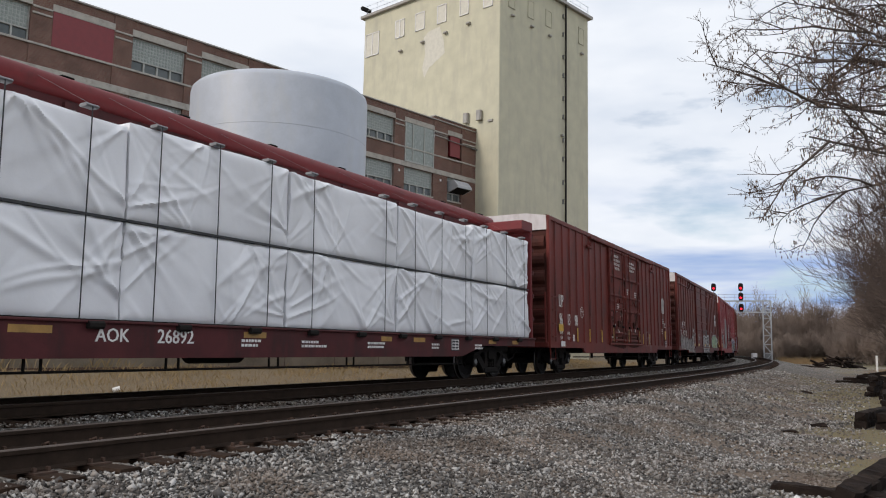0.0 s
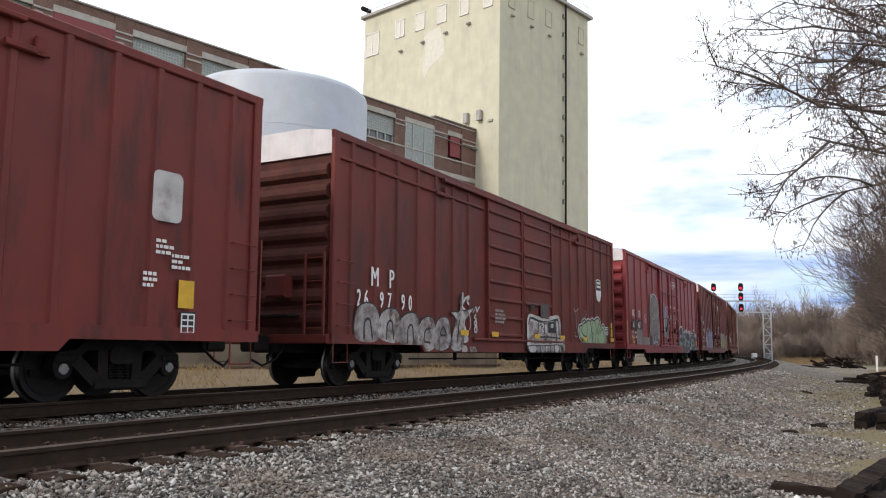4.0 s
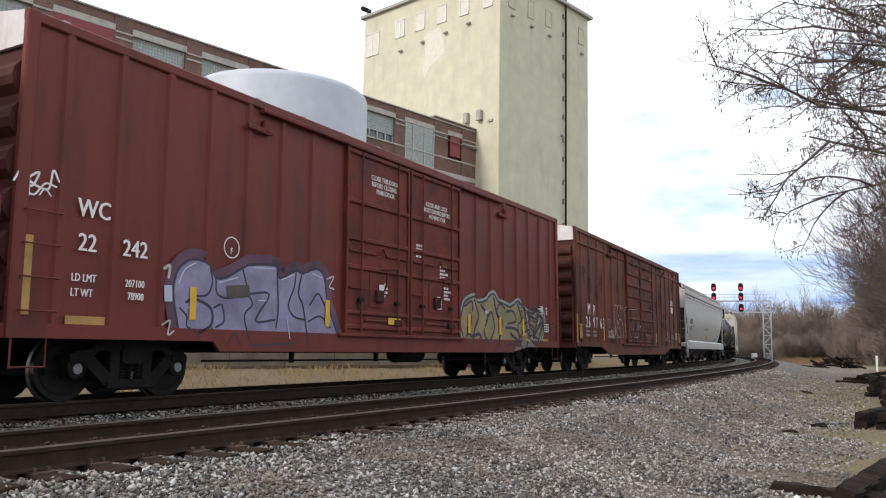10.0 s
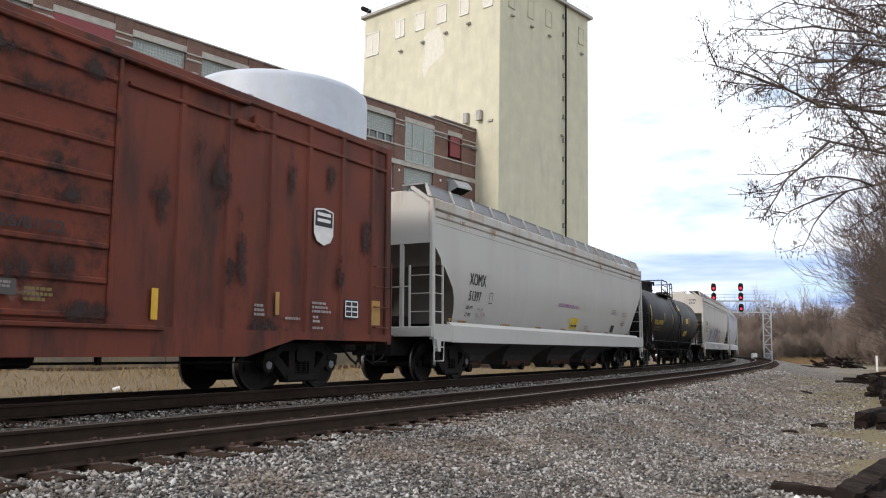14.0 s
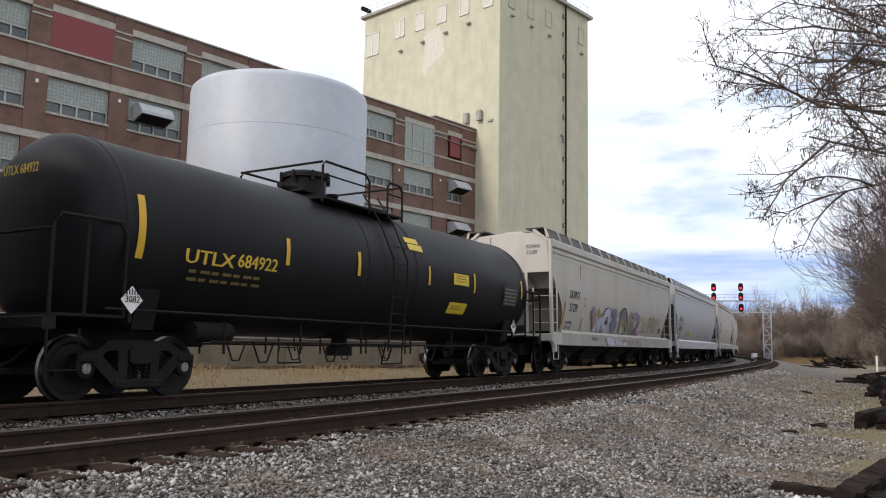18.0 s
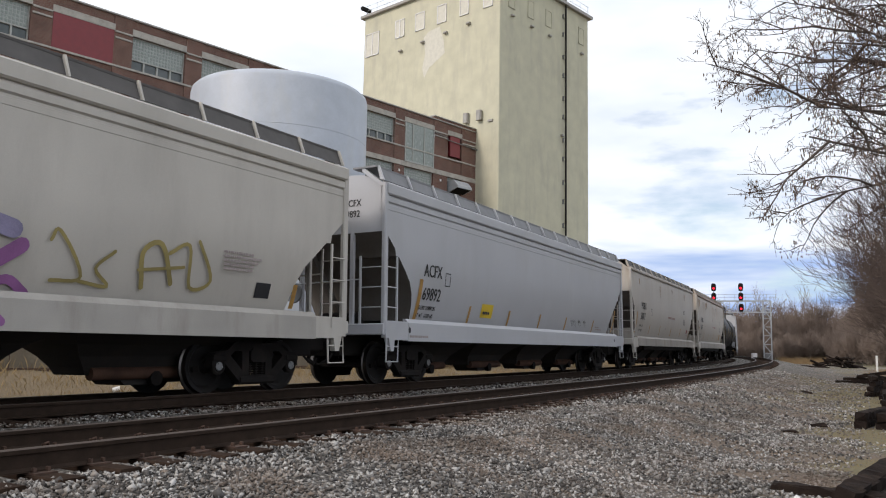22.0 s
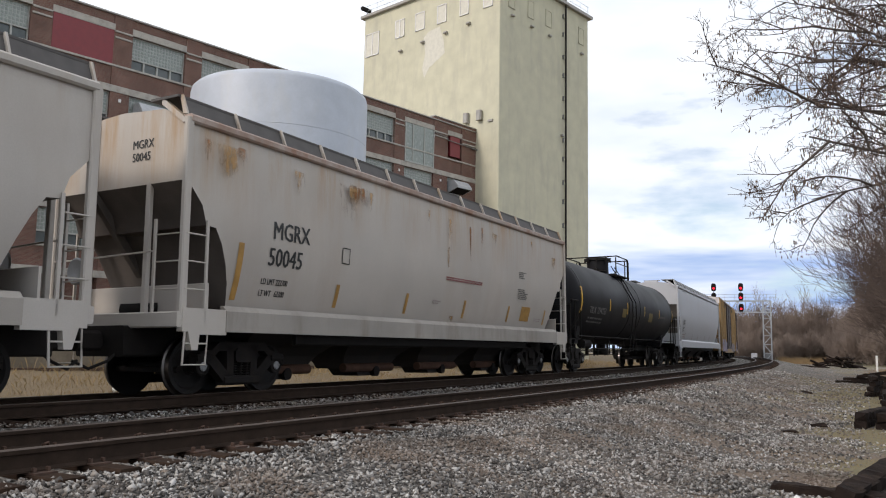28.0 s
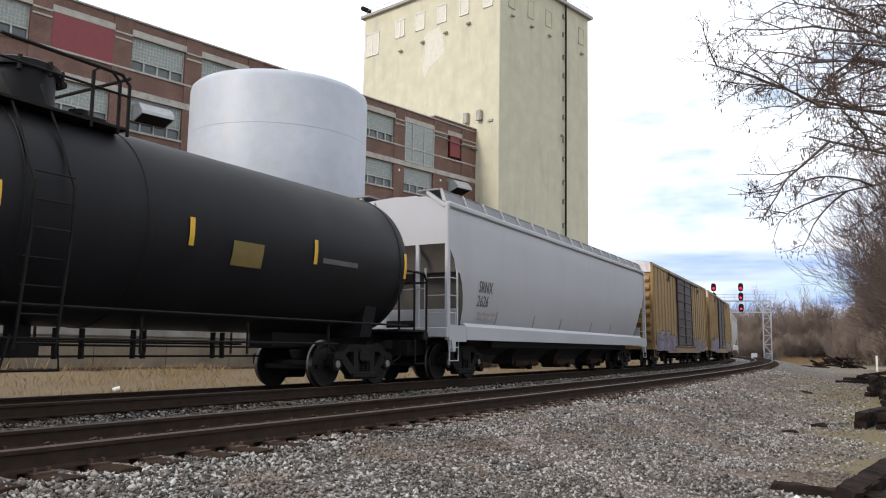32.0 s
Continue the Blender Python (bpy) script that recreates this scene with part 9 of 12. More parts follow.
artwork(car, y, [("fill", G_BLACK, -0.012, ((5.89, 1.65), (6.19, 1.86), (6.5, 1.78), (6.6, 1.26), (6.36, 0.97), (6.61, 0.74), (5.94, 0.69), (5.88, 1.06))),
    ("fill", G_CHALK, 0.03, ((6.57, 1.53), (6.7, 1.81), (7.16, 1.81), (7.28, 1.97), (7.61, 2.02), (7.7, 1.7), (8.02, 1.6), (8.3, 1.29), (8.38, 0.95), (8.23, 0.79), (6.7, 0.74), (6.62, 0.99))),
    ("fill", G_BLACK, -0.012, ((6.57, 1.53), (6.7, 1.81), (7.16, 1.81), (7.28, 1.97), (7.61, 2.02), (7.7, 1.7), (8.02, 1.6), (8.3, 1.29), (8.38, 0.95), (8.23, 0.79), (6.7, 0.74), (6.62, 0.99)))], "black bubble lettering outlined in white, with teal and violet clouds", 16)
artwork(car, y, [("fill", G_CHALK, 0, ((4.46, 1.64), (4.53, 1.65), (4.54, 1.18), (4.44, 1.02), (4.35, 1.09), (4.43, 1.17))),
    ("fill", G_CHALK, 0, ((5.23, 1.08), (5.32, 1.19), (5.43, 1.13), (5.42, 1), (5.28, 0.96))),
    ("fill", G_CHALK, 0, ((5.99, 0.98), (6.36, 1), (6.29, 0.9), (6.46, 0.79), (6, 0.77), (6.13, 0.88))),
    ("fill", G_CHALK, 0, ((3.82, 1.26), (3.91, 1.15), (3.89, 1.04))),
    ("line", G_CHALK, 0.045, ((6.65, 1.4), (6.71, 1.17), (7.06, 1.11), (7.38, 1.24), (7.59, 1.11))),
    ("line", G_CHALK, 0.045, ((7.2, 1.47), (7.38, 1.67), (7.63, 1.77))),
    ("fill", G_CHALK, 0, ((5.53, 1.91), (5.82, 2.01), (6.28, 1.91), (5.84, 1.75)))], "black bubble lettering outlined in white, with teal and violet clouds", 19)
artwork(car, y, [("line", G_CHALK, 0.035, ((4.96, 1.32), (5.05, 1.44), (5.15, 1.37))),
    ("fill", G_LGREY, 0.012, ((4.09, 1.63), (4.21, 1.69), (4.3, 1.66), (4.4, 1.66), (4.44, 1.58), (4.32, 1.53), (4.2, 1.57), (4.12, 1.55))),
    ("fill", G_BLUEV, 0, ((4.09, 1.63), (4.21, 1.69), (4.3, 1.66), (4.4, 1.66), (4.44, 1.58), (4.32, 1.53), (4.2, 1.57), (4.12, 1.55))),
    ("line", G_LGREY, 0.012, ((4.18, 1.57), (4.21, 1.64))),
    ("line", G_LGREY, 0.012, ((4.25, 1.58), (4.28, 1.65))),
    ("line", G_LGREY, 0.012, ((4.32, 1.58), (4.35, 1.65))),
    ("fill", G_LGREY, 0.012, ((3.94, 1.24), (3.99, 1.28), (4.03, 1.26), (4.09, 1.25), (4.11, 1.19), (4.05, 1.15), (3.99, 1.19), (3.95, 1.17)))], "black bubble lettering outlined in white, with teal and violet clouds", 26)
artwork(car, y, [("fill", G_BLUEV, 0, ((3.94, 1.24), (3.99, 1.28), (4.03, 1.26), (4.09, 1.25), (4.11, 1.19), (4.05, 1.15), (3.99, 1.19), (3.95, 1.17))),
    ("line", G_LGREY, 0.012, ((3.98, 1.19), (3.99, 1.24))),
    ("line", G_LGREY, 0.012, ((4.01, 1.19), (4.03, 1.24))),
    ("line", G_LGREY, 0.012, ((4.05, 1.19), (4.06, 1.25))),
    ("fill", G_LGREY, 0.012, ((4.54, 1.42), (4.64, 1.47), (4.72, 1.45), (4.81, 1.45), (4.84, 1.38), (4.74, 1.34), (4.63, 1.37), (4.56, 1.36))),
    ("fill", G_TEAL, 0, ((4.54, 1.42), (4.64, 1.47), (4.72, 1.45), (4.81, 1.45), (4.84, 1.38), (4.74, 1.34), (4.63, 1.37), (4.56, 1.36))),
    ("line", G_LGREY, 0.012, ((4.62, 1.37), (4.65, 1.43)))], "black bubble lettering outlined in white, with teal and violet clouds", 33)
artwork(car, y, [("line", G_LGREY, 0.012, ((4.68, 1.38), (4.7, 1.43))),
    ("line", G_LGREY, 0.012, ((4.74, 1.38), (4.76, 1.44))),
    ("fill", G_LGREY, 0.012, ((5.19, 1.33), (5.36, 1.4), (5.48, 1.37), (5.64, 1.36), (5.69, 1.25), (5.52, 1.19), (5.34, 1.25), (5.22, 1.22))),
    ("fill", G_TEAL, 0, ((5.19, 1.33), (5.36, 1.4), (5.48, 1.37), (5.64, 1.36), (5.69, 1.25), (5.52, 1.19), (5.34, 1.25), (5.22, 1.22))),
    ("line", G_LGREY, 0.012, ((5.32, 1.25), (5.36, 1.34))),
    ("line", G_LGREY, 0.012, ((5.42, 1.25), (5.46, 1.34))),
    ("line", G_LGREY, 0.012, ((5.52, 1.26), (5.56, 1.35)))], "black bubble lettering outlined in white, with teal and violet clouds", 40)
artwork(car, y, [("fill", G_LGREY, 0.012, ((5.23, 0.79), (5.38, 0.85), (5.49, 0.81), (5.63, 0.8), (5.68, 0.7), (5.53, 0.65), (5.36, 0.71), (5.26, 0.69))),
    ("fill", G_BLUEV, 0, ((5.23, 0.79), (5.38, 0.85), (5.49, 0.81), (5.63, 0.8), (5.68, 0.7), (5.53, 0.65), (5.36, 0.71), (5.26, 0.69))),
    ("line", G_LGREY, 0.012, ((5.34, 0.71), (5.38, 0.79))),
    ("line", G_LGREY, 0.012, ((5.43, 0.71), (5.47, 0.79))),
    ("line", G_LGREY, 0.012, ((5.52, 0.71), (5.56, 0.79))),
    ("fill", G_LGREY, 0.012, ((5.92, 1.68), (6.05, 1.74), (6.15, 1.71), (6.27, 1.71), (6.31, 1.63), (6.17, 1.58), (6.04, 1.62), (5.94, 1.6)))], "black bubble lettering outlined in white, with teal and violet clouds", 47)
artwork(car, y, [("fill", G_BLUEV, 0, ((5.92, 1.68), (6.05, 1.74), (6.15, 1.71), (6.27, 1.71), (6.31, 1.63), (6.17, 1.58), (6.04, 1.62), (5.94, 1.6))),
    ("line", G_LGREY, 0.012, ((6.02, 1.62), (6.05, 1.69))),
    ("line", G_LGREY, 0.012, ((6.09, 1.63), (6.13, 1.7))),
    ("line", G_LGREY, 0.012, ((6.17, 1.63), (6.21, 1.7))),
    ("fill", G_LGREY, 0.012, ((6.34, 1.14), (6.47, 1.2), (6.58, 1.17), (6.7, 1.16), (6.75, 1.08), (6.6, 1.03), (6.46, 1.08), (6.36, 1.06))),
    ("fill", G_TEAL, 0, ((6.34, 1.14), (6.47, 1.2), (6.58, 1.17), (6.7, 1.16), (6.75, 1.08), (6.6, 1.03), (6.46, 1.08), (6.36, 1.06))),
    ("line", G_LGREY, 0.012, ((6.44, 1.08), (6.48, 1.15)))], "black bubble lettering outlined in white, with teal and violet clouds", 53)
artwork(car, y, [("line", G_LGREY, 0.012, ((6.52, 1.08), (6.56, 1.15))),
    ("line", G_LGREY, 0.012, ((6.6, 1.08), (6.64, 1.15))),
    ("fill", G_LGREY, 0.012, ((6.77, 1.41), (6.92, 1.48), (7.04, 1.45), (7.18, 1.44), (7.23, 1.35), (7.07, 1.3), (6.91, 1.35), (6.79, 1.32))),
    ("fill", G_BLUEV, 0, ((6.77, 1.41), (6.92, 1.48), (7.04, 1.45), (7.18, 1.44), (7.23, 1.35), (7.07, 1.3), (6.91, 1.35), (6.79, 1.32))),
    ("line", G_LGREY, 0.012, ((6.88, 1.35), (6.92, 1.42))),
    ("line", G_LGREY, 0.012, ((6.97, 1.35), (7.02, 1.43))),
    ("line", G_LGREY, 0.012, ((7.07, 1.36), (7.11, 1.43)))], "black bubble lettering outlined in white, with teal and violet clouds", 60)
artwork(car, y, [("fill", G_LGREY, 0.012, ((7.54, 0.94), (7.72, 1), (7.84, 0.96), (8, 0.95), (8.05, 0.86), (7.88, 0.81), (7.7, 0.86), (7.57, 0.84))),
    ("fill", G_TEAL, 0, ((7.54, 0.94), (7.72, 1), (7.84, 0.96), (8, 0.95), (8.05, 0.86), (7.88, 0.81), (7.7, 0.86), (7.57, 0.84))),
    ("line", G_LGREY, 0.012, ((7.67, 0.86), (7.72, 0.94))),
    ("line", G_LGREY, 0.012, ((7.77, 0.86), (7.82, 0.94))),
    ("line", G_LGREY, 0.012, ((7.87, 0.86), (7.92, 0.94))),
    ("fill", G_LGREY, 0.012, ((4.55, 0.73), (4.64, 0.77), (4.7, 0.74), (4.78, 0.73), (4.81, 0.66), (4.72, 0.63), (4.63, 0.67), (4.57, 0.66)))], "black bubble lettering outlined in white, with teal and violet clouds", 67)
artwork(car, y, [("fill", G_BLUEV, 0, ((4.55, 0.73), (4.64, 0.77), (4.7, 0.74), (4.78, 0.73), (4.81, 0.66), (4.72, 0.63), (4.63, 0.67), (4.57, 0.66))),
    ("line", G_LGREY, 0.012, ((4.62, 0.67), (4.64, 0.73))),
    ("line", G_LGREY, 0.012, ((4.67, 0.67), (4.69, 0.73))),
    ("line", G_LGREY, 0.012, ((4.72, 0.67), (4.74, 0.73))),
    ("fill", G_LGREY, 0.012, ((7.48, 1.81), (7.55, 1.87), (7.61, 1.84), (7.68, 1.84), (7.7, 1.75), (7.63, 1.7), (7.55, 1.75), (7.49, 1.73))),
    ("fill", G_BLUEV, 0, ((7.48, 1.81), (7.55, 1.87), (7.61, 1.84), (7.68, 1.84), (7.7, 1.75), (7.63, 1.7), (7.55, 1.75), (7.49, 1.73))),
    ("line", G_LGREY, 0.012, ((7.54, 1.75), (7.55, 1.82)))], "black bubble lettering outlined in white, with teal and violet clouds", 73)
artwork(car, y, [("line", G_LGREY, 0.012, ((7.58, 1.75), (7.6, 1.82))),
    ("line", G_LGREY, 0.012, ((7.62, 1.75), (7.64, 1.82)))], "black bubble lettering outlined in white, with teal and violet clouds", 80)
artwork(car, y - 0.009, [("fill", G_LGREY, 0.012, ((2.9, 1.63), (3.09, 1.7), (3.22, 1.67), (3.38, 1.66), (3.44, 1.56), (3.25, 1.5), (3.06, 1.55), (2.93, 1.53))),
    ("fill", G_BLUEV, 0, ((2.9, 1.63), (3.09, 1.7), (3.22, 1.67), (3.38, 1.66), (3.44, 1.56), (3.25, 1.5), (3.06, 1.55), (2.93, 1.53))),
    ("fill", G_LGREY, 0.012, ((2.91, 1.23), (3.11, 1.3), (3.25, 1.26), (3.43, 1.26), (3.49, 1.14), (3.29, 1.08), (3.08, 1.14), (2.94, 1.12))),
    ("fill", G_TEAL, 0, ((2.91, 1.23), (3.11, 1.3), (3.25, 1.26), (3.43, 1.26), (3.49, 1.14), (3.29, 1.08), (3.08, 1.14), (2.94, 1.12)))], "teal and violet sprayed cloud", 0)
reflectors(car, (2.55, 6.21), 1.12, 0.45, y - 0.046, M_REFL2, 0.11)
patch(car, 7.87, 8.12, 1.15, 1.38, y - 0.046, M_PLACARD, "yellow_panel")
table_box(car, 7.75, 1.55, y - 0.046, 0.4, 0.28)
for k, (t, x, z) in enumerate((("CLOSE AND LOCK", 0.72, 4.36), ("BOTH DOORS BEFORE", 0.66, 4.22), ("MOVING CAR", 0.9, 4.08))):
    letters("door_notice", t, 0.11, M_WHITE, car, x - 0.03, z, -1.558, 0.82)
for k, (x, z) in enumerate(((0.3, 3.1), (1.3, 3.1), (0.3, 2.6), (1.5, 2.4), (-0.2, 1.9), (2.7, 3.0), (6.2, 2.6), (6.8, 2.6), (7.4, 2.5))):
    small_bars(car, x, z, y - (0.012 if abs(x) < 2.4 else 0), 4, 0.26, 0.035, M_FADED if x > 2.4 else M_WHITE, k + 33)
reflectors(car, (-4.95, -2.55, 2.45), 1.1, 0.45, y - 0.006, M_REFL2)
letters("end_number", "NKCR 65457", 0.16, G_BLACK, car, -half + 0.0, 4.68, 0.55, 0.85, end=True)

# the maroon boxcar
car, half, y = WC
letters("reporting_mark", "WC", 0.26, M_WHITE, car, -8.36, 2.49, y, 0.84)
letters("car_number", "22", 0.25, M_WHITE, car, -8.33, 2.03, y, 0.86)
letters("car_number", "242", 0.25, M_WHITE, car, -7.62, 2.03, y, 0.86)
letters("stencil", "LD LMT", 0.11, M_WHITE, car, -8.4, 1.62, y, 0.75)
letters("stencil", "LT WT", 0.11, M_WHITE, car, -8.4, 1.42, y, 0.75)
letters("stencil", "207100", 0.11, M_WHITE, car, -7.55, 1.60, y, 0.75)
letters("stencil", "78900", 0.11, M_WHITE, car, -7.5, 1.42, y, 0.75)
ring(car, -5.50, 2.39, 0.18, y, M_WHITE)
letters("plate_letter", "F", 0.10, M_WHITE, car, -5.53, 2.29, y, 0.9)
artwork(car, y, [("line", M_WHITE, 0.03, ((-9.27, 2.8), (-9.17, 2.95), (-9.04, 2.76), (-8.94, 2.96), (-9.08, 2.84), (-8.81, 2.76), (-8.75, 3.02), (-8.66, 2.89))),
    ("line", M_WHITE, 0.025, ((-9.15, 2.74), (-9, 2.66), (-8.85, 2.83), (-8.69, 2.81))),
    ("line", M_WHITE, 0.025, ((-9.09, 2.96), (-9.06, 2.65))),
    ("line", M_WHITE, 0.02, ((-8.92, 2.67), (-8.85, 2.76), (-8.76, 2.68)))], "thin white sprayed scrawl", 0)
artwork(car, y, [("fill", G_VIOLET, 0.16, ((-6.69, 1.56), (-6.64, 1.88), (-6.49, 2.05), (-6.27, 2.13), (-5.96, 2.07), (-5.83, 1.88), (-5.61, 1.9), (-5.23, 2.09), (-5.04, 2.16), (-4.39, 2.2), (-4.32, 1.99), (-3.87, 2.17), (-3.69, 2.13), (-3.28, 2.25), (-3.04, 2.12), (-2.92, 1.59), (-2.71, 0.88), (-4.76, 0.78), (-5.29, 0.72), (-5.91, 0.65), (-6.2, 0.64), (-6.46, 0.67), (-6.57, 1.06)))], "lilac sprayed block letters on a violet haze", 0)
artwork(car, y, [("fill", G_DVIOLET, 0.015, ((-6.69, 1.56), (-6.64, 1.88), (-6.49, 2.05), (-6.27, 2.13), (-5.96, 2.07), (-5.83, 1.88), (-5.61, 1.9), (-5.23, 2.09), (-5.04, 2.16), (-4.39, 2.2), (-4.32, 1.99), (-3.87, 2.17), (-3.69, 2.13), (-3.28, 2.25), (-3.04, 2.12), (-2.92, 1.59), (-2.71, 0.88), (-4.76, 0.78), (-5.29, 0.72), (-5.91, 0.65), (-6.2, 0.64), (-6.46, 0.67), (-6.57, 1.06)))], "lilac sprayed block letters on a violet haze", 1)
artwork(car, y, [("fill", G_LILAC, -0.03, ((-6.69, 1.56), (-6.64, 1.88), (-6.49, 2.05), (-6.27, 2.13), (-5.96, 2.07), (-5.83, 1.88), (-5.61, 1.9), (-5.23, 2.09), (-5.04, 2.16), (-4.39, 2.2), (-4.32, 1.99), (-3.87, 2.17), (-3.69, 2.13), (-3.28, 2.25), (-3.04, 2.12), (-2.92, 1.59), (-2.71, 0.88), (-4.76, 0.78), (-5.29, 0.72), (-5.91, 0.65), (-6.2, 0.64), (-6.46, 0.67), (-6.57, 1.06))),
    ("line", G_DVIOLET, 0.035, ((-5.96, 2.03), (-5.9, 1.79), (-6.01, 1.58), (-6.31, 1.55))),
    ("line", G_DVIOLET, 0.05, ((-6.42, 1.45), (-6.25, 1.5), (-5.92, 1.38), (-5.89, 1.12), (-6.16, 0.98)))], "lilac sprayed block letters on a violet haze", 2)
artwork(car, y, [("line", G_DVIOLET, 0.03, ((-6.54, 1.35), (-6.4, 1.23), (-6.39, 1.08), (-6.18, 0.98), (-6.12, 0.72))),
    ("line", G_DVIOLET, 0.035, ((-5.83, 1.87), (-5.79, 1.62), (-5.56, 1.56), (-5.21, 1.64))),
    ("line", G_DVIOLET, 0.035, ((-5.85, 1.39), (-5.68, 1.44), (-5.62, 1.19), (-5.79, 1.08))),
    ("line", G_DVIOLET, 0.03, ((-5.88, 1.07), (-5.83, 0.9), (-5.89, 0.68))),
    ("line", G_DVIOLET, 0.035, ((-5.23, 2.05), (-5.07, 1.66), (-4.98, 1.48), (-5.16, 1.28), (-4.98, 0.8))),
    ("line", G_DVIOLET, 0.04, ((-5.07, 1.66), (-4.57, 1.68), (-4.89, 1.22), (-4.41, 1.25))),
    ("line", G_DVIOLET, 0.035, ((-4.39, 2.16), (-4.33, 1.46), (-4.37, 1.12))),
    ("line", G_DVIOLET, 0.035, ((-4.95, 0.8), (-3.88, 0.85)))], "lilac sprayed block letters on a violet haze", 5)
artwork(car, y, [("line", G_DVIOLET, 0.035, ((-3.87, 2.13), (-3.92, 1.84), (-4.06, 1.53), (-3.9, 1.33), (-3.58, 1.28))),
    ("line", G_DVIOLET, 0.04, ((-3.71, 2.1), (-3.79, 1.75), (-3.65, 1.5), (-3.48, 0.83))),
    ("line", G_DVIOLET, 0.04, ((-3.46, 1.56), (-3.23, 1.78), (-3.02, 1.58))),
    ("line", G_DVIOLET, 0.035, ((-3.5, 1.25), (-3.15, 1.36), (-2.83, 1.16))),
    ("line", G_DVIOLET, 0.025, ((-5.55, 0.8), (-5.37, 1), (-5.23, 0.8))),
    ("line", G_SKY, 0.02, ((-6.59, 1.73), (-6.47, 1.95), (-6.27, 2.06))),
    ("line", G_SKY, 0.02, ((-4.96, 2.11), (-4.45, 2.14))),
    ("line", G_SKY, 0.02, ((-4.85, 1.56), (-4.65, 1.57))),
    ("line", G_SKY, 0.02, ((-4.26, 1.96), (-3.93, 2.08))),
    ("line", G_SKY, 0.02, ((-3.41, 2.15), (-3.14, 2.09)))], "lilac sprayed block letters on a violet haze", 13)
artwork(car, y, [("line", G_SKY, 0.02, ((-6.39, 1.36), (-6.23, 1.41))),
    ("line", G_SKY, 0.02, ((-5.75, 1.8), (-5.35, 1.91))),
    ("line", G_SKY, 0.02, ((-4.11, 1.32), (-4, 0.93))),
    ("fill", M_BOARD, 0, ((-5.6, 1.76), (-5.08, 1.81), (-5.04, 1.61), (-5.56, 1.56))),
    ("line", G_CHALK, 0.05, ((-6.88, 1.92), (-6.78, 1.97), (-6.79, 1.8))),
    ("fill", G_SKY, 0, ((-6.87, 1.67), (-6.72, 1.68), (-6.7, 1.44), (-6.85, 1.43))),
    ("line", G_CHALK, 0.03, ((-6.87, 1.09), (-6.73, 1.15), (-6.76, 0.95), (-6.65, 1))),
    ("line", G_CHALK, 0.03, ((-2.97, 2.08), (-2.76, 2.14), (-2.89, 1.94), (-2.75, 1.9)))], "lilac sprayed block letters on a violet haze", 23)
reflectors(car, (-6.37, -3.01), 1.18, 0.50, y - 0.024, M_REFL, 0.13)
reflectors(car, (-9.1,), 1.15, 1.0, y, M_REFL2, 0.14)
patch(car, -8.45, -7.85, 0.98, 1.16, y, M_REFL2, "yellow_panel")
artwork(car, y, [("fill", G_AQUA, 0.09, ((2.45, 1.42), (2.61, 1.85), (2.79, 2.02), (3.26, 2.14), (3.44, 2), (3.9, 2.07), (4.13, 2.22), (4.41, 2.28), (4.65, 2.1), (5.07, 2.04), (5.48, 1.99), (6.01, 2.18), (6.34, 2), (6.84, 1.87), (7.51, 1.96), (7.93, 1.88), (7.94, 1.5), (7.75, 1.14), (7.35, 0.82), (6.7, 0.64), (2.8, 0.65), (2.65, 1.01)))], "khaki sprayed lettering with dark outlines and an aqua edge", 0)
artwork(car, y, [("fill", G_DVIOLET, 0.02, ((2.45, 1.42), (2.61, 1.85), (2.79, 2.02), (3.26, 2.14), (3.44, 2), (3.9, 2.07), (4.13, 2.22), (4.41, 2.28), (4.65, 2.1), (5.07, 2.04), (5.48, 1.99), (6.01, 2.18), (6.34, 2), (6.84, 1.87), (7.51, 1.96), (7.93, 1.88), (7.94, 1.5), (7.75, 1.14), (7.35, 0.82), (6.7, 0.64), (2.8, 0.65), (2.65, 1.01)))], "khaki sprayed lettering with dark outlines and an aqua edge", 1)
artwork(car, y, [("fill", G_KHAKI, -0.035, ((2.45, 1.42), (2.61, 1.85), (2.79, 2.02), (3.26, 2.14), (3.44, 2), (3.9, 2.07), (4.13, 2.22), (4.41, 2.28), (4.65, 2.1), (5.07, 2.04), (5.48, 1.99), (6.01, 2.18), (6.34, 2), (6.84, 1.87), (7.51, 1.96), (7.93, 1.88), (7.94, 1.5), (7.75, 1.14), (7.35, 0.82), (6.7, 0.64), (2.8, 0.65), (2.65, 1.01))),
    ("fill", G_MAUVE, 0, ((2.73, 1.01), (3.49, 0.93), (4.42, 1.07), (5.29, 0.95), (6.24, 1.02), (7.21, 0.91), (6.66, 0.69), (2.82, 0.69))),
    ("line", G_DVIOLET, 0.065, ((2.69, 1.86), (3.13, 1.97), (2.99, 1.3), (2.78, 1.1)))], "khaki sprayed lettering with dark outlines and an aqua edge", 2)
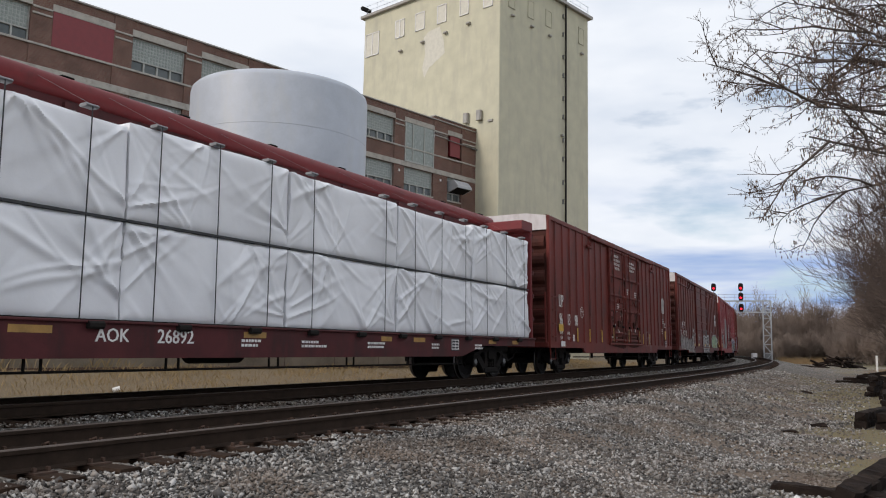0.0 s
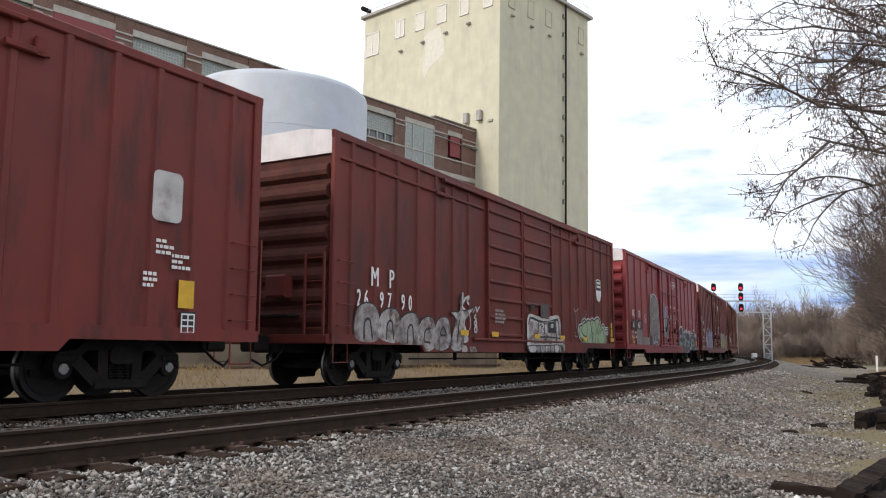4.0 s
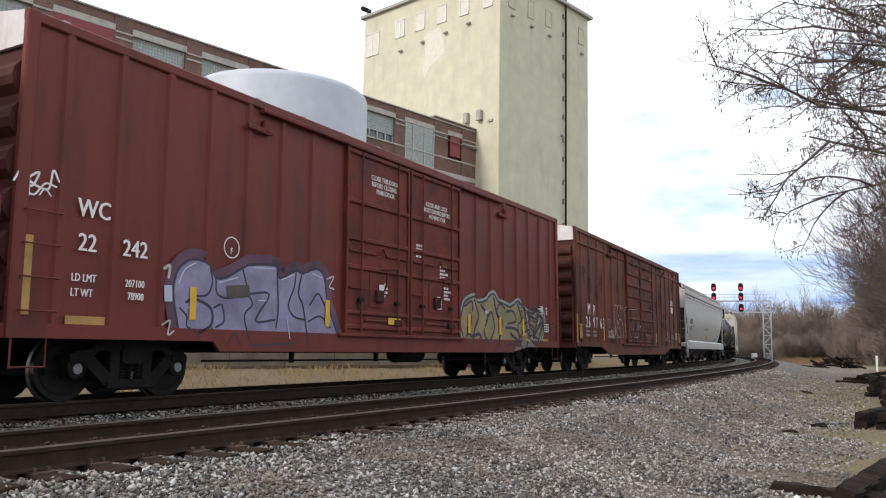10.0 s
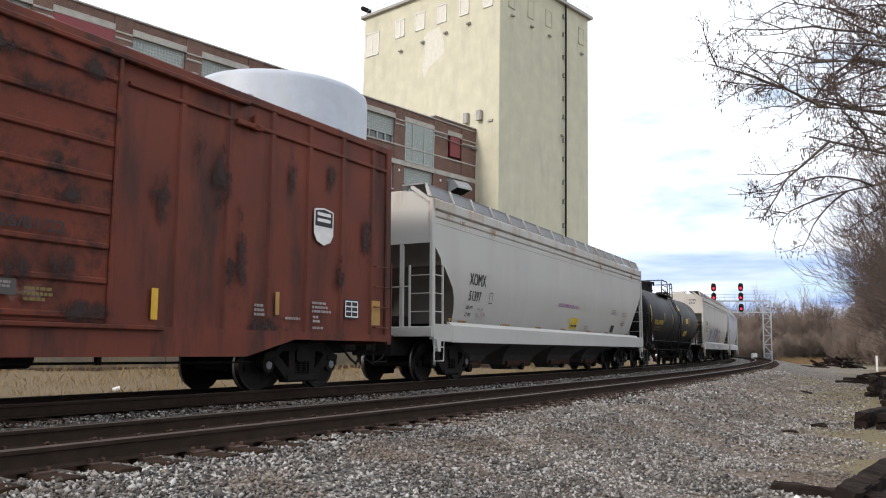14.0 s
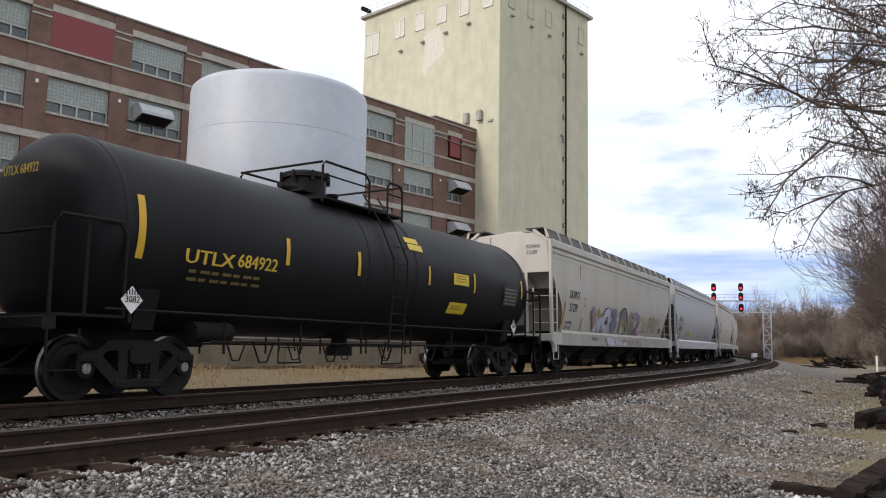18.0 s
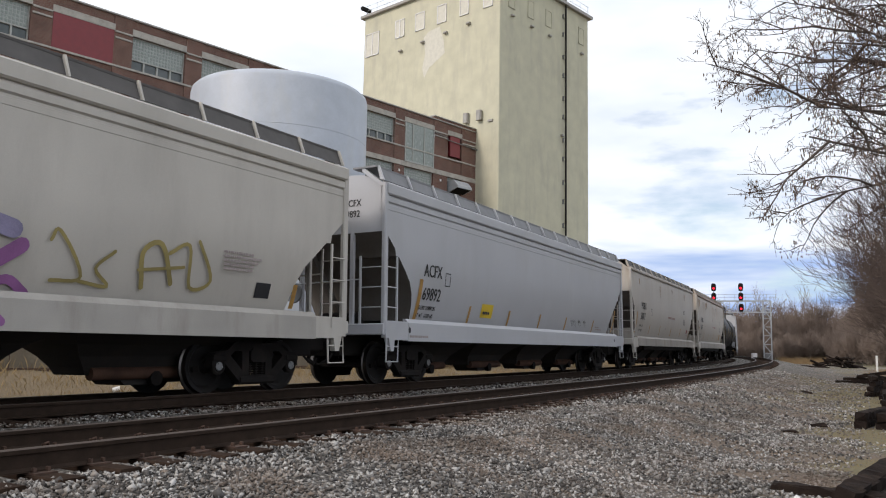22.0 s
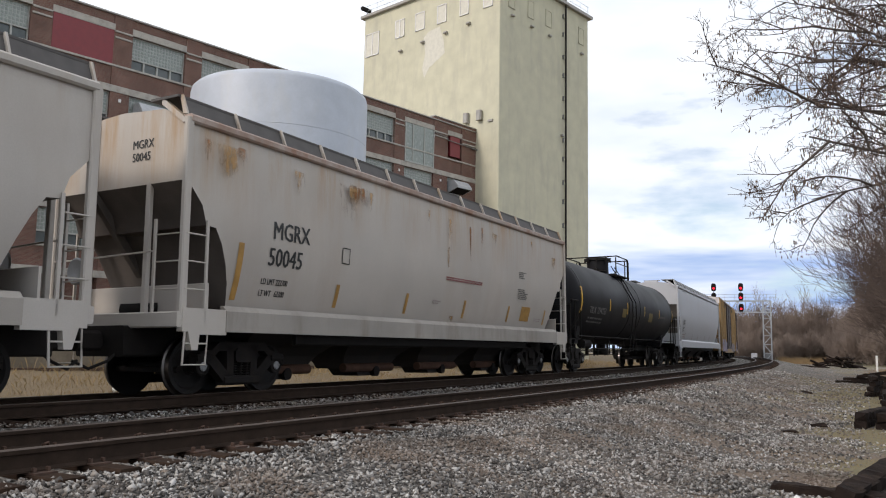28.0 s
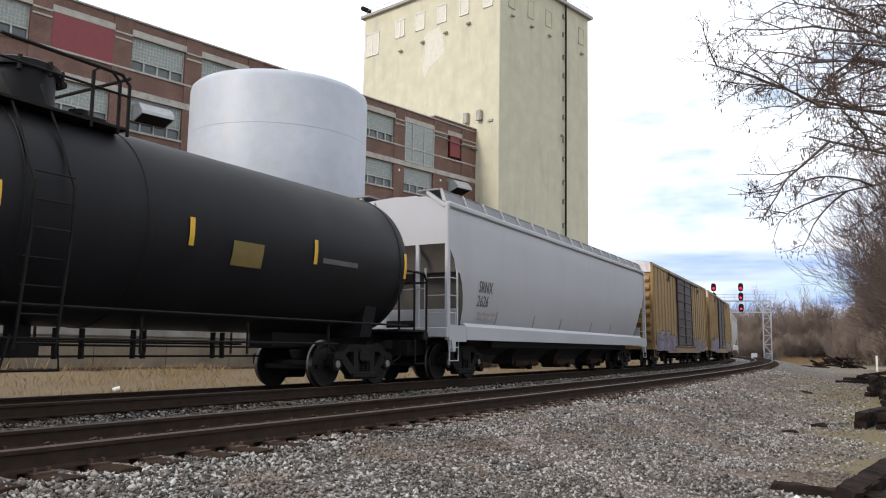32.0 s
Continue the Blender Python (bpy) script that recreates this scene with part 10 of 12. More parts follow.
artwork(car, y, [("line", G_DVIOLET, 0.065, ((3.24, 2.04), (3.46, 1.62), (3.24, 1.31), (3.14, 0.92))),
    ("line", G_DVIOLET, 0.065, ((3.6, 1.93), (4.01, 1.65), (3.78, 1.23), (4.1, 0.94))),
    ("line", G_DVIOLET, 0.065, ((3.92, 1.54), (4.23, 1.77), (4.41, 1.36), (4.18, 1.04))),
    ("line", G_DVIOLET, 0.085, ((4.38, 2.16), (4.6, 1.69), (4.91, 1.54), (4.67, 0.94))),
    ("line", G_DVIOLET, 0.065, ((4.84, 1.59), (4.56, 1.79), (4.76, 2.02), (5.08, 1.91))),
    ("line", G_DVIOLET, 0.065, ((5.19, 1.83), (5.63, 1.86), (5.83, 1.59), (5.27, 1.5))),
    ("line", G_DVIOLET, 0.085, ((5.16, 1.39), (5.84, 1.35), (6.04, 1.08), (5.29, 0.91))),
    ("line", G_DVIOLET, 0.065, ((5.93, 2.09), (6.22, 1.67), (5.95, 1.42), (6.28, 0.97)))], "khaki sprayed lettering with dark outlines and an aqua edge", 5)
artwork(car, y, [("line", G_DVIOLET, 0.065, ((6.27, 1.48), (6.85, 1.7), (6.55, 1.92), (6.85, 1.64))),
    ("line", G_DVIOLET, 0.065, ((6.85, 1.77), (7.42, 1.63), (7.07, 1.23), (7.52, 1.11))),
    ("line", G_DVIOLET, 0.085, ((7.42, 1.85), (7.84, 1.69), (7.34, 1.36), (6.86, 0.86))),
    ("line", G_DVIOLET, 0.085, ((2.85, 1.3), (3.05, 1.11), (3.48, 1.17), (3.63, 1.03))),
    ("line", G_DVIOLET, 0.085, ((5.46, 1.23), (6.04, 0.97), (5.85, 0.74), (6.25, 0.72))),
    ("line", G_OLIVE, 0.05, ((3.02, 1.84), (3.18, 1.5), (3.07, 1.25))),
    ("line", G_OLIVE, 0.05, ((4.25, 2.09), (4.32, 1.88))),
    ("line", G_OLIVE, 0.05, ((5.6, 1.75), (5.75, 1.64))),
    ("line", G_OLIVE, 0.05, ((7.07, 1.61), (7.2, 1.47)))], "khaki sprayed lettering with dark outlines and an aqua edge", 13)
artwork(car, y, [("line", G_OLIVE, 0.05, ((4.9, 1.81), (5.05, 1.6))),
    ("line", G_OLIVE, 0.05, ((3.77, 1.43), (3.9, 1.14))),
    ("fill", G_CHALK, 0, ((3.83, 1.79), (4.07, 1.84), (4.01, 1.73), (3.85, 1.7)))], "khaki sprayed lettering with dark outlines and an aqua edge", 22)
artwork(car, y - 0.019, [("fill", G_MAUVE, 0, ((6.08, 0.88), (6.52, 1.16), (7.1, 0.93), (7.41, 0.8), (6.21, 0.71))),
    ("line", G_DVIOLET, 0.05, ((6.02, 2.1), (6.42, 2.02), (6.41, 1.51), (6.18, 1.17))),
    ("line", G_DVIOLET, 0.05, ((6.46, 1.98), (6.65, 1.27), (6.98, 1.2))),
    ("line", G_DVIOLET, 0.05, ((6.7, 1.92), (7.12, 2.03), (7.63, 1.92))),
    ("line", G_DVIOLET, 0.05, ((6.91, 1.94), (7.05, 1.65), (7.35, 1.62), (7.49, 1.82))),
    ("line", G_DVIOLET, 0.05, ((7.08, 1.87), (7.34, 1.76), (7.54, 1.92))),
    ("line", G_DVIOLET, 0.05, ((6.63, 1.61), (7.17, 1.3), (7.76, 1.8))),
    ("line", G_DVIOLET, 0.05, ((6.79, 1.19), (7.29, 0.95), (7.89, 1.6))),
    ("line", G_DVIOLET, 0.05, ((6.34, 1.26), (6.78, 1.36), (6.54, 0.93)))], "khaki sprayed lettering with dark outlines and an aqua edge", 0)
artwork(car, y - 0.019, [("line", G_DVIOLET, 0.05, ((6.1, 0.92), (6.38, 0.76), (6.71, 1.02))),
    ("line", G_DVIOLET, 0.05, ((7.33, 1.99), (7.4, 1.72))),
    ("line", G_DVIOLET, 0.05, ((7.65, 1.83), (7.83, 1.66), (7.48, 1.22))),
    ("line", G_DVIOLET, 0.05, ((6.19, 1.91), (6.27, 1.58))),
    ("line", G_DVIOLET, 0.05, ((6.83, 1.52), (7.06, 1.43), (7, 1.24))),
    ("line", G_LGREY, 0.03, ((6.51, 1.9), (6.6, 1.61))),
    ("line", G_LGREY, 0.03, ((7.12, 1.81), (7.24, 1.77))),
    ("line", G_LGREY, 0.03, ((6.26, 1.17), (6.52, 1.26))),
    ("line", G_LGREY, 0.03, ((7.36, 1.56), (7.58, 1.69))),
    ("line", G_LGREY, 0.03, ((6.89, 1.13), (7.09, 1.05))),
    ("line", G_BROWN, 0.06, ((6.4, 1.09), (6.71, 1.04))),
    ("line", G_BROWN, 0.06, ((6.16, 1.45), (6.32, 1.49)))], "khaki sprayed lettering with dark outlines and an aqua edge", 9)
artwork(car, y - 0.019, [("line", G_BROWN, 0.06, ((7.28, 1.21), (7.52, 1.36)))], "khaki sprayed lettering with dark outlines and an aqua edge", 21)
reflectors(car, (2.83, 4.67, 6.24), 1.18, 0.48, y - 0.032, M_REFL, 0.13)
table_box(car, 7.87, 1.30, y - 0.032, 0.38, 0.30)
patch(car, 7.85, 8.25, 0.98, 1.12, y, M_REFL2, "yellow_panel")
small_bars(car, 7.62, 2.08, y - 0.002, 5, 0.28, 0.028, M_WHITE, 88)
small_bars(car, 8.1, 2.06, y - 0.002, 5, 0.14, 0.028, M_WHITE, 89)
for t, x, z in (("CLOSE THIS DOOR", -1.5, 4.30), ("BEFORE CLOSING", -1.48, 4.16), ("MAIN DOOR", -1.3, 4.02), ("CLOSE AND LOCK", 0.76, 4.10), ("BOTH DOORS BEFORE", 0.68, 3.96), ("MOVING CAR", 0.92, 3.82)):
    letters("door_notice", t, 0.11, M_WHITE, car, x - 0.03, z, -1.558, 0.82)
for k, (x, z) in enumerate(((0.3, 3.1), (1.4, 2.7), (-1.2, 2.1), (0.9, 1.9), (1.6, 2.2))):
    small_bars(car, x, z, y - 0.012, 4, 0.3, 0.05, M_WHITE, k + 53)
patch(car, -1.25, -1.05, 1.8, 2.1, y - 0.06, M_WHITE, "paper_placard")
patch(car, 1.2, 1.4, 1.7, 2.0, y - 0.06, M_WHITE, "paper_placard")
patch(car, -0.9, -0.4, 1.28, 1.42, y - 0.06, M_REFL, "reflector")
letters("end_number", "WC 22242", 0.17, G_BLACK, car, -half + 0.0, 4.72, 0.2, 0.85, end=True)

# the patchy brown boxcar
car, half, y = MP
letters("reporting_mark", "M", 0.42, M_WHITE, car, -8.0, 2.07, y, 0.78)
letters("reporting_mark", "P", 0.40, M_WHITE, car, -7.30, 2.07, y, 0.78)
for s, x in (("2", -8.20), ("6", -7.88), ("9", -7.32), ("7", -6.96), ("6", -6.42), ("3", -6.06)):
    letters("car_number", s, 0.42, M_WHITE, car, x, 1.60, y, 0.66)
patch(car, -8.96, -8.66, 1.18, 1.70, y, M_REFL2, "yellow_panel")
reflectors(car, (-9.32,), 1.05, 0.98, y - 0.01, M_REFL2, 0.15)
reflectors(car, (-6.01, 3.1), 1.16, 0.46, y - 0.003, M_REFL, 0.12)
reflectors(car, (-4.42,), 1.34, 0.36, y - 0.003, M_REFL2, 0.12)
small_bars(car, -8.2, 1.42, y, 2, 0.5, 0.08, M_FADED, 71)
small_bars(car, -7.35, 1.42, y, 2, 0.5, 0.08, M_FADED, 72)
ring(car, -5.19, 1.84, 0.17, y, M_FADED)
small_bars(car, -5.28, 1.86, y, 2, 0.15, 0.03, M_FADED, 73)
artwork(car, y, [("line", G_LGREY, 0.03, ((-3.92, 2.51), (-4.09, 2.6), (-4.3, 2.54), (-4.41, 2.33), (-4.39, 1.96), (-4.25, 1.63), (-4.08, 1.5))),
    ("line", G_LGREY, 0.03, ((-3.64, 2.61), (-3.86, 2.55), (-4, 2.25), (-4.02, 1.82), (-3.97, 1.67))),
    ("line", G_LGREY, 0.03, ((-4.03, 1.9), (-3.89, 1.99), (-3.73, 1.76), (-3.57, 1.46), (-3.63, 1.34), (-3.85, 1.3), (-4.04, 1.43))),
    ("line", G_LGREY, 0.03, ((-3.79, 2.23), (-3.65, 2.03))),
    ("line", G_LGREY, 0.03, ((-3.65, 2.03), (-3.35, 2.04), (-3.11, 1.76), (-3.07, 1.4), (-3.27, 1.3))),
    ("line", G_LGREY, 0.03, ((-3.43, 2.59), (-3.3, 2.48), (-3.05, 2.5), (-2.86, 2.29), (-2.74, 1.83), (-2.66, 1.42), (-2.86, 1.31)))], "thin pale sprayed scrawl", 0)
artwork(car, y, [("line", G_LGREY, 0.028, ((-2.89, 2.3), (-2.72, 2.55), (-2.37, 2.59), (-2.09, 2.47), (-1.98, 2.09))),
    ("line", G_LGREY, 0.025, ((-2.8, 1.83), (-2.58, 1.88))),
    ("line", G_LGREY, 0.025, ((-2.62, 1.65), (-2.61, 1.42), (-2.5, 1.36))),
    ("line", M_WHITE, 0.025, ((-5.38, 1.55), (-5.35, 1.32), (-5.24, 1.37), (-5.29, 1.54))),
    ("line", M_WHITE, 0.025, ((-5.22, 1.48), (-5.13, 1.53), (-5.15, 1.29), (-5.04, 1.34))),
    ("line", M_WHITE, 0.025, ((-5.05, 1.53), (-5, 1.26), (-4.92, 1.58), (-4.97, 1.42))),
    ("line", M_WHITE, 0.025, ((-4.89, 1.59), (-4.83, 1.25))),
    ("line", M_WHITE, 0.025, ((-4.75, 1.58), (-4.84, 1.43), (-4.69, 1.29))),
    ("line", M_WHITE, 0.025, ((-4.65, 1.52), (-4.69, 1.32), (-4.57, 1.28), (-4.52, 1.37)))], "thin pale sprayed scrawl", 6)
artwork(car, y - 0.059, [("line", M_FADED, 0.03, ((-2.27, 2.53), (-2.08, 2.52), (-1.01, 2.56), (-0.76, 2.51))),
    ("line", M_FADED, 0.03, ((-1.44, 2.46), (-1.4, 2.24), (-1.57, 2.02))),
    ("line", M_FADED, 0.03, ((-0.7, 2.47), (-0.58, 2.21))),
    ("line", M_FADED, 0.03, ((-2.25, 1.63), (-2.1, 1.4), (-1.96, 1.35))),
    ("line", M_FADED, 0.04, ((-1.49, 1.37), (-0.89, 1.37), (-0.7, 1.57))),
    ("line", M_FADED, 0.03, ((-1.61, 1.82), (-1.59, 1.57))),
    ("fill", M_BOARD, 0, ((-1.01, 1.91), (-0.75, 2.03), (-0.49, 1.98), (-0.47, 1.74), (-1, 1.69))),
    ("fill", M_WHITE, 0, ((-0.4, 1.88), (-0.26, 1.89), (-0.26, 1.81), (-0.4, 1.8)))], "thin pale sprayed scrawl", 0)
shield(car, 6.72, 7.30, 2.70, 3.42, y)
table_box(car, 7.7, 1.35, y, 0.45, 0.38)
patch(car, 8.6, 8.9, 1.25, 1.75, y, M_REFL2, "yellow_panel")
for k, (x, z, r, w) in enumerate(((5.22, 1.46, 3, 0.25), (6.72, 1.58, 3, 0.5), (6.75, 1.32, 2, 0.2), (6.0, 1.27, 1, 0.4), (6.75, 1.12, 1, 0.3))):
    small_bars(car, x, z, y, r, w, 0.045, M_FADED, 90 + k)
reflectors(car, (5.73,), 1.34, 0.40, y - 0.003, M_REFL2, 0.1)
letters("chalked_date", "26/01/22", 0.17, G_BLACK, car, 0.72, 2.22, y - 0.064, 1.1)
patch(car, 0.62, 1.02, 1.38, 1.58, y - 0.064, M_BOARD, "notice_panel")
small_bars(car, 0.66, 1.52, y - 0.068, 2, 0.3, 0.03, M_FADED, 95)
small_bars(car, 1.12, 1.46, y - 0.064, 3, 0.42, 0.04, M_OLIVE, 96)


def smudges(car, y, items, material, name="grime_smudge"):
    for x, z, w, h in items:
        part(name, MB().poly([(x - w / 2, y, z - h / 2), (x + w / 2, y, z - h / 2), (x + w / 2, y, z + h / 2), (x - w / 2, y, z + h / 2)]), material, car)


smudges(car, y - 0.0012, ((3.22, 3.0, 0.55, 1.1), (4.38, 3.5, 0.6, 1.5), (3.88, 3.9, 0.4, 0.8), (4.88, 2.3, 0.4, 2.3), (7.22, 4.0, 0.5, 0.9), (4.62, 1.9, 0.35, 1.2), (8.4, 3.0, 0.5, 1.5), (6.1, 3.9, 0.4, 1.0), (5.5, 1.12, 1.6, 0.4), (7.5, 2.2, 0.4, 1.2),
                          (-6.2, 3.3, 0.7, 1.4), (-6.75, 2.9, 0.5, 1.1), (-3.8, 3.4, 0.4, 1.0), (-8.4, 3.6, 0.6, 1.6), (-4.9, 3.7, 0.35, 1.1), (-7.6, 3.2, 0.3, 1.6), (-3.0, 3.6, 0.4, 0.9), (-4.6, 1.15, 1.8, 0.35)), M_SMUDGE)
smudges(car, y - 0.0612, ((-1.6, 4.55, 0.9, 0.4), (-0.7, 4.5, 0.5, 0.5), (0.6, 4.5, 1.2, 0.4), (1.3, 4.1, 1.4, 0.5), (2.0, 4.55, 0.7, 0.4), (-1.4, 1.2, 1.6, 0.6), (0.9, 1.75, 0.9, 0.6), (1.9, 1.2, 1.4, 0.5), (0.5, 3.3, 0.5, 0.7), (1.6, 2.75, 0.8, 0.4), (-0.6, 2.9, 0.5, 0.8), (1.7, 1.85, 0.7, 0.7), (-2.0, 2.2, 0.3, 1.2), (0.5, 1.15, 1.1, 0.4)), M_SMUDGE)
smudges(car, y - 0.0605, ((-1.3, 1.5, 0.9, 0.4), (1.1, 1.42, 0.8, 0.3), (-0.2, 1.35, 0.7, 0.35)), M_SCALE, "peeled_patch")
letters("end_number", "MP 269763", 0.16, G_BLACK, car, -half + 0.0, 4.72, 0.1, 0.85, end=True)


# hoppers
def hop_text(data, items, material=M_LBLACK):
    car, half, y, y_at = data
    for name, s, size, x, z, w in items:
        ob = letters(name, s, size, material, car, 0, 0, 0, w)
        for v in ob.data.vertices:
            v.co = Vector((x + v.co.x, on_side(y_at, z + v.co.y) - 0.003 - v.co.z, z + v.co.y))
        ob.matrix_local = Matrix.Identity(4)


def hop_box(data, x, z, w, h, material, name="panel", label=""):
    car, half, y, y_at = data
    q, n = MB(), 6
    pts = [(a, on_side(y_at, z + h * k / n) - 0.004, z + h * k / n) for a in (x, x + w) for k in range(n + 1)]
    q.add(pts, [(k, k + 1, n + 2 + k, n + 1 + k) for k in range(n)])
    return part(name, q, material, car, label)


def run(data, x, z1, length, w, material=None, proud=0.0):
    """A film of rust down a bulging side, from the height z1."""
    car, half, y, y_at = data
    n = 6
    pts = [(c, on_side(y_at, z1 - length * k / n) - 0.005 - proud, z1 - length * k / n) for c in (x - w / 2, x + w / 2) for k in range(n + 1)]
    part("rust_streak", MB().add(pts, [(k, k + 1, n + 2 + k, n + 1 + k) for k in range(n)]), material or M_RUST, car)


def hop_refl(data, xs, z0, h, material=M_REFL2, w=0.11):
    for x in xs:
        hop_box(data, x, z0, w, h, material, "reflector")


def hop_frame(data, x, z, w, h):
    for a, b, c, d in ((x, z, w, 0.02), (x, z + h, w, 0.02), (x, z, 0.02, h), (x + w, z, 0.02, h + 0.02)):
        hop_box(data, a, b, c, d, M_LBLACK, "stencil_frame")


def end_text(data, items):
    car, half, y, y_at = data
    for s, size, yy, z in items:
        letters("end_number", s, size, M_LBLACK, car, -half + 0.113, z, yy - 0.72, 0.85, end=True)


hop_text(XO, [("reporting_mark", "XOMX", 0.33, -7.62, 2.42, 0.72), ("car_number", "51397", 0.27, -7.58, 2.02, 0.78), ("stencil", "LD LMT", 0.10, -7.6, 1.80, 0.8), ("stencil", "LT WT", 0.10, -7.6, 1.62, 0.8)])
hop_text(XO, [("side_notice", "DO NOT HAMMER ON SIDES OF CAR", 0.13, -0.96, 2.2, 0.68)], G_PURPLE)
small_bars(XO[0], -6.95, 1.80, on_side(XO[3], 1.8) - 0.01, 2, 0.6, 0.09, M_FADED, 1)
hop_frame(XO, -6.35, 2.0, 0.2, 0.28)
hop_box(XO, 0.44, 1.52, 0.8, 0.37, M_PLACARD, "yellow_placard")
small_bars(XO[0], 0.55, 1.72, on_side(XO[3], 1.7) - 0.012, 2, 0.55, 0.08, G_BLACK, 2)
for x in (-7.9, -5.1, -2.6, -0.3, 2.5, 4.7, 7.6):
    hop_box(XO, x, 1.42, 0.5, 0.08, M_REFL2, "reflector")
hop_box(XO, 5.34, 1.5, 0.42, 0.28, G_BLACK, "service_panel")
for k, (x, z) in enumerate(((5.1, 2.35), (6.6, 2.3), (6.5, 1.95), (2.0, 1.62))):
    small_bars(XO[0], x, z, on_side(XO[3], z) - 0.01, 3, 0.7, 0.04, M_FADED, 4 + k)
end_text(XO, [("XOMX", 0.16, 0.95, 3.95), ("51397", 0.14, 0.95, 3.72)])
hop_text(DD, [("reporting_mark", "DDWX", 0.29, -7.15, 2.54, 0.86), ("car_number", "21239", 0.29, -7.12, 2.10, 0.88), ("stencil", "LD LMT 196700", 0.11, -7.32, 1.66, 0.72), ("stencil", "LT WT  66300", 0.11, -7.32, 1.50, 0.72)])
hop_frame(DD, -5.55, 2.32, 0.24, 0.3)
hop_refl(DD, (-7.68,), 1.46, 0.92, M_REFL2, 0.14)
hop_refl(DD, (-5.62, -3.0, 7.69), 1.48, 0.43)
artwork(DD[0], -0.012, [("line", G_OLIVE, 0.2, ((-4.59, 2.17), (-4.41, 1.94), (-4.12, 1.6), (-3.92, 1.35))),
    ("line", G_OLIVE, 0.14, ((-4.29, 2.32), (-4.09, 2.05), (-3.84, 2.16), (-3.74, 2.31))),
    ("line", G_LILAC, 0.28, ((-4.44, 2.27), (-4.23, 2.04), (-4, 1.76))),
    ("line", G_SKY, 0.3, ((-4, 1.46), (-3.73, 1.71), (-3.41, 1.85), (-3.15, 1.92))),
    ("line", G_OLIVE, 0.14, ((-3.63, 2.22), (-3.47, 2.08), (-3.17, 2.12), (-3.02, 1.89))),
    ("line", G_OLIVE, 0.1, ((-3.75, 1.48), (-3.62, 1.64), (-3.47, 1.71))),
    ("line", G_SKY, 0.3, ((-3.44, 1.34), (-3.36, 1.66), (-3.27, 1.83))),
    ("line", G_SKY, 0.34, ((-2.93, 1.45), (-2.98, 1.85), (-2.83, 2.15), (-2.41, 2.24), (-2.16, 2.01), (-2.28, 1.74)))], "soft multicoloured sprayed lettering", 0, DD[3])
artwork(DD[0], -0.012, [("line", G_SKY, 0.3, ((-2.74, 1.54), (-2.45, 1.6), (-2.06, 1.41))),
    ("line", G_LGREY, 0.12, ((-2.76, 1.87), (-2.62, 2.03), (-2.43, 1.99))),
    ("line", G_DVIOLET, 0.07, ((-2.75, 1.84), (-2.61, 2.02), (-2.45, 2.05), (-2.43, 1.9), (-2.71, 1.83))),
    ("line", G_DVIOLET, 0.085, ((-3.05, 2.17), (-2.92, 2.32), (-2.54, 2.4), (-2.19, 2.37))),
    ("line", G_LILAC, 0.26, ((-2.06, 2.19), (-1.83, 1.95), (-1.81, 1.6))),
    ("line", G_LILAC, 0.24, ((-1.86, 2.31), (-1.5, 2.3), (-1.46, 1.9), (-1.5, 1.53))),
    ("line", G_MAUVE, 0.16, ((-1.79, 1.78), (-1.57, 2.07), (-1.45, 2.35))),
    ("line", G_DVIOLET, 0.05, ((-1.85, 1.6), (-1.75, 1.87), (-1.55, 2.07)))], "soft multicoloured sprayed lettering", 8, DD[3])
artwork(DD[0], -0.012, [("line", G_SKY, 0.2, ((-1.18, 2.01), (-0.98, 2.22), (-0.94, 1.85), (-1.1, 1.56))),
    ("line", G_DVIOLET, 0.05, ((-1.4, 2.45), (-1.22, 2.29), (-1.18, 2.1), (-0.89, 2.13), (-0.98, 1.84))),
    ("line", G_GREY, 0.2, ((-0.75, 1.67), (-0.67, 2.06), (-0.36, 2.2), (0.18, 2.08), (0.6, 1.66))),
    ("line", G_MAUVE, 0.12, ((-0.75, 1.86), (-0.51, 2.26), (0.13, 2.31), (0.53, 1.96))),
    ("line", G_DVIOLET, 0.085, ((-0.82, 2.14), (-0.47, 2.41), (-0.05, 2.51), (0.33, 2.25), (0.62, 1.76))),
    ("line", G_OLIVE, 0.16, ((-0.52, 1.59), (-0.42, 1.89), (-0.09, 2.01), (0.33, 1.84))),
    ("line", G_CHALK, 0.06, ((-0.38, 1.79), (-0.06, 1.91), (0.26, 1.82)))], "soft multicoloured sprayed lettering", 16, DD[3])
artwork(DD[0], -0.012, [("line", G_DVIOLET, 0.085, ((-0.1, 1.42), (0.26, 1.45), (0.25, 1.53))),
    ("line", G_LGREY, 0.12, ((0.6, 2.27), (0.87, 1.88), (0.8, 1.56))),
    ("line", G_OLIVE, 0.14, ((1.02, 2.31), (1, 1.89), (1.28, 1.53))),
    ("line", G_LILAC, 0.24, ((1.44, 2.25), (1.78, 2.33), (2.37, 2.21))),
    ("line", G_PURPLE, 0.2, ((1.77, 1.56), (2.14, 1.75), (2.51, 2.02))),
    ("line", G_PURPLE, 0.12, ((2.11, 1.41), (2.4, 1.59), (2.68, 1.43))),
    ("line", G_MAUVE, 0.12, ((1.41, 2.03), (1.61, 1.71), (1.6, 1.5))),
    ("line", G_BROWN, 0.13, ((-2.29, 1.91), (-2.23, 1.53))),
    ("line", G_BROWN, 0.13, ((-0.55, 1.91), (-0.46, 1.45))),
    ("line", G_BROWN, 0.12, ((1.18, 1.96), (1.3, 1.54)))], "soft multicoloured sprayed lettering", 23, DD[3])
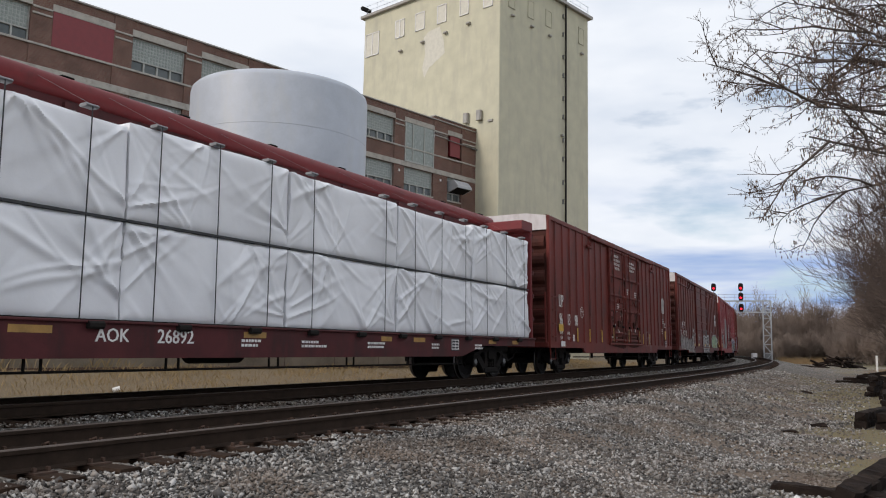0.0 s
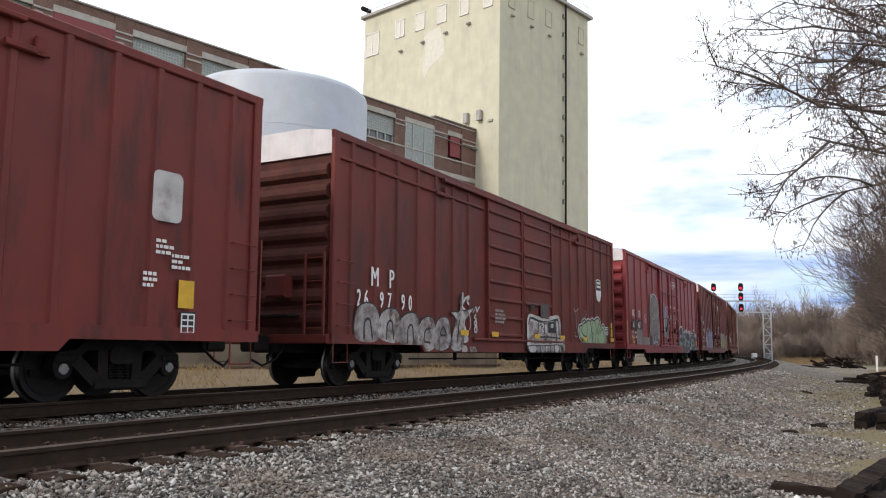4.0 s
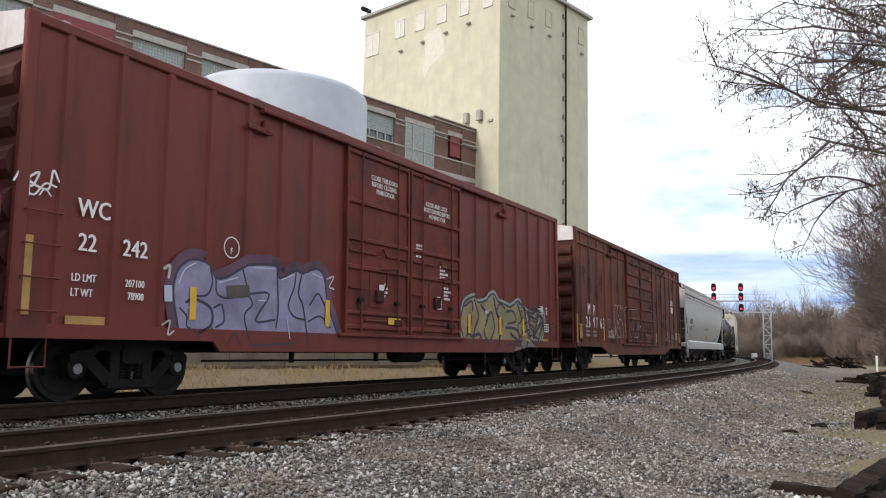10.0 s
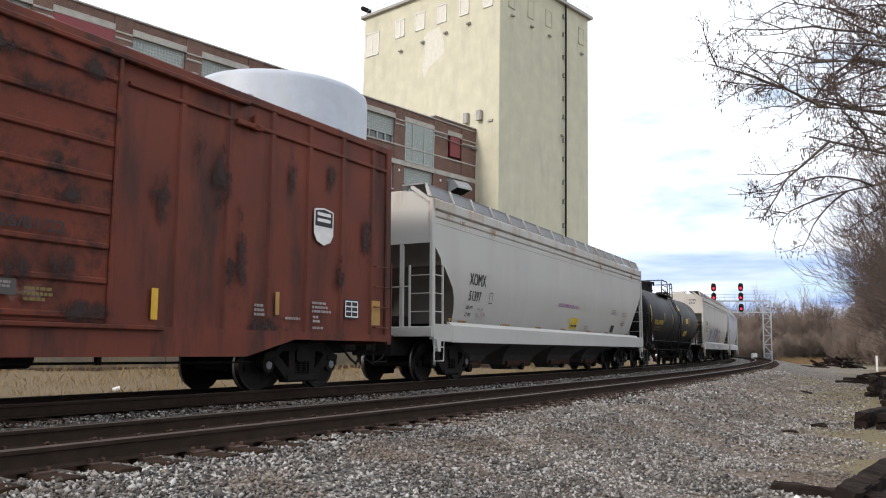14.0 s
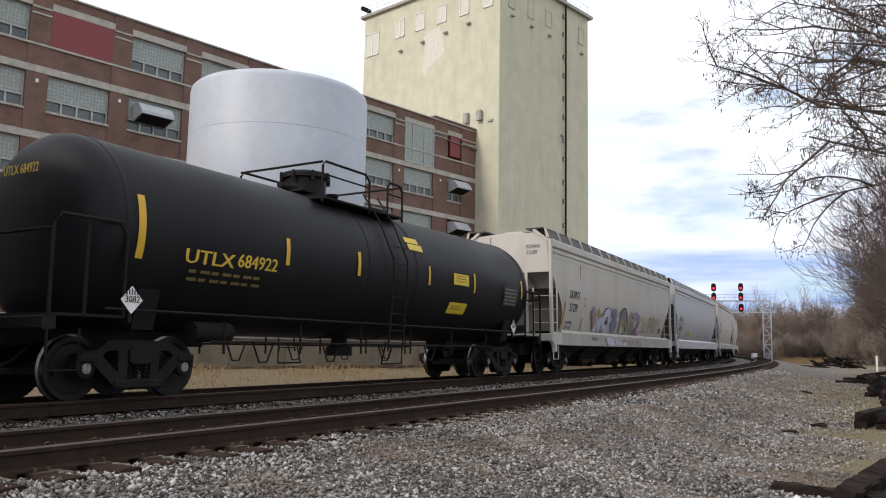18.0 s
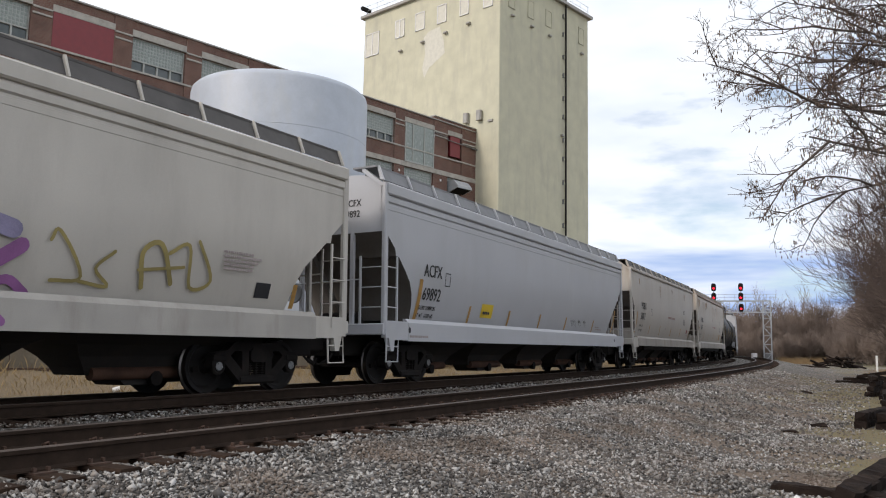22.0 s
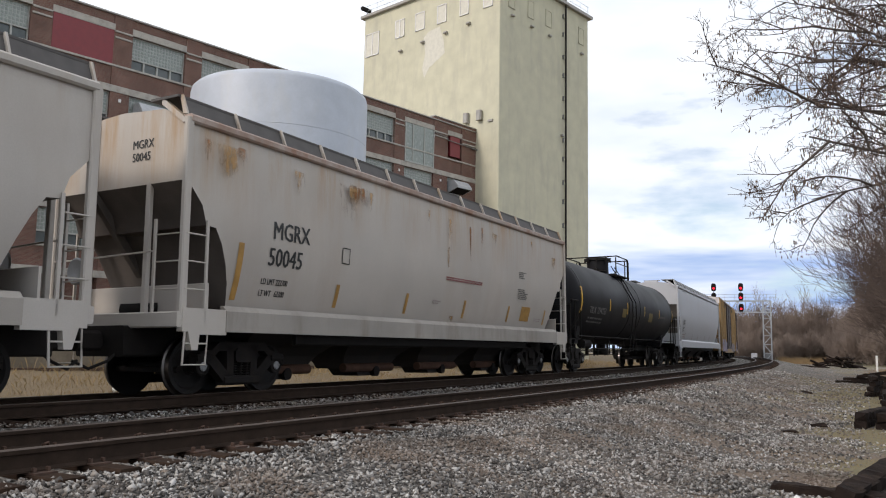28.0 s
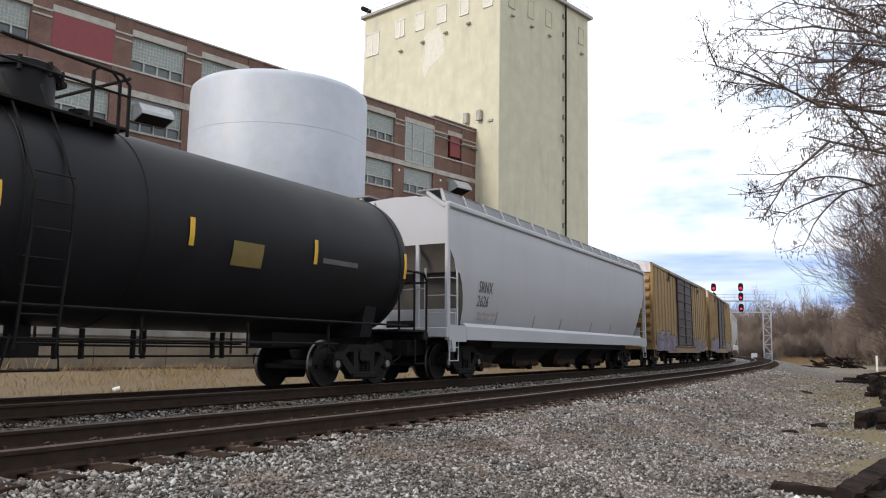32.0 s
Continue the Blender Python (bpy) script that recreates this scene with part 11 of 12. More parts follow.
artwork(DD[0], -0.012, [("line", G_OLIVE, 0.05, ((2.89, 2.14), (3, 2.27), (3.41, 1.7), (2.98, 1.62))),
    ("line", G_OLIVE, 0.05, ((3.39, 1.64), (3.85, 1.6), (3.61, 1.83), (3.87, 2.09))),
    ("line", G_OLIVE, 0.08, ((4.41, 1.63), (4.33, 2.13), (4.64, 2.28), (4.92, 1.72))),
    ("line", G_OLIVE, 0.06, ((4.8, 2.16), (5.16, 2.32), (5.29, 1.69), (5.69, 1.82), (5.35, 2.4))),
    ("line", G_OLIVE, 0.05, ((4.3, 1.87), (5.11, 1.98))),
    ("line", G_DVIOLET, 0.05, ((-3.13, 1.68), (-2.96, 1.45), (-2.7, 1.42))),
    ("line", G_DVIOLET, 0.1, ((-2.89, 1.45), (-2.8, 1.58))),
    ("line", G_SKY, 0.1, ((-2.01, 1.59), (-1.95, 1.38))),
    ("line", G_DVIOLET, 0.05, ((0.09, 2.53), (0.35, 2.15))),
    ("line", G_MAUVE, 0.06, ((0.98, 2.42), (1.25, 2.34)))], "soft multicoloured sprayed lettering", 33, DD[3])
artwork(DD[0], -1.606, [("line", G_SKY, 0.16, ((-3.19, 1.19), (-3.04, 1.07), (-2.94, 0.96))),
    ("line", G_DVIOLET, 0.085, ((-3.29, 1.24), (-3.09, 1.09), (-2.94, 0.94))),
    ("line", G_SKY, 0.26, ((-2.85, 1.16), (-2.44, 1.13), (-2.11, 1.06))),
    ("line", G_LGREY, 0.16, ((-2, 1.15), (-1.88, 0.98))),
    ("line", G_SKY, 0.2, ((-1.72, 1.16), (-1.47, 1.03))),
    ("line", G_DVIOLET, 0.05, ((-1.89, 1.2), (-1.77, 0.96))),
    ("line", G_LGREY, 0.2, ((-1.29, 1.13), (-0.91, 1.02))),
    ("line", G_OLIVE, 0.14, ((-0.7, 1.17), (-0.23, 1.16), (-0.08, 1.04))),
    ("line", G_SKY, 0.18, ((-0.57, 1.01), (-0.37, 1.06), (-0.08, 0.98))),
    ("line", G_LILAC, 0.14, ((0.21, 1.17), (0.52, 1.03))),
    ("line", G_OLIVE, 0.12, ((0.83, 1.19), (1.17, 1.1)))], "soft multicoloured sprayed lettering", 0, None, 0.965, 1.335)
artwork(DD[0], -1.606, [("line", G_PURPLE, 0.14, ((1.51, 1.22), (1.78, 1.06))),
    ("line", G_PURPLE, 0.12, ((2.05, 1.2), (2.24, 1.05))),
    ("line", G_CHALK, 0.04, ((-3.86, 1.16), (-3.77, 0.97)))], "soft multicoloured sprayed lettering", 11, None, 0.965, 1.335)
small_bars(DD[0], 5.9, 2.3, on_side(DD[3], 2.3) - 0.01, 5, 1.0, 0.04, M_FADED, 8)
hop_box(DD, 6.75, 1.62, 0.36, 0.26, G_BLACK, "service_panel")
letters("builder_mark", "CENTER FLOW", 0.12, M_LBLACK, DD[0], -5.0, 1.14, -1.57 - 0.036, 0.7)
end_text(DD, [("DDWX", 0.13, 0.02, 4.05), ("21239", 0.13, 0.02, 3.86)])
for k, (yy, n) in enumerate(((0.35, 6), (0.95, 5))):
    q = MB()
    for j in range(n):
        for i in range(4):
            q.add([(-DD[1] + 0.112, yy - 0.10 * i - 0.06, 3.42 + 0.07 * j), (-DD[1] + 0.112, yy - 0.10 * i - 0.13 + 0.02 * ((i + j) % 3), 3.42 + 0.07 * j), (-DD[1] + 0.112, yy - 0.10 * i - 0.13 + 0.02 * ((i + j) % 3), 3.455 + 0.07 * j), (-DD[1] + 0.112, yy - 0.10 * i - 0.06, 3.455 + 0.07 * j)], [(0, 1, 2, 3)])
    tagged(part("end_stencil", q, M_FADED, DD[0]), kind="stuff")
run(DD, -6.0, 3.8, 1.2, 0.12)

hop_text(AC, [("reporting_mark", "ACFX", 0.31, -7.24, 2.44, 0.80), ("car_number", "69892", 0.31, -7.20, 1.90, 0.82), ("stencil", "LD LMT 219800 LBS", 0.10, -7.30, 1.68, 0.72), ("stencil", "LT WT   67200 LBS", 0.10, -7.30, 1.50, 0.72)])
hop_frame(AC, -6.2, 2.28, 0.24, 0.3)
hop_refl(AC, (-7.40,), 1.44, 0.92, M_REFL2, 0.15)
hop_refl(AC, (-4.7, -2.17, 0.22, 2.6, 5.53), 1.45, 0.43)
hop_refl(AC, (8.0,), 1.5, 0.86)
hop_box(AC, -3.98, 1.62, 0.72, 0.36, M_PLACARD, "yellow_placard")
small_bars(AC[0], -3.9, 1.83, on_side(AC[3], 1.8) - 0.012, 2, 0.55, 0.07, G_BLACK, 12)
for k, (x, w, n) in enumerate(((3.12, 0.5, 5), (3.85, 0.3, 4), (4.4, 0.25, 4))):
    gl = MB()
    rg = random.Random(60 + k)
    for j in range(n):
        cx = x + w * j / n
        ribbon(gl, [(cx, 1.84), (cx + rg.uniform(-0.05, 0.1), 1.74), (cx + rg.uniform(0, 0.12), 1.80), (cx + 0.06, 1.58 + rg.uniform(0, 0.1))], 0.018, on_side(AC[3], 1.72) - 0.03)
    part("scrawl", gl, M_DULL, AC[0], "thin black sprayed scrawl")
small_bars(AC[0], 5.9, 1.62, on_side(AC[3], 1.62) - 0.012, 2, 0.8, 0.05, M_FADED, 13)
small_bars(AC[0], -8.0, 1.02, -1.57 - 0.036, 1, 1.2, 0.05, M_FADED, 14)
spots(AC[0], [(-8.0, 1.18, 0.05, 0.07, G_BLACK), (7.6, 1.18, 0.05, 0.06, G_BLACK)], -1.57 - 0.036, "sill_slot")
for x, z1, h, w in ((-8.9, 4.05, 0.35, 0.5), (-8.2, 3.98, 0.3, 0.8), (-6.4, 4.0, 0.25, 0.5), (3.4, 4.0, 0.3, 0.6), (7.8, 4.0, 0.3, 0.7), (-8.35, 1.55, 0.2, 0.7), (-5.2, 1.5, 0.2, 0.25)):
    run(XO, x, z1, h, w, M_OCHRE, 0.07 if z1 > 3.5 else 0.0)
end_text(AC, [("ACFX", 0.16, 0.28, 3.86), ("69892", 0.16, 0.30, 3.62)])

for D, num, dx in ((MA, "50017", 0.2), (MG, "50045", 0.0)):
    hop_text(D, [("reporting_mark", "MGRX", 0.33, -6.19 + dx, 2.66, 0.80), ("car_number", num, 0.33, -6.26 + dx, 2.19, 0.83), ("stencil", "LD LMT 222700", 0.11, -6.35 + dx, 1.86, 0.7), ("stencil", "LT WT   63300", 0.11, -6.35 + dx, 1.66, 0.7)])
    hop_frame(D, -4.15 + dx, 2.42, 0.24, 0.3)
    hop_refl(D, (-7.0 + dx,), 1.55, 0.95, M_REFL2, 0.13)
    hop_refl(D, (-4.2 + dx, -1.6, 1.2, 3.9, 6.6), 1.56, 0.45)
    for k, (x, z, r, w) in enumerate(((4.45, 3.0, 4, 0.5), (4.4, 2.5, 6, 0.7), (0.1, 2.5, 2, 2.0), (-0.4, 1.9, 2, 0.4), (5.9, 1.7, 2, 0.5))):
        small_bars(D[0], x, z, on_side(D[3], z) - 0.01, r, w, 0.032, M_DULL if k < 2 else M_REDPANEL if k == 2 else M_FADED, 20 + k)
    end_text(D, [("MGRX", 0.15, 0.45, 3.95), (num, 0.15, 0.45, 3.74)])
hop_box(MA, 5.77, 1.80, 0.38, 0.2, M_REDPANEL, "red_panel")
for x, z1, h, w, m in ((0.16, 4.0, 0.9, 0.24, M_OCHRE), (0.18, 3.3, 0.8, 0.22, M_OCHRE), (1.36, 3.95, 1.35, 0.16, M_RUST), (1.92, 4.0, 0.7, 0.2, M_RUST), (-0.86, 4.05, 0.5, 0.22, M_OCHRE), (2.83, 3.95, 0.4, 0.5, M_OCHRE), (7.2, 3.75, 0.5, 0.5, M_OCHRE),
                       (-7.84, 4.08, 0.62, 0.2, M_RUST), (-7.38, 4.08, 0.75, 0.9, M_OCHRE), (-7.05, 4.08, 0.3, 0.4, M_RUST), (-3.95, 4.05, 0.8, 1.1, M_OCHRE), (-3.7, 4.05, 0.55, 0.9, M_RUST), (-3.28, 4.0, 0.5, 0.24, M_OCHRE), (5.27, 4.02, 0.3, 0.3, M_OCHRE), (0.74, 1.62, 0.36, 0.5, M_OCHRE), (-5.6, 4.0, 0.5, 0.4, M_OCHRE)):
    run(MG, x, z1, h, w, m, 0.06 if z1 > 3.97 else 0.0)
for x, z1, h, w in ((-6.6, 4.0, 0.5, 0.4), (-2.1, 4.0, 0.7, 0.3), (1.0, 4.0, 0.45, 0.5), (4.6, 4.0, 0.6, 0.35)):
    run(MA, x, z1, h, w, M_OCHRE, 0.06)
hop_box(MG, 4.83, 1.62, 0.65, 0.42, M_REFL2, "yellow_placard")

hop_text(SR, [("reporting_mark", "SRNX", 0.32, -7.76, 2.26, 0.78), ("car_number", "2626", 0.30, -7.76, 1.90, 0.86)], M_DULL)
hop_refl(SR, (-6.4, -3.6, -1.2, 2.1, 4.6), 1.46, 0.35, M_FADED)
small_bars(SR[0], -7.6, 1.7, on_side(SR[3], 1.7) - 0.01, 2, 1.3, 0.08, M_FADED, 40)

# tank cars
car, half, zc, r, wrapped = UT
for x, a, b, w in ((-6.86, -17.5, 18.5, 0.13), (-3.63, -9.5, 9, 0.10), (-1.42, -9.5, 9, 0.10), (1.42, -8.5, 8, 0.09), (3.74, -10, 9, 0.09), (6.75, -9, 11, 0.09)):
    wrapped("reflector", a, b, x, x + w, M_REFL)
tank_letters("reporting_mark", "UTLX", 0.235, M_YLET, car, -5.93, -16.2, zc, r, 1.06)
tank_letters("car_number", "684922", 0.235, M_YLET, car, -4.80, -15.0, zc, r, 0.98)
for k in range(2):
    for j in range(7):
        wrapped("stencil_bar", -22 - 5 * k, -20 - 5 * k, -5.8 + 0.24 * j, -5.65 + 0.24 * j + 0.05 * ((j + k) % 2), M_OLIVE, n=1)
p = wrapped("yellow_placard", -4.5, 6, 2.65, 3.45, M_PLACARD)
wrapped("yellow_placard", -33, -21.5, 2.62, 3.55, M_PLACARD)
for a, b in ((-1.5, -0.5), (1, 2), (3.4, 4.4), (-28.5, -27.5), (-26, -25)):
    wrapped("placard_line", a, b, 2.78, 3.3, M_OLIVE, n=1)
wrapped("yellow_placard", 27.5, 33, 0.62, 1.2, M_PLACARD)
wrapped("yellow_placard", 20.5, 26.5, 0.68, 1.3, M_PLACARD)
wrapped("notice_panel", -19, 3, 5.6, 6.5, M_LBLACK)
for k in range(5):
    wrapped("notice_line", -17 + 3.8 * k, -15.6 + 3.8 * k, 5.66, 6.44, M_TFADE, n=1)
letters("head_number", "UTLX 684922", 0.15, M_YLET, car, -half - 0.012, zc + 0.75, 0.35, 0.7, end=True)
for x in (-half + 0.82, half - 1.66):
    p = part("hazard_placard", MB().poly([(x, -1.55, 1.22), (x + 0.19, -1.55, 1.42), (x, -1.55, 1.62), (x - 0.19, -1.55, 1.42)]), M_WHITE, car, "white diamond hazard placard with black stripes")
    part("placard_hanger", MB().bbox(x - 0.03, x + 0.03, -1.53, -1.47, 1.1, 1.62, 0.005), M_BLACK, p)
    letters("placard_number", "3082", 0.10, M_LBLACK, p, x - 0.12, 1.385, -1.555, 0.95)
    for k in (-2, -1, 0, 1, 2):
        h = 0.1 - 0.03 * abs(k)
        part("placard_stripe", MB().poly([(x + 0.045 * k - 0.012, -1.554, 1.49), (x + 0.045 * k + 0.012, -1.554, 1.49), (x + 0.045 * k + 0.012, -1.554, 1.49 + h), (x + 0.045 * k - 0.012, -1.554, 1.49 + h)]), M_LBLACK, p)

car, half, zc, r, wrapped = TI
for x, a, b, w in ((-7.74, -20.5, 14.5, 0.14), (-4.07, -11.5, 5, 0.11), (-1.40, -12, 5.5, 0.10), (1.68, -11, 5, 0.10), (4.68, -11, 5.5, 0.10), (7.75, -12, 8, 0.10)):
    wrapped("reflector", a, b, x, x + w, M_REFL)
tank_letters("reporting_mark", "TILX", 0.26, M_TFADE, car, -6.62, -18.2, zc, r, 0.80)
tank_letters("car_number", "294353", 0.26, M_TFADE, car, -5.62, -17.6, zc, r, 1.10)
for k in range(2):
    for j in range(7):
        wrapped("stencil_bar", -26 - 5.5 * k, -23.6 - 5.5 * k, -6.6 + 0.27 * j, -6.44 + 0.27 * j + 0.05 * ((j + k) % 2), M_TFADE, n=1)
wrapped("ochre_placard", -17.5, -4.5, -2.10, -1.50, M_OLIVE)
wrapped("ochre_placard", -19, -4, 2.62, 3.34, M_OLIVE)
wrapped("stencil_bar", -9.5, -6, 4.95, 6.05, M_DULL, n=2)

# the yellow boxcars, far off
for D, sd in ((Y1, 131), (Y2, 132)):
    car, half, y = D
    piece(car, -8.3, -3.0, 0.8, 1.8, 6, sd, y, [G_MAUVE, G_LILAC], G_BLACK)
    piece(car, 3.0, 7.5, 0.8, 1.6, 5, sd + 5, y, [G_GREY, G_MAUVE], G_BLACK)


# ---- bare trees ----
def grow(rng, start, direction, length, radius, depth, spread, droop, segs, twigs, pods, out, children=(3, 5), reach=0.62, under=None):
    """One limb and its branches, appended to out as (points, radius at the foot, at the tip, order); under: the height below which the crown does not hang at a distance from the trunk."""
    p, d = Vector(start), Vector(direction).normalized()
    if under and depth < 3 and p.z < under(math.hypot(p.x, p.y)):
        return
    pts = [p.copy()]
    bend = 0.09 if depth > 3 else 0.20
    for _ in range(segs):
        d = (d + Vector((rng.gauss(0, bend), rng.gauss(0, bend), rng.gauss(0, bend * 0.8) - droop))).normalized()
        low = under(math.hypot(p.x, p.y)) + 0.35 - p.z if under else 0.0
        if low > 0:
            d = (d + Vector((0, 0, min(0.55, low)))).normalized()
        if under and len(pts) > 2 and p.z < under(math.hypot(p.x, p.y)):
            segs = len(pts) - 1
            break
        p = p + d * (length / segs)
        pts.append(p.copy())
    out.append((pts, radius, radius * 0.28 if depth > 0 else max(radius * 0.5, 0.003), depth))
    if depth == 0:
        if pods and rng.random() < pods:
            out.append((pts[-1], 0, 0, -1))
        return
    for k in range(rng.randint(*children)):
        t = rng.uniform(0.22, 1.0)
        i = min(int(t * segs), segs - 1)
        q = pts[i].lerp(pts[i + 1], t * segs - i)
        e = (pts[i + 1] - pts[i]).normalized()
        side = Vector((rng.gauss(0, 1), rng.gauss(0, 1), rng.gauss(0.15, 0.8)))
        side = (side - e * side.dot(e)).normalized()
        nd = e * rng.uniform(0.5, 1.0) + side * spread * rng.uniform(0.6, 1.25)
        grow(rng, q, nd, length * rng.uniform(0.45, 0.8) * (reach / 0.62), radius * rng.uniform(0.38, 0.6), depth - 1, spread, droop * (1.15 if droop > 0 else 1.0), max(segs - 1, 3), twigs, pods, out, children, reach, under)


def limbs_mesh(name, limbs, lo, hi, material, thick_min=0.0):
    b = MB()
    for pts, r0, r1, o in limbs:
        if o < 0 or not lo <= o <= hi:
            continue
        n = 8 if o >= 4 else (5 if o >= 2 else 3)
        k = len(b.v)
        P = len(pts)
        for i, p in enumerate(pts):
            t = (pts[min(i + 1, P - 1)] - pts[max(i - 1, 0)]).normalized()
            a = t.cross(Vector((0.3, 0.2, 1)) if abs(t.z) < 0.9 else Vector((1, 0, 0))).normalized()
            c = t.cross(a)
            r = max(r0 + (r1 - r0) * i / (P - 1), thick_min)
            for j in range(n):
                w = 2 * math.pi * j / n
                q = p + a * (r * math.cos(w)) + c * (r * math.sin(w))
                b.v.append((q.x, q.y, q.z))
        for i in range(P - 1):
            for j in range(n):
                b.f.append((k + i * n + j, k + i * n + (j + 1) % n, k + (i + 1) * n + (j + 1) % n, k + (i + 1) * n + j))
                b.m.append(0)
    me = bpy.data.meshes.new(name)
    me.from_pydata(b.v, [], b.f)
    me.materials.append(material)
    return me


def tree(name, at, seed, label, trunk_h, trunk_r, limbs_dir, depth=5, length=4.0, spread=0.75, droop=0.03, pods=0.0, children=(3, 5), thick=0.004, twig=None, category="tree", reach=0.62, under=None):
    rng = random.Random(seed)
    base = thing(name, at, label, category)
    twig = twig or M_TWIG
    out = []
    trunk = [Vector((0, 0, -0.2)), Vector((rng.uniform(-.1, .1), rng.uniform(-.1, .1), trunk_h * 0.5)), Vector((rng.uniform(-.2, .2), rng.uniform(-.2, .2), trunk_h))]
    t = MB().tube(trunk, trunk_r, 10, 0, trunk_r * 0.7)
    part("trunk", t, M_BARK, base, smooth=True)
    for z, d, l, r in limbs_dir:
        i = Vector((0, 0, 0)).lerp(trunk[2], min(z / trunk_h, 1))
        grow(rng, i, d, l, r, depth, spread, droop, 6, True, pods, out, children, reach, under)
    part("bough", limbs_mesh("bough", out, 3, 9, M_BARK if twig is M_TWIG else twig), None, base)
    part("crown", limbs_mesh("crown", out, 0, 2, twig, thick), None, base)
    tips = [p for p, a, b, o in out if o == -1]
    if tips:
        pod = MB()
        for p in tips:
            for _ in range(3):
                q = p + Vector((rng.gauss(0, .05), rng.gauss(0, .05), rng.uniform(-0.16, -0.02)))
                s = rng.uniform(0.009, 0.018)
                pod.add([q + Vector(v) for v in ((s, 0, 0), (-s * .5, s * .8, 0), (-s * .5, -s * .8, 0), (0, 0, s * 2.6), (0, 0, -s * 3.2))], [(0, 1, 3), (1, 2, 3), (2, 0, 3), (1, 0, 4), (2, 1, 4), (0, 2, 4)])
        me = bpy.data.meshes.new("seed_crop")
        me.from_pydata([tuple(v) for v in pod.v], [], pod.f)
        me.materials.append(M_POD)
        part("seed_crop", me, None, base, "hanging dry seed clusters")
    return base


def at_az(a, d, z=-0.7):
    return (d * math.sin(radians(a)), d * math.cos(radians(a)), z)


def build_trees():
    # the overhanging tree: its trunk stands outside the view, the crown reaches in
    x, y, z = at_az(40.0, 18.0)
    lim = []
    rng = random.Random(4)
    # boughs, each from a height on the trunk towards a tip given by azimuth, elevation and distance
    tips = ((20.6, 22.4, 15.6), (19.9, 19.4, 16.4), (21.6, 23.8, 16.8), (23.0, 24.4, 15.2), (25.2, 23.6, 16.2), (22.4, 20.6, 17.4), (23.4, 18.4, 15.8), (20.6, 16.6, 16.6), (25.2, 20.9, 17.8), (27.0, 22.0, 15.4),
            (29.0, 22.8, 16.4), (24.6, 16.4, 17.2), (19.9, 14.2, 16.0), (21.4, 15.0, 17.0), (23.6, 15.2, 16.0), (26.0, 14.6, 17.4), (26.0, 14.0, 16.4), (27.0, 13.0, 15.4), (28.2, 9.4, 17.2), (29.2, 8.4, 16.2), (30.0, 6.6, 17.0), (27.4, 10.6, 15.2), (30.6, 8.4, 16.4), (24.6, 12.4, 17.0), (25.8, 17.6, 16.2), (27.4, 17.0, 17.2), (28.4, 20.4, 16.0), (24.0, 22.0, 16.8), (30.4, 15.4, 16.2), (30.2, 12.6, 15.6), (29.2, 18.6, 17.0), (28.0, 13.4, 16.6), (27.4, 14.6, 15.6), (28.4, 15.8, 16.0))
    for k, (a, el, d) in enumerate(tips):
        tx, ty, _ = at_az(a, d)
        tip = Vector((tx, ty, EYE_Z + d * math.tan(radians(el))))
        h = max(2.6, min(11.0, (tip.z - z) * rng.uniform(0.66, 0.84)))
        way = tip - Vector((x, y, z + h))
        lim.append((h, tuple(way.normalized() + Vector((0, 0, 0.04))), way.length * (rng.uniform(0.76, 0.86) if el > 11.8 and a < 25 else rng.uniform(0.64, 0.76)), rng.uniform(0.035, 0.062)))
    tree("bare_tree", pose(x, y, z), 11, "leafless spreading tree with dry seed clusters over the access track", 12.0, 0.24, lim, 4, 4.4, 0.72, 0.010, 0.13, (4, 6), 0.0036, None, "tree", 0.40, lambda r: 2.7 + 1.3 * max(0.0, r - 4.7))
    # thicket behind it: slender stems straight from the ground
    def stems(rng, n, h, spread, el0, el1):
        out = []
        for j in range(n):
            az, el = rng.uniform(0, 360), rng.uniform(el0, el1)
            out.append((rng.uniform(0.0, spread) * h, (math.sin(radians(az)) * math.cos(radians(el)), math.cos(radians(az)) * math.cos(radians(el)), math.sin(radians(el))), rng.uniform(0.7, 1.15) * h, 0.009 * h))
        return out
    for k, (a, d, h, s) in enumerate(((32.4, 40, 4.6, 21), (33.6, 34, 5.2, 22), (31.2, 55, 5.0, 23), (31.9, 48, 5.4, 25), (30.3, 60, 5.2, 28), (31.0, 62, 5.8, 27))):
        rng = random.Random(s)
        tree("bare_tree", pose(*at_az(a, d)), s, "leafless brown tree in the thicket beside the tracks", h * 0.75, 0.09, stems(rng, 14, h, 0.4, 62, 88), 3, 3.2, 0.5, -0.09, 0.0, (6, 7), 0.008, M_TWIGNEAR)
    # the wood beyond: three kinds of tree and two of brush, repeated
    kinds, brush = [], []
    for s in (41, 42, 43):
        rng = random.Random(s)
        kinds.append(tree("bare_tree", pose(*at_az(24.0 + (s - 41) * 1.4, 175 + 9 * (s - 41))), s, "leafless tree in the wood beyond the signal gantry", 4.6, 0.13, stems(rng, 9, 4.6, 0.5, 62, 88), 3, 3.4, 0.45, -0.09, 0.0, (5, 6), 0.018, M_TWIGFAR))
        kinds[-1]["group"] = "trees of the far wood"
    for s in (51, 52):
        rng = random.Random(s)
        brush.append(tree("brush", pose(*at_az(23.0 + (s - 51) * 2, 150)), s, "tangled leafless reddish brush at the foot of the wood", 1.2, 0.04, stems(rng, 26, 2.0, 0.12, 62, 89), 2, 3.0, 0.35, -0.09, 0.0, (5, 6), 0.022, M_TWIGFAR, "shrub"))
        brush[-1]["group"] = "brush of the far wood"
    rng = random.Random(77)
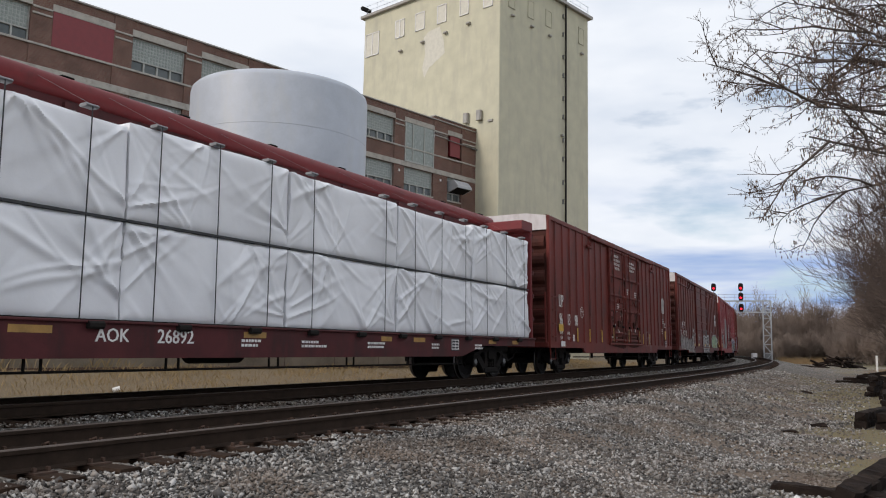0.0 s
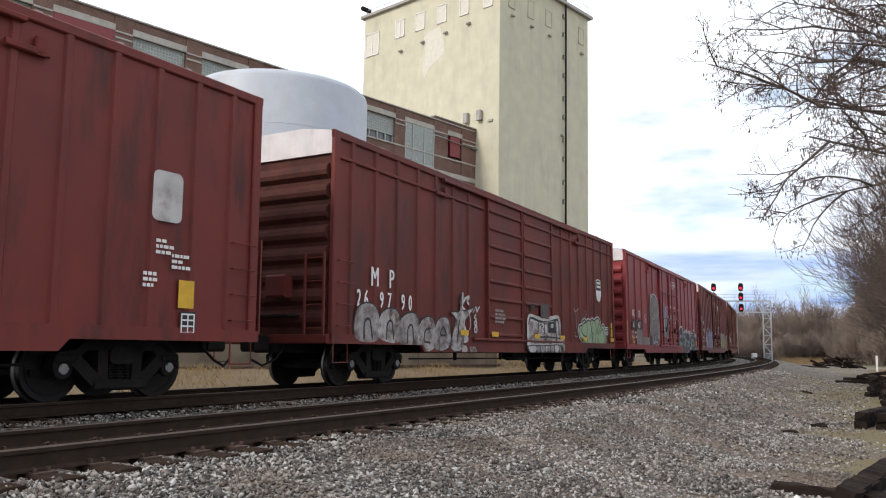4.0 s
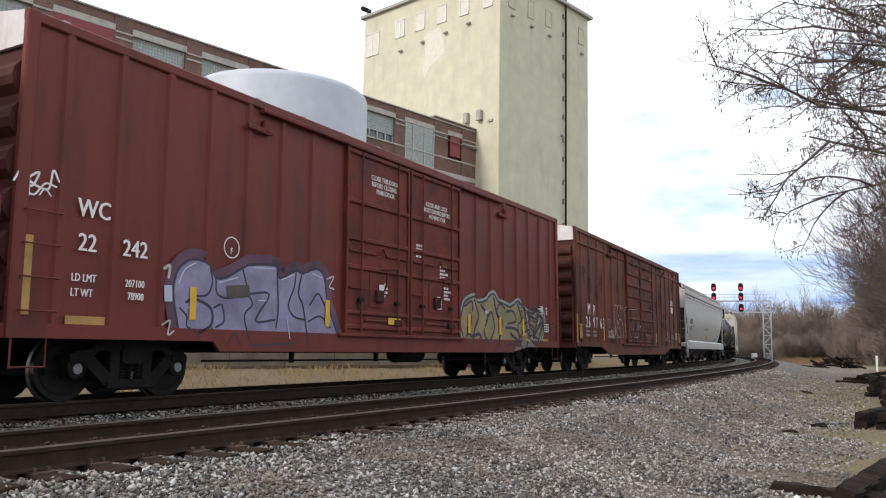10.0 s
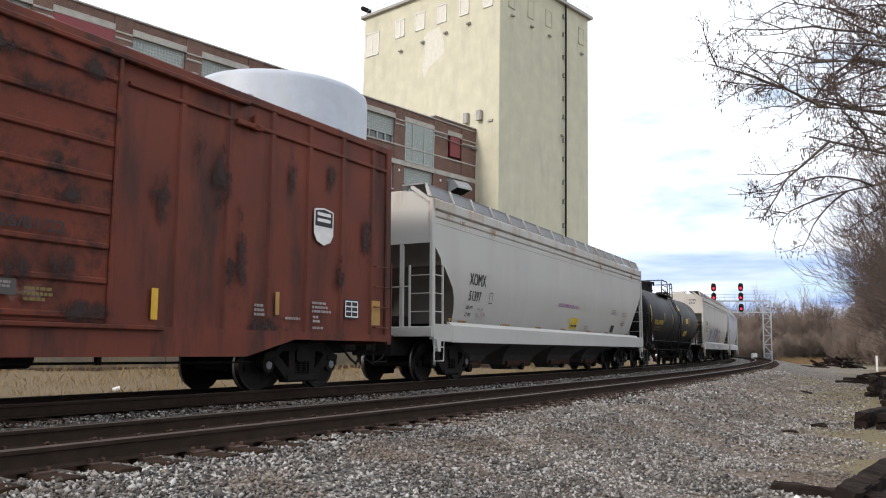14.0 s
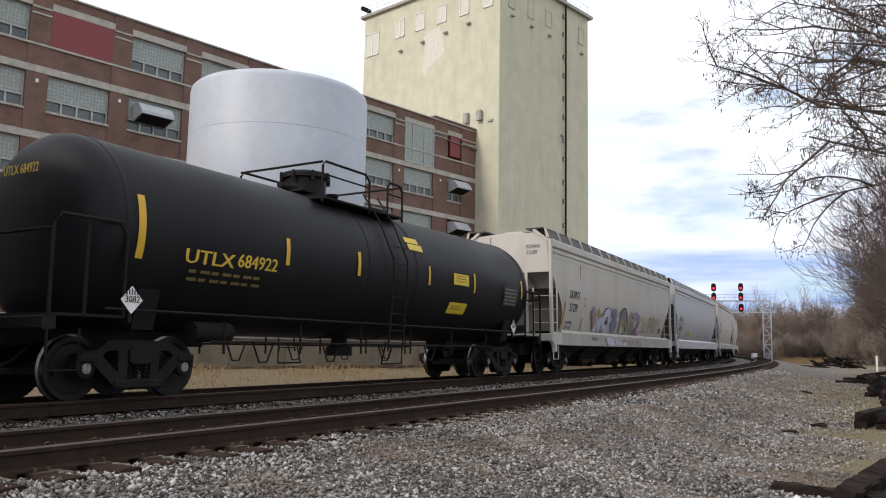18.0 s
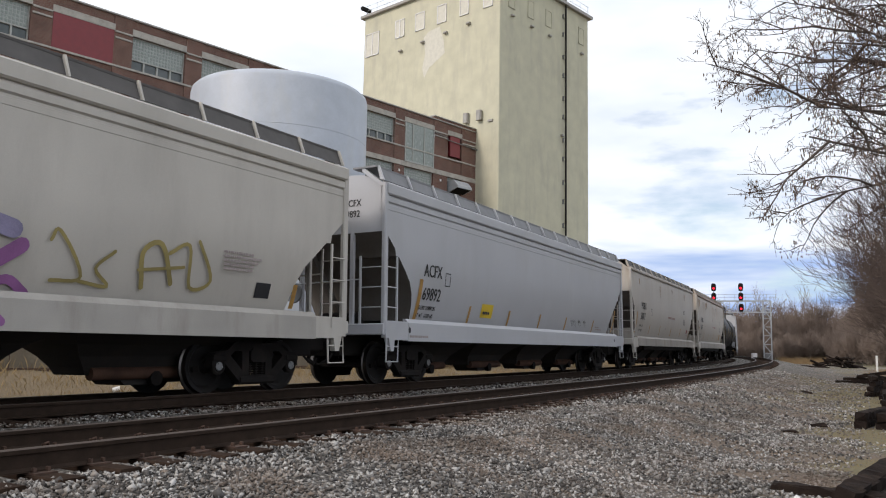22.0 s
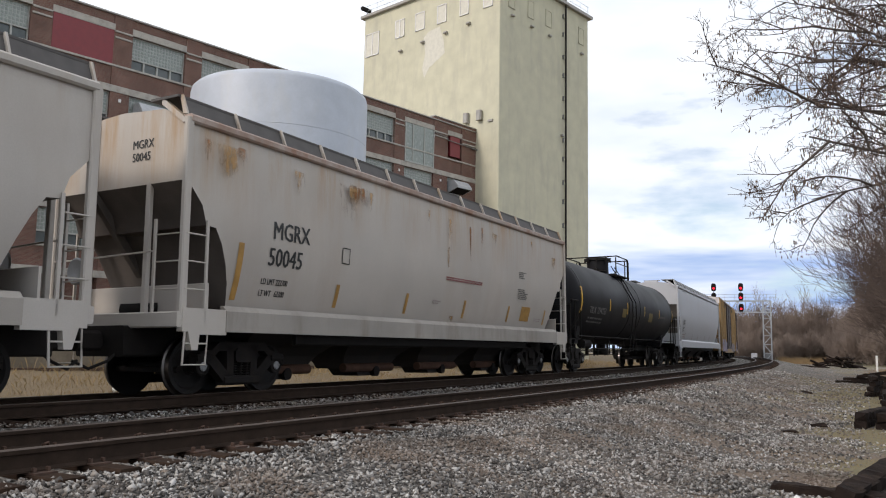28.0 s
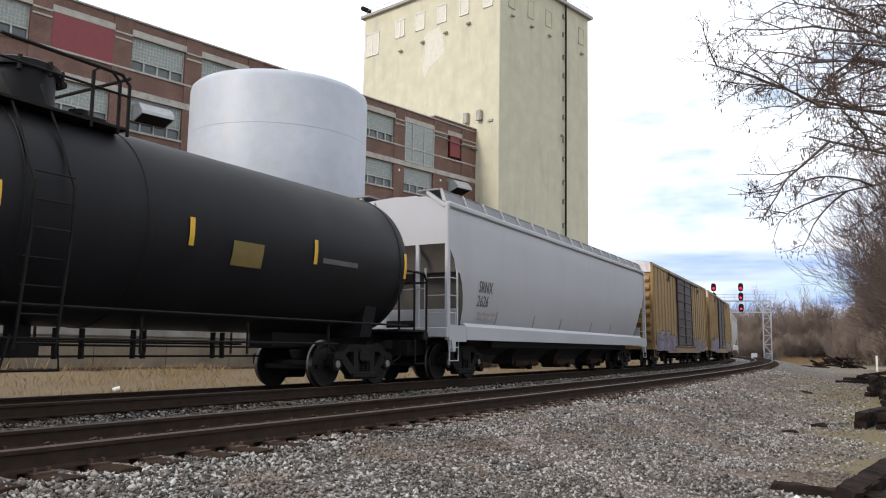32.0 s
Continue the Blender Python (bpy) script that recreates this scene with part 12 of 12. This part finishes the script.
    for k in range(200):
        a = rng.uniform(15.5, 33)
        d = rng.uniform(160, 240) if a < 27 else rng.uniform(125, 210)
        if a < 21.5:
            d = rng.uniform(175, 240)
        sc = rng.uniform(0.7, 1.2)
        t = copy_thing(kinds[k % 3], pose(*at_az(a, d, -0.9), 0, 0, rng.uniform(0, 360)))
        t.scale = (sc * 0.72, sc * 0.72, sc * rng.uniform(0.9, 1.2))
    for k in range(280):
        a = rng.uniform(17, 33)
        d = rng.uniform(150, 190) if a < 23.4 else rng.uniform(135, 180) if a < 26 else rng.uniform(112, 165)
        sc = rng.uniform(0.75, 1.35)
        t = copy_thing(brush[k % 2], pose(*at_az(a, d, -0.85), 0, 0, rng.uniform(0, 360)))
        t.scale = (sc * 0.75, sc * 0.75, sc * rng.uniform(0.85, 1.2))


build_trees()


# ---- old sleepers dumped on the right ----
def build_pile():
    def rough(seed):
        # split and rotted: eight corners round, many stations along, all pushed out of true
        rng, b, n, st = random.Random(seed), MB(), 8, 22
        prof = [(-0.115, 0.02), (-0.1, 0.0), (0.1, 0.0), (0.115, 0.02), (0.115, 0.16), (0.095, 0.18), (-0.095, 0.18), (-0.115, 0.16)]
        cut = [rng.uniform(-0.05, 0.05) for _ in range(n)]
        for i in range(st):
            u = i / (st - 1)
            for j, (p, q) in enumerate(prof):
                x = -1.3 + 2.6 * u + cut[j] * (1 if i in (0, st - 1) else 0)
                w = 0.010 * rng.gauss(0, 1) + 0.012 * noise.noise((u * 9, j * 0.7, seed))
                b.v.append((x, p + (w if p > 0 else -w), max(0.0, q + (w if q > 0.09 else 0))))
        b.f = [(i * n + j, i * n + (j + 1) % n, (i + 1) * n + (j + 1) % n, (i + 1) * n + j) for i in range(st - 1) for j in range(n)] + [tuple(range(n - 1, -1, -1)), tuple(range((st - 1) * n, st * n))]
        b.m = [0] * len(b.f)
        return b.mesh("old_sleeper", M_TIEOLD)
    kinds, made = [rough(k) for k in (1, 2, 3)], []
    def put(a, d, z, yaw, pitch=0, roll=0, label="discarded black railway sleeper on the gravel"):
        # a, d: where its nearer end lies; yaw: the way it points from there
        x, y, _ = at_az(a, d)
        ob = new("old_sleeper", kinds[len(made) % 3])
        made.append(ob)
        ob.matrix_world = pose(x, y, z, roll, pitch, yaw) @ Matrix.Translation((1.3, 0, 0))
        tagged(ob, label, "sleeper", "discarded sleepers beside the track")
    g = -0.69
    put(27.4, 18.9, g, 48)
    put(27.45, 18.95, g + 0.182, 50)
    put(28.6, 18.9, g, 47)
    put(28.65, 18.9, g + 0.182, 44)
    put(29.9, 19.2, g, 46)
    put(28.6, 23.5, g, 52)
    put(28.9, 23.8, g + 0.182, 50)
    put(29.8, 23.5, g + 0.364, 47)
    put(28.8, 28.0, g, 55)
    put(29.0, 28.2, g + 0.182, 62)
    for k in range(4):
        put(27.9 + 0.15 * k, 33.2 + 0.3 * k, g + 0.182 * k, 38 + 9 * k)
        put(28.7 + 0.1 * k, 31.0 + 0.5 * k, g + 0.182 * k, 44 - 5 * k)
    put(29.2, 36.0, g, 40)
    put(29.3, 36.5, g + 0.182, 50)
    put(28.3, 38.0, g, 30)
    put(28.7, 38.0, g + 0.182, 35, -3)
    put(26.2, 46.0, g, 15)
    put(27.2, 46.0, g + 0.1, 20, 4)
    put(26.6, 52.0, g, -10)
    put(27.4, 52.0, g + 0.15, 5, -8)
    put(27.8, 50.0, g + 0.3, 30, 6)
    # the heap of broken timber farther off
    base = thing("timber_heap", pose(*at_az(26.45, 92.0)), "heap of broken black timber at the end of the access track", "timber heap")
    rng = random.Random(9)
    for k in range(34):
        lay = k // 12
        L = rng.uniform(0.7, 2.0)
        p = MB().bbox(-L / 2, L / 2, -0.11, 0.11, -0.08, 0.08, 0.02)
        part("broken_timber", p, M_TIEOLD, base, at=pose(rng.gauss(0, 1.5 - 0.42 * lay), rng.gauss(0, 0.7 - 0.2 * lay), 0.12 + lay * 0.36 + rng.uniform(0, 0.2), rng.uniform(-20, 20), rng.uniform(-24, 24), rng.uniform(0, 180)))
    for k in range(12):
        p = MB().bbox(-1.1, 1.1, -0.1, 0.1, -0.07, 0.07, 0.02)
        part("broken_timber", p, M_TIEOLD, base, at=pose(-3.6 + rng.uniform(-2.4, 2.2), rng.uniform(-2, 3), 0.1 + 0.1 * (k % 2), 0, rng.uniform(-5, 5), rng.uniform(-40, 60)))
    pt = thing("marker_post", pose(*at_az(28.49, 78.0)), "short white marker post before the brush", "post")
    part("post", MB().bbox(-0.07, 0.07, -0.07, 0.07, 0, 1.4, 0.02), M_WHITE, pt)
    # the nearest ones, fallen askew
    put(22.2, 9.9, g - 0.04, -38, 0, 0)
    put(26.3, 9.35, g + 0.02, 47, -4, 12)
    put(28.6, 9.1, g, 40)


build_pile()


# ---- the heap of broken timber, dry grass, small litter ----
def build_litter():
    rng = np.random.default_rng(12)
    # dry grass beyond the train and on the right
    n = 46000
    s, off = rng.uniform(-8, 75, n), -3.4 - 26 * rng.beta(0.8, 1.5, n)
    x, y, _ = track(s, off)
    n2 = 60000
    a, d = np.radians(rng.uniform(18, 33, n2)), rng.uniform(9, 60, n2)
    o2, _ = off_of(d * np.sin(a), d * np.cos(a))
    keep = patches(d * np.sin(a), d * np.cos(a), GREEN) > rng.uniform(0.25, 1.0, n2)
    x, y, off = np.concatenate([x, (d * np.sin(a))[keep]]), np.concatenate([y, (d * np.cos(a))[keep]]), np.concatenate([off, o2[keep]])
    clump = np.sin(x * 1.3 + 2 * np.sin(y * 0.8)) * np.sin(y * 1.1 - x * 0.4)
    h = np.where(off < 0, rng.uniform(0.05, 0.20, len(x)) * (1 + 0.75 * clump) * np.interp(off, [-30, -14, -3], [7.0, 1.6, 0.8]), rng.uniform(0.02, 0.07, len(x)))
    z = ground_z(off, x, y) - 0.02
    w = rng.uniform(0.003, 0.008, len(x)) * np.where(off < 0, 1.0, 0.8)
    t = rng.uniform(0, 6.28, len(x))
    lx, ly = rng.normal(0, 0.35, len(x)) * h, rng.normal(0, 0.35, len(x)) * h
    v = np.stack([np.stack([x - w * np.cos(t), y - w * np.sin(t), z], 1), np.stack([x + w * np.cos(t), y + w * np.sin(t), z], 1), np.stack([x + lx * 0.4, y + ly * 0.4, z + h * 0.6], 1), np.stack([x + lx, y + ly, z + h], 1)], 1).reshape(-1, 3)
    k = np.arange(len(x)) * 4
    f = np.concatenate([np.stack([k, k + 1, k + 2], 1), np.stack([k, k + 2, k + 3], 1)])
    me = bpy.data.meshes.new("dry_grass")
    me.from_pydata(v.tolist(), [], f.tolist())
    me.materials.append(M_DRY)
    tagged(new("dry_grass", me), "dry straw-coloured grass beyond the rails", "grass", kind="stuff")
    # orange-brown winter grass at the foot of the wood
    n = 9000
    a, d = np.radians(np.concatenate([rng.uniform(22.9, 25.6, n - 3000), 27.6 + 5.0 * rng.uniform(0, 1, 3000) ** 0.6])), np.concatenate([rng.uniform(112, 150, n - 3000), rng.uniform(62, 84, 3000)])
    x, y = d * np.sin(a), d * np.cos(a)
    h, w, t = rng.uniform(0.25, 0.9, n) * np.where(d > 100, 1.2, np.clip((np.degrees(a) - 27.2) * 0.28, 0.1, 0.8)), 0.02, rng.uniform(0, 6.28, n)
    z = np.full(n, -0.74)
    v = np.stack([np.stack([x - w * np.cos(t), y - w * np.sin(t), z], 1), np.stack([x + w * np.cos(t), y + w * np.sin(t), z], 1), np.stack([x + rng.normal(0, 0.3, n) * h, y, z + h], 1)], 1).reshape(-1, 3)
    me = bpy.data.meshes.new("winter_grass")
    me.from_pydata(v.tolist(), [], np.arange(3 * n).reshape(-1, 3).tolist())
    me.materials.append(M_ORANGE)
    tagged(new("winter_grass", me), "tall orange-brown winter grass at the foot of the wood", "grass", kind="stuff")
    # a bleached bucket in the grass, a clod and a cup on the gravel
    px, py, _ = track(14.0, -7.2)
    b = thing("bucket", pose(px, py, -0.46, 0, 78, 30) @ Matrix.Diagonal((0.5, 0.5, 0.5, 1)), "small white plastic bucket lying in dry grass", "bucket")
    part("shell", MB().lathe([(0.13, 0.0), (0.16, 0.36), (0.15, 0.36), (0.12, 0.02)], 18, "z"), M_WHITE, b, smooth=True)
    cx, cy, _ = at_az(24.0, 9.25)
    c = thing("cup", pose(cx, cy, -0.66, 0, 62, 140), "crushed white paper cup on the gravel", "cup")
    part("cup_wall", MB().lathe([(0.03, 0.0), (0.042, 0.1), (0.039, 0.1), (0.028, 0.005)], 16, "z"), M_WHITE, c, smooth=True)
    for a, d, s in ((10.87, 12.7, 0.12), (10.4, 9.3, 0.10), (23.3, 17.2, 0.12), (25.1, 18.9, 0.14), (22.0, 25.0, 0.12), (23.2, 27.5, 0.16), (24.3, 33.0, 0.2)):
        x, y, _ = at_az(a, d)
        q = MB()
        r = random.Random(int(a * 10))
        pts = [Vector((r.gauss(0, 1), r.gauss(0, 1), abs(r.gauss(0, 0.6)))).normalized() * s for _ in range(22)]
        bm = bmesh.new()
        for p in pts:
            bm.verts.new((p.x * 1.6, p.y, p.z * 0.8))
        bmesh.ops.convex_hull(bm, input=bm.verts)
        me = bpy.data.meshes.new("dirt_clod")
        bm.to_mesh(me)
        bm.free()
        me.materials.append(M_TIEOLD)
        ob = new("dirt_clod", me)
        ob.matrix_world = pose(x, y, -0.675)
        tagged(ob, "dark clod of rotten wood and dirt on gravel", "clod")


build_litter()


# ---- the train runs ----
def motions():
    turn0 = {}
    times = [k * 0.5 for k in range(65)]
    for car, s_mid, ht in CARS:
        rows = []
        for t in times:
            s = s_mid - gone(t)
            ax, ay, _ = track(s - ht)
            bx, by, _ = track(s + ht)
            m = Matrix.Translation(((ax + bx) / 2, (ay + by) / 2, -0.004)) @ Matrix.Rotation(math.atan2(by - ay, bx - ax), 4, "Z") @ Matrix.Rotation(-CANT, 4, "X")
            rows.append((t, m))
        walk(car, rows)
    # wheels roll as far as the car travels
    ticks = [k / 15.0 for k in range(481)]
    for w in WHEELSETS:
        p = w.location.copy()
        rows = [(t, Matrix.Translation(p) @ Matrix.Rotation(-gone(t) / WHEEL_R, 4, "Y")) for t in ticks]
        walk(w, rows)


motions()
